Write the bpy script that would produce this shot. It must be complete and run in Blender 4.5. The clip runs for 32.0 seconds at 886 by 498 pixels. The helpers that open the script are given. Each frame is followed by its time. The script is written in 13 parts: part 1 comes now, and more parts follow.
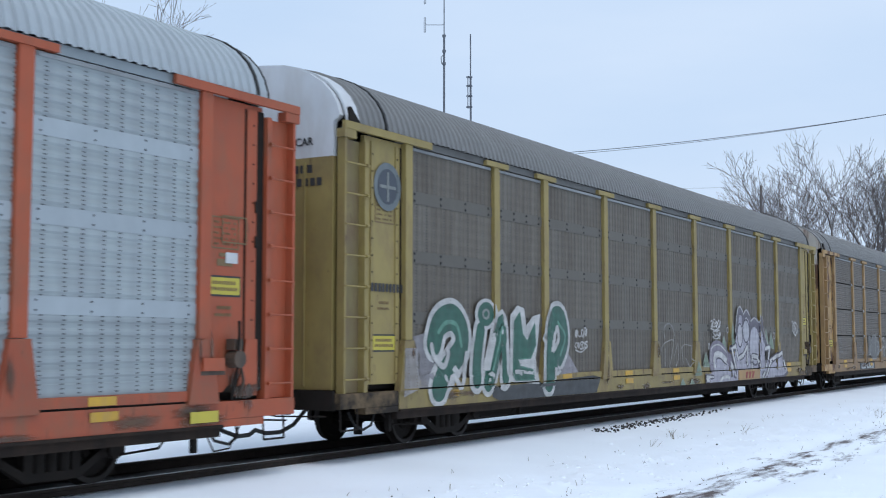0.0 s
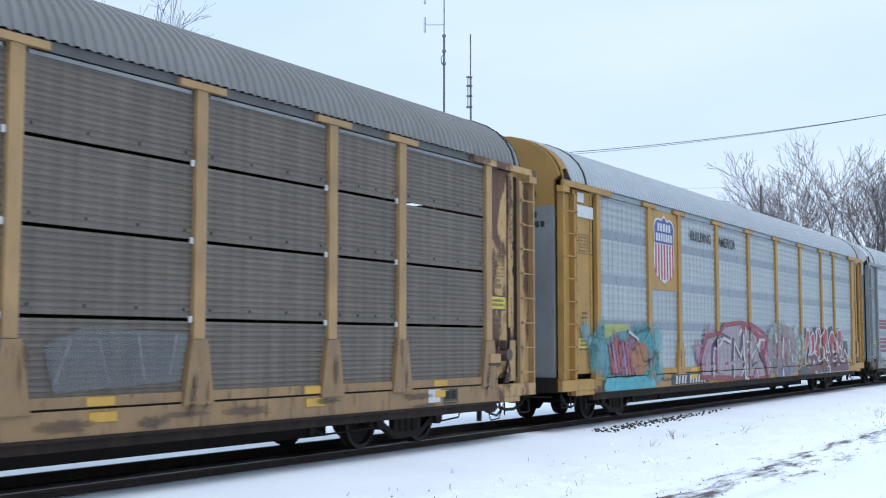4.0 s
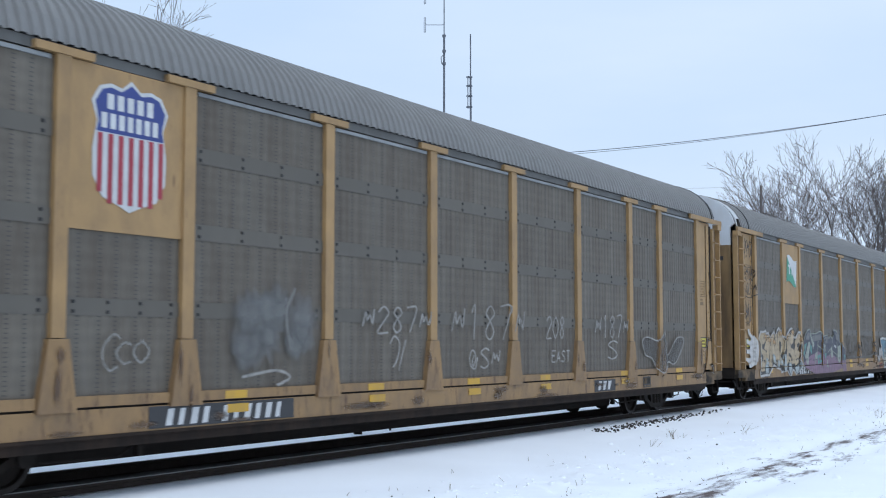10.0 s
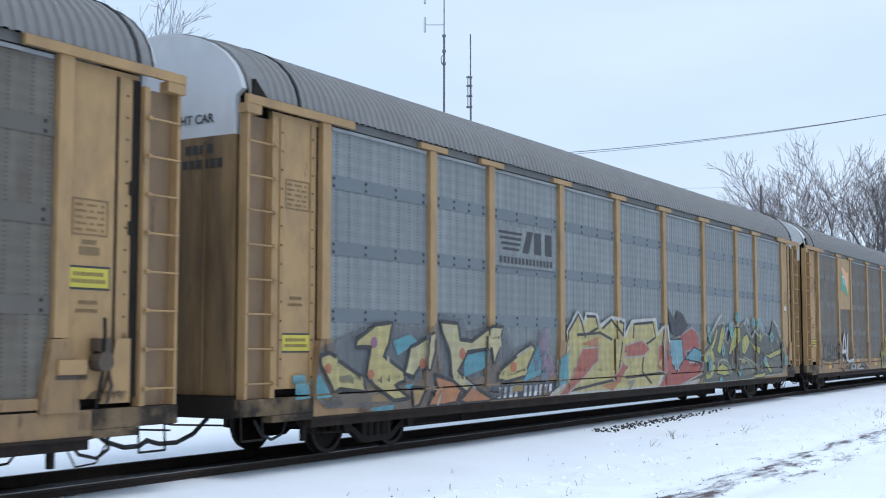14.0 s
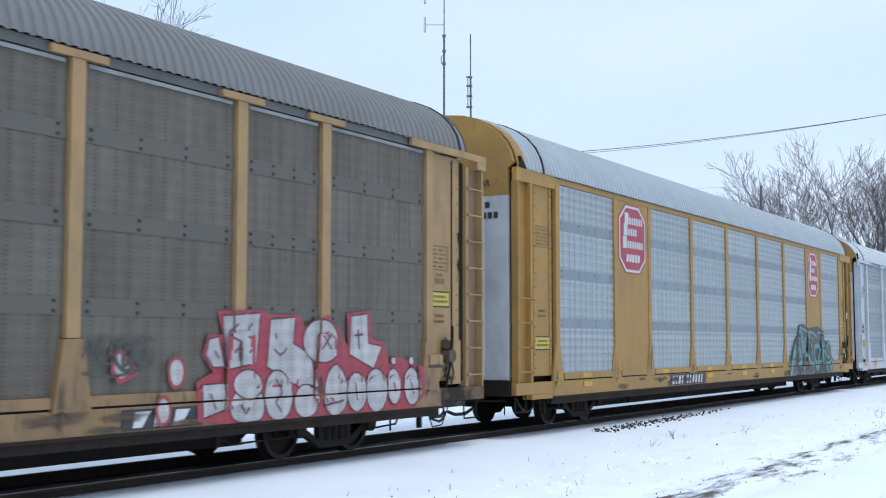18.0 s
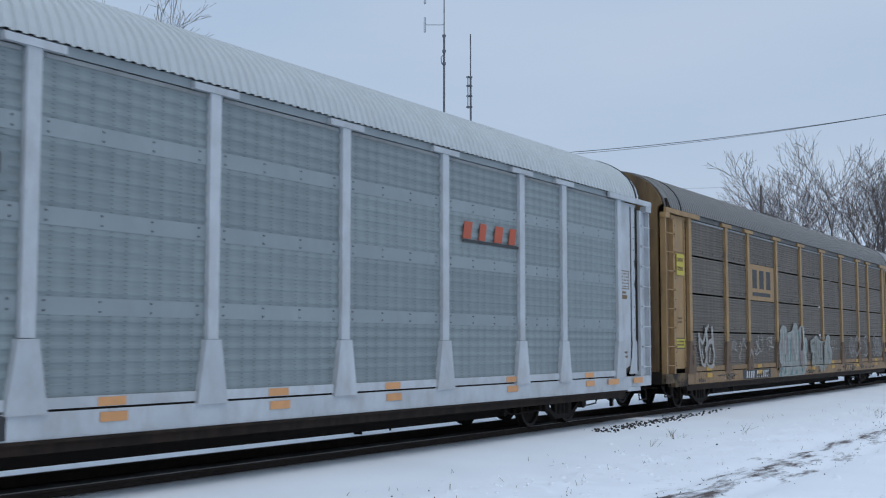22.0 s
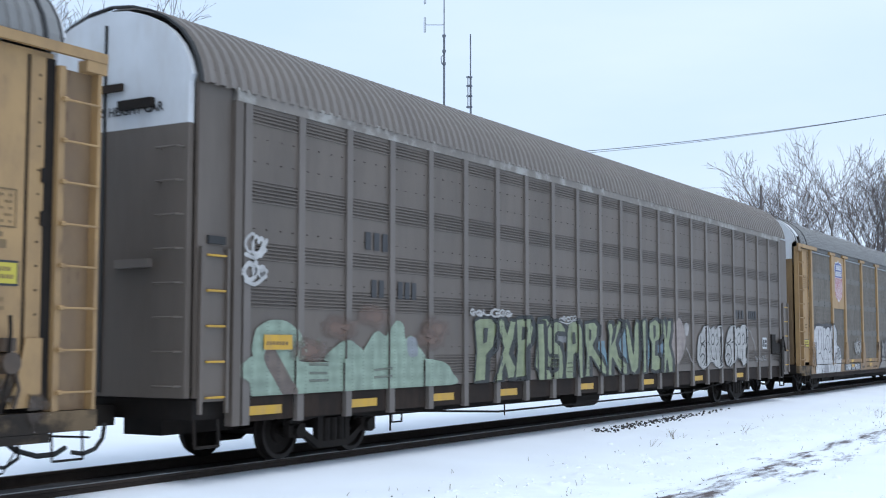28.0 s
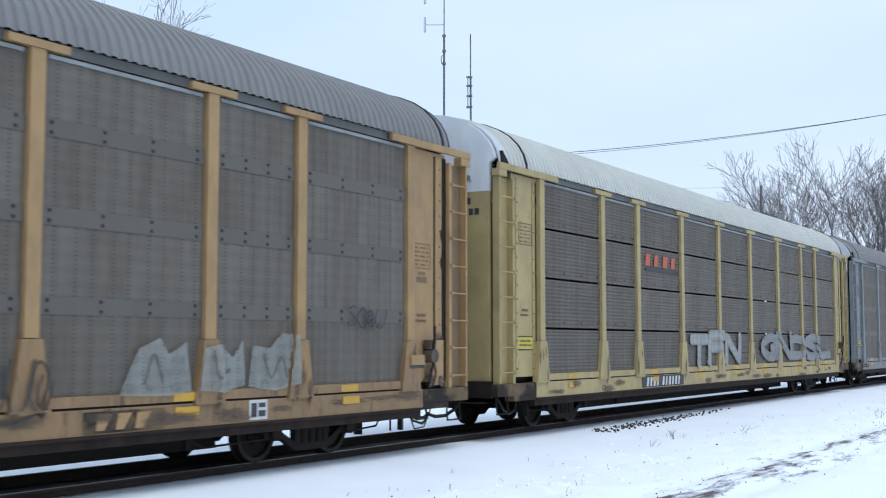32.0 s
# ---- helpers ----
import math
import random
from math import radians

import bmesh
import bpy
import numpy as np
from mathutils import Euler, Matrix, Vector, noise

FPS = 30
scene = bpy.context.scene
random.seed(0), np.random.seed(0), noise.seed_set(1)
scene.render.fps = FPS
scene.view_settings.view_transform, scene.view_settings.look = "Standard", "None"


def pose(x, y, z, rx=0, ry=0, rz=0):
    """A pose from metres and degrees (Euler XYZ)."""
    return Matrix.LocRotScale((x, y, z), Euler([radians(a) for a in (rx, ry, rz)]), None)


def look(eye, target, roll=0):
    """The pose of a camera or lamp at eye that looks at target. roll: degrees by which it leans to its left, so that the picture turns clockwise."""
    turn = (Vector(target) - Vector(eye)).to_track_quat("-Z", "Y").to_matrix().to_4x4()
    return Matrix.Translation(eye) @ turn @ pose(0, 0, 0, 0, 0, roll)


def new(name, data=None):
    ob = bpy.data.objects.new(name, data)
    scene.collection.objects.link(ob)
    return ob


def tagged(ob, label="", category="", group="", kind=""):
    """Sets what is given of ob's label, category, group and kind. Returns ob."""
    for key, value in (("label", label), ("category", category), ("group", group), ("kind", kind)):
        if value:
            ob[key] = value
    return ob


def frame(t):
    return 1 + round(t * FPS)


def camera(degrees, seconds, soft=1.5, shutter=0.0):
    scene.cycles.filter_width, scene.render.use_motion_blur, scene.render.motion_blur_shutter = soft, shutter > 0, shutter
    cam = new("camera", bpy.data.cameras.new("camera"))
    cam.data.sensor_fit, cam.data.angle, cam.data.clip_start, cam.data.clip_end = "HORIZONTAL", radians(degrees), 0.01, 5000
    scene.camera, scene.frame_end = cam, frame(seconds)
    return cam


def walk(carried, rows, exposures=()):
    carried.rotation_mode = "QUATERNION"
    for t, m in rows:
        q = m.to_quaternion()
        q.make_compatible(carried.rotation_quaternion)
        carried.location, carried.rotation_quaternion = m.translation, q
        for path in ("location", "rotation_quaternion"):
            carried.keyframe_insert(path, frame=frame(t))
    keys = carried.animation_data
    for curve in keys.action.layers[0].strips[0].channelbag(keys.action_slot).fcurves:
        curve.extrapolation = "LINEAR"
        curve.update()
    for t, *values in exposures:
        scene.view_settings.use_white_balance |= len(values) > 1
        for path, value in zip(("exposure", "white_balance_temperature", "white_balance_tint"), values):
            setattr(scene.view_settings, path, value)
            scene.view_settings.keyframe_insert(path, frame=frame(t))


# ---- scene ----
# Camera: stands still beside the line, rail top is z = 0.
cam = camera(40.53, 32.0, soft=1.1, shutter=0.12)
EYE = pose(0, 0, 1.68, 94.51, 0, -58.9)
walk(cam, [(0, EYE), (32, EYE)],
     [(0, 0.22), (1, 0.42), (2, 0.50), (5, 0.42), (6, 0.12), (7, 0.10), (9, 0.20), (11, 0.40), (13, 0.46), (15, 0.32), (18, 0.44), (19, 0.12), (21, -0.10), (22, -0.20),
      (23, 0.06), (24, 0.36), (25, 0.46), (28, 0.48), (30, 0.50), (32, 0.44)])

# ---------------------------------------------------------------- light
world = bpy.data.worlds.new("winter_sky")
scene.world = world
world.use_nodes = True
wn = world.node_tree
wn.nodes.clear()
w_out = wn.nodes.new("ShaderNodeOutputWorld")
w_bg = wn.nodes.new("ShaderNodeBackground")
w_mix = wn.nodes.new("ShaderNodeMix")
w_mix.data_type = "RGBA"
w_sky = wn.nodes.new("ShaderNodeTexSky")
w_sky.sky_type = "NISHITA"
w_sky.sun_disc = False
w_sky.sun_elevation = radians(64)
w_sky.sun_rotation = radians(200)
w_sky.air_density = 1.0
w_sky.dust_density = 3.0
w_tc = wn.nodes.new("ShaderNodeTexCoord")
w_noise = wn.nodes.new("ShaderNodeTexNoise")
w_noise.inputs["Scale"].default_value = 2.2
w_noise.inputs["Detail"].default_value = 5
w_map = wn.nodes.new("ShaderNodeMapping")
w_map.inputs["Scale"].default_value = (1, 1, 4)
w_ramp = wn.nodes.new("ShaderNodeValToRGB")
w_ramp.color_ramp.elements[0].position = 0.3
w_ramp.color_ramp.elements[0].color = (5.5, 7.1, 9.4, 1)
w_ramp.color_ramp.elements[1].position = 0.75
w_ramp.color_ramp.elements[1].color = (6.7, 8.0, 9.9, 1)
w_mix.inputs[0].default_value = 0.93
wn.links.new(w_tc.outputs["Generated"], w_map.inputs["Vector"])
wn.links.new(w_map.outputs[0], w_noise.inputs["Vector"])
wn.links.new(w_noise.outputs["Fac"], w_ramp.inputs["Fac"])
wn.links.new(w_sky.outputs[0], w_mix.inputs[6])
wn.links.new(w_ramp.outputs[0], w_mix.inputs[7])
wn.links.new(w_mix.outputs[2], w_bg.inputs["Color"])
w_bg.inputs["Strength"].default_value = 0.09
wn.links.new(w_bg.outputs[0], w_out.inputs["Surface"])

sun_data = bpy.data.lights.new("sun", "SUN")
sun_data.energy = 0.72
sun_data.angle = radians(25)
sun_data.color = (0.98, 0.98, 1.0)
sun = new("sun", sun_data)
sun.matrix_basis = look((-4, -8, 44), (8, 10, 0))


# ---------------------------------------------------------------- materials
def material(name, colour, rough=0.6, metal=0.0, spot=0.12, scale=3.0, stretch=(1, 1, 1), grime=None, grime_amount=0.0,
             grime_scale=1.2, grime_stretch=(1, 1, 0.25), bump=0.15, bump_scale=60.0, holes=False, per_piece=0.06, grime_edges=(0.45, 0.72), rust=None, rust_from=0.60, sheen=0.5):
    """A painted, worn surface: two scales of colour variation, streaks of grime and fine relief, in the thing's own metres."""
    m = bpy.data.materials.new(name)
    m.use_nodes = True
    n, l = m.node_tree.nodes, m.node_tree.links
    b = n["Principled BSDF"]
    tc = n.new("ShaderNodeTexCoord")
    mp = n.new("ShaderNodeMapping")
    mp.inputs["Scale"].default_value = stretch
    l.new(tc.outputs["Object"], mp.inputs["Vector"])
    oi = n.new("ShaderNodeObjectInfo")
    big = n.new("ShaderNodeTexNoise")
    big.noise_dimensions = "4D"
    big.inputs["Scale"].default_value = scale
    big.inputs["Detail"].default_value = 6
    l.new(mp.outputs[0], big.inputs["Vector"])
    l.new(oi.outputs["Random"], big.inputs["W"])
    hsv = n.new("ShaderNodeHueSaturation")
    hsv.inputs["Color"].default_value = (*colour, 1)
    vr = n.new("ShaderNodeMapRange")
    vr.inputs["From Min"].default_value, vr.inputs["From Max"].default_value = 0.25, 0.75
    vr.inputs["To Min"].default_value, vr.inputs["To Max"].default_value = 1 - spot, 1 + spot
    l.new(big.outputs["Fac"], vr.inputs["Value"])
    pr = n.new("ShaderNodeMapRange")
    pr.inputs["To Min"].default_value, pr.inputs["To Max"].default_value = 1 - per_piece, 1 + per_piece
    l.new(oi.outputs["Random"], pr.inputs["Value"])
    mul = n.new("ShaderNodeMath")
    mul.operation = "MULTIPLY"
    l.new(vr.outputs[0], mul.inputs[0])
    l.new(pr.outputs[0], mul.inputs[1])
    l.new(mul.outputs[0], hsv.inputs["Value"])
    col = hsv.outputs[0]
    if grime:
        gm = n.new("ShaderNodeMapping")
        gm.inputs["Scale"].default_value = grime_stretch
        l.new(tc.outputs["Object"], gm.inputs["Vector"])
        gn = n.new("ShaderNodeTexNoise")
        gn.noise_dimensions = "4D"
        gn.inputs["Scale"].default_value = grime_scale
        gn.inputs["Detail"].default_value = 8
        gn.inputs["Roughness"].default_value = 0.65
        l.new(gm.outputs[0], gn.inputs["Vector"])
        l.new(oi.outputs["Random"], gn.inputs["W"])
        gr = n.new("ShaderNodeMapRange")
        gr.inputs["From Min"].default_value, gr.inputs["From Max"].default_value = grime_edges
        gr.inputs["To Max"].default_value = grime_amount
        l.new(gn.outputs["Fac"], gr.inputs["Value"])
        mx = n.new("ShaderNodeMix")
        mx.data_type = "RGBA"
        mx.inputs[7].default_value = (*grime, 1)
        l.new(gr.outputs[0], mx.inputs[0])
        l.new(col, mx.inputs[6])
        col = mx.outputs[2]
    if rust:
        # rust runs and chips: small hard-edged spots, drawn out downwards
        rm = n.new("ShaderNodeMapping")
        rm.inputs["Scale"].default_value = (5.5, 5.5, 1.1)
        l.new(tc.outputs["Object"], rm.inputs["Vector"])
        rn_ = n.new("ShaderNodeTexNoise")
        rn_.noise_dimensions = "4D"
        rn_.inputs["Scale"].default_value = 1.6
        rn_.inputs["Detail"].default_value = 9
        rn_.inputs["Roughness"].default_value = 0.72
        l.new(rm.outputs[0], rn_.inputs["Vector"])
        l.new(oi.outputs["Random"], rn_.inputs["W"])
        rg = n.new("ShaderNodeMapRange")
        rg.inputs["From Min"].default_value, rg.inputs["From Max"].default_value = rust_from, rust_from + 0.09
        rg.inputs["To Max"].default_value = 0.8
        l.new(rn_.outputs["Fac"], rg.inputs["Value"])
        rx_ = n.new("ShaderNodeMix")
        rx_.data_type = "RGBA"
        rx_.inputs[7].default_value = (*rust, 1)
        l.new(rg.outputs[0], rx_.inputs[0])
        l.new(col, rx_.inputs[6])
        col = rx_.outputs[2]
    if holes:
        sp = n.new("ShaderNodeSeparateXYZ")
        l.new(tc.outputs["Object"], sp.inputs[0])

        def dash(socket, period, share, shift=0.0):
            a = n.new("ShaderNodeMath")
            a.operation = "MULTIPLY_ADD"
            a.inputs[1].default_value, a.inputs[2].default_value = 1 / period, 50 + shift
            l.new(socket, a.inputs[0])
            f = n.new("ShaderNodeMath")
            f.operation = "FRACT"
            l.new(a.outputs[0], f.inputs[0])
            c = n.new("ShaderNodeMath")
            c.operation = "LESS_THAN"
            c.inputs[1].default_value = share
            l.new(f.outputs[0], c.inputs[0])
            return c.outputs[0]
        def both(p, q, op="MULTIPLY"):
            z = n.new("ShaderNodeMath")
            z.operation = op
            l.new(p, z.inputs[0])
            l.new(q, z.inputs[1])
            return z.outputs[0]
        columns = both(dash(sp.outputs["X"], 0.56, 0.085), dash(sp.outputs["X"], 0.56, 0.085, 0.57), "MAXIMUM")
        prod = both(columns, dash(sp.outputs["Z"], 0.05, 0.30))
        # the woven tone of the fine perforation
        weave = n.new("ShaderNodeTexWave")
        weave.bands_direction = "X"
        weave.inputs["Scale"].default_value = 1.15
        weave.inputs["Distortion"].default_value = 1.2
        weave.inputs["Detail"].default_value = 1.5
        l.new(tc.outputs["Object"], weave.inputs["Vector"])
        weave_z = n.new("ShaderNodeTexWave")
        weave_z.bands_direction = "Z"
        weave_z.inputs["Scale"].default_value = 1.9
        weave_z.inputs["Distortion"].default_value = 1.0
        l.new(tc.outputs["Object"], weave_z.inputs["Vector"])
        wv = n.new("ShaderNodeMapRange")
        wv.inputs["To Min"].default_value, wv.inputs["To Max"].default_value = 0.88, 1.09
        wv.inputs["From Max"].default_value = 2.0
        l.new(both(weave.outputs["Fac"], weave_z.outputs["Fac"], "ADD"), wv.inputs["Value"])
        tone = n.new("ShaderNodeHueSaturation")
        l.new(wv.outputs[0], tone.inputs["Value"])
        l.new(col, tone.inputs["Color"])
        col = tone.outputs[0]
        k = n.new("ShaderNodeMath")
        k.operation = "MULTIPLY"
        k.inputs[1].default_value = holes
        l.new(prod, k.inputs[0])
        hx = n.new("ShaderNodeMix")
        hx.data_type = "RGBA"
        hx.inputs[7].default_value = (0.03, 0.032, 0.035, 1)
        l.new(k.outputs[0], hx.inputs[0])
        l.new(col, hx.inputs[6])
        col = hx.outputs[2]
    l.new(col, b.inputs["Base Color"])
    b.inputs["Metallic"].default_value = metal
    b.inputs["Specular IOR Level"].default_value = sheen
    fine = n.new("ShaderNodeTexNoise")
    fine.inputs["Scale"].default_value = bump_scale
    fine.inputs["Detail"].default_value = 4
    l.new(tc.outputs["Object"], fine.inputs["Vector"])
    rr = n.new("ShaderNodeMapRange")
    rr.inputs["To Min"].default_value, rr.inputs["To Max"].default_value = max(0.05, rough - 0.15), min(1, rough + 0.15)
    l.new(big.outputs["Fac"], rr.inputs["Value"])
    l.new(rr.outputs[0], b.inputs["Roughness"])
    bp = n.new("ShaderNodeBump")
    bp.inputs["Strength"].default_value = bump
    bp.inputs["Distance"].default_value = 0.01
    l.new(fine.outputs["Fac"], bp.inputs["Height"])
    l.new(bp.outputs[0], b.inputs["Normal"])
    return m


RUST = (0.09, 0.045, 0.025)
SOOT = (0.06, 0.055, 0.05)


def frame_paint(name, colour, amount=0.55, rust_from=0.60):
    return material(name, colour, 0.62, spot=0.14, scale=2.0, grime=(0.15, 0.095, 0.055), grime_amount=amount, grime_scale=2.6, bump=0.1,
                    grime_stretch=(1.2, 1, 0.6), rust=(0.075, 0.036, 0.02), rust_from=rust_from)


YELLOW = frame_paint("faded_yellow_paint", (0.335, 0.208, 0.090), 0.55, 0.61)
OLIVE = frame_paint("olive_yellow_paint", (0.275, 0.21, 0.07))
PALE_YELLOW = frame_paint("pale_yellow_paint", (0.36, 0.28, 0.125), 0.4)
OCHRE = frame_paint("ochre_yellow_paint", (0.34, 0.19, 0.045), 0.35)
RUSTY = material("rust_eaten_yellow_paint", (0.38, 0.24, 0.10), 0.7, spot=0.15, scale=2, grime=(0.07, 0.03, 0.018), grime_amount=0.95,
                 grime_scale=0.95, grime_stretch=(1, 1, 0.5), grime_edges=(0.475, 0.51), rust=(0.17, 0.075, 0.03), rust_from=0.52)
RUST_WHITE = material("rust_streaked_white_paint", (0.42, 0.38, 0.33), 0.7, spot=0.15, scale=2, grime=(0.13, 0.06, 0.035), grime_amount=0.85, grime_scale=2.2, grime_stretch=(1, 2.5, 0.3),
                      grime_edges=(0.48, 0.62))
ORANGE = frame_paint("orange_red_paint", (0.35, 0.075, 0.03), 0.45)
GREYPAINT = frame_paint("pale_grey_paint", (0.19, 0.215, 0.225), 0.35)
WHITEPAINT = frame_paint("white_paint", (0.46, 0.49, 0.52), 0.3, 0.64)
LADDERBACK = {"faded_yellow_paint": frame_paint("soiled_brown_yellow_paint", (0.185, 0.118, 0.062), 0.9, 0.58),
              "olive_yellow_paint": frame_paint("soiled_olive_paint", (0.19, 0.15, 0.065), 0.9, 0.58)}
SILLS = {"faded_yellow_paint": frame_paint("road_grimed_yellow_paint", (0.255, 0.155, 0.068), 0.9, 0.55),
         "olive_yellow_paint": frame_paint("road_grimed_olive_paint", (0.25, 0.19, 0.065), 0.9, 0.56),
         "pale_grey_paint": frame_paint("road_grimed_grey_paint", (0.18, 0.20, 0.21), 0.8, 0.57),
         "orange_red_paint": frame_paint("road_grimed_orange_paint", (0.32, 0.07, 0.03), 0.8, 0.57)}
TAUPE = material("taupe_grey_paint", (0.116, 0.094, 0.077), 0.6, spot=0.1, scale=1.5, grime=(0.070, 0.056, 0.046), grime_amount=0.7, grime_scale=1.2)
RIB_TAUPE = material("taupe_rib_paint", (0.135, 0.115, 0.10), 0.6, spot=0.12, scale=1.5, grime=(0.08, 0.066, 0.056), grime_amount=0.5, grime_scale=1.5)
EAVE_TAUPE = material("worn_taupe_eave", (0.17, 0.15, 0.13), 0.65, spot=0.2, scale=4, grime=(0.36, 0.35, 0.32), grime_amount=0.75, grime_scale=2.2, grime_stretch=(1, 1, 1),
                      grime_edges=(0.50, 0.62))
DULLBEIGE = material("dull_beige", (0.25, 0.235, 0.19), 0.65, spot=0.12, scale=2, grime=(0.14, 0.125, 0.10), grime_amount=0.6, grime_scale=1.5)
RED_MARK = material("faded_red_mark", (0.24, 0.04, 0.025), 0.6, spot=0.2, scale=4)
ORANGESIGN = material("orange_red_sign_paint", (0.42, 0.075, 0.03), 0.55, spot=0.1, scale=3)
GEARBROWN = material("greasy_brown_steel", (0.075, 0.052, 0.036), 0.7, spot=0.3, scale=4, grime=(0.025, 0.02, 0.017), grime_amount=0.7, grime_scale=3)
FEETBROWN = material("mud_brown_steel", (0.15, 0.095, 0.058), 0.75, spot=0.2, scale=3, grime=(0.05, 0.035, 0.026), grime_amount=0.7, grime_scale=2)
SILVER = material("bare_galvanised_panel", (0.30, 0.338, 0.343), 0.5, 0.1, spot=0.1, scale=2.5, grime=(0.25, 0.27, 0.29), grime_amount=0.5,
                  grime_scale=2.0, holes=0.85)
SILLRUST = material("rusty_grimy_steel", (0.024, 0.018, 0.015), 0.75, 0.1, spot=0.3, scale=4, grime=(0.055, 0.036, 0.025), grime_amount=0.7, grime_scale=3, sheen=0.12)
EAVE_DARK = material("weathered_eave_steel", (0.105, 0.104, 0.098), 0.65, 0.1, spot=0.16, scale=3, grime=(0.06, 0.055, 0.05), grime_amount=0.7, grime_scale=2)
# darker and browner than the frame yellow, streaked; for the end faces
END_YELLOW = material("dark_streaked_end_yellow", (0.205, 0.127, 0.055), 0.65, spot=0.15, scale=2, grime=(0.075, 0.048, 0.028), grime_amount=0.9, grime_scale=1.6,
                      grime_stretch=(1, 2.2, 0.3), grime_edges=(0.40, 0.66), rust=(0.06, 0.03, 0.018))
ENDSILL = material("grease_caked_sill", (0.15, 0.105, 0.062), 0.7, spot=0.25, scale=3, grime=(0.022, 0.019, 0.017), grime_amount=0.95, grime_scale=1.7,
                   grime_stretch=(1, 1, 1), grime_edges=(0.42, 0.56), sheen=0.12)
HEADSTRIP = material("worn_head_strip", (0.235, 0.25, 0.255), 0.55, 0.1, spot=0.2, scale=2, grime=(0.09, 0.085, 0.08), grime_amount=0.7, grime_scale=1.5)
SILVER_PLAIN = material("bare_galvanised_strip", (0.245, 0.28, 0.295), 0.55, 0.1, spot=0.1, scale=3)
WEATHERED = material("weathered_grey_panel", (0.133, 0.117, 0.094), 0.62, 0.1, spot=0.16, scale=1.2, stretch=(1, 1, 0.5), grime=(0.078, 0.060, 0.044),
                     grime_amount=0.9, grime_scale=1.0, grime_stretch=(1.3, 1, 0.4), holes=0.6, grime_edges=(0.40, 0.68))
DARKPANEL = material("soot_dark_panel", (0.137, 0.116, 0.094), 0.65, 0.1, spot=0.18, scale=1.6, grime=(0.08, 0.07, 0.06), grime_amount=0.75,
                     grime_scale=1.6, grime_stretch=(2, 1, 0.25), holes=0.3)
BLUEGREY = material("blue_grey_panel", (0.188, 0.203, 0.202), 0.55, 0.1, spot=0.13, scale=2, grime=(0.12, 0.13, 0.13), grime_amount=0.7,
                    grime_scale=1.6, holes=0.6)
ROOF_SILVER = material("galvanised_roof_sheet", (0.37, 0.41, 0.43), 0.5, 0.1, spot=0.08, scale=2, grime=(0.3, 0.32, 0.34), grime_amount=0.4)
ROOF_GREY = material("weathered_roof_sheet", (0.195, 0.195, 0.19), 0.6, 0.1, spot=0.12, scale=1.5, grime=(0.17, 0.165, 0.16), grime_amount=0.5)
ROOF_TAUPE = material("taupe_roof_sheet", (0.185, 0.162, 0.142), 0.6, 0.05, spot=0.1, scale=1.5, grime=(0.15, 0.13, 0.12), grime_amount=0.5)
ROOF_CREAM = material("cream_roof_sheet", (0.48, 0.485, 0.44), 0.55, 0.05, spot=0.08, scale=2, grime=(0.40, 0.39, 0.35), grime_amount=0.4)
ROOF_WHITE = material("white_roof_sheet", (0.52, 0.56, 0.57), 0.5, 0.05, spot=0.06, scale=2, grime=(0.5, 0.52, 0.53), grime_amount=0.4)
END_WHITE = material("chalky_white_paint", (0.56, 0.58, 0.60), 0.6, spot=0.08, scale=2, grime=(0.4, 0.36, 0.32), grime_amount=0.5, grime_scale=2)
# grimy black steel; also colours the strips that stand for shade in gaps
BLACKSTEEL_SHADE = material("grimy_steel_and_gap_shade", (0.019, 0.016, 0.014), 0.75, 0.05, spot=0.3, scale=6, grime=(0.026, 0.019, 0.015), grime_amount=0.6, grime_scale=5, sheen=0.12)
KPANEL = material("clean_silver_grey_panel", (0.215, 0.252, 0.258), 0.5, 0.1, spot=0.1, scale=2.2, grime=(0.17, 0.20, 0.215), grime_amount=0.6, grime_scale=1.2, holes=0.35)
KSTRIP = material("clean_silver_lap_strip", (0.265, 0.305, 0.318), 0.55, 0.1, spot=0.12, scale=2.5, grime=(0.21, 0.24, 0.255), grime_amount=0.5, grime_scale=1.2)
LIGHT_STRIP = material("pale_lap_strip", (0.34, 0.38, 0.40), 0.55, 0.1, spot=0.1, scale=3)
PLAIN_LAP = material("weathered_lap_strip", (0.110, 0.099, 0.082), 0.62, 0.1, spot=0.14, scale=1.6, grime=(0.09, 0.08, 0.066), grime_amount=0.7, grime_scale=1.4)
SILVER_LAP = material("dull_silver_lap_strip", (0.205, 0.24, 0.262), 0.55, 0.1, spot=0.12, scale=2.5, grime=(0.16, 0.18, 0.19), grime_amount=0.5, grime_scale=1.5)
BOLTGREY = material("dull_zinc_bolt", (0.085, 0.09, 0.095), 0.6, 0.2, spot=0.2, scale=9)
DARK_STRIP = material("blue_grey_lap_strip", (0.13, 0.15, 0.16), 0.6, 0.1, spot=0.12, scale=3)
RUBBER = material("black_rubber", (0.02, 0.02, 0.02), 0.7, spot=0.2, scale=8)
WHEELSTEEL = material("dusty_wheel_steel", (0.017, 0.014, 0.012), 0.7, 0.1, spot=0.25, scale=8, grime=(0.03, 0.023, 0.019), grime_amount=0.7, grime_scale=8, sheen=0.12)
RIMSTEEL = material("worn_tread_steel", (0.035, 0.03, 0.027), 0.55, 0.3, spot=0.25, scale=10, sheen=0.12)
BLACKPAINT = material("black_paint", (0.03, 0.03, 0.032), 0.6, spot=0.15, scale=5)
WHITELETTER = material("white_stencil_paint", (0.50, 0.51, 0.51), 0.6, spot=0.12, scale=6)
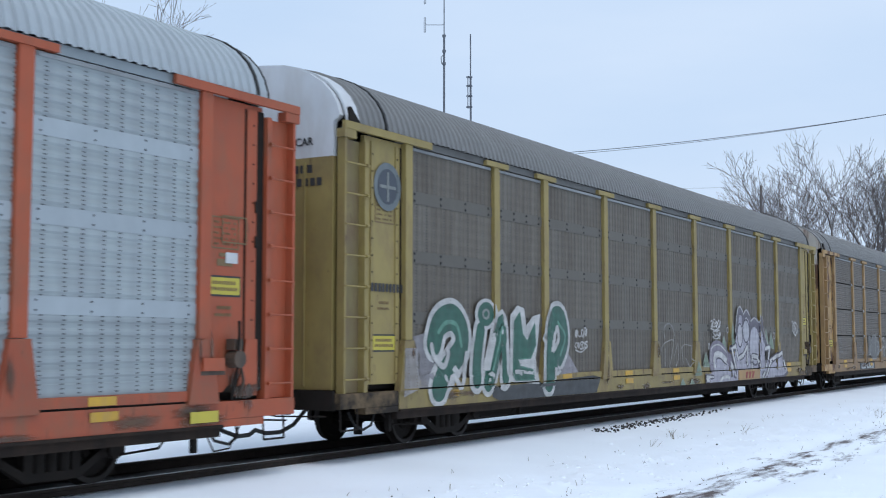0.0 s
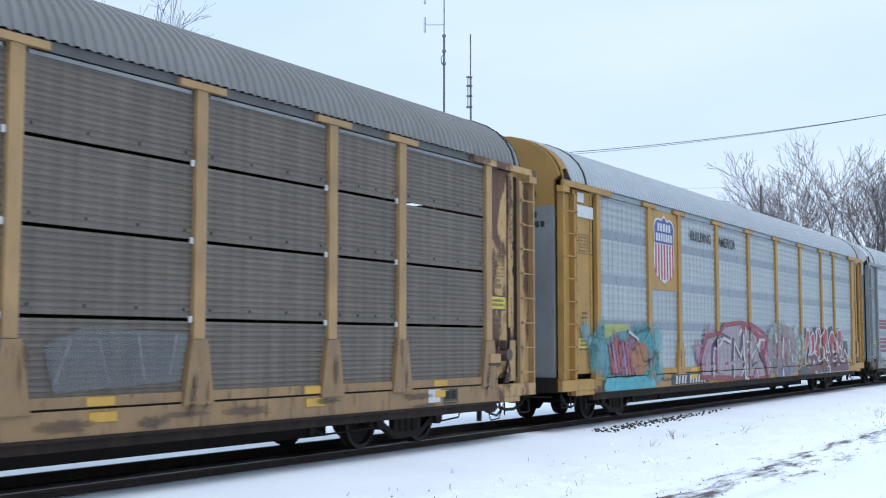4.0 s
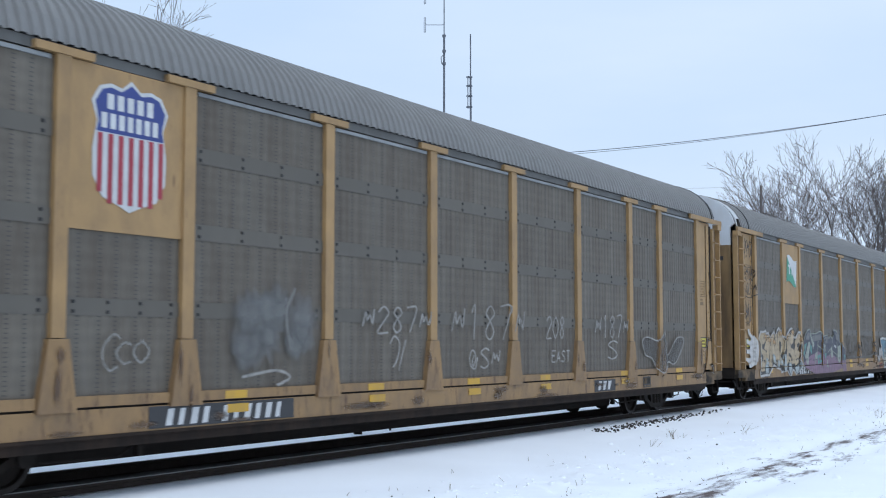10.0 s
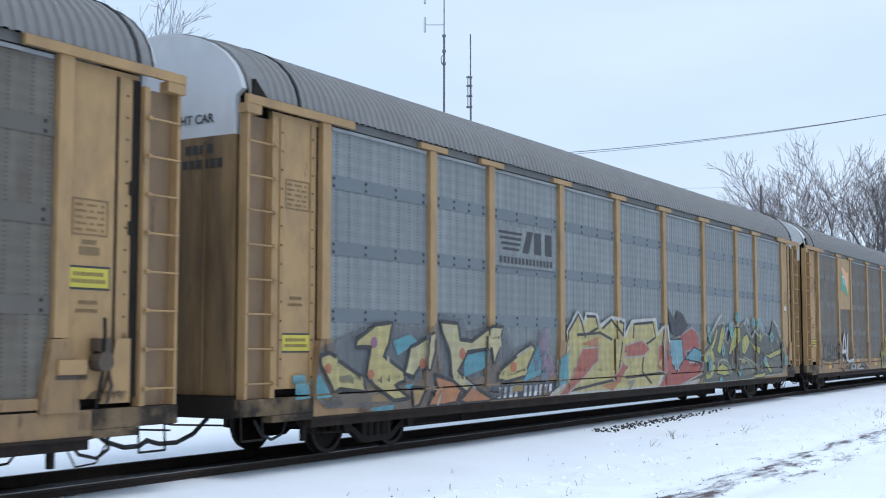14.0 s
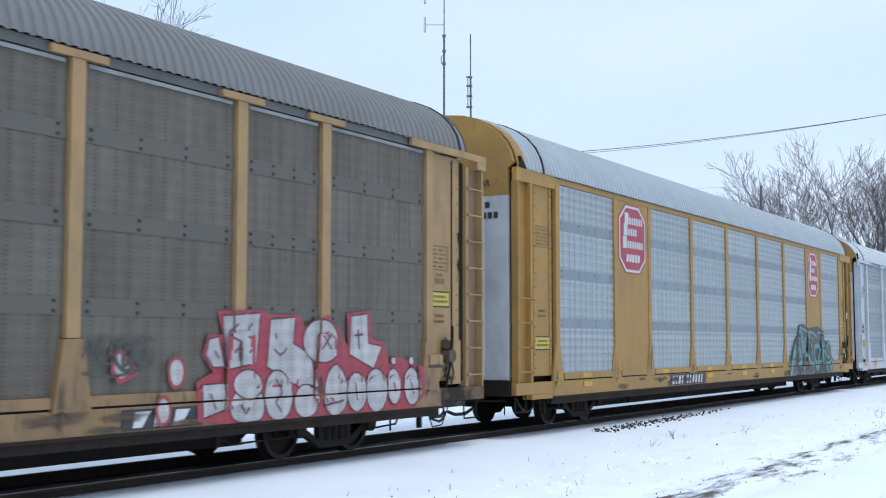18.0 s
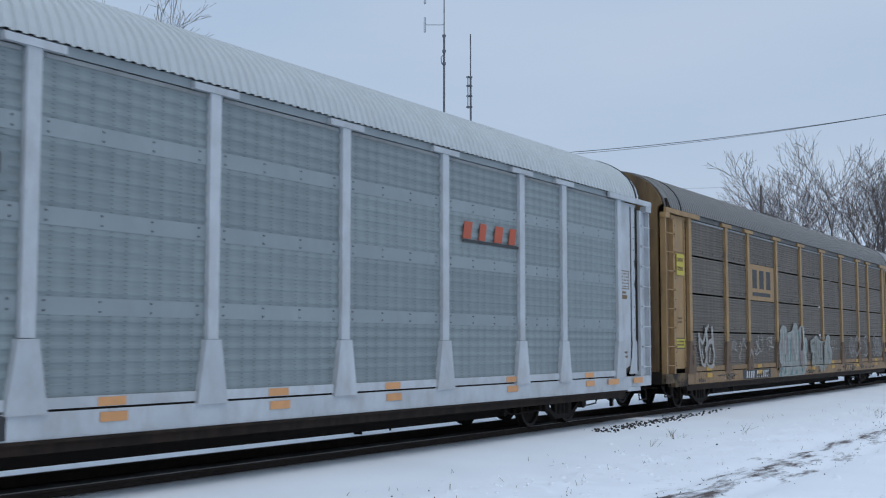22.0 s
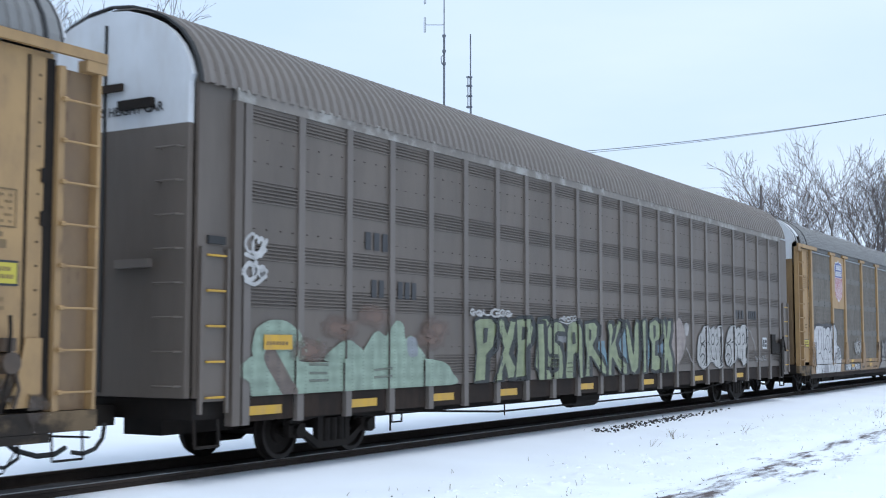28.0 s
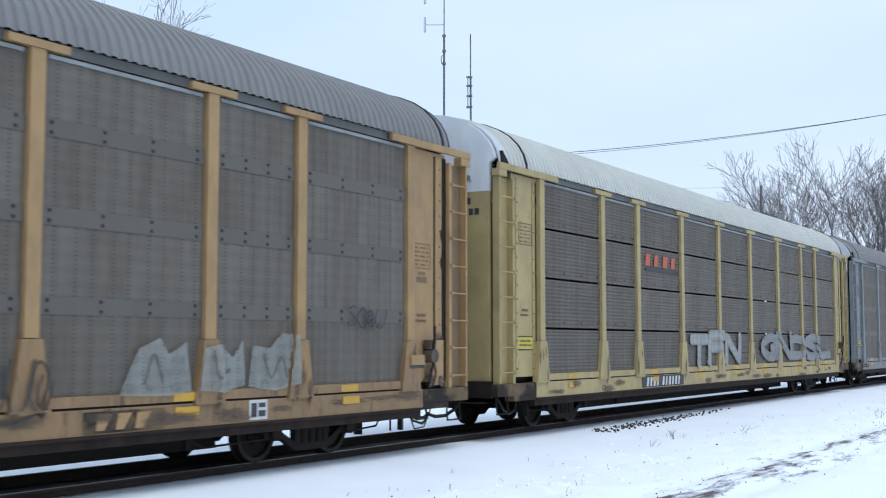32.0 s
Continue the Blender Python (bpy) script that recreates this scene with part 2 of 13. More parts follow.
SAFETY = material("yellow_reflective_strip", (0.50, 0.29, 0.03), 0.55, spot=0.1, scale=5, grime=(0.3, 0.2, 0.1), grime_amount=0.5, grime_scale=6)
ORANGESTRIP = material("orange_reflective_strip", (0.62, 0.30, 0.12), 0.5, spot=0.1, scale=5)
LABELYELLOW = material("yellow_label", (0.48, 0.40, 0.05), 0.55, spot=0.08, scale=5)
FADEDTEXT = material("faded_stencil_ink", (0.17, 0.11, 0.05), 0.7, spot=0.2, scale=8)
SIGNRED = material("red_sign_paint", (0.30, 0.028, 0.045), 0.5, spot=0.1, scale=3)
SIGNBLUE = material("blue_sign_paint", (0.03, 0.05, 0.20), 0.5, spot=0.08, scale=3)
SIGNGREEN = material("green_sign_paint", (0.02, 0.22, 0.13), 0.5, spot=0.1, scale=3)
EMBLEM = material("faded_blue_grey_paint", (0.13, 0.15, 0.155), 0.65, spot=0.2, scale=6)
EMBLEM_DARK = material("faded_dark_blue_paint", (0.055, 0.065, 0.08), 0.65, spot=0.2, scale=6)
EMBLEM_PALE = material("faded_pale_paint", (0.17, 0.18, 0.17), 0.65, spot=0.2, scale=6)
STRIPERED = material("dull_red_stripe_paint", (0.17, 0.034, 0.05), 0.6, spot=0.12, scale=3, holes=0.3)
SNOWDUST = material("wind_packed_snow", (0.868, 0.912, 0.962), 0.8, spot=0.03, scale=4)

PAINTS = {}


def spray(colour):
    """Spray paint of that colour, one material each: thin, worn in patches, fading out where little was sprayed."""
    key = tuple(round(c, 3) for c in colour)
    if key not in PAINTS:
        grey = sum(colour) / 3
        dull = tuple(k * (0.92 * c + 0.08 * grey) for c, k in zip(colour, (0.82, 0.78, 0.74)))
        m = material("spray_paint", dull, 0.55, spot=0.16, scale=3, grime=tuple(0.55 * c + 0.03 for c in dull), grime_amount=0.6, grime_scale=3,
                     grime_stretch=(1.5, 1, 0.5), bump=0.05, holes=0.28)
        n, l = m.node_tree.nodes, m.node_tree.links
        at = n.new("ShaderNodeAttribute")
        at.attribute_name = "cover"
        tc = n.new("ShaderNodeTexCoord")
        nz = n.new("ShaderNodeTexNoise")
        nz.inputs["Scale"].default_value = 5.0
        nz.inputs["Detail"].default_value = 6
        l.new(tc.outputs["Object"], nz.inputs["Vector"])
        wear = n.new("ShaderNodeMapRange")
        wear.inputs["From Min"].default_value, wear.inputs["From Max"].default_value = 0.3, 0.62
        wear.inputs["To Min"].default_value, wear.inputs["To Max"].default_value = 0.99, 0.84
        l.new(nz.outputs["Fac"], wear.inputs["Value"])
        mul = n.new("ShaderNodeMath")
        mul.operation = "MULTIPLY"
        l.new(at.outputs["Fac"], mul.inputs[0])
        l.new(wear.outputs[0], mul.inputs[1])
        # no paint where the open slot over the sill is
        sp = n.new("ShaderNodeSeparateXYZ")
        l.new(tc.outputs["Object"], sp.inputs[0])
        gap = n.new("ShaderNodeMath")
        gap.operation = "COMPARE"
        gap.inputs[1].default_value, gap.inputs[2].default_value = 0.959, 0.013
        l.new(sp.outputs["Z"], gap.inputs[0])
        left = n.new("ShaderNodeMath")
        left.operation = "SUBTRACT"
        left.inputs[0].default_value = 1.0
        l.new(gap.outputs[0], left.inputs[1])
        keep = n.new("ShaderNodeMath")
        keep.operation = "MULTIPLY"
        l.new(mul.outputs[0], keep.inputs[0])
        l.new(left.outputs[0], keep.inputs[1])
        l.new(keep.outputs[0], n["Principled BSDF"].inputs["Alpha"])
        PAINTS[key] = m
    return PAINTS[key]


# ---------------------------------------------------------------- mesh tools
class Build:
    """Collects vertices and faces for one mesh."""

    def __init__(self):
        self.v, self.f = [], []

    def add(self, verts, faces):
        k = len(self.v)
        self.v.extend(verts)
        self.f.extend([tuple(i + k for i in face) for face in faces])
        return self

    def box(self, x0, x1, y0, y1, z0, z1):
        return self.add([(x0, y0, z0), (x1, y0, z0), (x1, y1, z0), (x0, y1, z0), (x0, y0, z1), (x1, y0, z1), (x1, y1, z1), (x0, y1, z1)],
                        [(0, 3, 2, 1), (4, 5, 6, 7), (0, 1, 5, 4), (1, 2, 6, 5), (2, 3, 7, 6), (3, 0, 4, 7)])

    def slab(self, outline, y0, y1):
        """A plate: an outline in x and z (anticlockwise seen from -y), from y0 (near) to y1."""
        n = len(outline)
        v = [(x, y0, z) for x, z in outline] + [(x, y1, z) for x, z in outline]
        f = [tuple(range(n)), tuple(range(2 * n - 1, n - 1, -1))]
        f += [(i, i + n, (i + 1) % n + n, (i + 1) % n) for i in range(n)]
        return self.add(v, f)

    def plate_x(self, outline, x0, x1):
        """A plate: an outline in y and z, from x0 to x1."""
        n = len(outline)
        v = [(x0, y, z) for y, z in outline] + [(x1, y, z) for y, z in outline]
        f = [tuple(range(n)), tuple(range(2 * n - 1, n - 1, -1))]
        f += [(i, (i + 1) % n, (i + 1) % n + n, i + n) for i in range(n)]
        return self.add(v, f)

    def rod(self, a, b, r, n=8, r2=None):
        a, b = Vector(a), Vector(b)
        r2 = r if r2 is None else r2
        d = (b - a).normalized()
        u = d.orthogonal().normalized()
        w = d.cross(u)
        ring = [(math.cos(2 * math.pi * i / n), math.sin(2 * math.pi * i / n)) for i in range(n)]
        v = [tuple(a + r * (c * u + s * w)) for c, s in ring] + [tuple(b + r2 * (c * u + s * w)) for c, s in ring]
        f = [(i, (i + 1) % n, (i + 1) % n + n, i + n) for i in range(n)] + [tuple(range(n - 1, -1, -1)), tuple(range(n, 2 * n))]
        return self.add(v, f)

    def tube(self, points, r, n=6):
        for a, b in zip(points, points[1:]):
            self.rod(a, b, r, n)
        return self

    def lathe_y(self, profile, n=28, cx=0.0, cz=0.0):
        """Turns (radius, y) points round an axis along y."""
        v, f = [], []
        for r, y in profile:
            v += [(cx + r * math.cos(2 * math.pi * i / n), y, cz + r * math.sin(2 * math.pi * i / n)) for i in range(n)]
        for k in range(len(profile) - 1):
            f += [(k * n + i, k * n + (i + 1) % n, (k + 1) * n + (i + 1) % n, (k + 1) * n + i) for i in range(n)]
        return self.add(v, f)

    def mesh(self, name, mat):
        me = bpy.data.meshes.new(name)
        me.from_pydata(self.v, [], self.f)
        me.materials.append(mat)
        me.update()
        return me


def part(name, built, mat, parent, label="", at=None, kind=""):
    """Links a mesh as one object under its thing."""
    me = built.mesh(name, mat) if isinstance(built, Build) else built
    ob = new(name, me)
    ob.parent = parent
    if at:
        ob.location = at
    return tagged(ob, label, kind=kind)


def thing(name, label, category, group="", kind=""):
    return tagged(new(name), label, category, group, kind)


# ---------------------------------------------------------------- ground, rails, distance
TRACK_Y = 11.95


def snow_material():
    """Snow, with bare frozen earth showing through along the wheel ruts of the lane."""
    m = material("fresh_snow", (0.868, 0.912, 0.962), 0.75, spot=0.03, scale=0.6, bump=0.6, bump_scale=7)
    n, l = m.node_tree.nodes, m.node_tree.links
    b = n["Principled BSDF"]
    base = b.inputs["Base Color"].links[0].from_socket
    tc = n.new("ShaderNodeTexCoord")
    sp = n.new("ShaderNodeSeparateXYZ")
    l.new(tc.outputs["Object"], sp.inputs[0])

    def math_node(op, a, c=None, d=None):
        k = n.new("ShaderNodeMath")
        k.operation = op
        for i, val in enumerate((a, c, d)):
            if val is None:
                continue
            if isinstance(val, (int, float)):
                k.inputs[i].default_value = val
            else:
                l.new(val, k.inputs[i])
        return k.outputs[0]
    mp = n.new("ShaderNodeMapping")
    mp.inputs["Scale"].default_value = (0.26, 1.1, 1)
    l.new(tc.outputs["Object"], mp.inputs["Vector"])
    nz = n.new("ShaderNodeTexNoise")
    nz.inputs["Scale"].default_value = 2.6
    nz.inputs["Detail"].default_value = 8
    nz.inputs["Roughness"].default_value = 0.68
    l.new(mp.outputs[0], nz.inputs["Vector"])
    lane = math_node("SUBTRACT", 1.0, math_node("MINIMUM", 1.0, math_node("MULTIPLY", math_node("ABSOLUTE", math_node("SUBTRACT", sp.outputs["Y"], 5.15)), 0.95)))
    raw = math_node("MULTIPLY_ADD", lane, 0.25, nz.outputs["Fac"])
    cut = n.new("ShaderNodeMapRange")
    cut.inputs["From Min"].default_value, cut.inputs["From Max"].default_value = 0.68, 0.80
    l.new(raw, cut.inputs["Value"])
    mx = n.new("ShaderNodeMix")
    mx.data_type = "RGBA"
    mx.inputs[7].default_value = (0.085, 0.058, 0.052, 1)
    l.new(cut.outputs[0], mx.inputs[0])
    l.new(base, mx.inputs[6])
    l.new(mx.outputs[2], b.inputs["Base Color"])
    return m


SNOW = snow_material()
BALLAST = material("snow_dusted_ballast", (0.075, 0.07, 0.068), 0.9, spot=0.4, scale=22, bump=1.0, bump_scale=30, grime=(0.22, 0.23, 0.25), grime_amount=0.5,
                   grime_scale=9, grime_stretch=(0.5, 1, 1), sheen=0.12)
STONE = material("dark_wet_stone", (0.035, 0.033, 0.032), 0.85, spot=0.3, scale=8)
RAILSIDE = material("rusty_rail_steel", (0.042, 0.033, 0.028), 0.8, 0.1, spot=0.25, scale=8, sheen=0.12)
RAILHEAD = material("polished_rail_head", (0.30, 0.29, 0.29), 0.35, 0.85, spot=0.12, scale=5)
BARK = material("grey_brown_bark", (0.115, 0.10, 0.098), 0.9, spot=0.2, scale=3)
STALK = material("dry_weed_stalk", (0.20, 0.16, 0.11), 0.9, spot=0.2, scale=9)
WIREGREY = material("weathered_wire", (0.10, 0.105, 0.12), 0.7, spot=0.1, scale=3)
GALV = material("dull_galvanised_tube", (0.13, 0.14, 0.16), 0.6, 0.4, spot=0.15, scale=3)


def ground_height(x, y):
    """Snow level: flat along the track, lumpy and rutted on the lane nearer the camera."""
    far = max(0.0, min(1.0, (math.hypot(x - 20, y - 6) - 45) / 60))
    edge = abs(y - TRACK_Y)
    if y < TRACK_Y and edge > 0.76:
        # packed snow against the near rail, sloping off to the lane
        base = -0.102 - 0.068 * max(0.0, min(1.0, (edge - 1.2) / 1.6))
    elif edge < 1.1:
        base = -0.26
    elif edge < 1.5:
        base = -0.26 + 0.09 * (edge - 1.1) / 0.4
    else:
        base = -0.17
    bumps = 0.0
    if 1.5 < y < 9.2:
        fade = min(1.0, (9.2 - y) / 1.5)
        k = max(0.0, 1 - abs(y - 7.0) / 1.2)
        bumps = 0.05 * noise.noise(Vector((x * 0.8, y * 0.9, 0))) + (0.015 + 0.09 * k) * max(0, noise.noise(Vector((x * 3.3, y * 3.3, 4))))
        bumps += 0.03 * k * noise.noise(Vector((x * 9, y * 9, 2)))
        for c in (4.7, 5.75):
            bumps -= 0.05 * math.exp(-((y - c - 0.12 * math.sin(x * 0.25)) / 0.2) ** 2)
        bumps *= fade
    elif edge > 1.5:
        bumps = 0.02 * noise.noise(Vector((x * 0.5, y * 0.7, 2)))
    return base * (1 - far) - 0.17 * far + bumps * (1 - far)


def ground():
    xs = [-3000, -800, -200, -60] + [-20 + 2.0 * i for i in range(13)] + [6 + 0.11 * i for i in range(200)] + [28 + 0.4 * i for i in range(80)] + \
        [60 + 4 * i for i in range(16)] + [130, 170, 240, 400, 800, 1600, 3000]
    ys = [-3000, -800, -200, -60, -20, -8, -4, -1] + [0.5 + 0.11 * i for i in range(133)] + [15.2 + 0.8 * i for i in range(14)] + \
        [27, 30, 36, 45, 60, 80, 110, 160, 300, 800, 3000]
    nx, ny = len(xs), len(ys)
    b = Build()
    b.v = [(x, y, ground_height(x, y)) for y in ys for x in xs]
    b.f = [(j * nx + i, j * nx + i + 1, (j + 1) * nx + i + 1, (j + 1) * nx + i) for j in range(ny - 1) for i in range(nx - 1)]
    me = b.mesh("ground", SNOW)
    me.polygons.foreach_set("use_smooth", [True] * len(me.polygons))
    tagged(new("ground", me), "snow-covered open ground with a muddy rutted lane", "ground", kind="structure")


ground()


def ballast_bed():
    b = Build()
    xs = [-60 + 0.5 * i for i in range(721)]
    prof = [(-1.05, -0.30), (-0.98, -0.172), (-0.66, -0.150), (-0.3, -0.135), (0, -0.13), (0.3, -0.135), (0.66, -0.150), (0.98, -0.172), (1.05, -0.30)]
    n = len(prof)
    for x in xs:
        for y, z in prof:
            w = noise.noise(Vector((x * 1.4, y * 3, 7)))
            b.v.append((x, TRACK_Y + y + 0.05 * w * (abs(y) > 0.9), z + 0.015 * w))
    b.f = [(i * n + j, (i + 1) * n + j, (i + 1) * n + j + 1, i * n + j + 1) for i in range(len(xs) - 1) for j in range(n - 1)]
    tagged(new("ballast", b.mesh("ballast", BALLAST)), "stone ballast dusted with snow between the rails", "ballast", kind="structure")


ballast_bed()


def rails():
    prof = [(-0.075, -0.175), (0.075, -0.175), (0.075, -0.16), (0.012, -0.14), (0.012, -0.045), (0.036, -0.035), (0.036, -0.004), (0.028, 0.0),
            (-0.028, 0.0), (-0.036, -0.004), (-0.036, -0.035), (-0.012, -0.045), (-0.012, -0.14), (-0.075, -0.16)]
    for side in (-0.7525, 0.7525):
        rail = thing("rail", "steel running rail with a polished head on dark ballast", "rail", "pair of rails")
        rail.location = (0, TRACK_Y + side, 0)
        part("rail_body", Build().plate_x(prof, -60, 300), RAILSIDE, rail)
        part("rail_head", Build().box(-60, 300, -0.026, 0.026, 0.0005, 0.003), RAILHEAD, rail, "bright worn running surface")


rails()


def stones():
    """A patch of bare stones beside the track, where the snow has melted off."""
    rnd = random.Random(5)
    b = Build()
    for _ in range(300):
        u = min(1.0, abs(rnd.gauss(0.36, 0.26)))
        x = 23.0 + 9.6 * u
        y = 10.10 + 0.36 * u + rnd.gauss(0, 0.17) * (1.1 - 0.8 * u)
        s = rnd.uniform(0.012, 0.038)
        z = ground_height(x, y) + s * 0.45
        ring = [(math.cos(a), math.sin(a)) for a in (rnd.uniform(0, 0.5) + k * math.pi / 3 for k in range(6))]
        k = len(b.v)
        b.v += [(x + s * c * rnd.uniform(0.7, 1.2), y + s * q, z - s * 0.5) for c, q in ring]
        b.v += [(x + 0.6 * s * c, y + 0.6 * s * q, z + s * rnd.uniform(0.3, 0.6)) for c, q in ring]
        b.f += [(k + i, k + (i + 1) % 6, k + (i + 1) % 6 + 6, k + i + 6) for i in range(6)] + [tuple(range(k + 6, k + 12))]
    tagged(new("stones", b.mesh("stones", STONE)), "loose dark stones showing through the snow", "stones", kind="stuff")


stones()


def weeds():
    """Dry stalks and crumbs of earth that poke through the snow."""
    rnd = random.Random(8)
    b = Build()
    spots = [(22.3, 8.25, 7, 0.20), (20.5, 8.0, 4, 0.14), (24.5, 7.6, 4, 0.22), (31, 6.2, 5, 0.25)]
    for _ in range(90):
        spots.append((rnd.uniform(11, 42), rnd.uniform(4.4, 9.0), rnd.randint(1, 2), rnd.uniform(0.03, 0.10)))
    for x, y, count, h in spots:
        for _ in range(count):
            px, py = x + rnd.gauss(0, 0.05), y + rnd.gauss(0, 0.05)
            z = ground_height(px, py) - 0.01
            top = (px + rnd.gauss(0, 0.4) * h, py + rnd.gauss(0, 0.4) * h, z + h * rnd.uniform(0.6, 1.1))
            b.rod((px, py, z), top, 0.004, 4, 0.002)
            if h > 0.15:
                mid = Vector((px, py, z)).lerp(Vector(top), 0.6)
                b.rod(mid, mid + Vector((rnd.gauss(0, 0.08), rnd.gauss(0, 0.08), 0.1)), 0.003, 4, 0.002)
    tagged(new("dry_weeds", b.mesh("dry_weeds", STALK)), "thin dry weed stalks poking through the snow", "weeds", kind="stuff")


weeds()


def clods():
    """Kicked-up lumps of snow along the edge of the lane."""
    rnd = random.Random(9)
    b = Build()
    for _ in range(1100):
        x, y = rnd.uniform(8.5, 36), rnd.gauss(7.0, 0.75)
        if rnd.random() < 0.3:
            y = rnd.uniform(3.2, 6.8)
        s = abs(rnd.gauss(0, 0.018)) + 0.008
        z = ground_height(x, y)
        k = len(b.v)
        a0 = rnd.uniform(0, 2)
        b.v += [(x + s * 1.3 * math.cos(a0 + i * math.pi / 3) * rnd.uniform(0.7, 1.2), y + s * 1.3 * math.sin(a0 + i * math.pi / 3), z - 0.02) for i in range(6)]
        b.v += [(x + s * 0.7 * math.cos(a0 + i * math.pi / 3), y + s * 0.7 * math.sin(a0 + i * math.pi / 3), z + s * rnd.uniform(0.15, 0.5)) for i in range(6)]
        b.f += [(k + i, k + (i + 1) % 6, k + (i + 1) % 6 + 6, k + i + 6) for i in range(6)] + [tuple(range(k + 6, k + 12))]
    lumps = b.mesh("snow_clods", SNOWDUST)
    lumps.polygons.foreach_set("use_smooth", [True] * len(lumps.polygons))
    tagged(new("snow_clods", lumps), "kicked-up lumps of frozen snow beside the lane", "snow", kind="stuff")


clods()


def soil_crumbs():
    """Crumbs of frozen earth thrown up along the lane."""
    rnd = random.Random(12)
    b = Build()
    for _ in range(170):
        x = rnd.uniform(12, 30)
        y = rnd.gauss(5.15, 0.45) if rnd.random() < 0.7 else rnd.uniform(4.0, 8.6)
        s = rnd.uniform(0.007, 0.020)
        z = ground_height(x, y)
        k = len(b.v)
        b.v += [(x - 1.6 * s, y - s, z - s), (x + 1.6 * s, y - s, z - s), (x + s, y + s, z - s), (x - s, y + s, z - s), (x + rnd.uniform(-s, s), y, z + s)]
        b.f += [(k, k + 1, k + 4), (k + 1, k + 2, k + 4), (k + 2, k + 3, k + 4), (k + 3, k, k + 4)]
    tagged(new("soil_crumbs", b.mesh("soil_crumbs", STONE)), "dark crumbs of frozen earth on the snow", "soil", kind="stuff")


soil_crumbs()


def bare_tree(label, x, y, height, seed, levels=5, thick=0.013, width=0.8):
    """Trunk, limbs that climb and fork, and fine twigs; grown and then brought to its height."""
    rnd = random.Random(seed)
    tree = thing("bare_tree", label, "tree", "bare winter trees")
    tree.location = (x, y, -0.2)
    rods = []

    def limb(p, d, length, r, level):
        n = 4 if level < 3 else (3 if level < 5 else 2)
        for i in range(n):
            sway = Vector((rnd.gauss(0, 1), rnd.gauss(0, 1), rnd.gauss(0, 0.6))) * (0.05 if level == 0 else 0.13)
            d = (d + sway + Vector((0, 0, 0.06))).normalized()
            q = p + d * (length / n)
            r2 = max(r * (0.86 if level < 2 else 0.8), thick)
            rods.append((p, q, r, r2, level))
            p, r = q, r2
            if level < levels and (i > 0 or level > 0):
                for _ in range(2 if level == 0 or i == n - 1 else (1 if level < 3 or rnd.random() < 0.6 else 0)):
                    side = Vector((rnd.gauss(0, 1), rnd.gauss(0, 1), rnd.gauss(0, 0.35)))
                    side = (side - d * side.dot(d)).normalized()
                    nd = (d + side * width * rnd.uniform(0.40, 0.85)).normalized()
                    limb(p, nd, length * rnd.uniform(0.50, 0.72), max(r * rnd.uniform(0.5, 0.72), thick), level + 1)
    limb(Vector((0, 0, 0)), Vector((rnd.gauss(0, 0.05), rnd.gauss(0, 0.05), 1)).normalized(), 10.0, 0.30, 0)
    k = height / max(q.z for _, q, _, _, _ in rods)
    trunk, crown = Build(), Build()
    for p, q, r, r2, level in rods:
        (trunk if level == 0 else crown).rod(p * k, q * k, r, 7 if level < 2 else (4 if level < 4 else 3), r2)
    part("trunk", trunk, BARK, tree)
    part("crown", crown, BARK, tree, "bare branches and fine twigs")


def trees():
    # heading and distance from the lane, and height
    for k, (a, d, h) in enumerate(((15.2, 118, 19.6), (14.6, 128, 22.2), (13.3, 116, 21.2), (11.5, 118, 21.4), (10.2, 130, 23.0), (9.0, 120, 21.0))):
        bare_tree("bare winter tree behind the railway line", d * math.cos(radians(a)), d * math.sin(radians(a)), h, 400 + k)
    for k, (a, d, h) in enumerate(((47.2, 66, 21.5), (50.2, 68, 27.0), (48.6, 76, 25.0), (49.6, 72, 26.0))):
        bare_tree("tall bare winter tree behind the railway line", d * math.cos(radians(a)), d * math.sin(radians(a)), h, 300 + k, 5, 0.010)


trees()


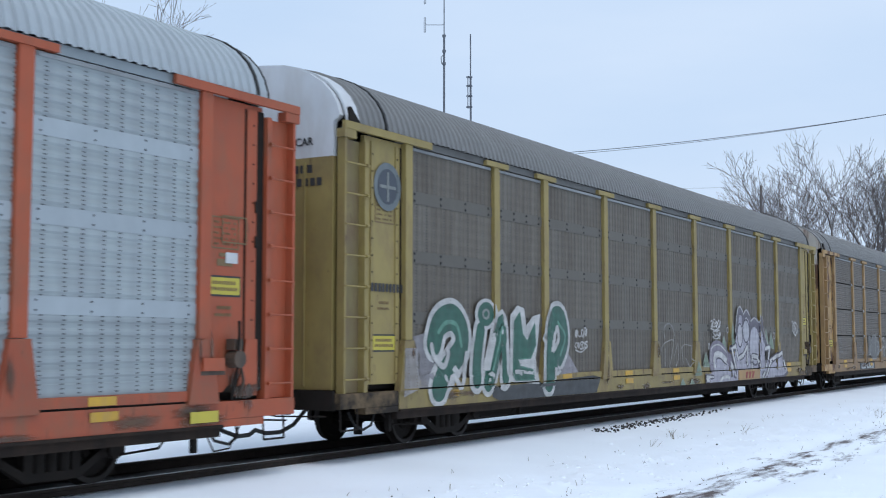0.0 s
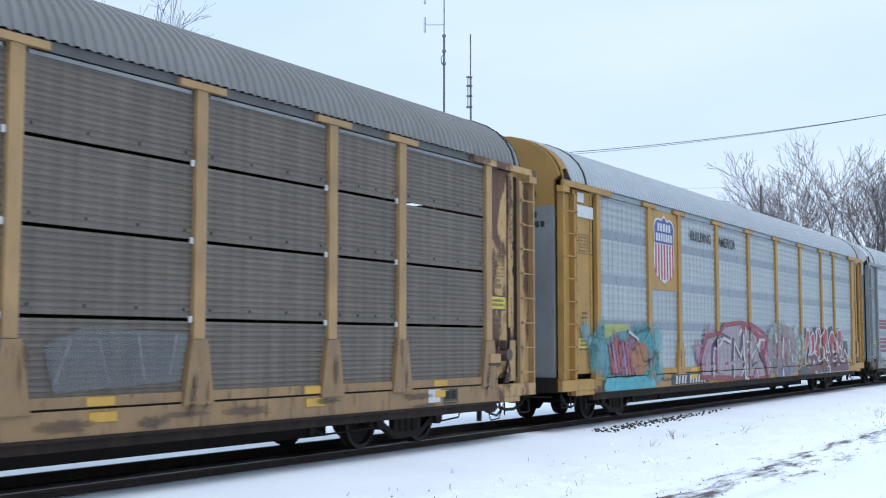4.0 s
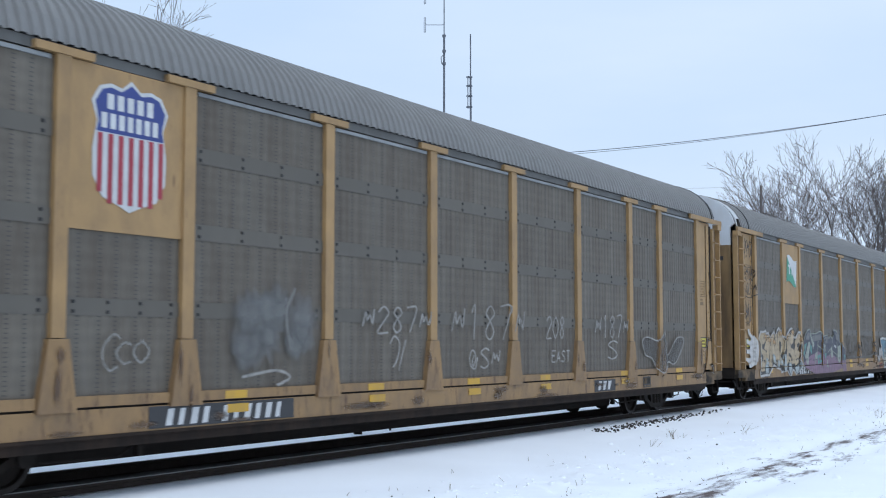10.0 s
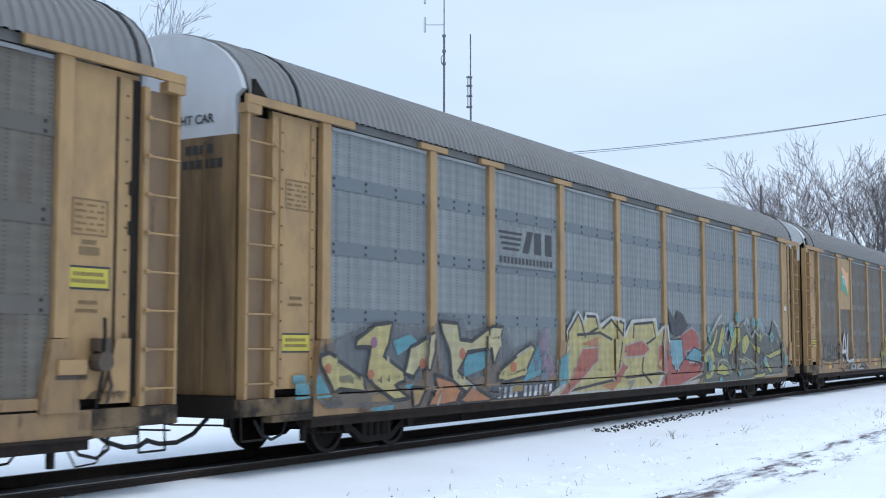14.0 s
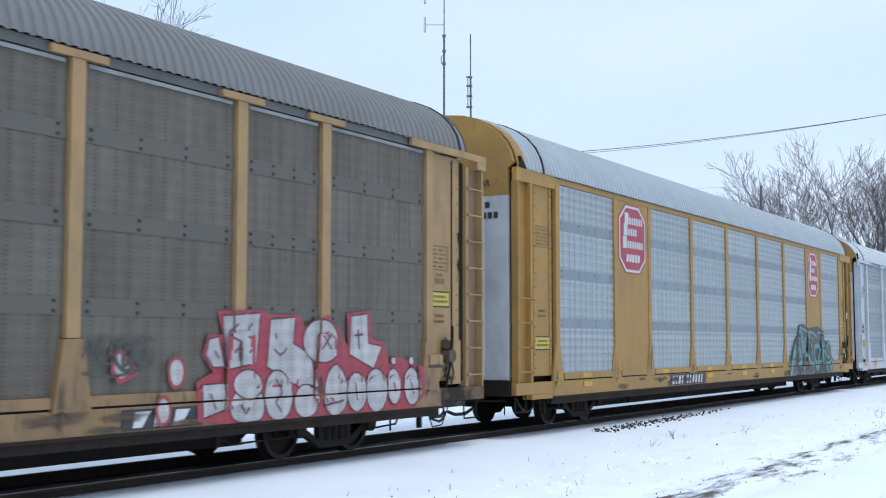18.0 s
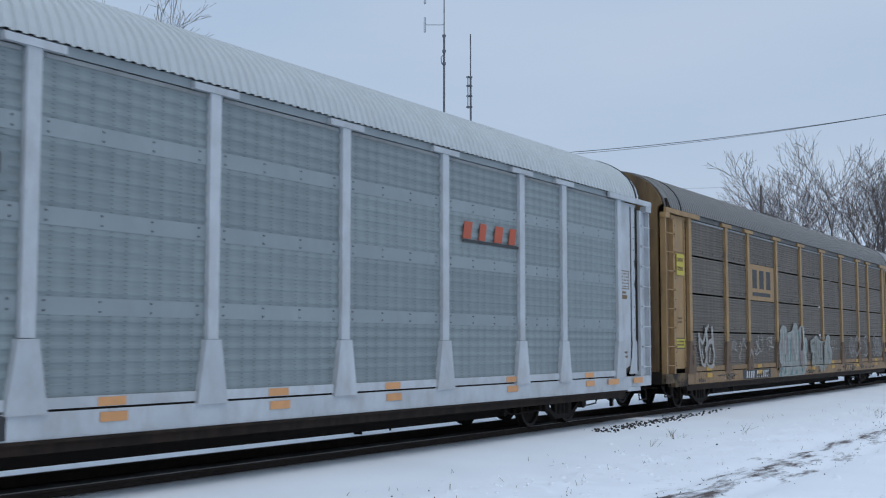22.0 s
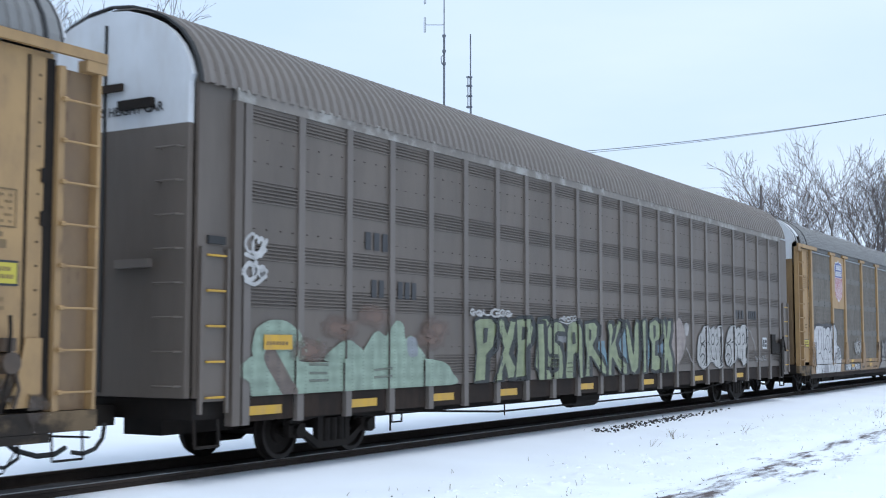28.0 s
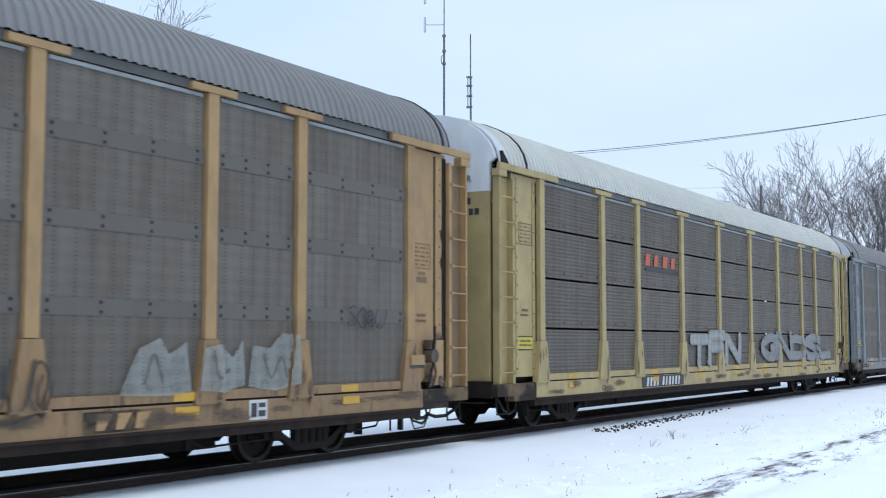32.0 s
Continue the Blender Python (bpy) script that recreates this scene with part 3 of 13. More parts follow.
def masts():
    mast = thing("radio_mast", "tall thin steel radio mast with dipole aerials", "mast")
    mast.location = (68.54, 41.26, -0.2)
    part("pole", Build().rod((0, 0, 0), (0, 0, 22.6), 0.075, 8).rod((0, 0, 22.6), (0, 0, 29), 0.04, 8), GALV, mast)
    side = Vector((-0.5166, 0.8562, 0))
    for z in (23.45, 25.4):
        tip = side * 1.25
        part("arm", Build().rod((0, 0, z), (tip.x, tip.y, z), 0.022, 6), GALV, mast)
        part("dipole", Build().tube([(tip.x, tip.y, z - 0.5), (tip.x, tip.y, z + 0.5), (tip.x * 1.08, tip.y * 1.08, z + 0.5),
                                     (tip.x * 1.08, tip.y * 1.08, z - 0.5), (tip.x, tip.y, z - 0.5)], 0.02), GALV, mast)
    for z in (22.6, 21.55, 20.7):
        part("clamp", Build().rod((0, 0, z), (0, 0, z + 0.16), 0.13, 8), GALV, mast)
    part("cable_loop", Build().tube([(0.05, 0, 21.5), (side.x * 0.2, side.y * 0.2, 21.2), (side.x * 0.18, side.y * 0.18, 20.8), (0.04, 0, 20.6)], 0.025), RUBBER, mast)
    mast = thing("whip_aerial_mast", "thin steel mast with a whip aerial", "mast")
    mast.location = (69.45, 39.72, -0.2)
    part("pole", Build().rod((0.05, -0.05, 0), (0, 0, 19.8), 0.07, 8).rod((0, 0, 19.8), (0, 0, 22.8), 0.045, 6), GALV, mast)
    part("stand_off_pole", Build().rod((side.x * 0.18, side.y * 0.18, 17.7), (side.x * 0.18, side.y * 0.18, 19.9), 0.03, 6), GALV, mast)
    for z in (17.75, 18.5, 19.2, 19.8):
        part("clamp", Build().box(-0.16, 0.1, -0.09, 0.25, z, z + 0.1), GALV, mast)


masts()


def wires():
    def line(a, b, sag, r):
        a, b = Vector(a), Vector(b)
        pts = []
        for i in range(25):
            t = i / 24
            pts.append(tuple(a.lerp(b, t) - Vector((0, 0, sag * 4 * t * (1 - t)))))
        return Build().tube(pts, r, 5)
    ends = [((55.18, 28.27, 11.45), (57.67, 6.19, 12.65), 0.35, 0.018, 0.0), ((55.18, 28.27, 11.33), (57.67, 6.19, 12.68), 0.36, 0.012, 0.0),
            ((102.0, 41.5, 15.8), (107.0, 31.0, 15.9), 0.1, 0.010, 0.0)]
    for a, c, sag, r, drop in ends:
        w = line((a[0], a[1], a[2] - drop), (c[0], c[1], c[2] - drop), sag, r)
        tagged(new("overhead_wire", w.mesh("overhead_wire", WIREGREY)), "slack grey overhead wire between wooden poles", "wire", "overhead wires")
    for a in (ends[0][0], ends[1][1], ends[2][0], ends[2][1]):
        pole = thing("utility_pole", "wooden utility pole that carries the wires", "pole", "utility poles")
        pole.location = (a[0], a[1], -0.2)
        part("shaft", Build().rod((0, 0, 0), (0, 0, a[2] + 0.22), 0.14, 10, 0.10), BARK, pole)
        part("insulator", Build().rod((0, 0, a[2] + 0.22), (0, 0, a[2] + 0.30), 0.05, 8), GALV, pole)


wires()


def marker_posts():
    for x, y, h, r in ((20.4, 14.35, 0.62, 0.09), (21.6, 14.35, 0.85, 0.022), (27.8, 14.9, 0.80, 0.02)):
        post_ob = thing("marker_post", "short dark post in the snow behind the track", "post", "posts behind the track")
        post_ob.location = (x, y, -0.2)
        b = Build()
        b.rod((0, 0, 0), (0, 0, h), r, 8)
        part("stake", b, BLACKSTEEL_SHADE, post_ob)
        part("cap", Build().rod((0, 0, h), (0, 0, h + 0.03), r * 1.25, 8), BLACKSTEEL_SHADE, post_ob)


marker_posts()


# ---------------------------------------------------------------- autorack cars
PITCH = 28.7
POSTS = [2.31, 5.26, 7.27, 10.19, 13.07, 15.93, 18.79, 21.58, 23.43, 26.36]
PAINT_POSTS = POSTS + [26.2]
HALF = [(-1.60, 4.99), (-1.588, 5.08), (-1.53, 5.26), (-1.42, 5.44), (-1.24, 5.62), (-1.0, 5.77), (-0.72, 5.885), (-0.4, 5.97), (0, 6.01)]
ROOF_PROFILE = HALF + [(-y, z) for y, z in reversed(HALF[:-1])]
Y_POST, Y_PANEL = -1.62, -1.555
ROWS_Z = [1.08, 2.0, 2.98, 3.95, 4.86]
MESHES = {}


def cached(key, make):
    if key not in MESHES:
        MESHES[key] = make()
    return MESHES[key]


def roof_build(x0, x1, period=0.165, depth=0.032, lift=0.0):
    b = Build()
    n = len(ROOF_PROFILE)
    xs, outs = [], []
    k = int((x1 - x0) / period)
    for i in range(k):
        x = x0 + i * period
        for dx, o in ((0.0, 0.0), (0.34, 0.0), (0.46, 1.0), (0.86, 1.0)):
            xs.append(x + dx * period)
            outs.append(o * depth)
    xs.append(x1)
    outs.append(0.0)
    for x, o in zip(xs, outs):
        for y, z in ROOF_PROFILE:
            up = (z - 4.99) / 1.02
            b.v.append((x, y * (1 + o / 1.6), z + lift * up + o * (0.25 + 0.75 * up)))
    for i in range(len(xs) - 1):
        for j in range(n - 1):
            b.f.append((i * n + j, (i + 1) * n + j, (i + 1) * n + j + 1, i * n + j + 1))
    return b


def arch_build(x0, x1, out=0.0, lift=0.0, thick=0.03):
    """A smooth strip of roof sheet."""
    b = Build()
    n = len(ROOF_PROFILE)
    for x, o in ((x0, out - thick), (x0, out), (x1, out), (x1, out - thick)):
        for y, z in ROOF_PROFILE:
            up = (z - 4.99) / 1.02
            b.v.append((x, y * (1 + o / 1.6), z + lift * up + o * (0.25 + 0.75 * up)))
    for i in range(3):
        for j in range(n - 1):
            b.f.append((i * n + j, (i + 1) * n + j, (i + 1) * n + j + 1, i * n + j + 1))
    return b


def panel_build(w, z0, z1, style):
    """One side screen panel: horizontal ribs above a flat lap strip, facing -y."""
    h = z1 - z0
    if style == "plain":
        # shallow upright flutes
        n = max(8, int(w / 0.15))
        prof = [(0.0, 0.02)]
        for k in range(n):
            x = w * k / n
            prof += [(x, -0.002), (x + 0.42 * w / n, -0.002), (x + 0.52 * w / n, 0.005), (x + 0.90 * w / n, 0.005)]
        prof += [(w, -0.002), (w, 0.02)]
        b = Build()
        for x, y in prof:
            b.v += [(x, y, 0.0), (x, y, h)]
        b.f = [(2 * i, 2 * i + 2, 2 * i + 3, 2 * i + 1) for i in range(len(prof) - 1)]
        return b
    lap = 0.04 if style == "slat" else 0.15
    prof = [(0.02, 0.0), (-0.004, 0.0), (-0.004, lap)]
    ribs = {"slat": 12, "silver": 5}.get(style, 6)
    deep = {"silver": 0.009, "slat": 0.010}.get(style, 0.0025)
    step = (h - lap - 0.01) / ribs
    for k in range(ribs):
        z = lap + k * step
        prof += [(0.004, z + 0.10 * step), (0.004, z + 0.45 * step), (-deep, z + 0.62 * step), (-deep, z + 0.85 * step)]
    prof += [(-0.004, h), (0.02, h)]
    b = Build()
    for y, z in prof:
        b.v += [(0.0, y, z), (w, y, z)]
    for i in range(len(prof) - 1):
        b.f.append((2 * i, 2 * i + 1, 2 * i + 3, 2 * i + 2))
    return b


def post_build():
    b = Build()
    b.slab([(-0.10, 1.74), (0.10, 1.74), (0.10, 4.868), (-0.10, 4.868)], Y_POST, Y_POST + 0.09)
    return b


def gusset_build():
    b = Build()
    b.slab([(-0.275, 0.925), (0.275, 0.925), (0.14, 1.732), (-0.14, 1.732)], Y_POST - 0.018, Y_POST + 0.1)
    return b


def cap_build():
    b = Build()
    b.slab([(-0.42, 4.87), (0.42, 4.87), (0.42, 4.96), (-0.42, 4.96)], Y_POST - 0.02, Y_POST + 0.12)
    return b


def wheelset_build():
    b = Build()
    for s in (-1, 1):
        prof = [(0.07, 0.70), (0.17, 0.70), (0.18, 0.655), (0.33, 0.645), (0.345, 0.70), (0.415, 0.70), (0.42, 0.66), (0.425, 0.60), (0.45, 0.585), (0.45, 0.565),
                (0.36, 0.565), (0.33, 0.60), (0.17, 0.60), (0.07, 0.565)]
        b.lathe_y([(r, s * (y + 0.105)) for r, y in prof], 32)
        for k in range(3):
            a = 2 * math.pi * k / 3
            b.rod((0.10 * math.cos(a), s * 0.8, 0.10 * math.sin(a)), (0.10 * math.cos(a), s * 0.83, 0.10 * math.sin(a)), 0.025, 6)
    b.lathe_y([(0.075, -1.02), (0.08, 1.02)], 12)
    return b


def wheel_rim_build(s):
    return Build().lathe_y([(0.355, s * 0.8055), (0.412, s * 0.8065)], 32)


WHEELS = []


def truck(car, x):
    for s in (-1, 1):
        def make():
            b = Build()
            yy = s * 1.02
            # cast side frame: top chord, tension members and columns round the spring nest
            lo, hi = min(yy, yy + s * 0.1), max(yy, yy + s * 0.1)
            b.slab([(-1.08, 0.50), (-0.70, 0.56), (-0.42, 0.60), (0.42, 0.60), (0.70, 0.56), (1.08, 0.50), (1.08, 0.58), (0.70, 0.66), (0.42, 0.72), (-0.42, 0.72),
                    (-0.70, 0.66), (-1.08, 0.58)], lo, hi)
            b.slab([(-0.72, 0.34), (-0.38, 0.14), (0.38, 0.14), (0.72, 0.34), (0.72, 0.44), (0.36, 0.24), (-0.36, 0.24), (-0.72, 0.44)], lo, hi)
            for e in (-0.40, 0.28):
                b.slab([(e, 0.24), (e + 0.12, 0.24), (e + 0.12, 0.60), (e, 0.60)], lo, hi)
            for e in (-1, 1):
                b.slab([(e * 0.9 - 0.19, 0.34), (e * 0.9 + 0.19, 0.34), (e * 0.9 + 0.19, 0.53), (e * 0.9 - 0.19, 0.53)], lo, hi)
            return b.mesh("side_frame", BLACKSTEEL_SHADE)
        part("side_frame", cached(("side_frame", s), make), None, car, at=(x, 0, 0))
        for e in (-0.89, 0.89):
            part("bearing_cap", cached(("cap", s), lambda: Build().rod((0, s * 1.02, 0.42), (0, s * 1.19, 0.42), 0.105, 12).mesh("bearing_cap", BLACKSTEEL_SHADE)), None, car,
                 at=(x + e, 0, 0))
        for e in (-0.18, 0.0, 0.18):
            part("spring", cached(("spring", s), lambda: Build().rod((0, s * 1.08, 0.24), (0, s * 1.08, 0.58), 0.075, 10).mesh("spring", BLACKSTEEL_SHADE)), None, car,
                 at=(x + e, 0, 0))
    part("bolster", cached("bolster", lambda: Build().box(-0.22, 0.22, -1.0, 1.0, 0.42, 0.66).mesh("bolster", BLACKSTEEL_SHADE)), None, car, at=(x, 0, 0))
    ws = cached("wheelset", lambda: wheelset_build().mesh("wheelset", WHEELSTEEL))
    for e in (-0.89, 0.89):
        w = part("wheelset", ws, None, car, at=(x + e, 0, 0.42))
        for s in (-1, 1):
            part("rim", cached(("rim", s), lambda: wheel_rim_build(s).mesh("rim", RIMSTEEL)), None, w, "worn wheel rim")
        WHEELS.append(w)


def bar_text(b, x, z, count, h, w=None, y=-1.65, skip=()):
    """Lettering that cannot be read: one upright bar for each character."""
    w = w or h * 0.55
    for i in range(count):
        if i not in skip:
            b.box(x + i * w * 1.35, x + i * w * 1.35 + w * 0.85, y - 0.004, y, z, z + h)
    return b


def slant_text(b, x, z, count, h, w, y):
    """Lettering as slanted bars, thick and thin by turns."""
    for i in range(count):
        a, wide = x + i * w * 1.12, w * (0.56, 0.46, 0.60, 0.50)[i % 4]
        b.slab([(a, z), (a + wide, z), (a + wide + 0.22 * h, z + h), (a + 0.22 * h, z + h)], y - 0.004, y)
    return b


def text_mesh(body, size, mat, bold):
    cu = bpy.data.curves.new("lettering", "FONT")
    cu.body, cu.size, cu.offset = body, size, bold
    cu.extrude = 0.002
    ob = bpy.data.objects.new("lettering", cu)
    scene.collection.objects.link(ob)
    me = bpy.data.meshes.new_from_object(ob.evaluated_get(bpy.context.evaluated_depsgraph_get()))
    bpy.data.objects.remove(ob)
    me.materials.clear()
    me.materials.append(mat)
    return me


def wording(body, size, mat, car, x, y, z, bold=0.006, facing_end=False):
    ob = new("lettering", cached(("text", body, size, mat.name), lambda: text_mesh(body, size, mat, bold)))
    ob.parent = car
    ob.rotation_euler = (radians(90), 0, radians(-90) if facing_end else 0)
    ob.location = (x, y, z)
    return ob


def sorted_loop(points):
    """The same outline with one winding for either end of a car."""
    area = sum(p[0] * q[1] - q[0] * p[1] for p, q in zip(points, points[1:] + points[:1]))
    return points if area > 0 else points[::-1]


def flat_box(name, car, x0, x1, z0, z1, y, mat, label="", thick=0.004):
    return part(name, Build().box(x0, x1, y - thick, y, z0, z1), mat, car, label)


def brake_gear(car, X, bx, frame_mat):
    """Hand-brake box, drum, lever and chain on the trailing corner door."""
    part("brake_box", bx(Build(), 2.01, 2.40, -1.67, -1.552, 1.34, 1.50), frame_mat, car, "small painted brake housing")
    part("brake_box_shelf", bx(Build(), 1.97, 2.42, -1.64, -1.552, 1.285, 1.335), GEARBROWN, car)
    part("brake_housing", Build().rod((X(1.77), -1.72, 1.48), (X(1.77), -1.552, 1.48), 0.115, 14), GEARBROWN, car, "grimy brown brake gear housing")
    part("gear_cover", bx(Build(), 1.70, 1.86, -1.69, -1.552, 1.60, 1.74), GEARBROWN, car)
    part("brake_lever", Build().tube([(X(1.80), -1.70, 1.58), (X(1.82), -1.74, 1.80), (X(1.84), -1.75, 1.97)], 0.022, 6), BLACKSTEEL_SHADE, car)
    part("brake_chain_link", Build().tube([(X(1.79), -1.70, 1.42), (X(1.82), -1.67, 1.2), (X(1.83), -1.63, 0.96)], 0.018, 5), BLACKSTEEL_SHADE, car)
    part("brake_conduit", Build().tube([(X(1.67), -1.62, 1.46), (X(1.60), -1.63, 1.2), (X(1.66), -1.62, 1.0)], 0.02, 5), GEARBROWN, car)


def autorack(label, frame_mat, panel_mat, roof_mat, end_top, end_low, style="plain", lift=0.0, plates=(), flush=False, plate_x=6.75, strip_mat=None,
             trail_sill=True, marks=9, hood=None, reflect=None, feet=None, tail=0.1, gear=True, warning=True):
    """plates: bays (and the rows in them) that are closed by a plain painted plate. tail: how much shorter the last bay is. gear, warning: brake gear and yellow label on the trailing door."""
    posts = POSTS[:-1] + [POSTS[-1] - tail]
    car = thing("autorack_car", label, "railway car", "cars of the train")
    fm = frame_mat.name
    part("side_sill", cached(("sill", fm), lambda: Build().box(2.06, 26.64, -1.60, -1.45, 0.655, 0.945).mesh("side_sill", SILLS.get(fm, frame_mat))), None, car)
    part("sill_lip", cached("lip", lambda: Build().box(2.06, 26.64, -1.618, -1.45, 0.615, 0.653).box(2.06, 26.64, -1.56, -1.45, 0.50, 0.612).mesh("sill_lip", SILLRUST)), None, car, "rusty brown lower sill flange")
    part("underframe", cached("underframe", lambda: Build().box(0.9, 27.8, -1.3, 1.3, 0.70, 0.98).mesh("underframe", BLACKSTEEL_SHADE)), None, car)
    part("centre_sill", cached("centre", lambda: Build().box(5.7, 23.0, -0.45, 0.35, 0.225, 0.698).mesh("centre_sill", BLACKSTEEL_SHADE)), None, car)
    part("brake_pipe", cached("pipe", lambda: Build().tube([(5.6, -0.9, 0.55), (13, -0.9, 0.50), (23.0, -0.9, 0.55)], 0.03).mesh("brake_pipe", BLACKSTEEL_SHADE)), None, car)
    part("air_tank", cached("tank", lambda: Build().rod((12.2, -0.8, 0.56), (13.6, -0.8, 0.56), 0.16, 12).mesh("air_tank", BLACKSTEEL_SHADE)), None, car)
    part("deck", cached("deck", lambda: Build().box(0.65, 28.05, -1.40, 1.40, 0.985, 1.05).mesh("deck", BLACKSTEEL_SHADE)), None, car)
    part("far_side_wall", cached(("far", panel_mat.name), lambda: Build().box(0.66, 28.04, 1.5, 1.58, 0.7, 4.98).mesh("far_side_wall", panel_mat)), None, car)
    closed = {(b_, r_) for b_, rows_ in plates for r_ in rows_}
    bolts = Build()
    lap = strip_mat or (None if style == "slat" else {BLUEGREY: DARK_STRIP}.get(panel_mat, PLAIN_LAP))
    bolt = 0.011 if style == "silver" else 0.019
    for k, (a, c) in enumerate(zip(posts, posts[1:])):
        w = round(c - a - 0.10, 3)
        for r in range(4):
            if (k, r) in closed:
                continue
            key = ("panel", w, r, style, panel_mat.name)
            part("panel", cached(key, lambda: panel_build(w, ROWS_Z[r], ROWS_Z[r + 1] - (0.045 if style == "slat" else 0.0), style).mesh("panel", panel_mat)), None, car,
                 at=(a + 0.05, Y_PANEL, ROWS_Z[r]))
            if lap and r > 0:
                sx = cached(("strip", w, lap.name), lambda: Build().slab([(0.08, -0.10), (w - 0.08, -0.10), (w - 0.03, -0.06), (w - 0.03, 0.06), (w - 0.08, 0.10),
                            (0.08, 0.10), (0.03, 0.06), (0.03, -0.06)], -0.009, -0.0).mesh("strip", lap))
                part("lap_strip", sx, None, car, at=(a + 0.05, Y_PANEL, ROWS_Z[r] + 0.095))
            if r > 0:
                yb = Y_PANEL - 0.010
                for i in range(4):
                    xb = a + 0.24 + i * (w - 0.38) / 3
                    for zb in ((0.04, 0.15) if style != "slat" else (0.10,)):
                        bolts.box(xb - bolt, xb + bolt, yb - 0.010, yb, ROWS_Z[r] + zb - bolt, ROWS_Z[r] + zb + bolt)
        if not flush:
            part("panel_head", cached(("head", w), lambda: Build().box(0.12, w - 0.12, -0.028, -0.0, 4.80, 4.845).mesh("panel_head", HEADSTRIP)), None, car, at=(a + 0.05, Y_PANEL, 0))
        base = cached(("base", w, fm), lambda: Build().box(0.22, w - 0.22, -1.604, -1.5, 0.973, 1.095).mesh("panel_base", SILLS.get(fm, frame_mat)))
        part("panel_base", base, None, car, at=(a + 0.05, 0, 0))
        rows_ = [r_ for b_, rr in plates if b_ == k for r_ in rr]
        if rows_:
            z0, z1 = ROWS_Z[min(rows_)], ROWS_Z[max(rows_) + 1]
            part("closed_plate", Build().box(a + 0.05, c - 0.05, Y_PANEL - 0.03, Y_PANEL, z0 - 0.02, z1), frame_mat, car, "plain painted plate")
    part("panel_bolts", bolts, BOLTGREY if style == "silver" else RUBBER, car, kind="stuff")
    # black strip in place of the shade in the slot over the sill
    part("base_slot", cached("base_slot", lambda: Build().box(2.2, 26.5, -1.57, -1.48, 0.932, 1.07).mesh("base_slot", BLACKSTEEL_SHADE)), None, car)
    # black strip as shade between the panels and the roof, seen over the screens
    part("slot", cached("slot", lambda: Build().box(2.5, 26.2, -1.54, -1.52, 4.80, 4.90).mesh("slot", BLACKSTEEL_SHADE)), None, car)
    for p in posts:
        if flush:
            part("post", cached(("flush", fm), lambda: Build().slab([(-0.09, 0.948), (0.09, 0.948), (0.09, 4.868), (-0.09, 4.868)], Y_PANEL - 0.045, Y_PANEL + 0.05)
                                .slab([(-0.25, 0.948), (-0.091, 0.948), (-0.0905, 1.7)], Y_PANEL - 0.04, Y_PANEL).slab([(0.25, 0.948), (0.0905, 1.7), (0.091, 0.948)], Y_PANEL - 0.04, Y_PANEL)
                                .mesh("post", frame_mat)), None, car, at=(p, 0, 0))
            continue
        part("post", cached(("post", fm), lambda: post_build().mesh("post", frame_mat)), None, car, at=(p, 0, 0))
        gm_ = feet or SILLS.get(fm, frame_mat)
        part("gusset", cached(("gusset", gm_.name), lambda: gusset_build().mesh("gusset", gm_)), None, car, at=(p, 0, 0))
        if 3 < p < 26:
            part("post_cap", cached(("cap", fm), lambda: cap_build().mesh("post_cap", frame_mat)), None, car, at=(p, 0, 0))
    rail_mat = frame_mat if flush else (SILVER_PLAIN if roof_mat in (ROOF_SILVER, ROOF_WHITE) else EAVE_DARK)
    part("top_rail", cached(("top", rail_mat.name), lambda: Build().box(2.0, 26.7, -1.57, -1.50, 4.872, 4.992).mesh("top_rail", rail_mat)), None, car)
    rn = (roof_mat.name, lift)
    hood = hood or roof_mat
    part("roof", cached(("roof", rn), lambda: roof_build(0.95, 27.3, lift=lift).mesh("roof", roof_mat)), None, car)
    for x in (1.62, 27.2):
        part("roof_seam", cached(("seam", lift), lambda: arch_build(0, 0.05, 0.045, lift).mesh("roof_seam", RUBBER)), None, car, at=(x, 0, 0))
    for flip in (0, 1):
        def X(x):
            return PITCH - tail - x if flip else x

        def X0(x):
            return PITCH - x if flip else x

        def span(x0, x1):
            return min(X(x0), X(x1)), max(X(x0), X(x1))

        def bx(bb, x0, x1, *rest):
            return bb.box(*span(x0, x1), *rest)
        split = 4.47
        crown_ = [(-0.97 * y, 4.97 + 0.985 * (z - 4.97 + lift * (z - 4.99))) for y, z in ROOF_PROFILE[1:-1]]
        low = [(-1.42, 1.0), (1.42, 1.0), (1.42, split), (-1.42, split)]
        top = [(-1.42, split), (1.42, split), (1.42, 4.98)] + crown_ + [(-1.42, 4.98)]
        part("end_door", Build().plate_x(low, *span(0.52, 0.62)), end_low, car)
        part("end_cap", Build().plate_x(top, *((PITCH - 1.22, PITCH - 1.12) if flip else span(0.52, 0.62))), end_top, car)
        for yy in (-0.9, 0.0, 0.75):
            part("door_rib", Build().box(*span(0.495, 0.519), yy - 0.02, yy + 0.02, 1.05, 4.4), end_low, car)
        part("roof_hood", arch_build(*((PITCH - 1.399, PITCH - 1.24) if flip else span(0.64, 0.949)), 0.0, lift), roof_mat if flip and hood is not OCHRE else hood, car)
        part("roof_edge_trim", arch_build(*((PITCH - 1.239, PITCH - 1.205) if flip else span(0.615, 0.639)), 0.006, lift), RUBBER if flip else hood, car)
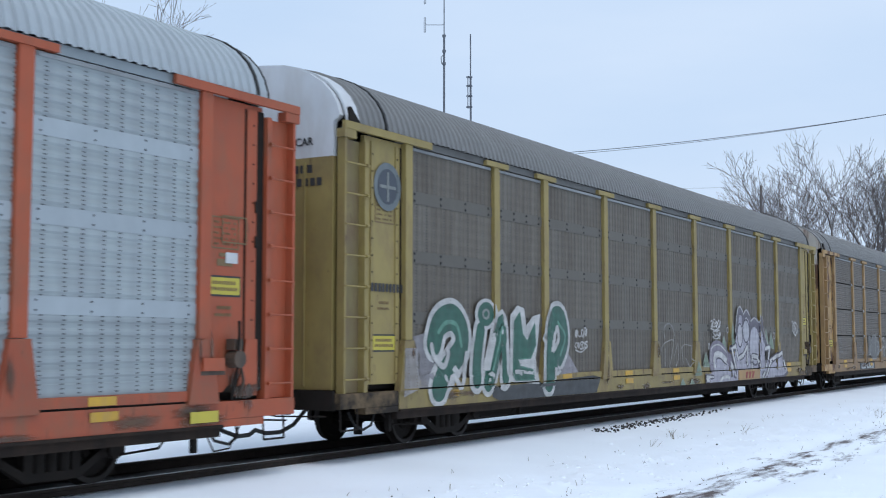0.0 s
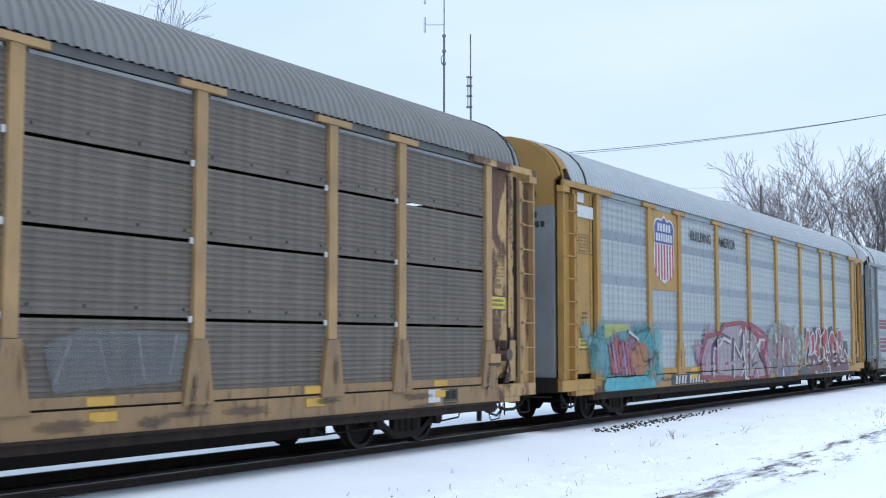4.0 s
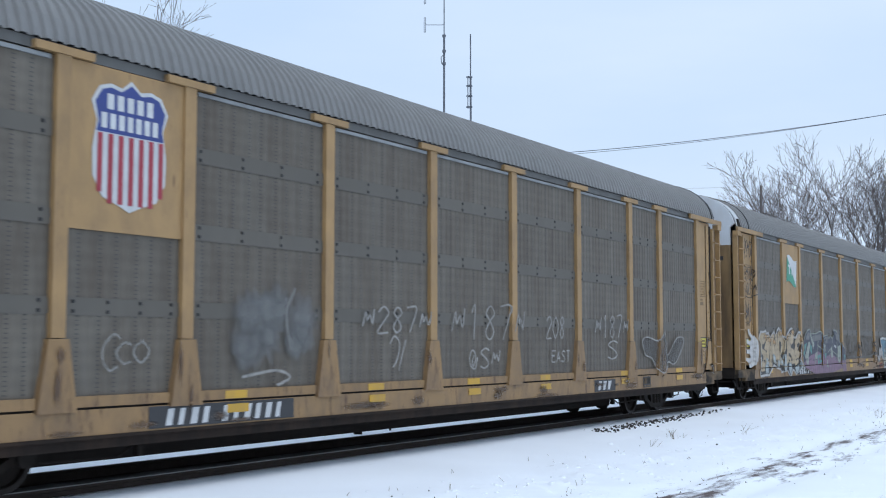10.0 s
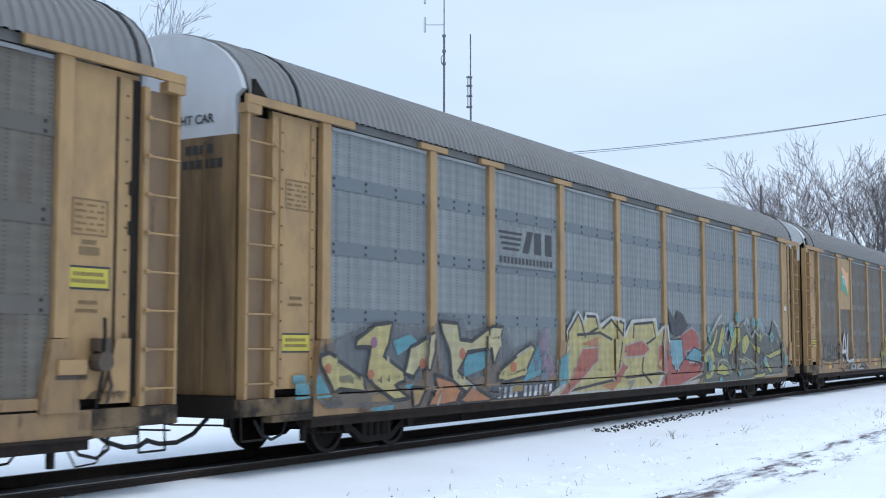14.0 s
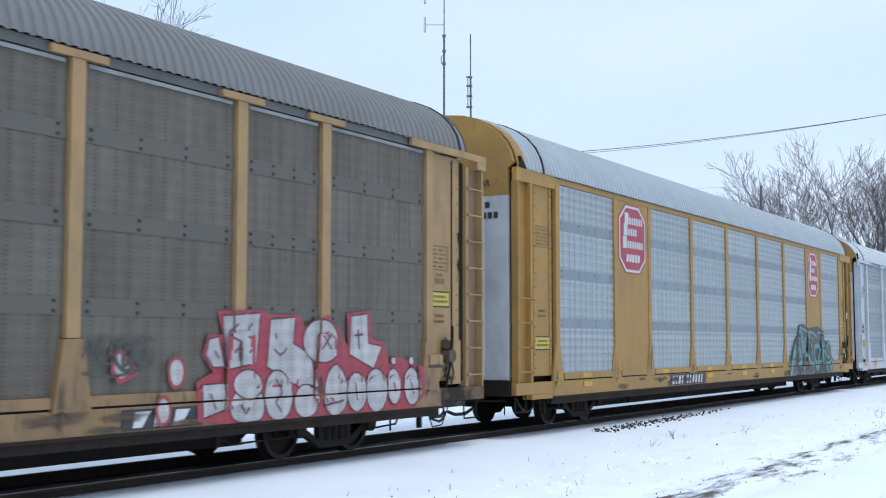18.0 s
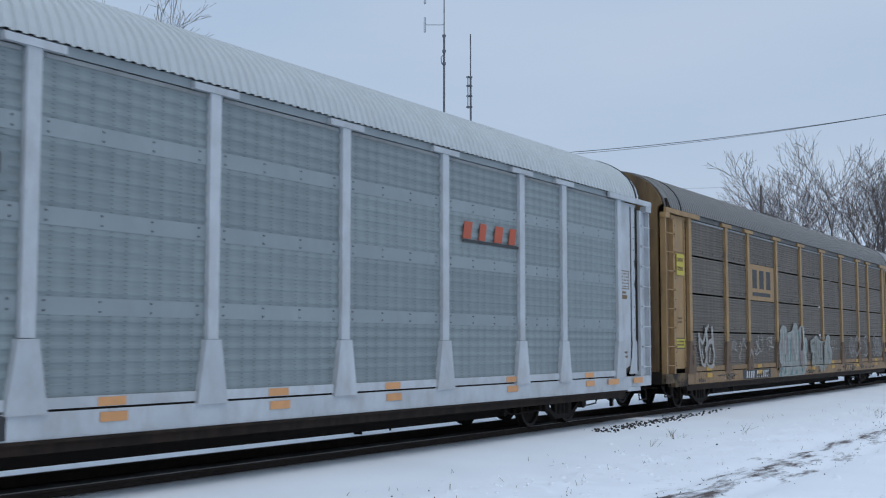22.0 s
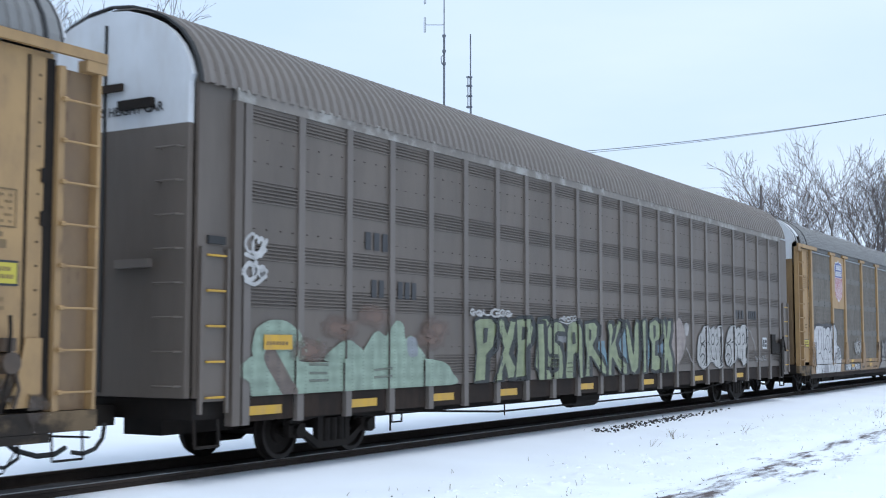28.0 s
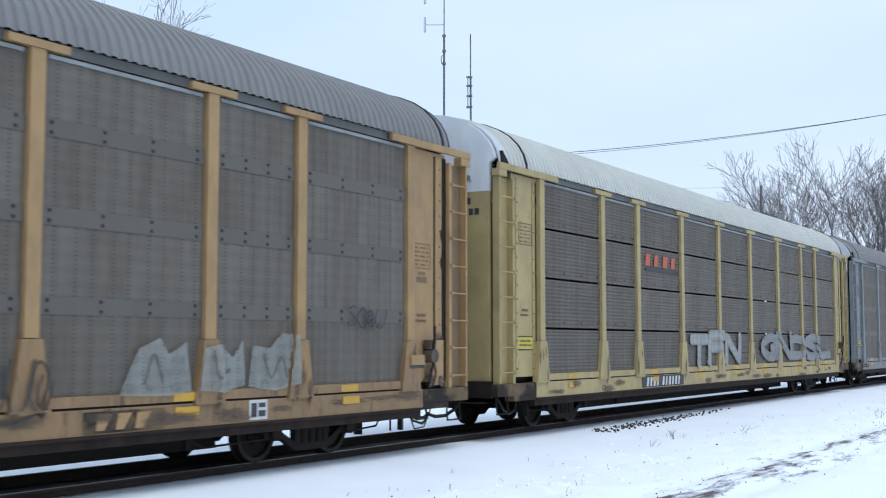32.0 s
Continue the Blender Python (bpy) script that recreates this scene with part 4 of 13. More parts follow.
        if not flip:
            # solid black triangle drawn for the shade inside the open corner
            part("hood_notch", Build().slab(sorted_loop([(X(0.64), 5.0), (X(0.95), 5.0), (X(0.70), 5.22)]), -1.618, -1.52), BLACKSTEEL_SHADE, car, "black plate for the shade in the open roof corner")
        if not flush:
            part("eave_beam", bx(Build(), 0.5, 2.95, -1.66, -1.6, 4.87, 4.985), frame_mat, car)
            part("eave_bracket", bx(Build(), 0.5, 0.8, -1.65, -1.5, 4.74, 4.869), frame_mat, car)
        else:
            part("eave_beam", bx(Build(), 0.55, 2.2, -1.60, -1.50, 4.745, 4.995), frame_mat, car)
        part("corner_door", bx(Build(), 1.17, 2.25, -1.53, -1.46, 1.06, 4.865), frame_mat, car)
        stiles = (1.365,) if flip else (1.365, 2.055)
        for xr in stiles:
            part("door_stile", bx(Build(), *((1.29, 1.49) if flip else (xr - 0.035, xr + 0.035)), -1.55, -1.531, 1.1, 4.8), frame_mat, car)
        rivets = Build()
        for k in range(14):
            for xr in stiles:
                z = 1.2 + 0.26 * k
                rivets.box(X(xr) - 0.012, X(xr) + 0.012, -1.557, -1.5505, z, z + 0.024)
        part("rivets", rivets, SILLRUST, car, kind="stuff")
        part("door_seam", bx(Build(), *((1.495, 1.525) if flip else (2.16, 2.20)), -1.536, -1.531, 1.1, 4.8), BLACKSTEEL_SHADE, car)
        if flip:
            part("stile_foot", Build().slab(sorted_loop([(X(1.27), 1.0), (X(1.72), 1.0), (X(1.58), 1.3), (X(1.49), 1.74), (X(1.27), 1.74)]), -1.575, -1.558), frame_mat, car)
        lad = part("ladder_panel", bx(Build(), 0.60, 1.07, -1.505, -1.48, 0.95, 4.74), LADDERBACK.get(fm, frame_mat), car, "dirty panel behind the ladder")
        for x0, x1 in ((0.55, 0.60), (1.07, 1.16)):
            part("ladder_stile", bx(Build(), x0, x1, -1.62, -1.48, 0.95, 4.74), frame_mat, lad)
        for k in range(4 if flush and not flip else 8):
            part("rung", Build().rod((X(0.57), -1.635, 1.15 + k * 0.46), (X(1.12), -1.635, 1.15 + k * 0.46), 0.013, 6).rod((X(1.07), -1.65, 1.15 + k * 0.46), (X(1.13), -1.65, 1.15 + k * 0.46), 0.028, 6), frame_mat, lad)
        if flip:
            # the gap's shade is a black strip laid on the door
            part("door_gap", bx(Build(), 1.165, 1.285, -1.556, -1.531, 1.06, 4.8), BLACKSTEEL_SHADE, car, "black strip for the shade in the gap beside the door")
            for z in (2.95, 3.42):
                part("latch", bx(Build(), 1.26, 1.33, -1.572, -1.557, z, z + 0.16), BLACKSTEEL_SHADE, car)
            if gear:
                brake_gear(car, X, bx, frame_mat)
            part("grease_patch", Build().slab(sorted_loop([(X(1.9), 1.06), (X(1.25), 1.06), (X(1.25), 1.13), (X(1.5), 1.20), (X(1.8), 1.14)]), -1.5375, -1.5335), ENDSILL, car)
            part("brake_chain", Build().tube([(X(2.1), -1.4, 0.62), (X(1.9), -1.4, 0.30), (X(1.6), -1.4, 0.32), (X(1.4), -1.4, 0.60)], 0.011, 5), BLACKSTEEL_SHADE, car)
        part("end_sill", bx(bx(Build(), 0.5, 2.05, -1.60, -1.40, 0.72, 0.945), 1.15, 2.05, -1.597, -1.40, 0.62, 0.715), frame_mat if frame_mat in (WHITEPAINT, OCHRE, ORANGE) else ENDSILL, car)
        part("buffer_beam", bx(Build(), 0.45, 0.499, -1.5, 1.5, 0.70, 0.99), BLACKSTEEL_SHADE, car)
        part("coupler", Build().box(*sorted((X0(0.1), X0(0.9))), -0.1, 0.1, 0.62, 0.88).box(*sorted((X0(0.004), X0(0.3))), -0.17, 0.17, 0.60, 0.90), BLACKSTEEL_SHADE, car)
        part("air_hose", Build().tube([(X0(1.1), -0.5, 0.66), (X0(0.8), -0.5, 0.45), (X0(0.5), -0.5, 0.36), (X0(0.2), -0.47, 0.36), (X0(0.0), -0.42, 0.42)], 0.032, 7), RUBBER, car)
        part("uncoupling_rod", Build().tube([(X(0.42), -1.4, 0.62), (X(0.40), -0.5, 0.60), (X(0.3), -0.15, 0.66)], 0.014, 5), BLACKSTEEL_SHADE, car)
        part("step", Build().tube([(X(0.62), -1.5, 0.72), (X(0.62), -1.52, 0.40), (X(1.05), -1.52, 0.40), (X(1.05), -1.5, 0.72)], 0.015, 6), BLACKSTEEL_SHADE, car)
        truck(car, X0(4.35))
        part("brake_rod", Build().tube([(X(2.3), -1.05, 0.60), (X(2.6), -1.12, 0.38), (X(3.3), -1.2, 0.36)], 0.016, 5), BLACKSTEEL_SHADE, car)
        part("brake_rod", Build().tube([(X(5.4), -1.18, 0.36), (X(6.6), -1.15, 0.33), (X(7.0), -1.1, 0.5)], 0.016, 5), BLACKSTEEL_SHADE, car)
        part("hose_loop", Build().tube([(X(1.9), -1.25, 0.62), (X(1.75), -1.28, 0.42), (X(1.5), -1.3, 0.36), (X(1.3), -1.28, 0.45), (X(1.25), -1.2, 0.64)], 0.02, 6), RUBBER, car)
        part("hanger", bx(Build(), 2.15, 2.22, -1.35, -1.28, 0.30, 0.70), BLACKSTEEL_SHADE, car)
        part("hanger", bx(Build(), 6.9, 6.98, -1.2, -1.12, 0.32, 0.70), BLACKSTEEL_SHADE, car)
        # labels
        zl, zs, zf = ((2.31, 2.12, 2.90) if gear else (1.60, 1.46, 2.90)) if flip else (1.58, 2.29, 3.55)
        lx = span(1.60, 2.19) if flip else span(1.42, 2.02)
        if warning or not flip:
            lab = flat_box("label", car, *lx, zl, zl + 0.22, -1.536, LABELYELLOW, "yellow warning label")
            part("label_text", bar_text(bar_text(Build(), lx[0] + 0.07, zl + 0.13, 8, 0.045, 0.042, -1.5405), lx[0] + 0.05, zl + 0.05, 9, 0.045, 0.042, -1.5405), FADEDTEXT, lab, kind="stuff")
            flat_box("label_border", car, lx[0] - 0.025, lx[1] + 0.025, zl - 0.025, zl + 0.245, -1.5335, BLACKPAINT, thick=0.002)
        part("stencil", bar_text(bar_text(Build(), lx[0] + 0.16, zs, 6, 0.045, 0.035, -1.536), lx[0] + 0.12, zs - 0.09, 7, 0.04, 0.035, -1.536), FADEDTEXT, car, kind="stuff")
        fx = (lx[0] + 0.04, lx[1] - 0.02)
        border = Build().box(*fx, -1.5365, -1.5335, zf, zf + 0.018).box(*fx, -1.5365, -1.5335, zf + 0.40, zf + 0.418)
        border.box(fx[0], fx[0] + 0.018, -1.5365, -1.5335, zf + 0.019, zf + 0.399).box(fx[1] - 0.018, fx[1], -1.5365, -1.5335, zf + 0.019, zf + 0.399)
        part("stencil_border", border, FADEDTEXT, car)
        rows_b = Build()
        for r_ in range(5):
            bar_text(rows_b, fx[0] + 0.05, zf + 0.05 + 0.07 * r_, 8, 0.028, 0.04, -1.536, (3, 5) if r_ % 2 else (2, 6))
        part("stencil_rows", rows_b, FADEDTEXT, car, kind="stuff")
        if flip:
            part("stencil_block", Build().box(lx[0] + 0.15, lx[1] - 0.14, -1.5365, -1.5335, 2.68, 2.77).box(lx[0] + 0.19, lx[1] - 0.19, -1.5365, -1.5335, 2.80, 2.85), FADEDTEXT, car)
    # number board on the sill
    board = flat_box("number_board", car, plate_x, plate_x + 2.75, 0.675, 0.935, -1.603, BLACKPAINT, "black number board")
    part("number_lettering", slant_text(slant_text(Build(), plate_x + 0.28, 0.70, 4, 0.20, 0.19, -1.6085), plate_x + 1.28, 0.70, 6, 0.20, 0.19, -1.6085), WHITELETTER, board, kind="stuff")
    # characters on the end door
    tone = WHITELETTER if end_low in (TAUPE,) else BLACKPAINT
    part("end_lettering", Build().box(0.512, 0.516, -1.05, -0.62, 4.22, 4.33).box(0.512, 0.516, -1.15, -0.52, 4.02, 4.13), tone, car) if not marks else \
        end_marks(car, tone)
    for x in (3.45, 8.0, 11.2, 14.2, 17.0, 20.95, 24.4):
        flat_box("reflector_strip", car, x, x + 0.42, 0.98, 1.08, -1.606, reflect or SAFETY)
        flat_box("reflector_strip", car, x + 0.03, x + 0.45, 0.80, 0.91, -1.6095, reflect or SAFETY)
    return car


def owner_plate(car, x0, letters, plate=None, width=0.75, y=-1.6085):
    """Three plain slanted shapes on the sill, on a plate or straight on the paint."""
    host = flat_box("owner_plate", car, x0, x0 + width + 0.36, 0.67, 0.915, -1.603, plate, "dark plate on the sill") if plate else car
    b, x = Build(), x0 + (0.18 if plate else 0)
    for k in range(3):
        a = x + k * width / 3
        w = width / 3 - 0.05
        b.slab([(a, 0.70), (a + 0.5 * w, 0.70), (a + w, 0.885), (a + 0.15 * w, 0.885)], y - 0.0045, y)
    part("owner_mark", b, letters, host, kind="stuff")


def data_box(car, x):
    """Small black-framed test plate on the sill."""
    box_ = flat_box("test_plate", car, x, x + 0.46, 0.68, 0.925, -1.606, BLACKPAINT, "black stencilled test plate")
    for k in range(2):
        flat_box("panel", box_, x + 0.05 + 0.2 * k, x + 0.21 + 0.2 * k, 0.76, 0.90, -1.6105, ENDSILL)
    part("plate_text", bar_text(Build(), x + 0.05, 0.70, 7, 0.03, 0.05, -1.6105), FADEDTEXT, box_, kind="stuff")


def end_marks(car, mat):
    b = Build()
    for i in range(4):
        y = -0.55 - i * 0.13
        b.box(0.513, 0.517, y - 0.1, y, 4.24, 4.36)
    for i in range(6):
        y = -0.50 - i * 0.125
        b.box(0.513, 0.517, y - 0.09, y, 4.04, 4.16)
    part("end_lettering", b, mat, car, kind="stuff")


# ---------------------------------------------------------------- spray-painted lettering
STROKES = {"A": "00 49 80|23 63", "B": "00 09 69 77 55 05|55 83 61 00", "C": "88 49 06 03 40 81", "D": "00 09 59 86 83 50 00", "E": "89 09 00 80|05 65",
           "F": "89 09 00|05 65", "G": "88 49 06 03 40 81 84 54", "H": "00 09|05 85|89 80", "I": "40 49", "K": "00 09|89 05 80", "L": "09 00 80",
           "M": "00 09 44 89 80", "N": "00 09 80 89", "O": "49 06 03 40 83 86 49", "P": "00 09 69 87 65 04", "R": "00 09 69 87 65 05 80",
           "S": "88 49 07 45 82 40 01", "T": "09 89|49 40", "U": "09 03 40 83 89", "V": "09 40 89", "X": "00 89|09 80", "Y": "09 45 89|45 40", "W": "09 20 45 60 89",
           "1": "27 49 40", "2": "07 49 87 65 00 80", "7": "09 89 30", "8": "45 17 49 77 45 12 40 72 45", "~": "02 27 34 56 73 88", "@": "46 33 41 64 57 28 04 21 60 85", "?": "07 29 57 43 21|50 88"}


def side_depth(x, z, ribbed=False):
    """How far out the car's side stands at that place."""
    if ribbed:
        near = min(abs(x - (1.82 + 1.15 * k)) for k in range(23))
        return -1.632 if near < 0.075 else -1.60
    if z < 1.09:
        return -1.641 if z > 0.925 and min(abs(x - p) for p in PAINT_POSTS) < 0.285 else -1.6075
    reach = 0.115 if z > 1.74 else 0.14 + 0.13 * (1.74 - z) / 0.76
    near = min(abs(x - p) for p in PAINT_POSTS)
    if near < reach:
        return -1.641 if z < 1.74 else -1.624
    if x < 2.3 or x > 26.4:
        return -1.556 if (1.17 < x < 27.53) else -1.628
    return -1.590


class Spray:
    """One piece of graffiti: ribbons and blots of paint that follow the car's side."""

    def __init__(self, ribbed=False, layer=26):
        self.b, self.mats, self.mi, self.cover, self.layer, self.ribbed, self.strokes = Build(), [], [], [], layer, ribbed, []

    def _slot(self, colour):
        m = spray(colour)
        if m not in self.mats:
            self.mats.append(m)
        return self.mats.index(m)

    def _put(self, verts, faces, colour, cover, at=None):
        self.layer += 1
        out = 0.003 + 0.00035 * self.layer
        first = len(self.b.v), len(self.b.f)
        k = self._slot(colour)
        floor_ = 0.99 if self.ribbed else 0.66
        verts = [(x, max(z, floor_)) for x, z in verts]
        self.b.add([(x, (at[i] if at else min(side_depth(x + d, z + e, self.ribbed) for d in (-0.05, 0, 0.05) for e in (-0.04, 0))) - out, z) for i, (x, z) in enumerate(verts)], faces)
        self.mi += [k] * len(faces)
        self.cover += cover
        xs, zs = [v[0] for v in verts], [v[1] for v in verts]
        self.strokes.append((*first, len(verts), len(faces), min(xs), max(xs), min(zs), max(zs)))

    def blot(self, cx, cz, rx, rz, colour, seed=0, rough=0.15, soft=False):
        n, rings = 22, 4
        verts, faces = [(cx, cz)], []
        for r in range(1, rings + 1):
            for i in range(n):
                a = 2 * math.pi * i / n
                w = 1 + rough * noise.noise(Vector((3 * math.cos(a), 3 * math.sin(a), seed))) * 2
                verts.append((cx + rx * w * r / rings * math.cos(a), cz + rz * w * r / rings * math.sin(a)))
        faces += [(0, 1 + i, 1 + (i + 1) % n) for i in range(n)]
        for r in range(rings - 1):
            faces += [(1 + r * n + i, 1 + (r + 1) * n + i, 1 + (r + 1) * n + (i + 1) % n, 1 + r * n + (i + 1) % n) for i in range(n)]
        fade = (0.9, 0.85, 0.7, 0.42, 0.0) if soft else (1, 1, 1, 1, 0.95)
        self._put(verts, faces, colour, [fade[0]] + [fade[r] for r in range(1, rings + 1) for _ in range(n)])

    def shape(self, outline, fill, edge=None, rim=0.06, smooth=False, cover=1.0):
        """A filled patch inside an outline, cut where the posts stand proud, with a painted contour."""
        pts = [Vector(p) for p in outline]
        if smooth:
            ring, n = [], len(pts)
            for i in range(n):
                p0, p1, p2, p3 = pts[i - 1], pts[i], pts[(i + 1) % n], pts[(i + 2) % n]
                for j in range(5):
                    t = j / 5
                    ring.append(0.5 * (2 * p1 + (p2 - p0) * t + (2 * p0 - 5 * p1 + 4 * p2 - p3) * t * t + (3 * p1 - p0 - 3 * p2 + p3) * t ** 3))
            pts = ring
        if fill:
            lo, hi = min(p.x for p in pts), max(p.x for p in pts)
            cuts = {round(p.x, 3) for p in pts} | {lo + (hi - lo) * k / 24 for k in range(25)}
            for p in POSTS:
                cuts |= {q for q in (p - 0.285, p - 0.116, p + 0.116, p + 0.285) if lo < q < hi}
            cuts = sorted(cuts)
            verts, faces, depth = [], [], []
            for a, c in zip(cuts, cuts[1:]):
                if c - a < 1e-4:
                    continue
                m = 0.5 * (a + c)
                hits = []
                for p, q in zip(pts, pts[1:] + pts[:1]):
                    if (p.x - m) * (q.x - m) < 0:
                        za, zc = (p.y + (q.y - p.y) * (v - p.x) / (q.x - p.x) for v in (a, c))
                        hits.append((0.5 * (za + zc), za, zc))
                hits.sort()
                for low, top in zip(hits[::2], hits[1::2]):
                    n = max(1, math.ceil((top[0] - low[0]) / 0.12))
                    for j in range(n):
                        k = len(verts)
                        for x, w in ((a, j / n), (c, j / n), (c, (j + 1) / n), (a, (j + 1) / n)):
                            l_, t_ = (low[1], top[1]) if x == a else (low[2], top[2])
                            verts.append((x, l_ + w * (t_ - l_)))
                        depth += [min(side_depth(u, v, self.ribbed) for u in (a + 0.001, m, c - 0.001) for v in (verts[k][1] + 0.001, verts[k + 2][1] - 0.001))] * 4
                        faces.append((k, k + 1, k + 2, k + 3))
            self._put(verts, faces, fill, [cover] * len(verts), depth)
        if edge:
            self.ribbon([tuple(p) for p in pts] + [tuple(pts[0])], rim, edge, False)

    def ribbon(self, pts, width, colour, smooth=True):
        pts = [Vector(p) for p in pts]
        line = []
        if smooth and len(pts) > 2:
            ext = [2 * pts[0] - pts[1]] + pts + [2 * pts[-1] - pts[-2]]
            for i in range(1, len(ext) - 2):
                p0, p1, p2, p3 = ext[i - 1:i + 3]
                m = max(3, int((p2 - p1).length / 0.07))
                for j in range(m):
                    t = j / m
                    line.append(0.5 * (2 * p1 + (p2 - p0) * t + (2 * p0 - 5 * p1 + 4 * p2 - p3) * t * t + (3 * p1 - p0 - 3 * p2 + p3) * t ** 3))
            line.append(pts[-1])
        else:
            for a, c in zip(pts, pts[1:]):
                m = max(1, int((c - a).length / 0.08))
                line += [a.lerp(c, j / m) for j in range(m)]
            line.append(pts[-1])
        verts, faces, h = [], [], width / 2
        for i, p in enumerate(line):
            d = line[min(i + 1, len(line) - 1)] - line[max(i - 1, 0)]
            d = d.normalized() if d.length > 1e-6 else Vector((1, 0))
            nrm = Vector((-d.y, d.x))
            verts += [tuple(p + h * nrm), tuple(p), tuple(p - h * nrm)]
        for i in range(len(line) - 1):
            for j in (0, 1):
                faces.append((3 * i + j, 3 * i + j + 1, 3 * i + j + 4, 3 * i + j + 3))
        self._put(verts, faces, colour, [0.9, 1.0, 0.9] * len(line) if width > 0.05 else [0.6, 0.9, 0.6] * len(line))
        if width > 0.05:
            for p in (line[0], line[-1]):
                self.blot(p.x, p.y, h, h, colour, 0, 0.0)

    def glyph(self, ch, x0, x1, z0, z1, width, colour, smooth, lean, dx=0.0, dz=0.0, wob=0.0, rnd=None):
        for stroke in STROKES[ch].split("|"):
            pts = []
            for q in stroke.split():
                u, v = int(q[0]) / 8, int(q[1]) / 9
                px = x0 + u * (x1 - x0) + lean * (v - 0.5) * (z1 - z0) + dx
                pts.append((px, z0 + v * (z1 - z0) + dz))
            self.ribbon(pts, width, colour, smooth)

    def word(self, letters, x0, x1, z0, z1, fill, edge, width=0.2, rim=0.05, smooth=True, lean=0.0, shade=None, seed=1, glow=None, core=None):
        """Fat letters with an outline; fill may be a list that alternates."""
        rnd = random.Random(seed)
        fills = fill if isinstance(fill, list) else [fill]
        n = len(letters)
        w = (x1 - x0) / n
        boxes = []
        for i in range(n):
            a = x0 + i * w + rnd.uniform(-0.06, 0.06) * w
            boxes.append((a + width * 0.6, a + w - width * 0.25, z0 + width * 0.55 + rnd.uniform(-0.05, 0.05), z1 - width * 0.55 + rnd.uniform(-0.08, 0.08)))
        if glow:
            for i, ch in enumerate(letters):
                if ch != " ":
                    self.glyph(ch, *boxes[i], width + 5 * rim, glow, smooth, lean)
        for i, ch in enumerate(letters):
            if ch == " ":
                continue
            if shade:
                self.glyph(ch, *boxes[i], width + rim, shade, smooth, lean, 0.10, -0.08)
            self.glyph(ch, *boxes[i], width + 2 * rim, edge, smooth, lean)
            self.glyph(ch, *boxes[i], width, fills[i % len(fills)], smooth, lean)
            if core:
                self.glyph(ch, *boxes[i], width * 0.35, core, smooth, lean, -0.03, 0.03)

    def scrawl(self, x0, x1, z0, z1, colour, width=0.03, seed=1, loops=5):
        """A quick unreadable tag: a row of linked hooks and loops."""
        rnd = random.Random(seed)
        n = max(2, loops)
        w = (x1 - x0) / n
        for i in range(n):
            h0, h1 = z0 + rnd.uniform(0, 0.25) * (z1 - z0), z1 - rnd.uniform(0, 0.3) * (z1 - z0)
            a = x0 + i * w + rnd.uniform(-0.1, 0.1) * w
            self.glyph(rnd.choice("@~?SCGOU@"), a, a + w * rnd.uniform(0.8, 1.2), h0, h1, width * rnd.uniform(0.8, 1.2), colour, True, rnd.uniform(0, 0.3))
        if rnd.random() < 0.5:
            self.ribbon([(x0, z0), ((x0 + x1) / 2, z0 - 0.04), (x1, z0 + 0.08)], width * 0.9, colour)

    def wild(self, x0, x1, z0, z1, fills, edge, count, seed, width=0.26, rim=0.045, smooth=False, glow=None, shine=None, spikes=True):
        """Interlocked angular letter shapes that cannot be read, with outlines and spikes."""
        rnd = random.Random(seed)
        w, h = (x1 - x0) / count, z1 - z0
        hooks = ("09 03 40 83 88", "00 07 49 84 80", "19 13 52 85 69", "00 38 55 89", "89 35 62 00", "09 55 33 80", "08 48 44 40 80", "00 04 84 89", "80 46 09", "88 18 13 73 70 00")
        if glow:
            for i in range(count):
                self.blot(x0 + (i + 0.5) * w, (z0 + z1) / 2 - 0.08 * h, 0.7 * w, 0.46 * h, glow, seed + i, 0.2)
        for i in range(count):
            pts = []
            lean = rnd.uniform(0.0, 0.35)
            for q in rnd.choice(hooks).split():
                u, v = int(q[0]) / 8 + rnd.uniform(-0.1, 0.1), int(q[1]) / 9 + rnd.uniform(-0.08, 0.08)
                pts.append((x0 + i * w + (0.02 + 1.05 * u) * w + lean * (v - 0.5) * h * 0.5, z0 + width * 0.5 + v * (h - width)))
            ww = width * rnd.uniform(0.8, 1.2)
            if spikes:
                for p, q in ((pts[0], pts[1]), (pts[-1], pts[-2])):
                    d = (Vector(p) - Vector(q)).normalized()
                    n_ = Vector((-d.y, d.x)) * ww * 0.95
                    tip = Vector(p) + d * ww * 1.3
                    self._put([tuple(Vector(p) - n_), tuple(Vector(p) + n_), tuple(tip)], [(0, 1, 2)], edge, [1, 1, 1])
                    self._put([tuple(Vector(p) - 0.66 * n_), tuple(Vector(p) + 0.66 * n_), tuple(Vector(p) + d * ww * 0.85)], [(0, 1, 2)], fills[i % len(fills)], [1, 1, 1])
            self.ribbon(pts, ww + 2 * rim, edge, smooth)
            self.ribbon(pts, ww, fills[i % len(fills)], smooth)
            if shine:
                self.ribbon([(p[0] - 0.2 * ww, p[1] + 0.2 * ww) for p in pts], 0.045, shine, smooth)

    def haze(self, x0, x1, z0, z1, colour, count, seed, size=0.22):
        rnd = random.Random(seed)
        for i in range(count):
            s = 1.25 * size * rnd.uniform(0.6, 1.3)
            self.blot(rnd.uniform(x0 + s, x1 - s), rnd.uniform(z0 + s * 0.6, z1 - s * 0.6), s, s * rnd.uniform(0.6, 1.1), colour if not isinstance(colour, list) else colour[i % len(colour)],
                      seed + i, 0.3, True)

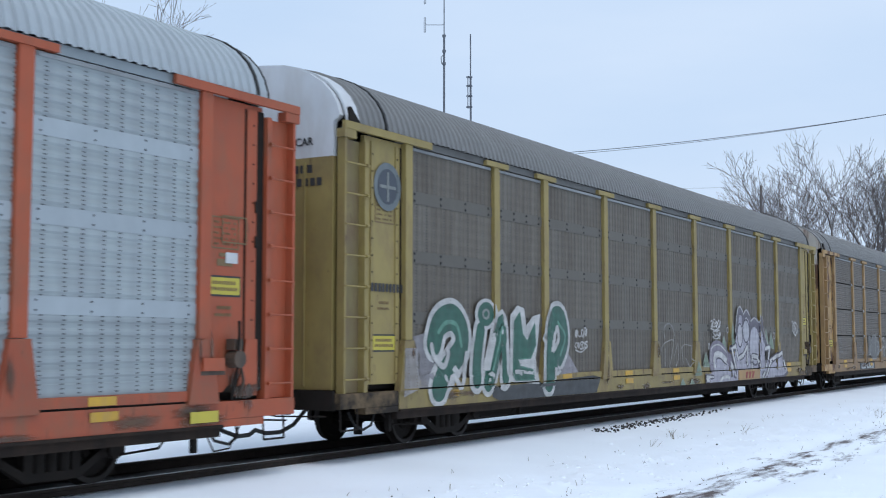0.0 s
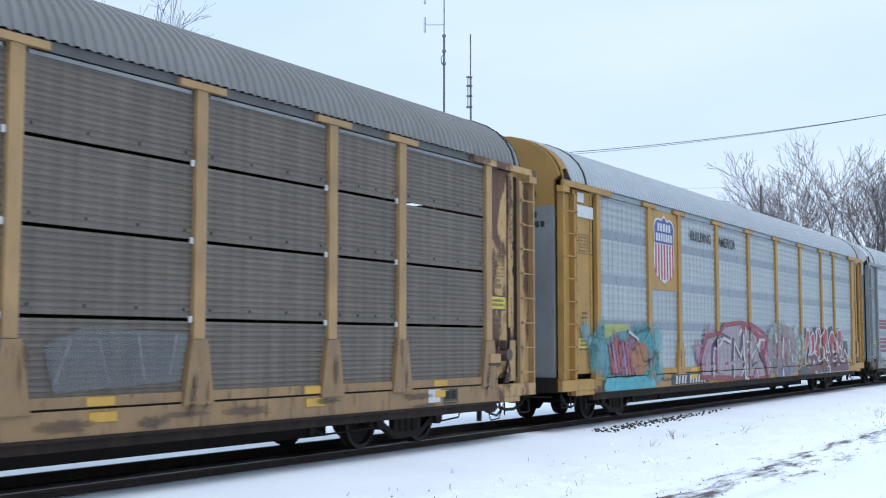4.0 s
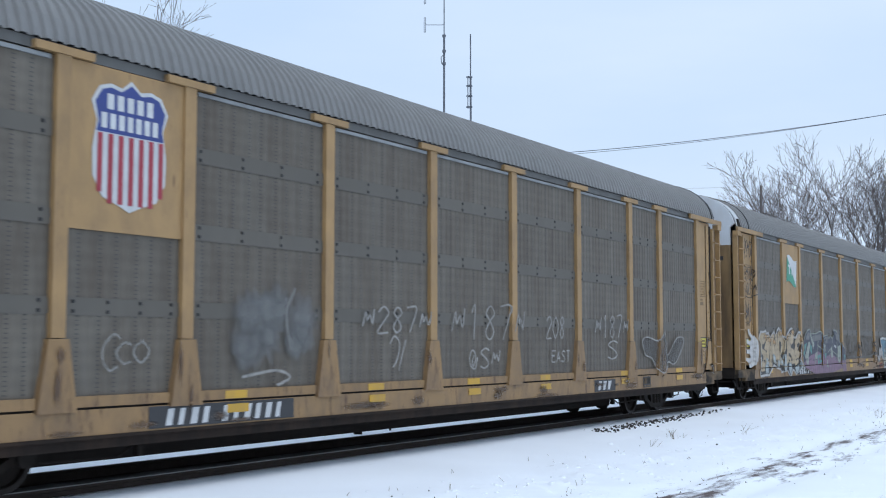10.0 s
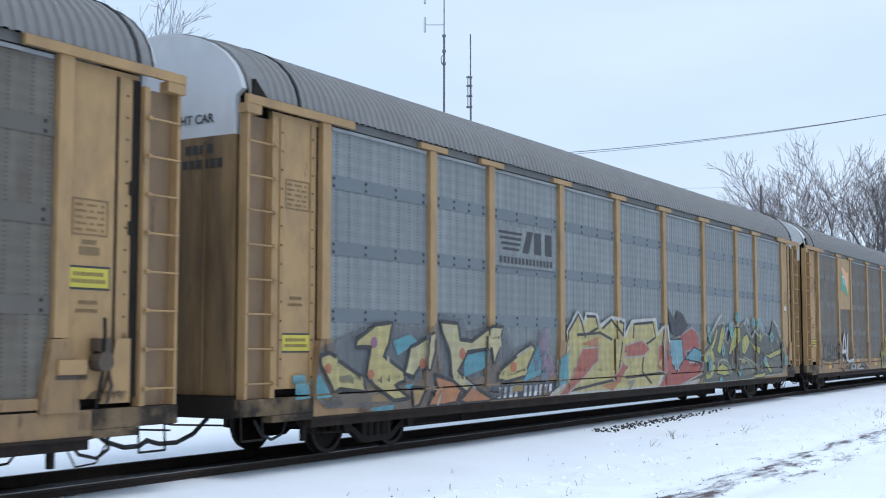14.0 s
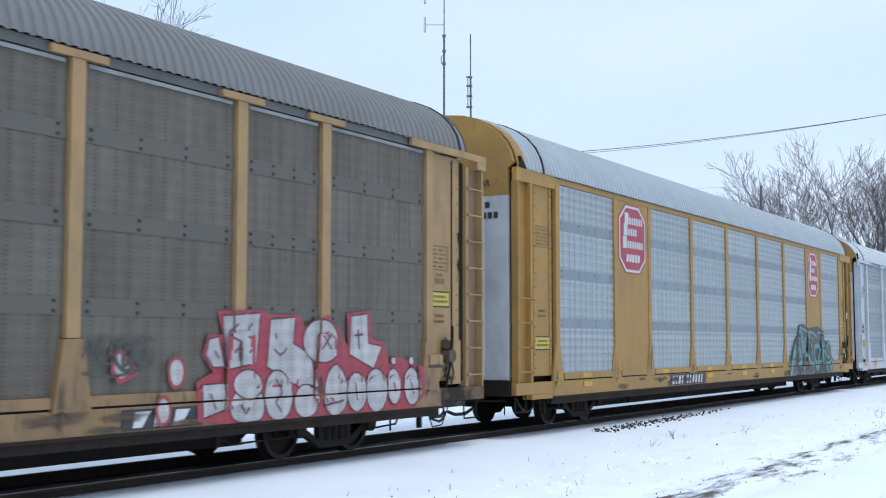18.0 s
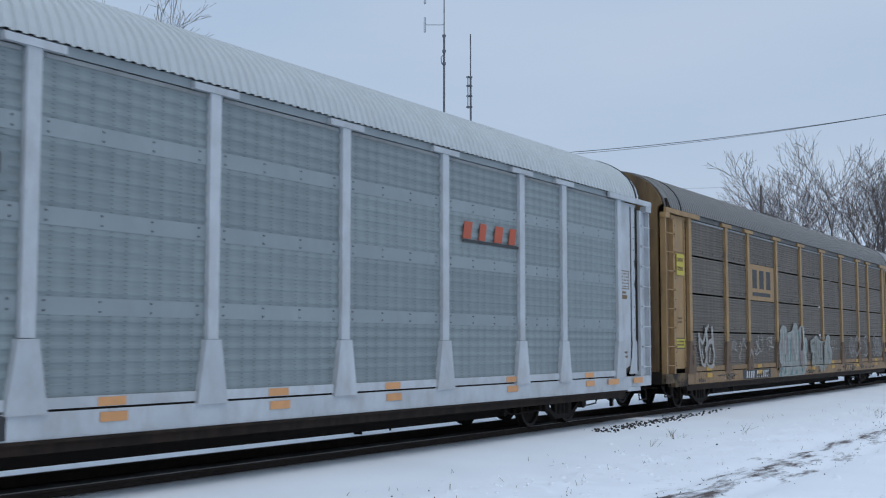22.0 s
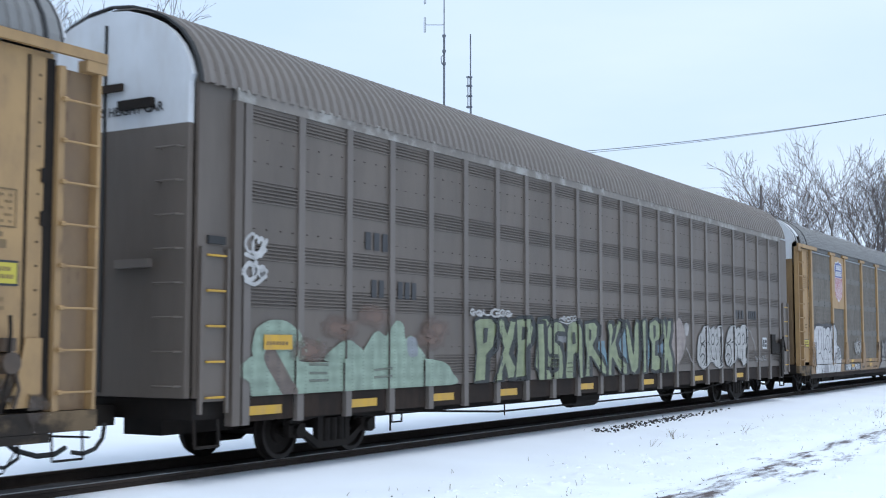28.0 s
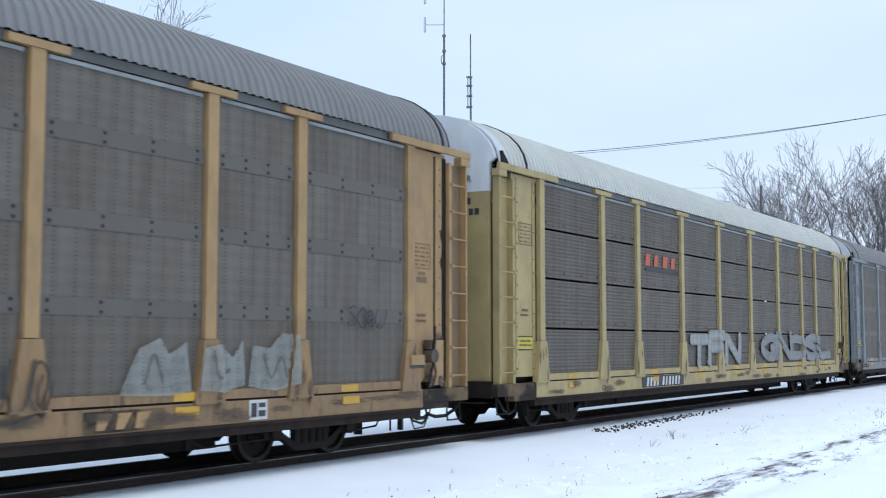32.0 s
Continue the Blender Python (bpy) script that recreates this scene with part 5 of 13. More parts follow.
    def done(self, car, label, near=0.12, name="graffiti", kind=""):
        """Links the paint: strokes that touch or nearly touch make one piece."""
        group = list(range(len(self.strokes)))

        def root(i):
            while group[i] != i:
                i = group[i]
            return i
        for i, a in enumerate(self.strokes):
            for j in range(i):
                c = self.strokes[j]
                if a[4] < c[5] + near and c[4] < a[5] + near and a[6] < c[7] + near and c[6] < a[7] + near:
                    group[root(j)] = root(i)
        for top in sorted({root(i) for i in range(len(group))}):
            verts, faces, slots, cover = [], [], [], []
            for i, (v0, f0, nv, nf, *_) in enumerate(self.strokes):
                if root(i) == top:
                    shift = len(verts) - v0
                    verts += self.b.v[v0:v0 + nv]
                    faces += [tuple(k + shift for k in face) for face in self.b.f[f0:f0 + nf]]
                    slots += self.mi[f0:f0 + nf]
                    cover += self.cover[v0:v0 + nv]
            used = sorted(set(slots))
            me = bpy.data.meshes.new(name)
            me.from_pydata(verts, [], faces)
            for k in used:
                me.materials.append(self.mats[k])
            me.polygons.foreach_set("material_index", [used.index(k) for k in slots])
            me.attributes.new("cover", "FLOAT", "POINT").data.foreach_set("value", cover)
            me.update()
            ob = new(name, me)
            ob.parent = car
            tagged(ob, label, kind=kind)


# ---------------------------------------------------------------- painted signs
def shield(car, x0, x1, z0, z1, y=-1.588):
    def outline(grow):
        pts = [(0.10, 0.92), (0.24, 0.95), (0.38, 0.93), (0.5, 1.0), (0.62, 0.93), (0.76, 0.95), (0.90, 0.92), (1.0, 0.80), (0.93, 0.66), (0.98, 0.45), (0.97, 0.25),
               (0.85, 0.10), (0.62, 0.04), (0.5, 0.0), (0.38, 0.04), (0.15, 0.10), (0.03, 0.25), (0.02, 0.45), (0.07, 0.66), (0.0, 0.80)]
        return [(x0 + (0.5 + (u - 0.5) * grow) * (x1 - x0), z0 + (0.5 + (v - 0.5) * grow) * (z1 - z0)) for u, v in reversed(pts)]
    w, h = x1 - x0, z1 - z0
    sign = part("sign", Build().slab(outline(1.0), y - 0.004, y), WHITELETTER, car, "painted shield with blue field and red stripes")
    top = [(0.06, 0.58), (0.94, 0.58), (0.91, 0.66), (0.955, 0.80), (0.87, 0.895), (0.76, 0.92), (0.63, 0.90), (0.5, 0.965), (0.37, 0.90), (0.24, 0.92), (0.13, 0.895),
           (0.045, 0.80), (0.09, 0.66)]
    part("blue_field", Build().slab([(x0 + u * w, z0 + v * h) for u, v in top], y - 0.008, y - 0.0045), SIGNBLUE, sign)
    for k in range(7):
        u = 0.08 + k * 0.132
        lowest = 0.055 + 0.28 * max(0, abs(u + 0.03 - 0.5) - 0.32) + (0.06 if abs(u + 0.03 - 0.5) > 0.3 else 0)
        part("red_stripe", Build().box(x0 + u * w, x0 + (u + 0.062) * w, y - 0.008, y - 0.0045, z0 + lowest * h, z0 + 0.57 * h), SIGNRED, sign)
    b = Build()
    bar_text(b, x0 + 0.19 * w, z0 + 0.755 * h, 5, 0.115 * h, 0.095 * w, y - 0.0085)
    bar_text(b, x0 + 0.12 * w, z0 + 0.61 * h, 7, 0.115 * h, 0.082 * w, y - 0.0085)
    part("white_lettering", b, WHITELETTER, sign, kind="stuff")


def octagon(car, x0, x1, z0, z1, y=-1.588):
    def ring(m):
        pts = [(0.25, 0), (0.75, 0), (1, 0.2), (1, 0.8), (0.75, 1), (0.25, 1), (0, 0.8), (0, 0.2)]
        return [(x0 + (0.5 + (u - 0.5) * m) * (x1 - x0), z0 + (0.5 + (v - 0.5) * m) * (z1 - z0)) for u, v in pts]
    sign = part("sign", Build().slab(ring(1.0), y - 0.004, y), SIGNRED, car, "red eight-sided sign with white border and bars")
    part("white_border", Build().slab(ring(0.95), y - 0.007, y - 0.0042), WHITELETTER, sign)
    part("red_field", Build().slab(ring(0.88), y - 0.010, y - 0.0072), SIGNRED, sign)
    w, h = x1 - x0, z1 - z0
    b = Build()
    for z, n, u in ((0.70, 6, 0.22), (0.54, 4, 0.18), (0.36, 7, 0.15)):
        b.box(x0 + u * w, x0 + (u + 0.13) * w, y - 0.014, y - 0.0102, z0 + z * h, z0 + (z + 0.17) * h)
        bar_text(b, x0 + (u + 0.16) * w, z0 + (z + 0.01) * h, n, 0.10 * h, 0.062 * w, y - 0.0102)
    part("white_lettering", b, WHITELETTER, sign, kind="stuff")
    s = Build()
    for k in range(5):
        s.slab([(x0 + (0.26 + 0.1 * k) * w, z0 + 0.17 * h), (x0 + (0.33 + 0.1 * k) * w, z0 + 0.17 * h), (x0 + (0.36 + 0.1 * k) * w, z0 + 0.28 * h), (x0 + (0.29 + 0.1 * k) * w, z0 + 0.28 * h)],
               y - 0.014, y - 0.0102)
    part("script_lettering", s, WHITELETTER, sign, kind="stuff")


def flag_sign(car, x0, x1, z0, z1, upper, y=-1.594):
    def placed(points):
        return [(x0 + u * (x1 - x0), z0 + v * (z1 - z0)) for u, v in points]
    foot = [(0.05, 0.14), (0.2, 0.18), (0.35, 0.17), (0.5, 0.11), (0.65, 0.04), (0.8, 0.0), (0.92, 0.02)]
    head = [(1.0, 0.88), (0.85, 0.85), (0.7, 0.87), (0.55, 0.94), (0.4, 1.01), (0.25, 1.03), (0.14, 0.99)]
    flag = part("sign", Build().slab(placed(foot + head), y - 0.004, y), upper, car, "painted waving flag in pale and green halves")
    part("green_half", Build().slab(placed(foot + [(0.75, 0.24), (0.55, 0.47), (0.35, 0.72), (0.14, 0.97)]), y - 0.008, y - 0.0045), SIGNGREEN, flag)
    b = Build()
    for u, v, q, r in ((0.22, 0.64, 0.42, 0.71), (0.29, 0.41, 0.36, 0.639), (0.5, 0.38, 0.56, 0.66), (0.68, 0.36, 0.74, 0.62)):
        b.slab(placed([(u, v), (q, v), (q, r), (u, r)]), y - 0.012, y - 0.0085)
    part("white_lettering", b, WHITELETTER, flag, kind="stuff")


# ---------------------------------------------------------------- the ribbed grey car
def ribbed_panel():
    """One folded sheet with groups of pressed louvres."""
    prof = [(0.03, 1.0), (-0.005, 1.0)]
    for z0, count in ((1.16, 7), (2.16, 6), (2.79, 5), (3.56, 6), (4.62, 4)):
        for k in range(count):
            z = z0 + 0.048 * k
            prof += [(-0.005, z), (-0.018, z + 0.004), (-0.018, z + 0.020), (0.006, z + 0.026), (0.006, z + 0.040), (-0.005, z + 0.046)]
    prof += [(-0.005, 4.86), (0.03, 4.86)]
    b = Build()
    for y, z in prof:
        b.v += [(0.075, y, z), (1.075, y, z)]
    b.f = [(2 * i, 2 * i + 1, 2 * i + 3, 2 * i + 2) for i in range(len(prof) - 1)]
    return b


def ribbed_car():
    car = thing("autorack_car", "taupe-grey closed autorack railway car with upright ribs", "railway car", "cars of the train")
    me = ribbed_panel().mesh("panel", TAUPE)
    for k in range(22):
        x = 1.82 + 1.15 * k
        part("panel", me, None, car, at=(x, -1.585, 0))
        if k < 22:
            part("sill_plate", cached("nsill", lambda: Build().box(0.10, 1.05, -1.575, -1.5, 0.66, 0.985).mesh("sill_plate", SILLRUST)), None, car, at=(x, 0, 0))
    for k in range(23):
        x = 1.82 + 1.15 * k
        part("rib", cached("nrib", lambda: Build().slab([(-0.07, 0.62), (0.07, 0.62), (0.07, 4.86), (-0.07, 4.86)], -1.628, -1.55).mesh("rib", RIB_TAUPE)), None, car, at=(x, 0, 0))
    part("eave_panel", Build().box(1.6, 27.3, -1.615, -1.5, 4.862, 5.04), EAVE_TAUPE, car, "worn pale eave strip")
    rivets = Build()
    for k in range(22):
        for z in (1.62, 2.52, 3.2, 4.1, 4.42):
            for u in (0.16, 0.42, 0.72, 0.98):
                x = 1.82 + 1.15 * k + u
                rivets.box(x - 0.012, x + 0.012, -1.598, -1.5895, z, z + 0.014)
    part("rivets", rivets, SILLRUST, car, kind="stuff")
    part("end_post", Build().box(1.55, 1.70, -1.63, -1.5, 0.62, 4.86), TAUPE, car)
    part("end_post", Build().box(27.25, 28.05, -1.585, -1.5, 0.72, 4.95), TAUPE, car)
    lad = part("ladder_panel", Build().box(27.42, 27.95, -1.60, -1.5865, 0.95, 2.95), RIB_TAUPE, car)
    for k in range(5):
        part("rung", Build().rod((27.5, -1.635, 1.02 + 0.45 * k), (27.88, -1.635, 1.02 + 0.45 * k), 0.016, 6), SAFETY, lad)
    for x0 in (27.40, 27.92):
        part("ladder_stile", Build().box(x0, x0 + 0.06, -1.65, -1.6015, 0.80, 2.95), RIB_TAUPE, lad)
    part("roof", roof_build(0.95, 28.0, 0.205, 0.044, 0.14).mesh("roof", ROOF_TAUPE), None, car)
    part("underframe", Build().box(1.0, 28.0, -1.45, 1.3, 0.72, 0.98), BLACKSTEEL_SHADE, car)
    part("centre_sill", Build().box(1.6, 27.2, -0.35, 0.35, 0.45, 0.71), BLACKSTEEL_SHADE, car)
    part("far_side_wall", Build().box(0.95, 28.0, 1.5, 1.58, 0.7, 4.98), TAUPE, car)
    crown_ = [(-0.96 * y, 4.97 + 1.08 * (z - 4.97)) for y, z in ROOF_PROFILE[1:-1]]
    for flip in (0, 1):
        def X(x):
            return PITCH - 0.0 - x if flip else x

        def span(x0, x1):
            return min(X(x0), X(x1)), max(X(x0), X(x1))
        part("end_door", Build().plate_x([(-1.48, 1.0), (1.48, 1.0), (1.48, 4.47), (-1.48, 4.47)], *span(0.82, 0.92)), TAUPE, car)
        part("end_cap", Build().plate_x([(-1.48, 4.47), (1.48, 4.47), (1.48, 5.0)] + crown_ + [(-1.48, 5.0)], *span(0.82, 0.92)), END_WHITE, car, "white upper end panel")
        part("roof_edge_trim", arch_build(*span(0.88, 0.949), 0.02, 0.16), RUBBER, car)
        for k in range(8):
            z = 1.15 + 0.43 * k
            part("end_rung", Build().tube([(X(0.82), -1.42, z), (X(0.70), -1.40, z), (X(0.70), -1.05, z), (X(0.82), -1.03, z)], 0.014, 5), TAUPE, car)
        part("end_hinge", Build().box(*span(0.74, 0.82), -0.9, -0.3, 2.65, 2.76), RIB_TAUPE, car)
        part("end_hinge", Build().box(*span(0.74, 0.82), -0.9, -0.3, 4.72, 4.84), BLACKSTEEL_SHADE, car)
        part("door_joint", Build().box(*span(0.80, 0.819), -0.02, 0.02, 1.05, 5.9), RUBBER, car)
        part("latch", Build().box(*span(0.76, 0.80), -0.35, 0.35, 4.98, 5.08), SILLRUST, car)
        if not flip:
            part("corner_door", Build().box(0.93, 1.549, -1.56, -1.5, 1.0, 5.2), TAUPE, car)
            part("side_latch", Build().box(1.1, 1.42, -1.60, -1.561, 2.95, 3.05), RUBBER, car)
            lad = part("ladder_panel", Build().box(0.98, 1.5, -1.575, -1.561, 0.95, 2.85), TAUPE, car)
            for k in range(5):
                part("rung", Build().rod((1.08, -1.60, 1.0 + 0.45 * k), (1.42, -1.60, 1.0 + 0.45 * k), 0.016, 6), SAFETY, lad)
            for x0 in (0.95, 1.44):
                part("ladder_stile", Build().box(x0, x0 + 0.05, -1.62, -1.576, 0.80, 2.9), TAUPE, lad)
        part("coupler", Build().box(*span(0.1, 1.0), -0.1, 0.1, 0.62, 0.88).box(*span(0.004, 0.3), -0.17, 0.17, 0.60, 0.90), BLACKSTEEL_SHADE, car)
        part("air_hose", Build().tube([(X(0.5), -0.45, 0.68), (X(0.42), -0.5, 0.5), (X(0.3), -0.5, 0.38), (X(0.15), -0.47, 0.33), (X(0.0), -0.42, 0.36)], 0.028, 7), RUBBER, car)
        part("step", Build().tube([(X(0.98), -1.5, 0.72), (X(0.98), -1.52, 0.38), (X(1.42), -1.52, 0.38), (X(1.42), -1.5, 0.72)], 0.022, 6), BLACKSTEEL_SHADE, car)
        truck(car, X(4.45))
    part("truss_rod", Build().tube([(6.0, -1.2, 0.60), (9.5, -1.2, 0.42), (20.0, -1.2, 0.42), (22.8, -1.2, 0.60)], 0.02, 5), BLACKSTEEL_SHADE, car)
    part("brake_rod", Build().tube([(6.2, -1.0, 0.62), (6.2, -1.0, 0.40), (6.5, -1.0, 0.40), (6.5, -1.0, 0.62)], 0.015, 5), BLACKSTEEL_SHADE, car)
    part("air_tank", Build().rod((13.4, -0.8, 0.5), (14.6, -0.8, 0.5), 0.2, 12), BLACKSTEEL_SHADE, car)
    for x in (1.95, 4.25, 6.55, 8.85, 12.3, 15.75, 19.2, 22.65):
        flat_box("reflector_strip", car, x + (0.0 if x > 2 else -0.03), x + 0.66, 0.74, 0.86, -1.581, SAFETY)
    lab = flat_box("label", car, 2.15, 2.75, 1.60, 1.80, -1.645, SAFETY, "yellow warning label")
    part("label_text", bar_text(Build(), 2.2, 1.66, 7, 0.05, 0.05, -1.6495), FADEDTEXT, lab, kind="stuff")
    part("number_lettering", bar_text(Build(), 4.55, 3.1, 3, 0.27, 0.17, -1.606), BLACKPAINT, car, kind="stuff")
    part("number_lettering", bar_text(bar_text(Build(), 4.72, 2.38, 2, 0.27, 0.15, -1.606), 5.45, 2.38, 3, 0.27, 0.15, -1.606), BLACKPAINT, car, kind="stuff")
    part("number_lettering", bar_text(bar_text(Build(), 22.66, 2.38, 3, 0.24, 0.20, -1.606), 23.85, 2.38, 4, 0.24, 0.15, -1.606), BLACKPAINT, car, kind="stuff")
    part("brake_box", Build().box(25.95, 26.35, -1.68, -1.60, 1.36, 1.96), BLACKSTEEL_SHADE, car, "black brake gear cover")
    part("brake_arm", Build().box(26.352, 26.95, -1.67, -1.63, 1.40, 1.70).rod((26.95, -1.74, 1.70), (26.95, -1.63, 1.70), 0.13, 12).slab([(26.86, 0.66), (27.02, 0.66), (27.02, 1.6), (26.86, 1.6)], -1.72, -1.675).tube([(27.0, -1.72, 1.9), (27.15, -1.73, 1.6), (27.2, -1.74, 1.45)], 0.03, 5), BLACKSTEEL_SHADE, car)
    wl = flat_box("label", car, 25.2, 25.62, 1.53, 1.86, -1.606, WHITELETTER, "white data label")
    part("label_text", Build().box(25.25, 25.38, -1.6145, -1.6105, 1.58, 1.8).box(25.42, 25.58, -1.6145, -1.6105, 1.58, 1.66).box(25.42, 25.58, -1.6145, -1.6105, 1.7, 1.8), BLACKPAINT, wl, kind="stuff")
    return car


# ---------------------------------------------------------------- the train
CARS, NUDGE = [], []


def add_car(nudge, car):
    CARS.append(car)
    NUDGE.append(nudge)
    return car


W, K = (0.62, 0.64, 0.65), (0.03, 0.03, 0.035)

# orange-red frame, silver panels
car = add_car(-0.08, autorack("autorack railway car with orange-red frame and silver panels", ORANGE, SILVER, ROOF_SILVER, END_WHITE, ORANGE, "silver",
                              strip_mat=LIGHT_STRIP))
part("stencil_frame", Build().box(26.65, 27.1, -1.552, -1.548, 2.98, 3.0).box(26.65, 27.1, -1.552, -1.548, 3.32, 3.34).box(26.63, 26.649, -1.552, -1.548, 2.98, 3.34)
     .box(27.101, 27.12, -1.552, -1.548, 2.98, 3.34), FADEDTEXT, car)
flat_box("label", car, 26.72, 26.95, 2.72, 2.86, -1.54, WHITELETTER, "small white label")
flat_box("label", car, 26.0, 26.5, 0.70, 0.84, -1.648, LABELYELLOW, "yellow warning label")

# olive-yellow frame, dark panels, green bubble letters
car = add_car(-0.1, autorack("autorack railway car with olive-yellow frame, dark panels and green graffiti", OLIVE, WEATHERED, ROOF_GREY, END_WHITE, OLIVE,
                             plate_x=6.7, hood=END_WHITE, tail=0.05))
flat_box("repainted_patch", car, 19.3, 21.3, 0.665, 0.94, -1.601, YELLOW, "newer yellow paint on the sill", 0.05)
owner_plate(car, 19.9, RED_MARK, None, 0.9, -1.6515)
b = Build()
b.lathe_y([(0.001, -1.556), (0.38, -1.556), (0.38, -1.552)], 32, 1.78, 4.13)
disc = part("sign", b, EMBLEM, car, "faded round grey-blue emblem")
part("blue_disc", Build().lathe_y([(0.001, -1.560), (0.28, -1.560), (0.28, -1.5565)], 28, 1.78, 4.13), EMBLEM_DARK, disc)
part("white_cross", Build().box(1.755, 1.805, -1.565, -1.5605, 3.9, 4.36).box(1.56, 1.754, -1.565, -1.5605, 4.1, 4.15).box(1.806, 2.0, -1.565, -1.5605, 4.1, 4.15), EMBLEM_PALE, disc)
part("number_lettering", bar_text(Build(), 1.33, 2.48, 9, 0.13, 0.075, -1.556), BLACKPAINT, car, kind="stuff")
s = Spray()
s.shape([(2.45, 1.79), (3.03, 1.89), (3.38, 1.26), (3.25, 0.98), (2.66, 0.95), (2.65, 1.51)], (0.40, 0.40, 0.45), None, 0.05, cover=0.65)
s.shape([(2.15, 1.61), (2.61, 1.61), (2.60, 0.96), (2.12, 0.84)], (0.44, 0.44, 0.48), None, 0.05, cover=0.6)
s.shape([(5.02, 0.90), (9.47, 1.02), (9.83, 0.97), (9.60, 0.66), (5.32, 0.66), (5.06, 0.74)], (0.05, 0.055, 0.06))
s.shape([(7.76, 1.46), (8.21, 1.52), (8.73, 1.10), (7.71, 1.07)], (0.42, 0.41, 0.47), None, 0.05, cover=0.7)
s.ribbon([(3.09, 1.70), (3.26, 2.01), (3.68, 2.12), (3.98, 1.90), (3.96, 1.60), (3.66, 1.35), (3.35, 1.12), (3.22, 0.95)], 0.66, W)
s.shape([(5.24, 2.22), (5.17, 2.05), (4.97, 1.94), (4.73, 1.94), (4.53, 2.04), (4.46, 2.19), (4.53, 2.36), (4.72, 2.46), (4.96, 2.47), (5.16, 2.38)], W, None, 0.04, smooth=True)
s.ribbon([(4.65, 1.91), (4.54, 1.49), (4.49, 1.05)], 0.5, W)
s.ribbon([(4.89, 0.99), (5.11, 1.49), (5.38, 2.06), (5.49, 1.48), (5.51, 1.07)], 0.5, W)
s.shape([(5.70, 0.99), (5.77, 2.20), (6.04, 2.39), (6.32, 2.34), (6.41, 2.02), (6.67, 2.20), (6.99, 2.25), (6.89, 1.70), (6.79, 1.41), (6.92, 0.91)], W)
s.ribbon([(7.32, 0.93), (7.36, 1.64), (7.54, 2.16), (7.90, 2.19), (8.04, 1.74), (7.73, 1.37), (7.37, 1.33)], 0.58, W)
s.ribbon([(3.09, 1.70), (3.26, 2.01), (3.68, 2.12), (3.98, 1.90), (3.96, 1.60), (3.66, 1.35), (3.35, 1.12), (3.22, 0.95)], 0.46, (0.02, 0.13, 0.09))
s.ribbon([(3.23, 1.87), (3.47, 2.03), (3.83, 1.99), (3.98, 1.65)], 0.08, (0.12, 0.33, 0.25))
s.shape([(5.14, 2.21), (5.09, 2.09), (4.94, 2.00), (4.76, 2.00), (4.61, 2.07), (4.55, 2.20), (4.61, 2.32), (4.75, 2.40), (4.93, 2.41), (5.08, 2.34)], (0.02, 0.13, 0.09), None, 0.04, smooth=True)
s.shape([(4.98, 2.21), (4.96, 2.15), (4.89, 2.11), (4.80, 2.11), (4.73, 2.15), (4.71, 2.20), (4.73, 2.26), (4.80, 2.29), (4.88, 2.30), (4.96, 2.26)], (0.30, 0.33, 0.32), None, 0.04, smooth=True)
s.shape([(4.92, 2.21), (4.90, 2.18), (4.87, 2.15), (4.82, 2.15), (4.78, 2.17), (4.77, 2.20), (4.78, 2.23), (4.82, 2.25), (4.86, 2.26), (4.90, 2.24)], (0.02, 0.13, 0.09), None, 0.04, smooth=True)
s.ribbon([(4.65, 1.91), (4.54, 1.49), (4.49, 1.05)], 0.3, (0.02, 0.13, 0.09))
s.ribbon([(4.89, 0.99), (5.11, 1.49), (5.38, 2.06), (5.49, 1.48), (5.51, 1.07)], 0.32, (0.02, 0.13, 0.09))
s.ribbon([(5.01, 1.22), (5.38, 1.97)], 0.06, (0.12, 0.33, 0.25))
s.shape([(5.85, 1.09), (5.91, 2.09), (6.14, 2.27), (6.25, 1.86), (6.43, 1.73), (6.75, 2.07), (6.79, 1.65), (6.58, 1.41), (6.06, 1.39), (6.15, 1.26), (6.66, 1.19), (6.70, 1.00), (5.92, 1.01)], (0.02, 0.13, 0.09), (0.12, 0.33, 0.25), 0.03)
s.ribbon([(7.32, 0.93), (7.36, 1.64), (7.54, 2.16), (7.90, 2.19), (8.04, 1.74), (7.73, 1.37), (7.37, 1.33)], 0.38, (0.02, 0.13, 0.09))
s.ribbon([(7.76, 2.10), (8.09, 1.83), (7.87, 1.46)], 0.07, (0.12, 0.33, 0.25))
s.ribbon([(3.00, 1.65), (3.07, 1.48), (3.38, 1.30), (3.53, 1.50), (3.50, 1.59)], 0.11, W)
s.ribbon([(3.53, 0.97), (3.70, 1.13), (3.96, 0.95), (4.14, 1.50)], 0.12, W)
s.scrawl(8.55, 9.15, 1.78, 2.02, W, 0.035, 5, 4)
s.scrawl(8.55, 9.15, 1.55, 1.75, W, 0.035, 6, 5)
s.done(car, "green bubble-letter graffiti with white outlines")
s = Spray()
s.shape([(16.39, 1.09), (16.54, 1.32), (16.65, 1.46), (16.78, 1.29), (16.93, 1.08)], (0.20, 0.30, 0.22), (0.40, 0.47, 0.40), 0.035)
s.shape([(17.85, 1.38), (18.00, 1.66), (18.16, 1.90), (18.31, 1.66), (18.44, 1.34)], (0.20, 0.30, 0.22), (0.40, 0.47, 0.40), 0.035)
s.shape([(18.67, 1.57), (18.84, 2.28), (19.08, 1.60)], (0.20, 0.30, 0.22), (0.40, 0.47, 0.40), 0.035)
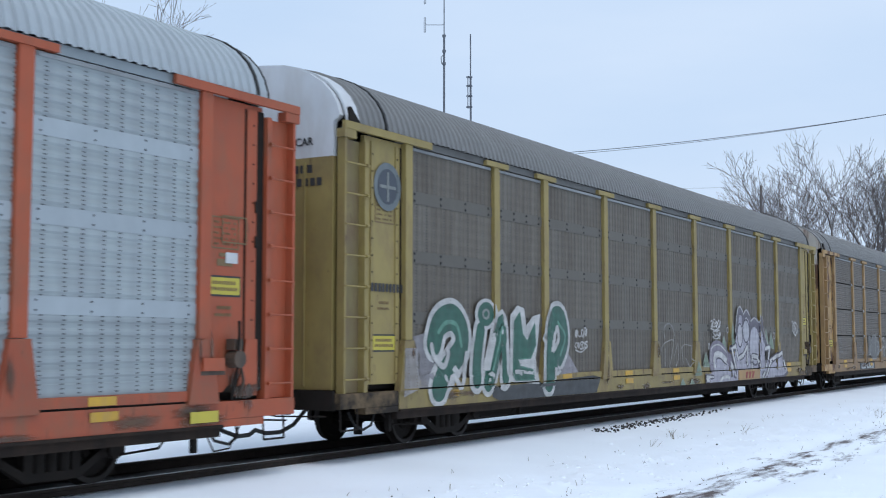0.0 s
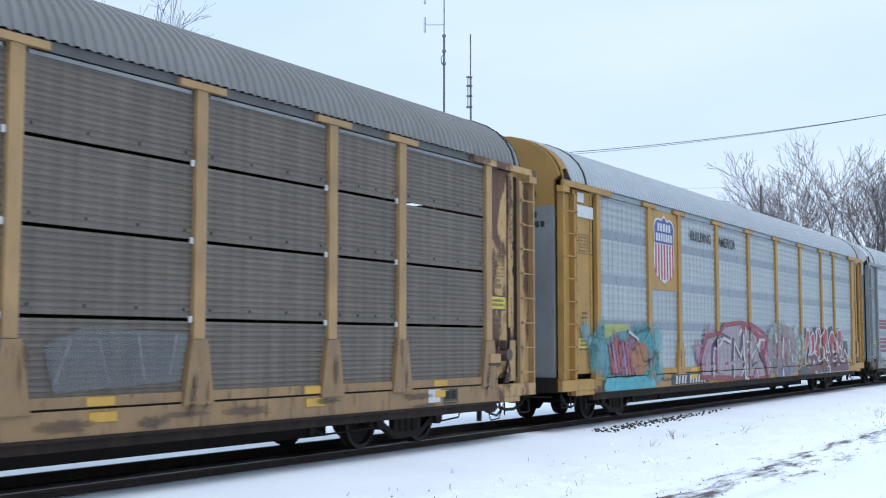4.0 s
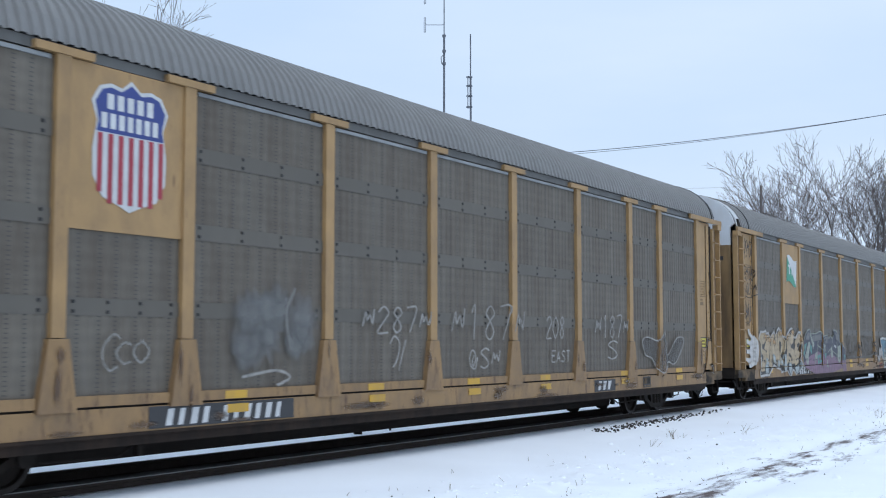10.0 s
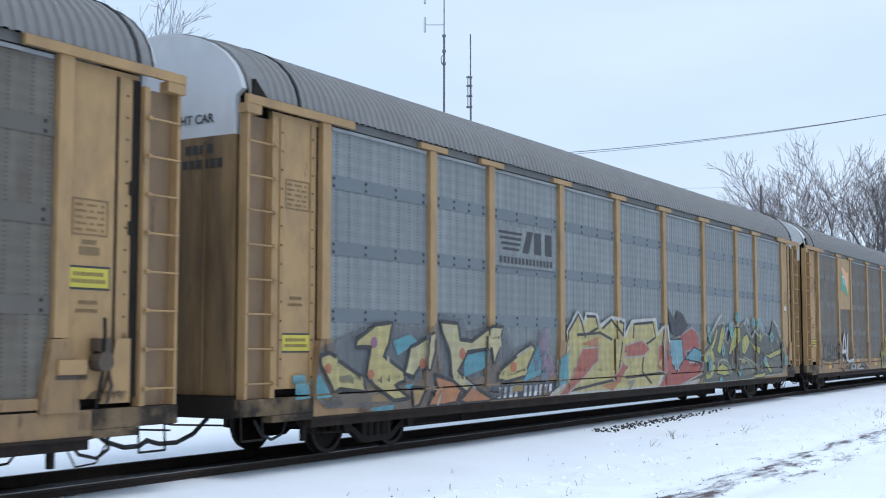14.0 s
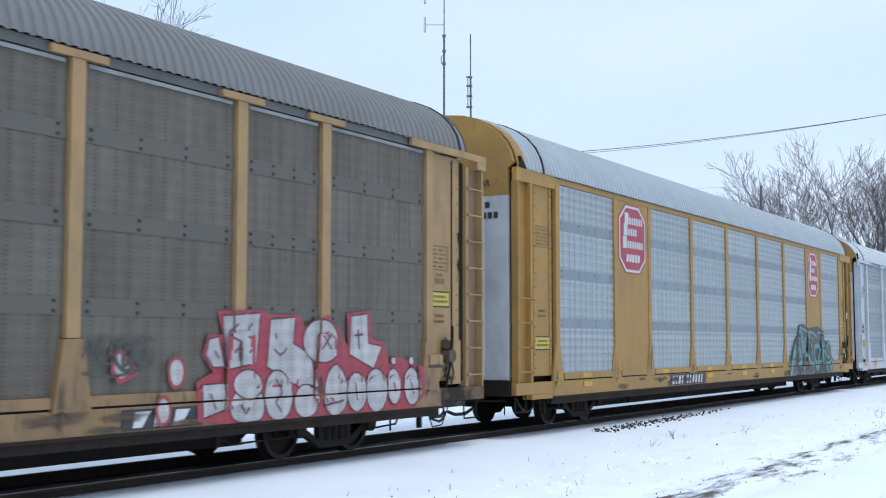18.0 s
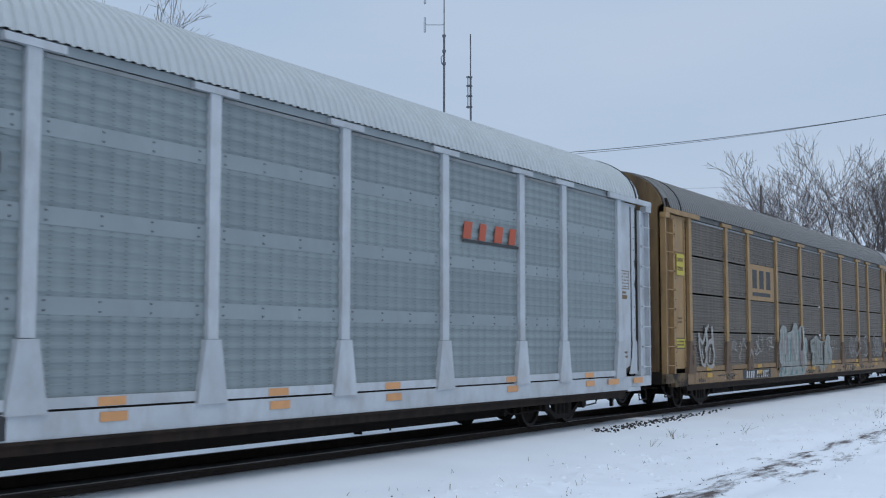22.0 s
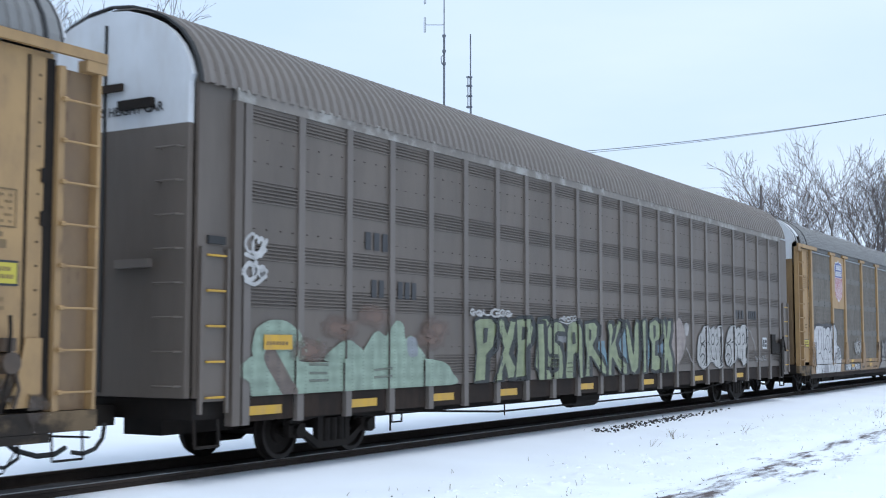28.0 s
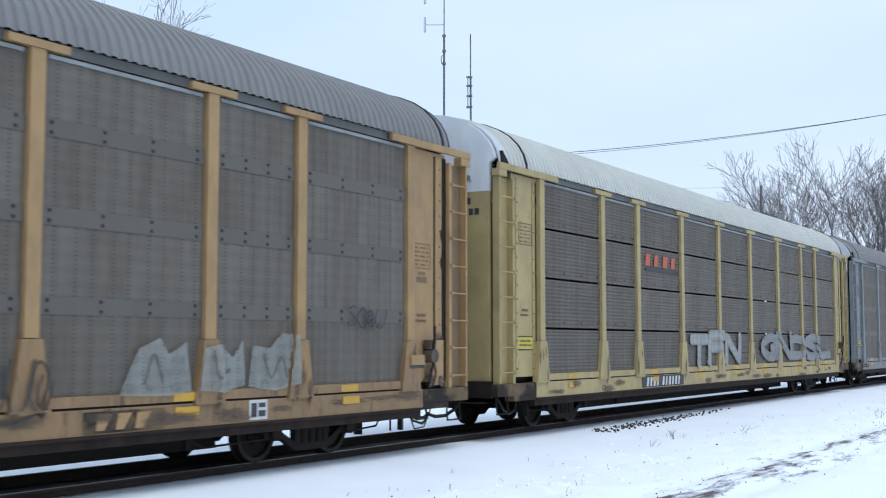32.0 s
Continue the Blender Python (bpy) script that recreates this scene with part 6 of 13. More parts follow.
s.shape([(21.97, 1.56), (22.14, 2.14), (22.44, 1.59)], (0.20, 0.30, 0.22), (0.40, 0.47, 0.40), 0.035)
s.shape([(22.44, 1.59), (22.67, 2.04), (22.99, 1.51)], (0.20, 0.30, 0.22), (0.40, 0.47, 0.40), 0.035)
s.shape([(15.72, 0.88), (15.93, 1.24), (16.22, 0.88)], (0.20, 0.30, 0.22), (0.40, 0.47, 0.40), 0.035)
s.shape([(14.66, 0.66), (14.84, 0.82), (15.01, 0.66)], (0.20, 0.30, 0.22), (0.40, 0.47, 0.40), 0.035)
s.shape([(15.35, 0.66), (15.51, 0.79), (15.69, 0.66)], (0.20, 0.30, 0.22), (0.40, 0.47, 0.40), 0.035)
s.shape([(17.81, 1.88), (17.80, 1.83), (17.77, 1.81), (17.73, 1.81), (17.70, 1.83), (17.69, 1.88), (17.70, 1.92), (17.73, 1.95), (17.77, 1.95), (17.80, 1.92)], None, W, 0.03, smooth=True)
s.shape([(18.55, 2.05), (18.53, 2.01), (18.50, 1.98), (18.46, 1.98), (18.42, 2.00), (18.41, 2.05), (18.42, 2.10), (18.46, 2.12), (18.50, 2.13), (18.53, 2.10)], None, W, 0.03, smooth=True)
s.shape([(16.95, 1.61), (16.94, 1.57), (16.91, 1.54), (16.88, 1.54), (16.85, 1.57), (16.84, 1.61), (16.85, 1.65), (16.87, 1.68), (16.91, 1.68), (16.94, 1.65)], None, W, 0.03, smooth=True)
s.shape([(23.09, 1.92), (23.07, 1.86), (23.02, 1.83), (22.96, 1.83), (22.90, 1.86), (22.89, 1.92), (22.91, 1.97), (22.96, 2.01), (23.02, 2.01), (23.07, 1.97)], None, W, 0.03, smooth=True)
s.shape([(16.51, 0.89), (17.03, 0.90), (17.28, 1.11), (17.36, 1.39), (17.89, 1.38), (18.66, 1.01), (19.06, 1.54), (19.26, 2.03), (19.57, 2.48), (20.13, 2.50), (20.54, 2.25), (21.09, 2.34), (21.60, 2.01), (22.07, 1.59), (21.80, 1.31), (22.41, 1.09), (23.43, 1.44), (23.98, 1.20), (24.38, 0.81), (23.89, 0.66), (21.61, 0.66), (18.28, 0.66), (16.55, 0.66)], (0.43, 0.43, 0.52))
s.ribbon([(17.07, 1.09), (17.15, 1.50), (17.66, 1.58), (18.27, 1.37), (18.96, 0.91)], 0.36, (0.24, 0.22, 0.29))
s.ribbon([(17.03, 1.14), (17.09, 1.55), (17.71, 1.65), (18.36, 1.44)], 0.05, W)
s.ribbon([(17.28, 1.11), (17.36, 1.36), (17.80, 1.38), (18.37, 1.19), (19.06, 0.84)], 0.17, W)
s.ribbon([(17.37, 1.05), (17.47, 1.26), (17.80, 1.28), (18.27, 1.11)], 0.05, (0.13, 0.12, 0.16))
s.ribbon([(19.26, 2.00), (19.41, 2.51), (19.63, 2.61), (19.85, 2.49), (19.85, 2.24)], 0.22, (0.13, 0.12, 0.16))
s.ribbon([(19.15, 2.00), (19.34, 2.57), (19.60, 2.72), (19.86, 2.56)], 0.05, W)
s.ribbon([(19.85, 2.24), (20.02, 2.50), (20.30, 2.54), (20.51, 2.35)], 0.22, (0.13, 0.12, 0.16))
s.ribbon([(19.86, 2.49), (20.19, 2.64), (20.51, 2.48)], 0.05, W)
s.ribbon([(20.43, 1.99), (20.66, 2.26), (21.09, 2.34), (21.41, 2.14)], 0.26, (0.13, 0.12, 0.16))
s.ribbon([(20.58, 2.32), (20.97, 2.43), (21.41, 2.31), (21.47, 2.55)], 0.05, W)
s.shape([(19.78, 1.92), (19.73, 1.72), (19.61, 1.60), (19.47, 1.60), (19.35, 1.72), (19.30, 1.91), (19.34, 2.10), (19.46, 2.22), (19.61, 2.23), (19.73, 2.11)], (0.50, 0.51, 0.56), (0.13, 0.12, 0.16), 0.05, smooth=True)
s.shape([(20.43, 2.04), (20.37, 1.85), (20.21, 1.73), (20.02, 1.73), (19.87, 1.85), (19.81, 2.03), (19.86, 2.22), (20.02, 2.34), (20.21, 2.35), (20.36, 2.23)], (0.48, 0.50, 0.56), (0.13, 0.12, 0.16), 0.05, smooth=True)
s.shape([(21.44, 1.63), (21.33, 1.29), (21.07, 1.09), (20.75, 1.09), (20.50, 1.30), (20.40, 1.63), (20.50, 1.96), (20.75, 2.17), (21.07, 2.17), (21.33, 1.97)], (0.46, 0.47, 0.55), (0.13, 0.12, 0.16), 0.06, smooth=True)
s.ribbon([(21.54, 2.42), (21.73, 2.01), (22.14, 1.63)], 0.17, (0.13, 0.12, 0.16))
s.ribbon([(21.64, 2.49), (21.89, 2.05), (22.28, 1.63)], 0.05, (0.50, 0.45, 0.45))
s.ribbon([(18.77, 1.57), (19.11, 1.63), (19.32, 1.26), (19.80, 1.35), (20.25, 1.63), (20.14, 1.12)], 0.2, (0.13, 0.12, 0.16), False)
s.ribbon([(18.77, 1.57), (19.11, 1.63), (19.32, 1.26), (19.80, 1.35), (20.25, 1.63), (20.14, 1.12)], 0.11, W, False)
s.ribbon([(20.55, 0.98), (20.67, 1.33), (21.16, 1.29), (21.28, 1.05)], 0.2, (0.13, 0.12, 0.16), False)
s.ribbon([(20.55, 0.98), (20.67, 1.33), (21.16, 1.29), (21.28, 1.05)], 0.11, W, False)
s.ribbon([(21.61, 0.70), (21.84, 0.83), (21.87, 1.52), (22.44, 1.58), (22.27, 1.24)], 0.2, (0.13, 0.12, 0.16), False)
s.ribbon([(21.61, 0.70), (21.84, 0.83), (21.87, 1.52), (22.44, 1.58), (22.27, 1.24)], 0.11, W, False)
s.ribbon([(22.00, 0.75), (22.48, 1.16), (23.59, 1.40), (24.02, 0.96)], 0.2, (0.13, 0.12, 0.16), False)
s.ribbon([(22.00, 0.75), (22.48, 1.16), (23.59, 1.40), (24.02, 0.96)], 0.11, W, False)
s.ribbon([(18.60, 1.54), (18.86, 1.12), (19.01, 0.81)], 0.2, (0.13, 0.12, 0.16), False)
s.ribbon([(18.60, 1.54), (18.86, 1.12), (19.01, 0.81)], 0.11, W, False)
s.shape([(16.51, 0.89), (17.13, 0.84), (17.16, 0.77), (16.77, 0.76), (16.87, 0.67), (16.55, 0.66)], W, (0.13, 0.12, 0.16), 0.05)
s.ribbon([(17.64, 0.66), (17.90, 0.77), (18.37, 0.78), (18.42, 0.66)], 0.09, W)
s.ribbon([(22.84, 0.66), (23.74, 0.66), (24.29, 0.78)], 0.1, (0.13, 0.12, 0.16))
s.ribbon([(13.62, 1.80), (13.53, 1.94), (13.61, 2.09), (13.83, 2.16), (14.09, 2.11), (14.25, 1.92), (14.17, 1.75)], 0.028, (0.40, 0.41, 0.40))
s.ribbon([(13.38, 1.50), (13.38, 1.58), (13.62, 1.70), (14.13, 1.77), (14.14, 1.57), (13.89, 1.10)], 0.028, (0.40, 0.41, 0.40))
s.ribbon([(13.63, 1.58), (13.59, 1.13)], 0.028, (0.40, 0.41, 0.40))
s.ribbon([(14.21, 1.37), (14.47, 1.69), (14.54, 1.34), (14.33, 1.13)], 0.028, (0.40, 0.41, 0.40), False)
s.ribbon([(14.76, 1.57), (14.95, 1.67), (15.46, 1.62), (15.43, 1.32), (15.68, 1.23), (15.30, 1.10), (15.02, 1.32)], 0.028, (0.40, 0.41, 0.40), False)
s.ribbon([(14.72, 1.62), (14.90, 1.09)], 0.028, (0.40, 0.41, 0.40), False)
s.scrawl(16.95, 17.75, 2.08, 2.34, W, 0.045, 13, 4)
s.scrawl(17.1, 17.8, 1.85, 2.06, W, 0.04, 14, 4)
s.scrawl(24.9, 25.6, 1.9, 2.4, W, 0.05, 15, 4)
s.done(car, "pale grey and white bubble-letter graffiti")


# rust-eaten car with slatted panels
car = add_car(-0.07, autorack("rust-eaten yellow autorack railway car with dark slatted panels", YELLOW, DARKPANEL, ROOF_GREY, RUST_WHITE, RUSTY, "slat", plate_x=6.1))
flat_box("label", car, 24.22, 24.58, 0.72, 0.93, -1.606, WHITELETTER, "small pale label")
data_box(car, 24.7)
for piece in car.children:
    if piece.name.split(".")[0] in ("corner_door", "door_stile", "ladder_panel", "end_sill", "eave_beam", "brake_bracket"):
        piece.data.materials[0] = RUSTY
s = Spray()
s.shape([(7.83, 1.97), (8.20, 1.97), (8.26, 1.77), (8.37, 1.87), (8.60, 2.00), (8.76, 2.03), (9.06, 2.02), (9.30, 1.93), (9.41, 1.72), (9.58, 1.79), (9.80, 1.72), (9.92, 1.50), (9.77, 1.28), (9.41, 1.23), (9.17, 1.07), (8.37, 1.06), (8.15, 1.25), (7.78, 1.24)], (0.21, 0.22, 0.22), (0.40, 0.41, 0.41), 0.045, cover=0.75)
s.ribbon([(8.11, 1.77), (8.15, 1.36), (8.00, 1.24)], 0.05, (0.40, 0.41, 0.41), False)
s.ribbon([(8.26, 1.66), (8.44, 1.61), (8.35, 1.35)], 0.05, (0.40, 0.41, 0.41), False)
s.ribbon([(8.53, 1.77), (8.71, 1.66), (8.59, 1.14)], 0.05, (0.40, 0.41, 0.41), False)
s.ribbon([(8.83, 1.87), (8.80, 1.14)], 0.05, (0.40, 0.41, 0.41), False)
s.ribbon([(9.13, 1.88), (9.05, 1.24)], 0.05, (0.40, 0.41, 0.41), False)
s.ribbon([(9.41, 1.56), (9.65, 1.55), (9.70, 1.34), (9.41, 1.29)], 0.05, (0.40, 0.41, 0.41), False)
s.ribbon([(7.83, 1.21), (7.83, 1.92)], 0.05, (0.40, 0.41, 0.41), False)
s.shape([(12.87, 1.30), (13.07, 1.64), (13.45, 1.74), (14.57, 1.81), (15.81, 1.74), (15.71, 1.26), (14.21, 1.09), (12.93, 1.05)], (0.12, 0.17, 0.16), None, 0.05, cover=0.6)
s.ribbon([(12.87, 1.12), (13.10, 1.64), (13.45, 1.72), (13.63, 1.56)], 0.06, (0.40, 0.41, 0.41))
s.ribbon([(13.73, 1.64), (14.40, 1.79), (14.77, 1.76), (14.69, 1.25)], 0.06, (0.40, 0.41, 0.41))
s.ribbon([(14.05, 1.28), (14.22, 1.60)], 0.06, (0.40, 0.41, 0.41))
s.ribbon([(14.91, 1.71), (15.62, 1.74), (15.60, 1.20)], 0.06, (0.40, 0.41, 0.41))
s.ribbon([(15.26, 1.53), (15.10, 1.20)], 0.06, (0.40, 0.41, 0.41))
s.ribbon([(12.67, 0.70), (12.87, 1.06), (13.18, 1.23)], 0.06, (0.40, 0.41, 0.41))
s.ribbon([(10.28, 1.61), (10.54, 1.89), (10.81, 1.91), (10.62, 1.72)], 0.06, (0.40, 0.41, 0.41))
s.ribbon([(10.28, 1.50), (10.80, 1.53), (10.87, 1.21), (10.61, 1.16)], 0.06, (0.40, 0.41, 0.41))
s.ribbon([(10.94, 1.78), (11.25, 1.43), (11.61, 1.31)], 0.06, (0.40, 0.41, 0.41))
s.ribbon([(9.77, 1.34), (10.28, 1.55)], 0.06, (0.40, 0.41, 0.41))
s.shape([(10.28, 1.50), (10.82, 1.53), (10.87, 1.23), (10.55, 1.10), (10.30, 1.27)], (0.28, 0.28, 0.27), None, 0.05, cover=0.7)
s.shape([(16.36, 1.66), (16.95, 1.87), (18.60, 1.80), (18.44, 1.23), (16.53, 1.14)], (0.20, 0.24, 0.27), None, 0.05, cover=0.45)
s.ribbon([(16.54, 1.25), (16.75, 1.73)], 0.05, (0.27, 0.28, 0.29))
s.ribbon([(17.15, 1.73), (17.32, 1.24)], 0.05, (0.27, 0.28, 0.29))
s.ribbon([(17.76, 1.80), (17.86, 1.26)], 0.05, (0.27, 0.28, 0.29))
s.ribbon([(18.39, 1.80), (18.28, 1.30)], 0.05, (0.27, 0.28, 0.29))
s.ribbon([(11.91, 1.72), (12.04, 1.25)], 0.05, (0.27, 0.28, 0.29))
s.ribbon([(12.20, 1.78), (12.33, 1.30)], 0.05, (0.27, 0.28, 0.29))
s.ribbon([(12.58, 1.78), (12.51, 1.30)], 0.05, (0.27, 0.28, 0.29))
s.ribbon([(2.60, 1.83), (2.73, 1.91), (2.87, 1.79), (2.81, 1.42)], 0.05, (0.27, 0.27, 0.27))
s.ribbon([(3.01, 1.83), (3.08, 1.42), (3.29, 1.38)], 0.05, (0.27, 0.27, 0.27))
s.ribbon([(3.58, 1.84), (3.66, 1.41)], 0.05, (0.27, 0.27, 0.27))
s.ribbon([(2.67, 1.35), (3.01, 1.42)], 0.05, (0.27, 0.27, 0.27))
s.ribbon([(5.60, 1.39), (5.72, 1.62), (5.87, 1.34)], 0.05, (0.27, 0.27, 0.27))
s.ribbon([(5.65, 1.46), (5.87, 1.48)], 0.05, (0.27, 0.27, 0.27))
s.ribbon([(6.14, 1.71), (6.18, 1.29)], 0.05, (0.27, 0.27, 0.27))
s.ribbon([(6.52, 1.68), (6.20, 1.48), (6.65, 1.28)], 0.05, (0.27, 0.27, 0.27))
s.ribbon([(6.77, 1.37), (6.97, 1.29)], 0.05, (0.27, 0.27, 0.27))
s.done(car, "faint white scrawled graffiti tags")
bs = Build()
for r in (1, 2, 3):
    for p in POSTS[1:-1]:
        bs.box(p - 0.16, p - 0.118, -1.60, -1.57, ROWS_Z[r] - 0.06, ROWS_Z[r] + 0.02)
part("clips", bs, WHITELETTER, car, kind="stuff")
part("rust_scar", Build().box(0.508, 0.512, -1.3, -0.1, 3.55, 3.95), BLACKPAINT, car, "dark patch of bare rusted steel")

# ochre frame, silver panels, shield and slogan
car = add_car(0.02, autorack("autorack railway car with ochre frame, silver panels and bright graffiti", OCHRE, SILVER, ROOF_SILVER, OCHRE, GREYPAINT, "silver",
                             plates=((1, (2, 3)),), plate_x=6.6, strip_mat=SILVER_LAP, hood=OCHRE, gear=False, warning=False))
shield(car, 5.55, 6.98, 3.12, 4.78)
wording("BUILDING", 0.36, BLACKPAINT, car, 8.15, -1.59, 4.32)
wording("AMERICA", 0.36, BLACKPAINT, car, 10.35, -1.59, 4.32)
flat_box("label", car, 1.34, 2.16, 4.31, 4.56, -1.556, WHITELETTER, "white label with faint lettering")
flat_box("label", car, 1.36, 1.68, 4.62, 4.82, -1.556, WHITELETTER, "small white label")
s = Spray()
s.haze(1.35, 6.1, 0.75, 2.15, [(0.14, 0.36, 0.40), (0.10, 0.40, 0.46)], 34, 510, 0.34)
s.haze(1.5, 5.6, 0.8, 2.1, [(0.08, 0.42, 0.48), (0.14, 0.38, 0.42)], 26, 51, 0.3)
s.shape([(2.56, 0.95), (2.77, 1.06), (3.49, 0.93), (4.30, 0.95), (5.10, 1.01), (5.48, 0.66), (4.83, 0.66), (3.89, 0.66), (2.57, 0.66)], (0.05, 0.44, 0.54), None, 0.05, smooth=True)
s.shape([(2.53, 2.11), (3.16, 2.10), (3.95, 2.13), (3.87, 1.99), (3.16, 1.92), (2.58, 1.78)], (0.42, 0.50, 0.14), None, 0.05, cover=0.9)
s.haze(2.7, 4.7, 0.95, 1.95, [(0.38, 0.08, 0.11), (0.30, 0.18, 0.34), (0.40, 0.12, 0.12)], 30, 530, 0.2)
s.ribbon([(2.78, 1.62), (2.87, 1.40), (2.99, 1.05)], 0.1, (0.42, 0.06, 0.09))
s.ribbon([(2.96, 1.65), (3.05, 1.40), (3.16, 1.02)], 0.1, (0.32, 0.22, 0.42))
s.ribbon([(3.14, 1.68), (3.23, 1.39), (3.32, 1.04)], 0.1, (0.46, 0.10, 0.10))
s.ribbon([(3.32, 1.62), (3.42, 1.39), (3.49, 1.01)], 0.1, (0.42, 0.06, 0.09))
s.ribbon([(3.51, 1.65), (3.61, 1.39), (3.67, 1.03)], 0.1, (0.32, 0.22, 0.42))
s.ribbon([(3.70, 1.68), (3.80, 1.39), (3.85, 1.00)], 0.1, (0.46, 0.10, 0.10))
s.ribbon([(3.89, 1.62), (3.99, 1.38), (4.03, 1.02)], 0.1, (0.42, 0.06, 0.09))
s.shape([(4.00, 1.38), (4.29, 1.59), (4.77, 1.69), (5.12, 1.37), (4.87, 1.07), (4.26, 0.95)], (0.42, 0.17, 0.06), None, 0.05, smooth=True)
s.ribbon([(3.96, 1.57), (4.25, 1.54), (4.34, 1.40)], 0.045, K)
s.ribbon([(4.46, 1.70), (4.60, 1.43), (4.82, 1.26), (5.49, 1.46)], 0.045, K)
s.ribbon([(4.77, 1.74), (5.09, 2.04), (4.33, 1.90)], 0.045, K)
s.ribbon([(5.10, 1.34), (5.49, 1.46), (5.48, 1.08)], 0.045, K)
s.ribbon([(2.56, 1.02), (3.33, 1.03)], 0.045, K)
s.ribbon([(5.19, 1.28), (5.06, 0.92)], 0.045, K)
s.ribbon([(3.87, 1.95), (4.42, 1.78)], 0.06, W)
s.ribbon([(4.11, 1.22), (4.15, 1.04)], 0.05, W)
s.done(car, "cyan and red clouded graffiti")
s = Spray()
s.haze(8.0, 15.2, 0.9, 2.15, [(0.50, 0.18, 0.32), (0.46, 0.22, 0.36)], 30, 61, 0.3)
s.shape([(8.70, 0.81), (8.81, 1.38), (9.28, 1.86), (10.30, 1.97), (10.73, 2.18), (12.13, 2.27), (13.28, 2.21), (14.53, 1.96), (14.01, 1.64), (14.50, 0.72), (14.21, 0.66)], (0.36, 0.315, 0.355), (0.30, 0.035, 0.055), 0.13)
s.ribbon([(9.57, 0.88), (9.67, 1.57), (10.51, 1.87), (11.06, 1.77)], 0.22, (0.09, 0.05, 0.10), False)
s.ribbon([(9.69, 0.84), (9.79, 1.53), (10.64, 1.83), (11.20, 1.73)], 0.09, W, False)
s.ribbon([(11.28, 0.82), (11.41, 1.77), (12.00, 1.34), (12.25, 1.88), (12.31, 0.79)], 0.22, (0.09, 0.05, 0.10), False)
s.ribbon([(11.42, 0.78), (11.55, 1.73), (12.14, 1.29), (12.40, 1.84), (12.45, 0.74)], 0.09, W, False)
s.ribbon([(8.93, 0.90), (9.12, 1.38), (9.43, 1.57)], 0.12, (0.46, 0.17, 0.30))
s.ribbon([(12.28, 2.16), (12.33, 1.56), (12.34, 1.08)], 0.16, (0.09, 0.05, 0.10), False)
s.ribbon([(12.38, 1.90), (12.38, 1.36), (12.65, 0.98)], 0.1, W, False)
s.ribbon([(12.01, 1.96), (12.21, 2.06)], 0.1, W)
s.ribbon([(12.27, 2.16), (12.91, 2.15), (13.78, 1.92), (13.72, 1.70)], 0.17, (0.30, 0.035, 0.055), False)
s.ribbon([(13.84, 1.89), (14.84, 1.78), (14.12, 1.28)], 0.16, (0.30, 0.035, 0.055), False)
s.ribbon([(13.91, 1.79), (14.41, 1.79)], 0.08, W)
s.ribbon([(12.99, 1.30), (13.94, 1.71)], 0.14, W, False)
s.ribbon([(12.70, 1.73), (12.83, 1.73), (12.88, 1.59), (12.69, 1.46)], 0.08, W)
s.ribbon([(13.95, 1.36), (14.65, 0.87), (14.60, 0.66)], 0.18, (0.09, 0.05, 0.10), False)
s.shape([(13.47, 1.10), (13.74, 0.82), (13.58, 0.66), (13.17, 0.66), (13.33, 0.95)], (0.46, 0.17, 0.30), (0.09, 0.05, 0.10), 0.07)
s.shape([(14.34, 1.32), (14.63, 1.45), (14.86, 1.07), (14.75, 0.66)], (0.46, 0.17, 0.30))
s.ribbon([(13.41, 1.19), (13.63, 0.83), (13.64, 0.66)], 0.08, W, False)
s.shape([(12.06, 0.66), (12.38, 0.69), (12.76, 0.66)], (0.46, 0.17, 0.30), (0.09, 0.05, 0.10), 0.06)
s.ribbon([(12.39, 0.73), (12.72, 0.66)], 0.09, W)
s.ribbon([(12.05, 0.81), (12.32, 1.01)], 0.1, W)
s.ribbon([(12.95, 1.05), (12.99, 1.22), (13.55, 1.59), (14.12, 1.17)], 0.05, K, False)
s.ribbon([(12.91, 2.15), (13.17, 1.70), (13.13, 1.52)], 0.035, K)
s.ribbon([(12.54, 2.12), (12.58, 1.97)], 0.1, W)
s.ribbon([(12.94, 1.05), (13.33, 1.14)], 0.06, K)
s.done(car, "big lavender graffiti letters with pink halo")
s = Spray()
s.haze(14.6, 19.0, 0.75, 2.3, [(0.34, 0.44, 0.36), (0.40, 0.38, 0.46), (0.36, 0.44, 0.42)], 40, 64, 0.26)
s.shape([(14.81, 2.02), (15.70, 2.37), (16.15, 2.38), (16.63, 2.28), (17.80, 2.17), (17.97, 1.75), (17.91, 1.00), (16.65, 0.96), (14.93, 0.94)], (0.35, 0.42, 0.40), None, 0.05, cover=0.5)
s.shape([(14.91, 1.74), (15.27, 1.81), (15.40, 1.10), (15.30, 0.78), (14.89, 0.73)], (0.34, 0.36, 0.40), None, 0.05, cover=0.6)
s.shape([(15.47, 1.71), (15.70, 1.96), (15.81, 2.04), (16.06, 2.19), (16.01, 1.14), (15.50, 1.08)], (0.44, 0.24, 0.32), None, 0.05, cover=0.7)
s.shape([(16.44, 2.01), (16.63, 2.25), (17.03, 2.22), (17.17, 1.75), (17.11, 1.43), (16.65, 1.04), (16.29, 0.98)], (0.42, 0.26, 0.33), None, 0.05, cover=0.7)
s.shape([(17.27, 1.89), (17.67, 1.98), (17.84, 1.42), (17.77, 1.00), (17.41, 0.98)], (0.40, 0.24, 0.30), None, 0.05, cover=0.7)
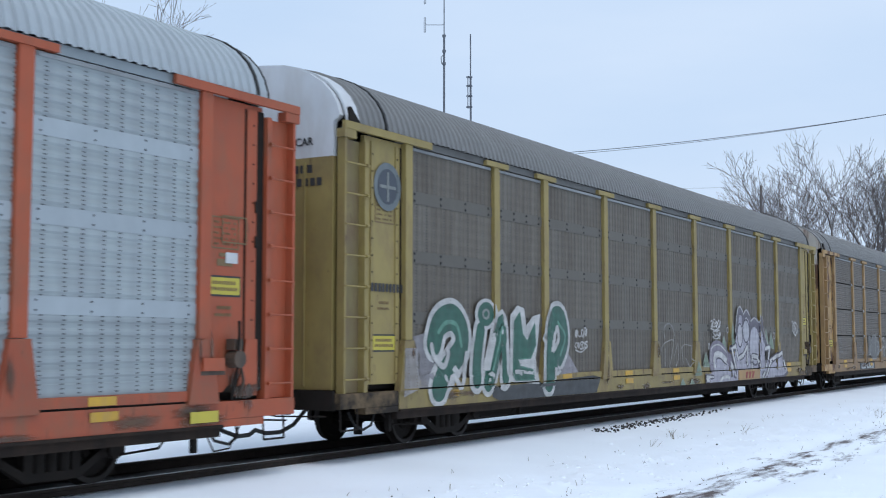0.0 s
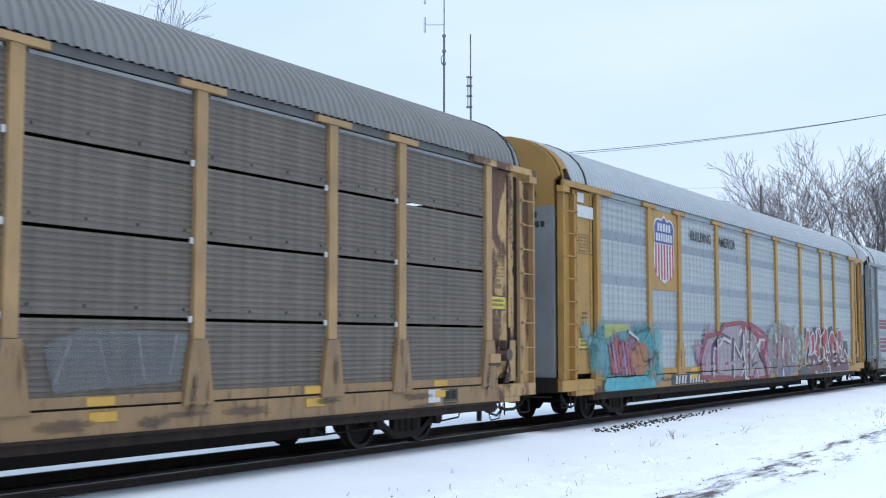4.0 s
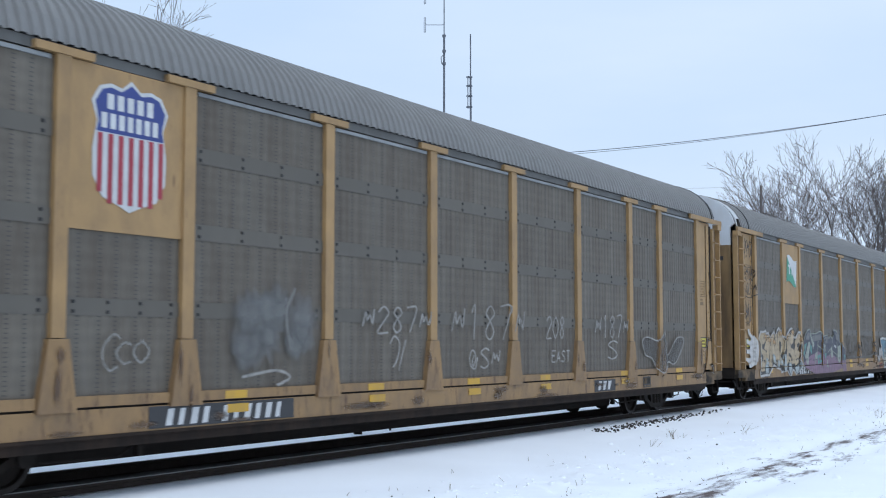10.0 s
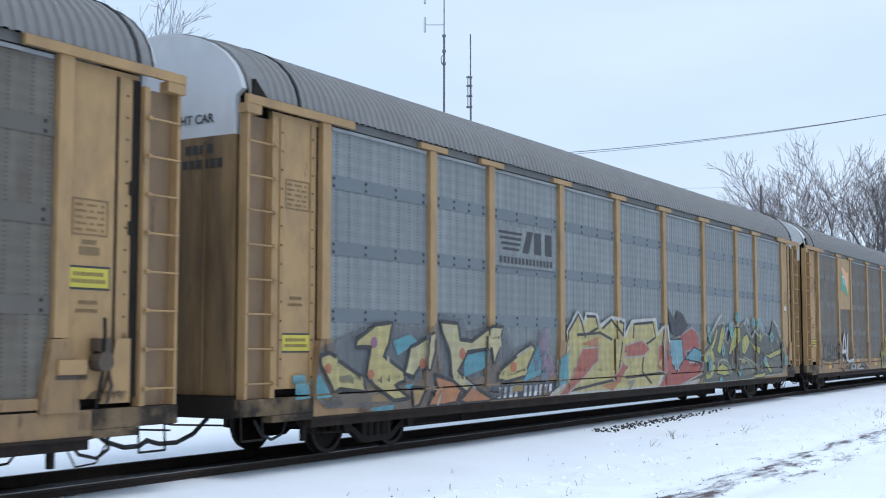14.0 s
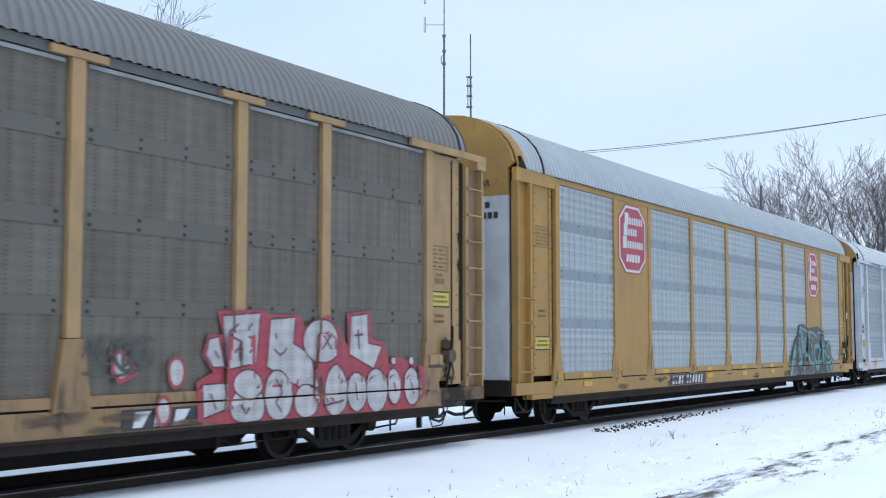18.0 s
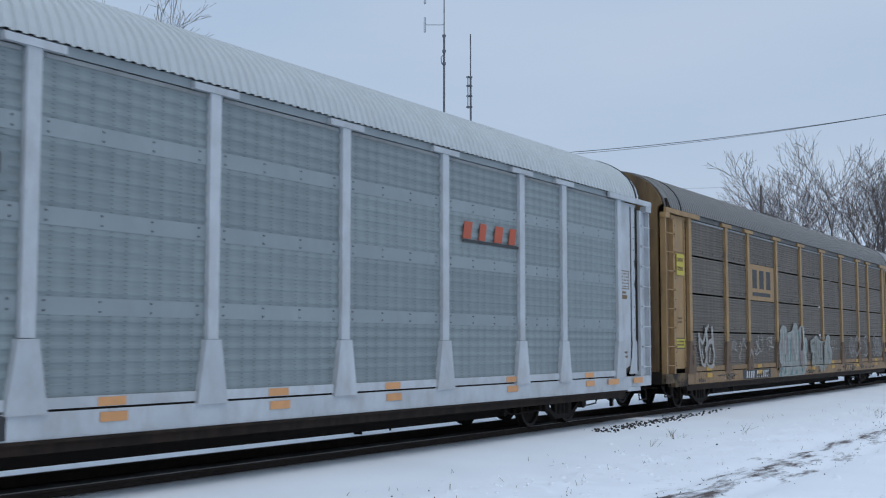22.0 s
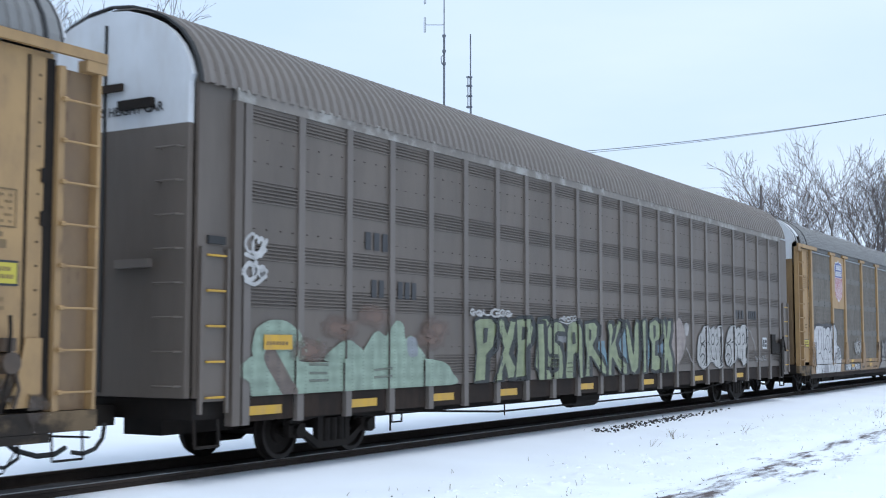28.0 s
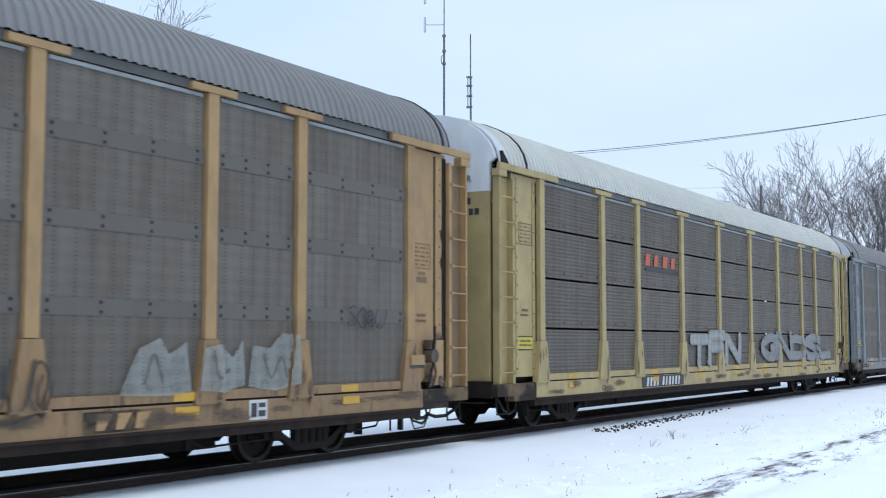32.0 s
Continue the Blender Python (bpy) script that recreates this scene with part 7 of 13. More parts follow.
s.shape([(15.50, 1.09), (16.06, 1.15), (16.90, 1.05), (17.95, 1.01), (17.82, 0.73), (16.66, 0.67), (15.51, 0.68)], (0.30, 0.28, 0.42), None, 0.05, cover=0.65)
s.shape([(16.58, 1.32), (16.79, 1.44), (16.92, 1.36), (16.84, 1.01), (16.63, 1.00)], (0.24, 0.05, 0.06), None, 0.05, smooth=True, cover=0.85)
s.shape([(16.03, 1.30), (16.17, 1.41), (16.29, 1.33), (16.20, 1.07), (16.06, 1.06)], (0.24, 0.05, 0.06), None, 0.05, smooth=True, cover=0.8)
s.shape([(15.23, 1.17), (15.35, 1.24), (15.42, 1.10), (15.34, 0.78), (15.23, 0.82)], (0.26, 0.07, 0.12), None, 0.05, smooth=True, cover=0.7)
s.blot(17.71, 1.42, 0.16, 0.1, (0.26, 0.06, 0.08), 1, 0.2, True)
s.blot(17.4, 1.49, 0.16, 0.1, (0.26, 0.06, 0.08), 1, 0.2, True)
s.blot(16.37, 1.86, 0.16, 0.1, (0.26, 0.06, 0.08), 1, 0.2, True)
s.blot(16.78, 1.82, 0.16, 0.1, (0.26, 0.06, 0.08), 1, 0.2, True)
s.blot(16.34, 1.48, 0.16, 0.1, (0.26, 0.06, 0.08), 1, 0.2, True)
s.ribbon([(16.40, 1.38), (16.31, 1.14)], 0.11, W)
s.ribbon([(17.15, 1.76), (17.25, 1.49)], 0.11, W)
s.ribbon([(17.45, 1.28), (17.49, 1.14)], 0.11, W)
s.ribbon([(15.64, 1.96), (15.69, 1.74)], 0.11, W)
s.ribbon([(16.49, 1.82), (16.35, 1.29)], 0.11, W)
s.ribbon([(16.29, 1.07), (16.37, 0.69)], 0.11, W)
s.ribbon([(14.88, 1.11), (14.86, 0.91)], 0.11, W)
s.shape([(14.87, 0.75), (15.09, 0.95), (15.21, 0.98), (15.11, 0.74)], (0.09, 0.22, 0.44), None, 0.05, cover=0.85)
s.shape([(15.93, 0.66), (16.12, 0.96), (16.32, 1.01), (16.25, 0.68)], (0.09, 0.22, 0.44), None, 0.05, cover=0.85)
s.shape([(16.72, 0.73), (16.87, 0.97), (16.97, 0.99), (16.85, 0.69)], (0.09, 0.22, 0.44), None, 0.05, cover=0.85)
s.shape([(17.68, 0.72), (17.82, 0.90), (17.98, 0.95), (17.91, 0.75)], (0.09, 0.22, 0.44), None, 0.05, cover=0.85)
s.shape([(17.25, 0.96), (17.41, 0.97), (17.15, 0.73), (17.00, 0.69)], (0.09, 0.22, 0.44), None, 0.05, cover=0.85)
s.ribbon([(14.86, 1.95), (14.96, 2.08)], 0.05, (0.16, 0.14, 0.18))
s.ribbon([(16.57, 2.05), (16.69, 2.17)], 0.05, (0.16, 0.14, 0.18))
s.ribbon([(16.95, 1.43), (17.21, 1.63), (17.40, 1.75)], 0.05, (0.16, 0.14, 0.18))
s.done(car, "faded pink and blue graffiti streaks")
s = Spray()
s.shape([(18.59, 1.03), (18.85, 1.31), (19.06, 1.42), (19.20, 1.01), (19.77, 0.91), (19.78, 0.66), (18.66, 0.66), (18.47, 0.76)], (0.07, 0.075, 0.095), None, 0.05, smooth=True)
s.shape([(19.77, 1.97), (19.84, 2.06), (19.95, 2.09), (20.11, 2.04), (20.07, 1.88), (19.85, 1.79)], (0.07, 0.075, 0.095), None, 0.05, smooth=True)
s.shape([(20.41, 2.20), (20.49, 2.26), (20.57, 2.20), (20.61, 2.30), (20.66, 2.30), (20.66, 2.11), (20.62, 1.92), (20.47, 1.67), (20.42, 1.73), (20.44, 1.98)], (0.07, 0.075, 0.095), None, 0.05, smooth=True)
s.shape([(21.26, 2.10), (21.39, 2.20), (21.59, 2.17), (21.53, 2.00), (21.26, 1.90)], (0.07, 0.075, 0.095), None, 0.05, smooth=True)
s.shape([(22.13, 2.01), (22.29, 2.09), (22.44, 2.09), (22.57, 2.20), (22.73, 2.29), (22.97, 2.31), (23.05, 2.21), (22.91, 2.14), (22.65, 2.02), (22.40, 1.81), (22.36, 1.46), (22.11, 1.40), (22.13, 1.74)], (0.07, 0.075, 0.095), None, 0.05, smooth=True)
s.shape([(23.30, 1.96), (23.47, 2.07), (23.62, 2.04), (23.42, 1.82)], (0.07, 0.075, 0.095), None, 0.05, smooth=True)
s.shape([(24.20, 0.98), (24.38, 1.28), (24.53, 1.59), (24.54, 1.90), (24.62, 1.94), (24.69, 1.75), (25.02, 1.79), (25.29, 1.71), (25.30, 1.26), (24.89, 1.43), (24.64, 1.12)], (0.07, 0.075, 0.095), None, 0.05, smooth=True)
s.shape([(19.51, 1.32), (19.94, 1.30), (20.48, 1.33), (21.07, 1.16), (21.51, 1.14), (21.97, 1.36), (22.41, 1.39), (22.98, 1.42), (23.77, 1.33), (24.38, 1.16), (24.73, 1.47), (25.09, 1.27), (25.44, 0.69), (24.90, 0.66), (23.79, 0.66), (22.48, 0.66), (21.52, 0.66), (20.67, 0.66), (20.43, 0.66), (20.26, 0.85), (19.52, 0.86)], (0.15, 0.045, 0.06), W, 0.05)
s.shape([(19.52, 0.85), (20.26, 0.85), (20.36, 0.66), (19.53, 0.66)], (0.15, 0.045, 0.06), (0.32, 0.17, 0.05), 0.05)
s.shape([(19.36, 2.16), (19.51, 2.15), (19.72, 2.12), (19.76, 1.88), (19.86, 1.43), (19.71, 1.32), (19.51, 1.31), (19.77, 1.33), (19.59, 1.73), (19.27, 1.38), (19.09, 1.03), (18.95, 1.02), (19.00, 1.34), (19.27, 1.82)], (0.40, 0.035, 0.055), W, 0.08)
s.shape([(19.85, 1.86), (19.99, 1.96), (20.22, 2.04), (20.36, 2.01), (20.42, 1.89), (20.41, 1.67), (20.32, 1.49), (20.30, 1.39), (20.21, 1.34), (19.94, 1.30), (19.83, 1.33), (20.01, 1.49), (20.02, 1.67), (19.94, 1.82)], (0.40, 0.035, 0.055), W, 0.08)
s.shape([(20.58, 2.08), (20.68, 2.13), (20.87, 2.18), (21.03, 2.22), (21.19, 2.16), (21.27, 2.00), (21.24, 1.83), (21.09, 1.67), (20.97, 1.51), (21.19, 1.41), (21.06, 1.19), (20.73, 1.23), (20.40, 1.39), (20.47, 1.58), (20.67, 1.76), (20.71, 1.92)], (0.40, 0.035, 0.055), W, 0.08)
s.shape([(21.15, 1.80), (21.39, 1.97), (21.71, 2.19), (21.95, 2.26), (22.14, 2.20), (22.22, 2.05), (22.17, 1.81), (22.12, 1.60), (22.06, 1.40), (22.41, 1.36), (21.97, 1.19), (21.62, 1.14), (21.52, 1.21), (21.45, 1.47), (21.27, 1.64)], (0.40, 0.035, 0.055), W, 0.08)
s.shape([(22.26, 1.57), (22.30, 1.75), (22.50, 1.88), (22.70, 2.06), (22.92, 2.12), (23.17, 2.03), (23.28, 1.85), (23.26, 1.41), (22.98, 1.38), (22.67, 1.30), (22.51, 1.32), (22.41, 1.46)], (0.40, 0.035, 0.055), W, 0.08)
s.shape([(23.33, 1.74), (23.59, 1.97), (23.82, 2.16), (24.22, 2.21), (24.43, 1.94), (24.37, 1.71), (24.48, 1.59), (24.35, 1.44), (24.32, 1.36), (24.23, 1.17), (23.66, 1.29), (23.48, 1.45), (23.42, 1.63)], (0.40, 0.035, 0.055), W, 0.08)
s.shape([(19.94, 1.30), (20.32, 1.33), (21.07, 1.17), (21.52, 1.17), (21.97, 1.33), (22.56, 1.35), (22.98, 1.40), (23.54, 1.33), (24.20, 1.19), (24.14, 0.98), (22.47, 0.90), (21.07, 1.00), (19.95, 1.13)], (0.15, 0.045, 0.06))
s.shape([(19.85, 1.86), (19.94, 1.84), (20.03, 1.67), (20.02, 1.52), (19.90, 1.42), (19.86, 1.61)], W)
s.shape([(20.62, 2.08), (20.74, 2.11), (20.75, 1.96), (20.67, 1.73), (20.51, 1.58), (20.41, 1.49), (20.68, 1.40), (20.44, 1.36), (20.09, 1.36), (20.28, 1.49), (20.30, 1.58), (20.43, 1.58), (20.55, 1.76)], W)
s.shape([(20.88, 2.13), (20.95, 2.15), (21.16, 1.90), (21.32, 2.00), (21.27, 1.74), (21.41, 1.57), (21.50, 1.54), (21.58, 1.21), (21.37, 1.16), (21.27, 1.47), (21.10, 1.62), (20.90, 1.48), (21.10, 1.44), (21.06, 1.19), (21.00, 1.19), (21.02, 1.41), (20.87, 1.48), (21.12, 1.73), (21.11, 1.86)], W)
s.shape([(21.06, 1.48), (21.18, 1.57), (21.32, 1.47), (21.37, 1.18), (21.11, 1.21)], (0.07, 0.075, 0.095))
s.shape([(21.66, 1.68), (21.82, 1.74), (21.89, 1.53), (21.78, 1.37), (21.83, 1.27), (21.68, 1.37), (21.73, 1.47)], W)
s.shape([(22.93, 1.65), (23.05, 1.68), (23.04, 1.45), (23.20, 1.41), (22.93, 1.30), (22.90, 1.42)], W)
s.shape([(22.28, 1.59), (22.31, 1.75), (22.45, 1.82), (22.50, 1.80), (22.37, 1.70), (22.41, 1.49), (22.58, 1.39), (22.62, 1.21), (22.46, 1.35)], W)
s.shape([(23.36, 1.74), (23.53, 1.82), (23.56, 1.56), (23.68, 1.41), (23.87, 1.37), (23.60, 1.32), (23.43, 1.45)], W)
s.shape([(23.91, 1.55), (24.15, 1.75), (24.13, 1.55), (24.35, 1.47), (24.38, 1.40), (24.07, 1.48)], W)
s.shape([(19.98, 1.19), (20.17, 1.21), (20.29, 1.07), (20.41, 0.96), (20.14, 1.00), (20.07, 0.92), (19.84, 0.93), (20.03, 0.96), (20.06, 1.04)], W)
s.shape([(19.51, 1.21), (19.67, 1.14), (19.73, 0.98), (19.60, 1.06), (19.52, 1.06)], W)
s.ribbon([(20.69, 1.17), (20.81, 1.09), (21.07, 1.09), (21.33, 1.16), (21.51, 1.18), (21.78, 1.10), (21.98, 1.02)], 0.06, W)
s.shape([(20.77, 1.20), (21.06, 1.20), (21.02, 1.14), (20.77, 1.13)], W)
s.shape([(21.93, 1.16), (22.05, 1.25), (22.19, 1.22), (22.32, 0.91), (22.35, 0.86), (22.15, 0.90), (21.98, 1.02), (21.83, 1.06), (21.93, 1.09)], W)
s.shape([(22.05, 1.06), (22.13, 1.12), (22.23, 0.95), (22.13, 0.97)], (0.15, 0.045, 0.06))
s.ribbon([(22.78, 1.10), (22.94, 1.06), (23.21, 1.27), (23.29, 1.23), (23.21, 1.09), (22.99, 1.04)], 0.06, W)
s.shape([(23.44, 0.89), (23.57, 1.01), (23.72, 0.90)], W)
s.ribbon([(23.57, 0.89), (23.53, 0.72)], 0.04, W)
s.ribbon([(24.38, 1.19), (23.99, 1.17), (23.92, 1.14), (24.14, 1.06), (24.57, 1.03), (24.70, 1.08), (24.51, 1.18), (24.70, 1.43), (24.83, 1.43), (25.16, 1.18)], 0.07, W)
s.shape([(22.35, 0.94), (22.53, 0.66), (22.36, 0.66)], W)
s.shape([(21.93, 0.89), (22.32, 0.85), (22.28, 0.69), (21.98, 0.69)], (0.07, 0.075, 0.095), W, 0.04)
s.shape([(20.38, 0.72), (20.50, 0.80), (20.58, 0.66), (20.49, 0.66)], W)
s.shape([(21.00, 0.66), (21.21, 0.71), (21.32, 0.66), (21.43, 0.66), (21.21, 0.66)], W)
s.shape([(20.96, 1.93), (21.15, 1.87), (21.09, 1.70), (20.86, 1.66), (20.81, 1.73)], (0.15, 0.13, 0.33), None, 0.05, cover=0.8)
s.shape([(20.21, 1.18), (20.56, 1.20), (20.61, 1.01), (20.40, 0.98), (20.25, 1.09)], (0.15, 0.13, 0.33), None, 0.05, cover=0.85)
s.shape([(20.10, 0.98), (20.25, 1.03), (20.41, 0.94), (20.34, 0.89), (20.14, 0.93)], (0.15, 0.13, 0.33), None, 0.05, cover=0.85)
s.shape([(21.34, 0.66), (21.62, 0.87), (21.84, 0.92), (21.61, 0.66), (21.52, 0.66)], (0.15, 0.13, 0.33), None, 0.05, cover=0.85)
s.shape([(22.53, 1.70), (22.71, 1.70), (22.82, 1.45), (22.69, 1.35), (22.56, 1.46)], (0.15, 0.13, 0.33), None, 0.05, cover=0.8)
s.shape([(23.86, 1.86), (24.06, 1.90), (24.03, 1.74), (23.89, 1.61)], (0.15, 0.13, 0.33), None, 0.05, cover=0.8)
s.shape([(24.02, 1.02), (24.36, 1.01), (24.33, 0.82), (24.08, 0.87)], (0.15, 0.13, 0.33), None, 0.05, cover=0.8)
s.done(car, "red graffiti letters with white outlines")

# pale grey car with red stripes
car = add_car(0.05, autorack("pale grey autorack railway car with dull red stripes", GREYPAINT, SILVER, ROOF_SILVER, END_WHITE, GREYPAINT, "silver", plate_x=7.55,
                             strip_mat=SILVER_LAP, hood=END_WHITE, gear=False, warning=False, reflect=ORANGESTRIP))
data_box(car, 22.3)
for k, (a, c) in enumerate(zip(POSTS, POSTS[1:])):
    for z0, z1 in ((2.58, 2.68), (2.46, 2.545), (2.30, 2.42), (1.83, 1.91), (1.69, 1.785), (1.50, 1.63), (1.33, 1.43)):
        flat_box("red_stripe", car, a + 0.13, c - 0.13, z0, z1, -1.5725, STRIPERED, thick=0.003)
sign = flat_box("sign", car, 7.40, 10.06, 4.03, 4.85, -1.578, SIGNRED, "red painted sign with white bars")
part("white_lettering", bar_text(bar_text(Build(), 8.05, 4.40, 8, 0.22, 0.155, -1.5795), 8.45, 4.20, 10, 0.08, 0.075, -1.5795), WHITELETTER, sign, kind="stuff")
b = Build()
for k in range(5):
    b.slab([(7.50 + 0.03 * k, 4.32 + 0.08 * k), (7.78, 4.30 + 0.08 * k), (7.92, 4.36 + 0.08 * k), (7.60, 4.365 + 0.08 * k)], -1.584, -1.5797)
part("white_emblem", b, WHITELETTER, sign)
RUST_RED, PLUM, AQUA, INKY, CREAM = (0.21, 0.045, 0.05), (0.29, 0.085, 0.23), (0.10, 0.42, 0.46), (0.05, 0.05, 0.06), (0.46, 0.33, 0.24)
s = Spray()
s.shape([(9.35, 1.98), (9.77, 2.03), (10.12, 2.10), (10.25, 2.30), (10.34, 2.37), (10.77, 2.32), (11.12, 2.26), (13.10, 2.25), (13.61, 2.35), (14.15, 2.39), (15.65, 2.24), (16.32, 2.41), (17.39, 2.38), (18.36, 2.31), (19.49, 2.31), (19.54, 0.74), (15.66, 0.66), (13.64, 0.66), (11.73, 0.66), (10.62, 0.66), (9.65, 0.66), (9.40, 0.66)], RUST_RED)
s.shape([(9.98, 1.47), (10.14, 1.54), (10.35, 1.14), (10.48, 0.80), (10.53, 0.66), (10.26, 0.66), (10.19, 1.08), (10.01, 1.28)], (0.20, 0.20, 0.21))
s.shape([(10.13, 1.70), (10.30, 1.74), (10.46, 1.47), (10.66, 1.06), (10.72, 0.66), (10.53, 0.66), (10.45, 0.93), (10.23, 1.34), (10.09, 1.51)], INKY)
s.shape([(10.32, 2.10), (10.49, 2.24), (10.60, 2.27), (10.73, 1.87), (10.86, 1.39), (10.97, 1.05), (11.05, 0.66), (10.72, 0.66), (10.69, 0.92), (10.56, 1.40), (10.41, 1.74), (10.26, 1.87)], AQUA)
s.shape([(11.57, 0.78), (11.73, 0.77), (11.93, 0.66), (11.57, 0.66)], INKY)
s.shape([(10.56, 2.33), (10.79, 2.30), (11.17, 2.23), (11.26, 1.74), (11.29, 1.46), (11.76, 1.92), (11.83, 2.02), (12.49, 2.05), (11.93, 1.45), (12.51, 1.29), (13.22, 1.09), (12.94, 0.71), (12.31, 0.66), (12.05, 0.97), (11.45, 1.19), (11.60, 0.74), (11.65, 0.66), (11.06, 0.66), (10.98, 1.05), (10.84, 1.46), (10.68, 2.01)], PLUM)
s.shape([(11.29, 1.46), (11.31, 1.63), (11.76, 1.94), (11.85, 1.92), (11.66, 1.71), (11.35, 1.42)], AQUA)
s.shape([(11.45, 1.19), (12.05, 0.97), (12.32, 0.66), (11.86, 0.66), (11.68, 0.77)], AQUA)
s.shape([(13.26, 2.18), (13.72, 2.17), (14.73, 2.22), (15.06, 2.05), (15.58, 0.88), (15.66, 0.66), (15.04, 0.66), (13.64, 0.66), (13.51, 1.35)], PLUM)
s.shape([(14.88, 2.19), (15.21, 2.17), (15.50, 1.75), (15.76, 1.31), (15.69, 0.96), (15.50, 1.19), (15.22, 1.75)], INKY)
s.shape([(15.21, 2.13), (15.50, 2.14), (15.66, 1.75), (15.72, 1.36), (15.53, 1.71)], (0.20, 0.20, 0.21))
s.shape([(14.09, 2.19), (14.36, 2.08), (14.36, 1.87), (14.20, 2.00)], INKY)
s.shape([(13.85, 2.15), (14.13, 2.08), (14.45, 1.63), (14.54, 1.29), (14.31, 1.42), (14.02, 1.83)], AQUA)
s.shape([(13.96, 1.42), (14.17, 1.26), (14.34, 0.93), (14.46, 0.66), (14.23, 0.66), (14.03, 1.02)], AQUA)
s.shape([(14.73, 2.17), (15.06, 2.01), (15.34, 1.54), (15.61, 0.97), (15.50, 0.78), (15.29, 0.75), (15.16, 1.15), (14.96, 1.67)], AQUA)
s.shape([(13.74, 0.66), (14.04, 0.73), (14.26, 0.66), (13.64, 0.66)], AQUA)
s.shape([(16.84, 2.22), (17.13, 2.09), (17.24, 1.57), (17.50, 0.90), (17.30, 0.96), (17.09, 1.57)], INKY)
s.shape([(15.74, 2.24), (16.23, 2.35), (16.58, 2.26), (16.93, 1.39), (17.24, 0.91), (16.93, 0.66), (16.58, 0.84), (16.41, 1.17), (15.99, 1.15), (15.82, 0.70), (15.51, 0.66), (15.74, 1.31), (15.85, 1.76)], PLUM)
s.shape([(16.49, 2.31), (16.84, 2.13), (17.11, 1.38), (17.33, 0.91), (17.20, 0.76), (16.97, 0.72), (16.84, 1.20), (16.66, 1.76)], AQUA)
s.shape([(16.12, 1.77), (16.25, 1.40), (16.00, 1.40)], AQUA)
s.shape([(15.90, 1.12), (16.19, 1.14), (16.12, 0.95), (15.91, 0.67), (15.73, 0.66), (15.82, 0.87)], AQUA)
s.shape([(16.24, 1.11), (16.41, 0.94), (16.07, 0.67), (15.99, 0.73)], INKY)
s.shape([(18.53, 2.01), (18.92, 1.77), (18.92, 1.54), (19.15, 1.21), (19.30, 0.85), (18.98, 0.76), (18.77, 1.36)], INKY)
s.shape([(16.93, 2.27), (17.96, 2.32), (18.36, 2.16), (18.52, 1.86), (18.26, 1.71), (18.73, 1.46), (18.83, 1.16), (18.60, 0.66), (18.06, 0.66), (17.39, 0.66), (17.30, 1.38)], PLUM)
s.shape([(18.20, 2.23), (18.49, 2.06), (18.59, 1.64), (18.28, 1.74)], AQUA)
s.shape([(17.65, 1.95), (17.89, 1.93), (17.77, 1.60)], AQUA)
s.shape([(18.77, 1.39), (19.11, 1.21), (19.11, 0.85), (18.81, 0.66), (18.56, 0.66), (18.77, 0.96)], AQUA)
s.shape([(17.92, 1.28), (18.36, 1.22), (18.48, 1.00), (18.06, 1.06)], AQUA)
s.ribbon([(10.34, 2.35), (10.32, 2.20), (10.21, 2.10), (10.13, 1.93), (10.24, 1.76), (10.09, 1.66), (10.03, 1.55), (9.96, 1.41), (10.15, 1.08), (10.25, 0.71)], 0.035, CREAM, False)
s.ribbon([(10.67, 2.37), (11.17, 2.25), (11.26, 1.78), (11.65, 1.99), (11.87, 2.06), (12.59, 2.07), (11.91, 1.46), (12.16, 1.39), (13.28, 1.09), (12.94, 0.71), (12.76, 0.66)], 0.035, CREAM, False)
s.ribbon([(13.61, 2.36), (13.95, 2.29), (14.16, 2.20), (14.14, 2.39), (14.73, 2.26), (15.34, 2.14), (15.50, 2.15), (15.69, 1.75), (15.80, 2.13)], 0.035, CREAM, False)
s.ribbon([(13.16, 2.37), (13.29, 2.06), (13.51, 1.35), (13.55, 0.95), (13.44, 0.66)], 0.035, CREAM, False)
s.ribbon([(16.23, 2.40), (16.66, 2.36), (17.02, 1.97), (17.17, 2.33), (18.36, 2.33), (18.77, 1.97), (19.11, 1.66), (19.11, 1.41), (19.52, 1.25), (19.81, 1.12)], 0.035, CREAM, False)
s.done(car, "purple block graffiti letters with cyan sides on dark red")
s = Spray()
s.haze(26.45, 27.5, 1.35, 2.15, [(0.10, 0.42, 0.26), (0.18, 0.46, 0.32)], 11, 73, 0.26)
s.done(car, "green spray-paint smear")

YG = "faded yellow autorack railway car with grey panels"


def yellow_car(nudge, label, **kw):
    return add_car(nudge, autorack(label, YELLOW, kw.pop("panels", WEATHERED), ROOF_GREY, kw.pop("top", END_WHITE), END_YELLOW, hood=kw.pop("hood", END_WHITE), **kw))


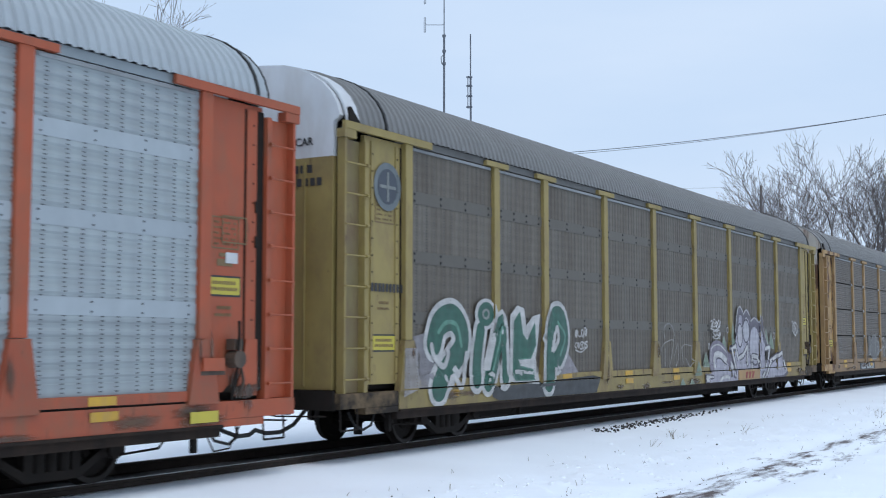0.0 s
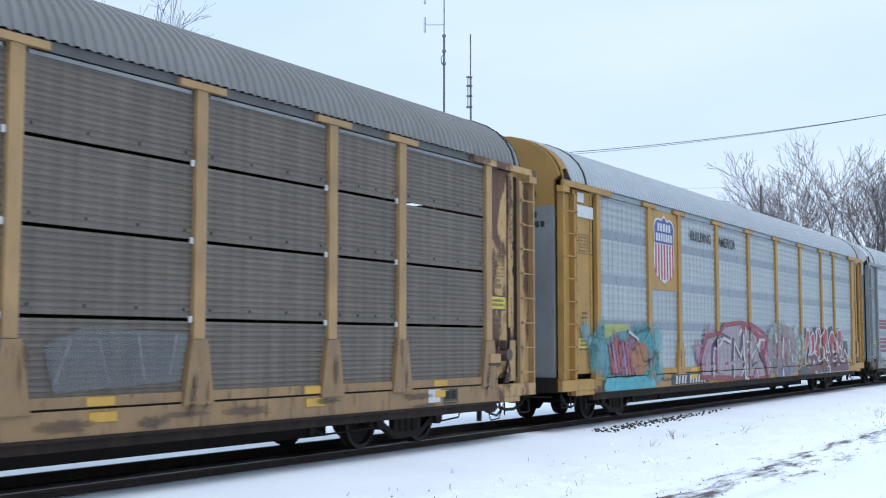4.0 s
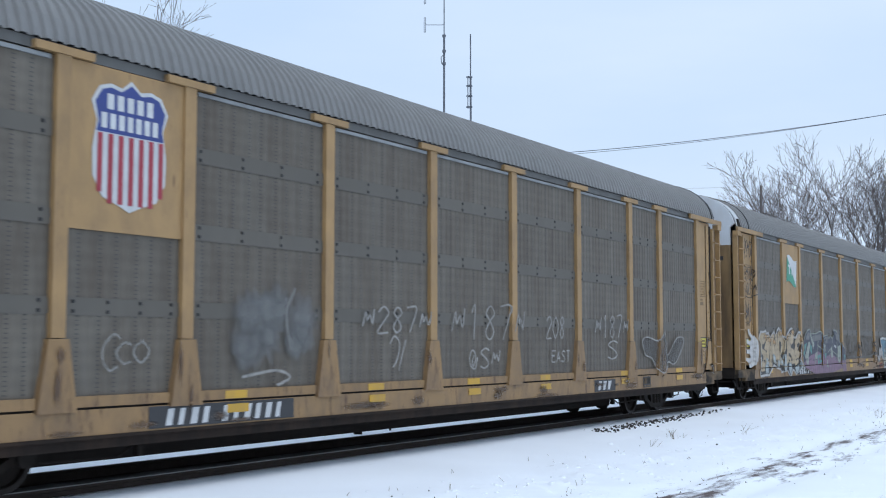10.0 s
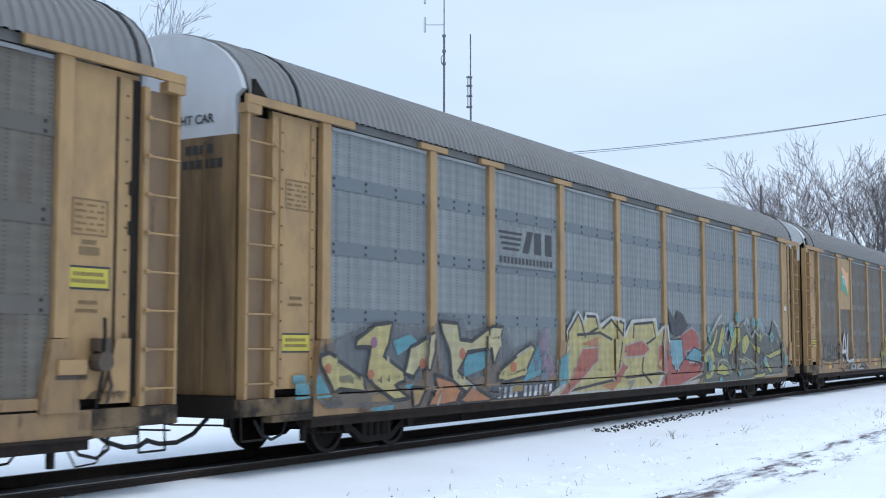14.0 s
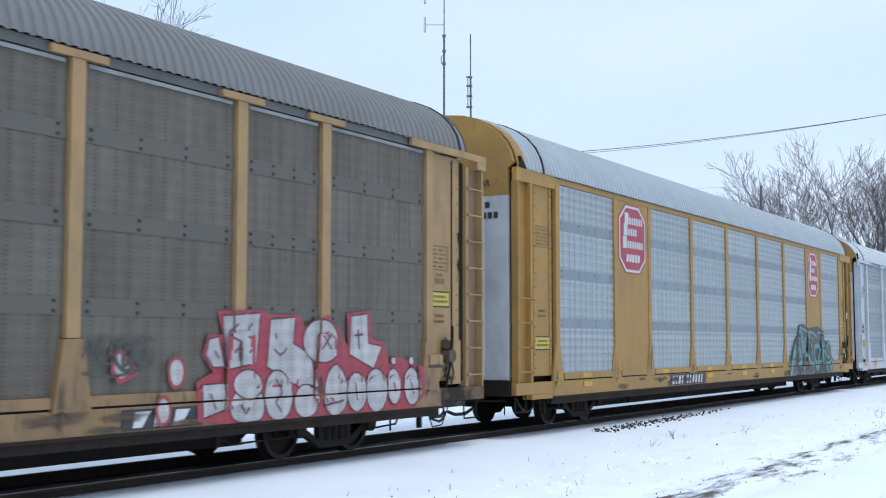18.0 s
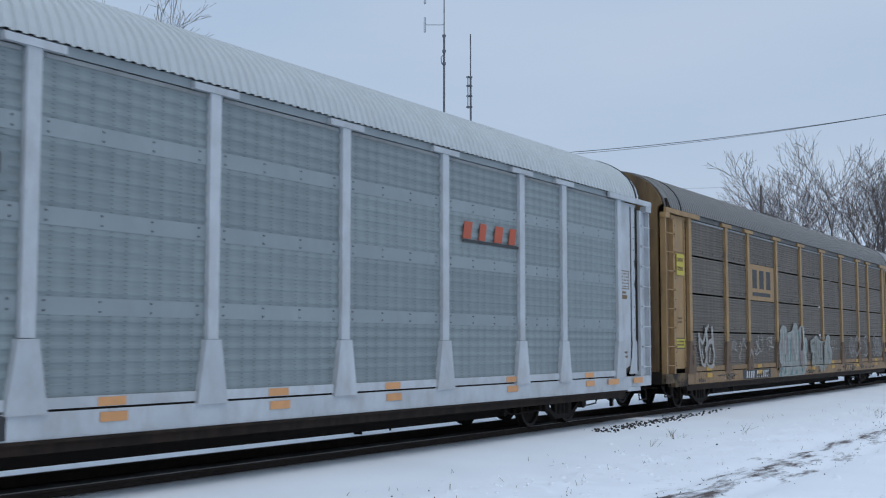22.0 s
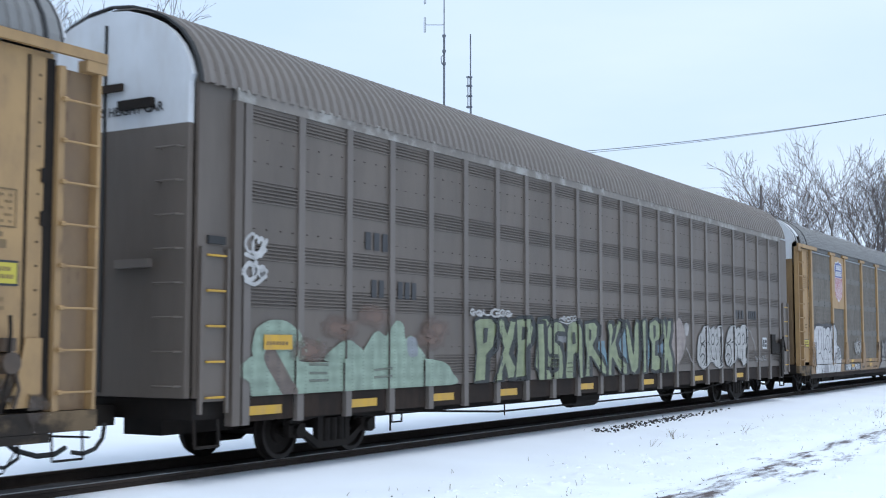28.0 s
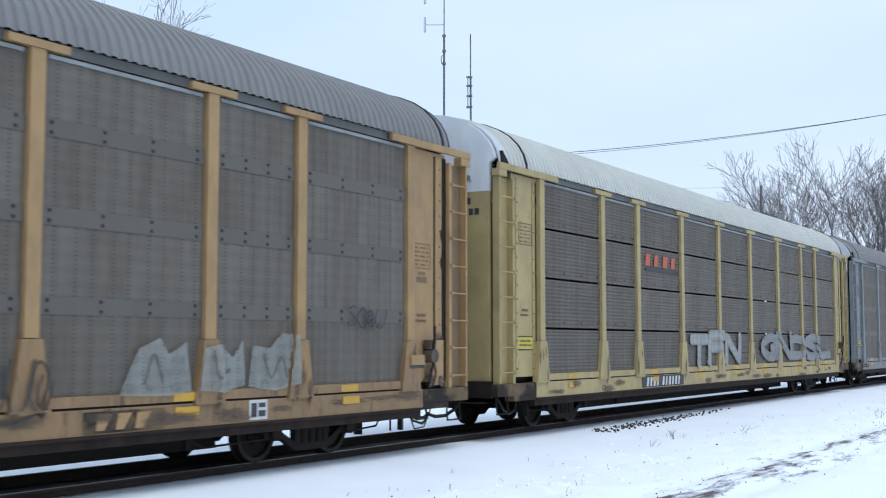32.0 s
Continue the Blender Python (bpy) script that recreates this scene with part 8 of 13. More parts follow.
# faded yellow, shield
car = yellow_car(-0.02, YG + " and a painted shield", plates=((1, (2, 3)),), plate_x=6.65, tail=0.25, gear=False)
owner_plate(car, 19.53, WHITELETTER, BLACKPAINT)
data_box(car, 22.25)
shield(car, 5.68, 6.90, 3.2, 4.76)
s = Spray()
s.haze(7.9, 10.0, 1.35, 2.4, [(0.22, 0.235, 0.24), (0.20, 0.21, 0.215)], 16, 81, 0.3)
CHALK = (0.40, 0.41, 0.40)
for word_, x0, x1, z0, z1 in (("~287~", 11.00, 13.00, 1.85, 2.25), ("?", 11.70, 12.30, 1.25, 1.80), ("~187~", 13.60, 16.40, 1.75, 2.35), ("@S~", 14.20, 15.40, 1.25, 1.60), ("2O8", 17.23, 18.10, 1.79, 2.21), ("EAST", 17.46, 18.33, 1.32, 1.54), ("~187~", 19.54, 21.42, 1.81, 2.28), ("S", 20.15, 20.85, 1.35, 1.74)):
    wd = (x1 - x0) / len(word_)
    for i, ch in enumerate(word_):
        s.glyph(ch, x0 + (i + 0.12) * wd, x0 + (i + 0.85) * wd, z0, z1, 0.038, CHALK, word_ != "EAST", 0.08)
s.scrawl(5.9, 6.6, 1.35, 1.8, (0.30, 0.31, 0.30), 0.035, 90, 3)
s.shape([(22.22, 1.75), (22.58, 1.83), (23.20, 1.75), (23.64, 1.97), (23.80, 1.41), (24.42, 1.80), (24.94, 1.80), (24.74, 1.49), (24.26, 1.19), (23.80, 1.24), (23.50, 0.99), (23.07, 1.09), (22.79, 1.34), (22.38, 1.43)], (0.10, 0.10, 0.10), CHALK, 0.035, True, 0.5)
s.ribbon([(8.3, 1.25), (9.0, 1.32), (9.3, 1.22), (9.0, 1.12)], 0.045, CHALK)
s.ribbon([(9.3, 1.6), (9.2, 2.1), (9.4, 2.45)], 0.05, (0.3, 0.31, 0.31))
s.done(car, "thin white chalky graffiti tags")

# faded yellow, flag, three big pieces
car = yellow_car(0.18, YG + " and large painted letters", plates=((1, (2, 3)),), plate_x=6.75, tail=0.2)
owner_plate(car, 19.56, RED_MARK)
data_box(car, 22.12)
flag_sign(car, 5.6, 6.92, 3.5, 4.5, WHITELETTER)
s = Spray()
for k, (a, c, z0, z1) in enumerate(((1.3, 2.1, 4.1, 4.75), (1.25, 2.2, 3.5, 4.0), (1.3, 2.3, 3.05, 3.6), (1.3, 1.9, 2.3, 2.95))):
    s.scrawl(a, c, z0, z1, K, 0.035, 91 + k, 5)
s.done(car, "black marker scrawls on the door")
# painted hand shape: five finger strokes and a palm blot
s = Spray()
for z, l in ((2.02, 0.35), (1.72, 0.55), (1.45, 0.75), (1.2, 0.7), (1.05, 0.5)):
    s.ribbon([(2.05, 1.45 + (z - 1.5) * 0.7), (1.6, z), (2.0 - l, z + 0.02)], 0.13, W)
s.blot(2.0, 1.5, 0.3, 0.42, W, 3, 0.1)
s.done(car, "white painted hand shape with blunt fingers")
s = Spray()
s.shape([(2.52, 1.87), (2.71, 2.03), (2.99, 2.02), (3.20, 2.06), (3.35, 1.96), (3.46, 2.02), (3.61, 1.91), (3.73, 1.84), (3.79, 1.92), (4.00, 1.99), (4.12, 2.05), (4.21, 1.92), (4.38, 1.99), (4.46, 2.09), (4.63, 2.16), (4.85, 2.06), (5.08, 1.90), (5.22, 1.88), (5.55, 1.94), (5.90, 2.12), (6.10, 2.17), (6.31, 2.03), (6.37, 1.88), (6.59, 1.87), (6.92, 2.04), (7.09, 2.06), (7.27, 1.82), (7.21, 1.59), (7.10, 1.44), (6.99, 1.15), (7.28, 0.99), (7.34, 0.88), (6.72, 0.76), (6.50, 0.70), (6.29, 0.82), (6.08, 0.84), (5.93, 0.66), (5.78, 0.66), (5.58, 0.78), (5.48, 0.85), (5.02, 0.82), (4.80, 0.79), (4.71, 0.89), (4.32, 0.94), (3.99, 1.02), (3.76, 0.91), (3.46, 0.74), (3.03, 0.74), (2.56, 0.72)], (0.055, 0.055, 0.055), (0.52, 0.54, 0.54), 0.07)
s.shape([(2.58, 1.84), (2.71, 1.96), (2.99, 1.97), (3.22, 1.98), (3.18, 1.79), (3.00, 1.70), (2.79, 1.67), (2.80, 1.50), (3.15, 1.44), (3.20, 1.14), (2.96, 0.89), (2.62, 0.88), (2.61, 1.11), (2.95, 1.21), (2.94, 1.32), (2.66, 1.50)], (0.50, 0.40, 0.25), (0.50, 0.40, 0.25), 0.06)
s.shape([(3.43, 1.92), (3.58, 1.90), (3.67, 1.73), (3.53, 1.37), (3.43, 1.06), (3.16, 1.06), (3.31, 1.49), (3.06, 1.54), (3.32, 1.79)], (0.50, 0.40, 0.25), (0.50, 0.40, 0.25), 0.06)
s.shape([(3.65, 1.59), (3.81, 1.59), (3.80, 1.24), (3.77, 1.00), (3.61, 0.98), (3.45, 1.03), (3.60, 1.19)], (0.50, 0.40, 0.25), (0.50, 0.40, 0.25), 0.06)
s.shape([(3.81, 1.90), (4.05, 1.96), (4.08, 1.61), (4.14, 1.36), (4.22, 1.73), (4.22, 1.94), (4.37, 1.95), (4.40, 1.48), (4.38, 1.16), (4.15, 1.08), (3.94, 1.16), (3.83, 1.49), (3.77, 1.67)], (0.50, 0.40, 0.25), (0.50, 0.40, 0.25), 0.06)
s.shape([(4.50, 1.97), (4.67, 2.07), (4.95, 1.93), (5.06, 1.80), (5.01, 1.54), (4.70, 1.31), (4.94, 1.14), (4.89, 1.03), (4.61, 1.08), (4.32, 0.99), (4.35, 1.16), (4.47, 1.48), (4.47, 1.73)], (0.50, 0.40, 0.25), (0.50, 0.40, 0.25), 0.06)
s.shape([(5.03, 1.85), (5.20, 1.74), (5.19, 1.54), (5.01, 1.42)], (0.50, 0.40, 0.25), (0.50, 0.40, 0.25), 0.06)
s.shape([(5.32, 1.82), (5.55, 1.92), (5.86, 2.00), (5.92, 1.81), (5.57, 1.73), (5.53, 1.46), (5.49, 1.13), (5.24, 1.05), (5.37, 1.47)], (0.50, 0.40, 0.25), (0.50, 0.40, 0.25), 0.06)
s.shape([(5.95, 1.91), (6.11, 2.09), (6.28, 2.03), (6.25, 1.74), (5.98, 1.66), (5.94, 1.74)], (0.50, 0.40, 0.25), (0.50, 0.40, 0.25), 0.06)
s.shape([(5.91, 1.75), (5.66, 1.70), (5.60, 1.46), (5.86, 1.39), (6.03, 1.28), (5.97, 1.18), (5.56, 1.29), (5.57, 1.11), (5.92, 1.06), (6.36, 1.08), (6.40, 1.31), (6.28, 1.46), (5.91, 1.53), (5.87, 1.66)], (0.50, 0.40, 0.25), (0.50, 0.40, 0.25), 0.06)
s.shape([(6.43, 1.74), (6.92, 1.98), (7.17, 1.95), (7.18, 1.73), (6.81, 1.60), (6.71, 1.45), (7.01, 1.37), (6.72, 1.09), (6.44, 1.01), (6.33, 1.01), (6.49, 1.31), (6.37, 1.45), (6.48, 1.60)], (0.50, 0.40, 0.25), (0.50, 0.40, 0.25), 0.06)
s.shape([(3.19, 1.26), (3.45, 1.19), (3.39, 1.05), (3.16, 1.06)], (0.40, 0.48, 0.50), (0.40, 0.48, 0.50), 0.04)
s.shape([(3.89, 1.37), (4.15, 1.29), (4.20, 1.09), (3.99, 1.10)], (0.40, 0.48, 0.50), (0.40, 0.48, 0.50), 0.04)
s.shape([(5.01, 1.34), (5.22, 1.33), (5.25, 1.07), (5.30, 0.85), (5.02, 0.83), (4.90, 1.08)], (0.40, 0.48, 0.50), (0.40, 0.48, 0.50), 0.04)
s.shape([(5.52, 1.06), (5.88, 1.06), (5.94, 0.90), (5.83, 0.70), (5.66, 0.80)], (0.40, 0.48, 0.50), (0.40, 0.48, 0.50), 0.04)
s.shape([(6.34, 0.92), (6.83, 0.99), (6.84, 0.82), (6.50, 0.72)], (0.40, 0.48, 0.50), (0.40, 0.48, 0.50), 0.04)
s.shape([(4.36, 1.16), (4.57, 1.16), (4.53, 0.95), (4.36, 0.96)], (0.40, 0.48, 0.50), (0.40, 0.48, 0.50), 0.04)
s.shape([(3.02, 1.06), (3.31, 1.05), (3.35, 0.81), (3.03, 0.80)], (0.40, 0.48, 0.50), (0.40, 0.48, 0.50), 0.04)
s.shape([(6.94, 1.08), (7.05, 1.07), (7.24, 0.90), (6.94, 0.89)], (0.40, 0.48, 0.50), (0.40, 0.48, 0.50), 0.04)
s.shape([(4.61, 1.25), (4.92, 1.13), (4.89, 1.04), (4.64, 1.09)], (0.40, 0.48, 0.50), (0.40, 0.48, 0.50), 0.04)
s.shape([(4.60, 1.75), (4.78, 1.74), (4.83, 1.62), (4.65, 1.33)], (0.055, 0.055, 0.055))
s.shape([(6.70, 1.54), (6.98, 1.65), (6.92, 1.74), (6.65, 1.65)], (0.055, 0.055, 0.055))
s.blot(3.13, 1.88, 0.22, 0.12, (0.52, 0.33, 0.15), 1, 0.2, True)
s.blot(3.54, 1.8, 0.22, 0.12, (0.52, 0.33, 0.15), 1, 0.2, True)
s.blot(4.05, 1.73, 0.22, 0.12, (0.52, 0.33, 0.15), 1, 0.2, True)
s.blot(5.46, 1.86, 0.22, 0.12, (0.52, 0.33, 0.15), 1, 0.2, True)
s.blot(7.15, 1.83, 0.22, 0.12, (0.52, 0.33, 0.15), 1, 0.2, True)
s.blot(4.76, 2.0, 0.22, 0.12, (0.52, 0.33, 0.15), 1, 0.2, True)
s.blot(6.16, 2.05, 0.22, 0.12, (0.52, 0.33, 0.15), 1, 0.2, True)
s.ribbon([(2.99, 1.86), (4.95, 1.89)], 0.02, (0.16, 0.12, 0.08), False)
s.ribbon([(5.13, 1.89), (5.90, 1.90)], 0.02, (0.16, 0.12, 0.08), False)
s.done(car, "tan block graffiti letters with black and white outlines")
s = Spray()
s.shape([(7.28, 1.29), (7.51, 1.67), (7.81, 1.98), (8.13, 2.13), (8.39, 2.16), (8.59, 2.01), (9.21, 2.02), (9.65, 2.09), (9.96, 2.10), (10.11, 1.94), (10.84, 1.98), (11.01, 1.85), (11.26, 1.96), (11.53, 1.85), (11.79, 1.99), (11.70, 2.18), (12.16, 2.14), (12.54, 1.96), (12.64, 1.76), (12.93, 1.62), (13.34, 1.47), (13.58, 1.26), (13.50, 1.04), (13.13, 0.96), (12.16, 0.89), (8.94, 0.92), (7.40, 0.94)], (0.055, 0.06, 0.095), (0.36, 0.42, 0.36), 0.05)
s.shape([(7.35, 1.05), (8.40, 1.27), (9.51, 1.41), (10.43, 1.23), (11.44, 1.30), (12.73, 1.06), (13.50, 1.09), (13.60, 0.66), (11.44, 0.66), (10.44, 0.66), (9.52, 0.66), (8.95, 0.66), (7.52, 0.93)], (0.24, 0.14, 0.22))
s.shape([(7.34, 1.35), (7.63, 1.63), (8.00, 1.71), (7.76, 1.44), (7.52, 1.23)], (0.08, 0.30, 0.27))
s.shape([(8.39, 1.67), (8.66, 1.59), (8.61, 1.33), (8.40, 1.43)], (0.08, 0.30, 0.27))
s.shape([(9.22, 1.25), (9.81, 1.33), (9.90, 1.05), (9.37, 0.98)], (0.08, 0.30, 0.27))
s.shape([(10.12, 1.32), (10.43, 1.36), (10.28, 1.13)], (0.08, 0.30, 0.27))
s.shape([(13.03, 1.32), (13.29, 1.22), (13.13, 1.05)], (0.08, 0.30, 0.27))
s.shape([(7.74, 1.27), (8.20, 1.75), (8.43, 1.71), (8.21, 1.35), (8.03, 0.95), (7.81, 1.03)], (0.36, 0.42, 0.36))
s.shape([(8.39, 2.07), (8.54, 1.99), (8.95, 1.67), (8.80, 1.49), (8.52, 1.83)], (0.36, 0.42, 0.36))
s.shape([(8.94, 1.08), (9.08, 1.34), (9.38, 1.43), (9.31, 1.17)], (0.36, 0.42, 0.36))
s.shape([(12.31, 1.57), (12.74, 1.64), (12.85, 1.27), (12.54, 0.97), (12.24, 1.08)], (0.36, 0.42, 0.36))
s.shape([(11.23, 1.48), (11.44, 1.55), (11.63, 1.20), (11.35, 1.14)], (0.36, 0.42, 0.36))
s.shape([(10.02, 1.68), (10.29, 1.64), (10.21, 1.30)], (0.36, 0.42, 0.36))
s.shape([(10.43, 1.23), (10.68, 1.12), (10.79, 0.86), (10.52, 0.96)], (0.36, 0.42, 0.36))
s.shape([(7.81, 1.81), (8.13, 2.06), (8.39, 2.03), (8.26, 1.81)], (0.17, 0.18, 0.18))
s.shape([(8.66, 1.94), (9.88, 2.01), (9.96, 1.82), (8.80, 1.75)], (0.17, 0.18, 0.18))
s.shape([(10.19, 1.87), (10.84, 1.93), (10.79, 1.69), (10.27, 1.69)], (0.17, 0.18, 0.18))
s.shape([(11.98, 2.09), (12.47, 1.95), (12.46, 1.76), (12.07, 1.84)], (0.17, 0.18, 0.18))
s.ribbon([(9.51, 1.77), (9.36, 1.63), (9.81, 1.54), (10.15, 1.41)], 0.05, (0.36, 0.42, 0.36), False)
s.ribbon([(10.84, 1.38), (11.47, 1.57), (11.53, 1.85)], 0.05, (0.36, 0.42, 0.36), False)
s.ribbon([(11.01, 1.24), (11.44, 1.44), (12.16, 1.27)], 0.05, (0.36, 0.42, 0.36), False)
s.ribbon([(8.94, 1.00), (9.51, 1.65)], 0.05, (0.36, 0.42, 0.36), False)
s.ribbon([(10.28, 0.97), (10.79, 0.85)], 0.05, (0.36, 0.42, 0.36), False)
s.ribbon([(12.16, 1.76), (12.33, 1.38), (11.98, 1.08)], 0.05, (0.36, 0.42, 0.36), False)
s.ribbon([(8.52, 1.83), (8.59, 1.97)], 0.05, (0.36, 0.42, 0.36), False)
s.ribbon([(11.83, 1.60), (12.01, 1.56)], 0.1, (0.50, 0.52, 0.52))
s.shape([(11.53, 0.66), (12.93, 0.79), (13.03, 0.66), (11.53, 0.66)], (0.30, 0.22, 0.10))
s.done(car, "dark green and purple graffiti letters")
s = Spray()
s.scrawl(13.8, 19.0, 1.2, 2.0, (0.10, 0.088, 0.074), 0.07, 99, 9)
s.shape([(19.54, 1.39), (19.69, 1.51), (19.87, 1.49), (19.96, 1.35), (19.88, 1.17), (19.65, 1.11)], (0.48, 0.48, 0.47), (0.36, 0.36, 0.35), 0.04, smooth=True, cover=0.85)
s.shape([(19.93, 1.46), (20.06, 1.54), (20.17, 1.45), (20.17, 1.09), (20.01, 1.06)], (0.48, 0.48, 0.47), (0.36, 0.36, 0.35), 0.04, smooth=True, cover=0.85)
s.shape([(19.16, 1.13), (19.50, 1.17), (19.65, 1.04), (19.60, 0.94), (19.16, 0.96)], (0.48, 0.48, 0.47), (0.36, 0.36, 0.35), 0.04, smooth=True, cover=0.85)
s.shape([(23.80, 0.97), (24.11, 1.39), (24.27, 1.51), (24.47, 1.38), (24.60, 0.99), (24.36, 0.91), (23.96, 0.88)], (0.48, 0.48, 0.47), (0.36, 0.36, 0.35), 0.04, smooth=True, cover=0.85)
s.shape([(19.90, 1.87), (20.38, 1.91), (21.07, 1.87), (21.31, 1.91), (21.74, 1.87), (21.94, 1.91), (22.89, 1.87), (23.07, 1.75), (23.19, 1.88), (23.41, 1.93), (23.68, 1.87), (23.84, 1.67), (23.84, 1.32), (23.81, 0.97), (23.71, 0.70), (23.20, 0.68), (22.91, 0.66), (22.09, 0.66), (21.57, 0.66), (20.97, 0.72), (20.51, 0.67), (20.38, 0.71), (20.39, 1.01), (20.30, 1.09), (20.17, 1.38), (20.16, 1.56), (19.93, 1.67)], (0.05, 0.05, 0.055), (0.54, 0.55, 0.55), 0.085)
s.shape([(19.94, 1.83), (20.16, 1.86), (20.99, 1.81), (20.91, 1.67), (20.88, 1.44), (20.96, 1.29), (20.61, 1.37), (20.50, 1.07), (20.37, 1.07), (20.30, 1.38), (20.17, 1.45), (20.19, 1.55), (20.29, 1.59), (20.00, 1.70)], (0.07, 0.22, 0.31))
s.shape([(21.11, 1.84), (21.31, 1.85), (21.35, 1.75), (21.29, 1.44), (21.49, 1.44), (21.61, 1.75), (21.69, 1.82), (21.71, 1.67), (21.62, 1.36), (21.38, 1.23), (21.07, 1.32), (21.05, 1.59)], (0.07, 0.22, 0.31))
s.shape([(21.74, 1.57), (21.94, 1.81), (22.20, 1.85), (22.32, 1.75), (22.47, 1.34), (22.29, 1.26), (22.14, 1.35), (21.88, 1.27), (21.69, 1.36)], (0.07, 0.22, 0.31))
s.shape([(22.26, 1.81), (22.61, 1.83), (22.88, 1.73), (22.99, 1.46), (22.77, 1.41), (22.62, 1.50), (22.48, 1.33)], (0.07, 0.22, 0.31))
s.shape([(23.03, 1.57), (23.19, 1.82), (23.41, 1.88), (23.64, 1.82), (23.73, 1.58), (23.66, 1.26), (23.43, 1.23), (23.26, 1.41), (23.19, 1.27), (23.02, 1.32)], (0.07, 0.22, 0.31))
s.shape([(20.44, 1.00), (20.61, 1.21), (20.78, 1.30), (20.96, 1.14), (21.08, 0.97), (20.62, 0.89), (20.40, 0.71)], (0.46, 0.46, 0.36))
s.shape([(20.61, 1.45), (20.84, 1.50), (20.82, 1.30), (20.67, 1.26)], (0.46, 0.46, 0.36))
s.shape([(21.32, 1.12), (21.44, 1.23), (21.66, 1.22), (21.65, 0.81), (21.39, 0.67), (21.25, 0.83)], (0.46, 0.46, 0.36))
s.shape([(21.71, 0.81), (21.89, 0.92), (22.07, 0.95), (21.97, 0.75), (21.76, 0.66)], (0.46, 0.46, 0.36))
s.shape([(22.08, 1.01), (22.62, 1.08), (23.05, 1.11), (23.05, 1.00), (22.62, 0.80), (22.28, 0.82), (22.15, 0.66)], (0.46, 0.46, 0.36))
s.shape([(23.10, 1.19), (23.49, 0.97), (23.80, 1.23), (23.74, 0.98), (23.66, 0.84), (23.20, 0.73), (23.05, 0.92)], (0.46, 0.46, 0.36))
s.shape([(22.62, 1.42), (22.83, 1.49), (22.93, 1.25), (22.69, 1.16)], (0.46, 0.46, 0.36))
s.shape([(21.46, 1.51), (21.59, 1.43), (21.54, 1.24)], (0.46, 0.46, 0.36))
s.shape([(20.19, 1.38), (20.30, 1.34), (20.35, 1.09), (20.22, 1.09)], (0.46, 0.46, 0.36))
s.shape([(22.14, 1.23), (22.34, 1.26), (22.51, 1.10), (22.15, 1.07)], (0.46, 0.46, 0.36))
s.shape([(23.34, 1.50), (23.44, 1.45), (23.43, 1.22), (23.31, 1.21), (23.28, 1.40)], (0.54, 0.55, 0.55))
s.shape([(22.28, 0.90), (22.60, 0.91), (22.52, 0.66), (22.22, 0.66)], (0.06, 0.05, 0.05), (0.42, 0.42, 0.38), 0.05)
s.ribbon([(21.31, 1.86), (21.26, 1.44)], 0.05, (0.05, 0.05, 0.055), False)
s.ribbon([(21.81, 1.75), (21.69, 1.43)], 0.05, (0.05, 0.05, 0.055), False)
s.ribbon([(22.47, 1.83), (22.56, 1.42)], 0.05, (0.05, 0.05, 0.055), False)
s.ribbon([(20.77, 1.74), (20.61, 1.45), (21.08, 0.99)], 0.05, (0.05, 0.05, 0.055), False)
s.ribbon([(23.04, 1.75), (23.08, 1.08)], 0.05, (0.05, 0.05, 0.055), False)
s.done(car, "blue graffiti letters over white cloud shapes")

# blue-grey panels, dark emblem, yellow pieces
car = yellow_car(0.14, "autorack railway car with yellow frame, blue-grey panels and yellow graffiti", panels=BLUEGREY, plate_x=7.2, strip_mat=DARK_STRIP, hood=ROOF_GREY, gear=False, warning=False)
sign = flat_box("sign", car, 7.40, 9.92, 3.10, 3.86, -1.583, BLUEGREY, "dark grey emblem of slanted bars")
b = Build()
for k in range(4):
    b.slab([(7.55 + 0.05 * (3 - k), 3.40 + 0.10 * k), (8.35 + 0.04 * k, 3.40 + 0.10 * k), (8.38 + 0.04 * k, 3.45 + 0.10 * k), (7.58 + 0.05 * (3 - k), 3.45 + 0.10 * k)], -1.592, -1.588)
b.slab([(8.5, 3.38), (8.75, 3.38), (8.95, 3.8), (8.7, 3.8)], -1.592, -1.588)
bar_text(b, 9.0, 3.38, 2, 0.42, 0.34, -1.588)
bar_text(b, 7.6, 3.16, 15, 0.12, 0.11, -1.588)
part("dark_lettering", b, BLACKPAINT, sign, kind="stuff")
YEL, RED2, TEAL = (0.55, 0.46, 0.14), (0.45, 0.11, 0.06), (0.10, 0.33, 0.36)
s = Spray()
s.shape([(2.01, 0.92), (2.12, 1.62), (3.40, 1.98), (5.24, 1.96), (5.47, 2.19), (6.28, 2.10), (6.36, 1.89), (7.70, 2.06), (8.18, 1.59), (8.99, 1.75), (9.51, 1.30), (9.08, 0.79), (7.23, 0.72), (7.23, 0.66), (5.24, 0.66), (4.64, 0.66), (3.47, 0.66), (3.41, 0.72), (2.36, 0.76)], (0.15, 0.17, 0.19), None, 0.05, cover=0.5)
s.shape([(2.02, 1.16), (2.12, 1.26), (2.42, 0.92), (2.07, 0.90)], (0.10, 0.36, 0.44), None, 0.05, cover=0.9)
s.shape([(3.44, 0.71), (4.09, 0.74), (4.06, 0.66), (3.49, 0.66)], (0.10, 0.36, 0.44), None, 0.05, cover=0.9)
s.shape([(6.28, 1.47), (7.10, 1.56), (7.01, 1.25), (6.28, 1.11)], (0.10, 0.36, 0.44), None, 0.05, cover=0.9)
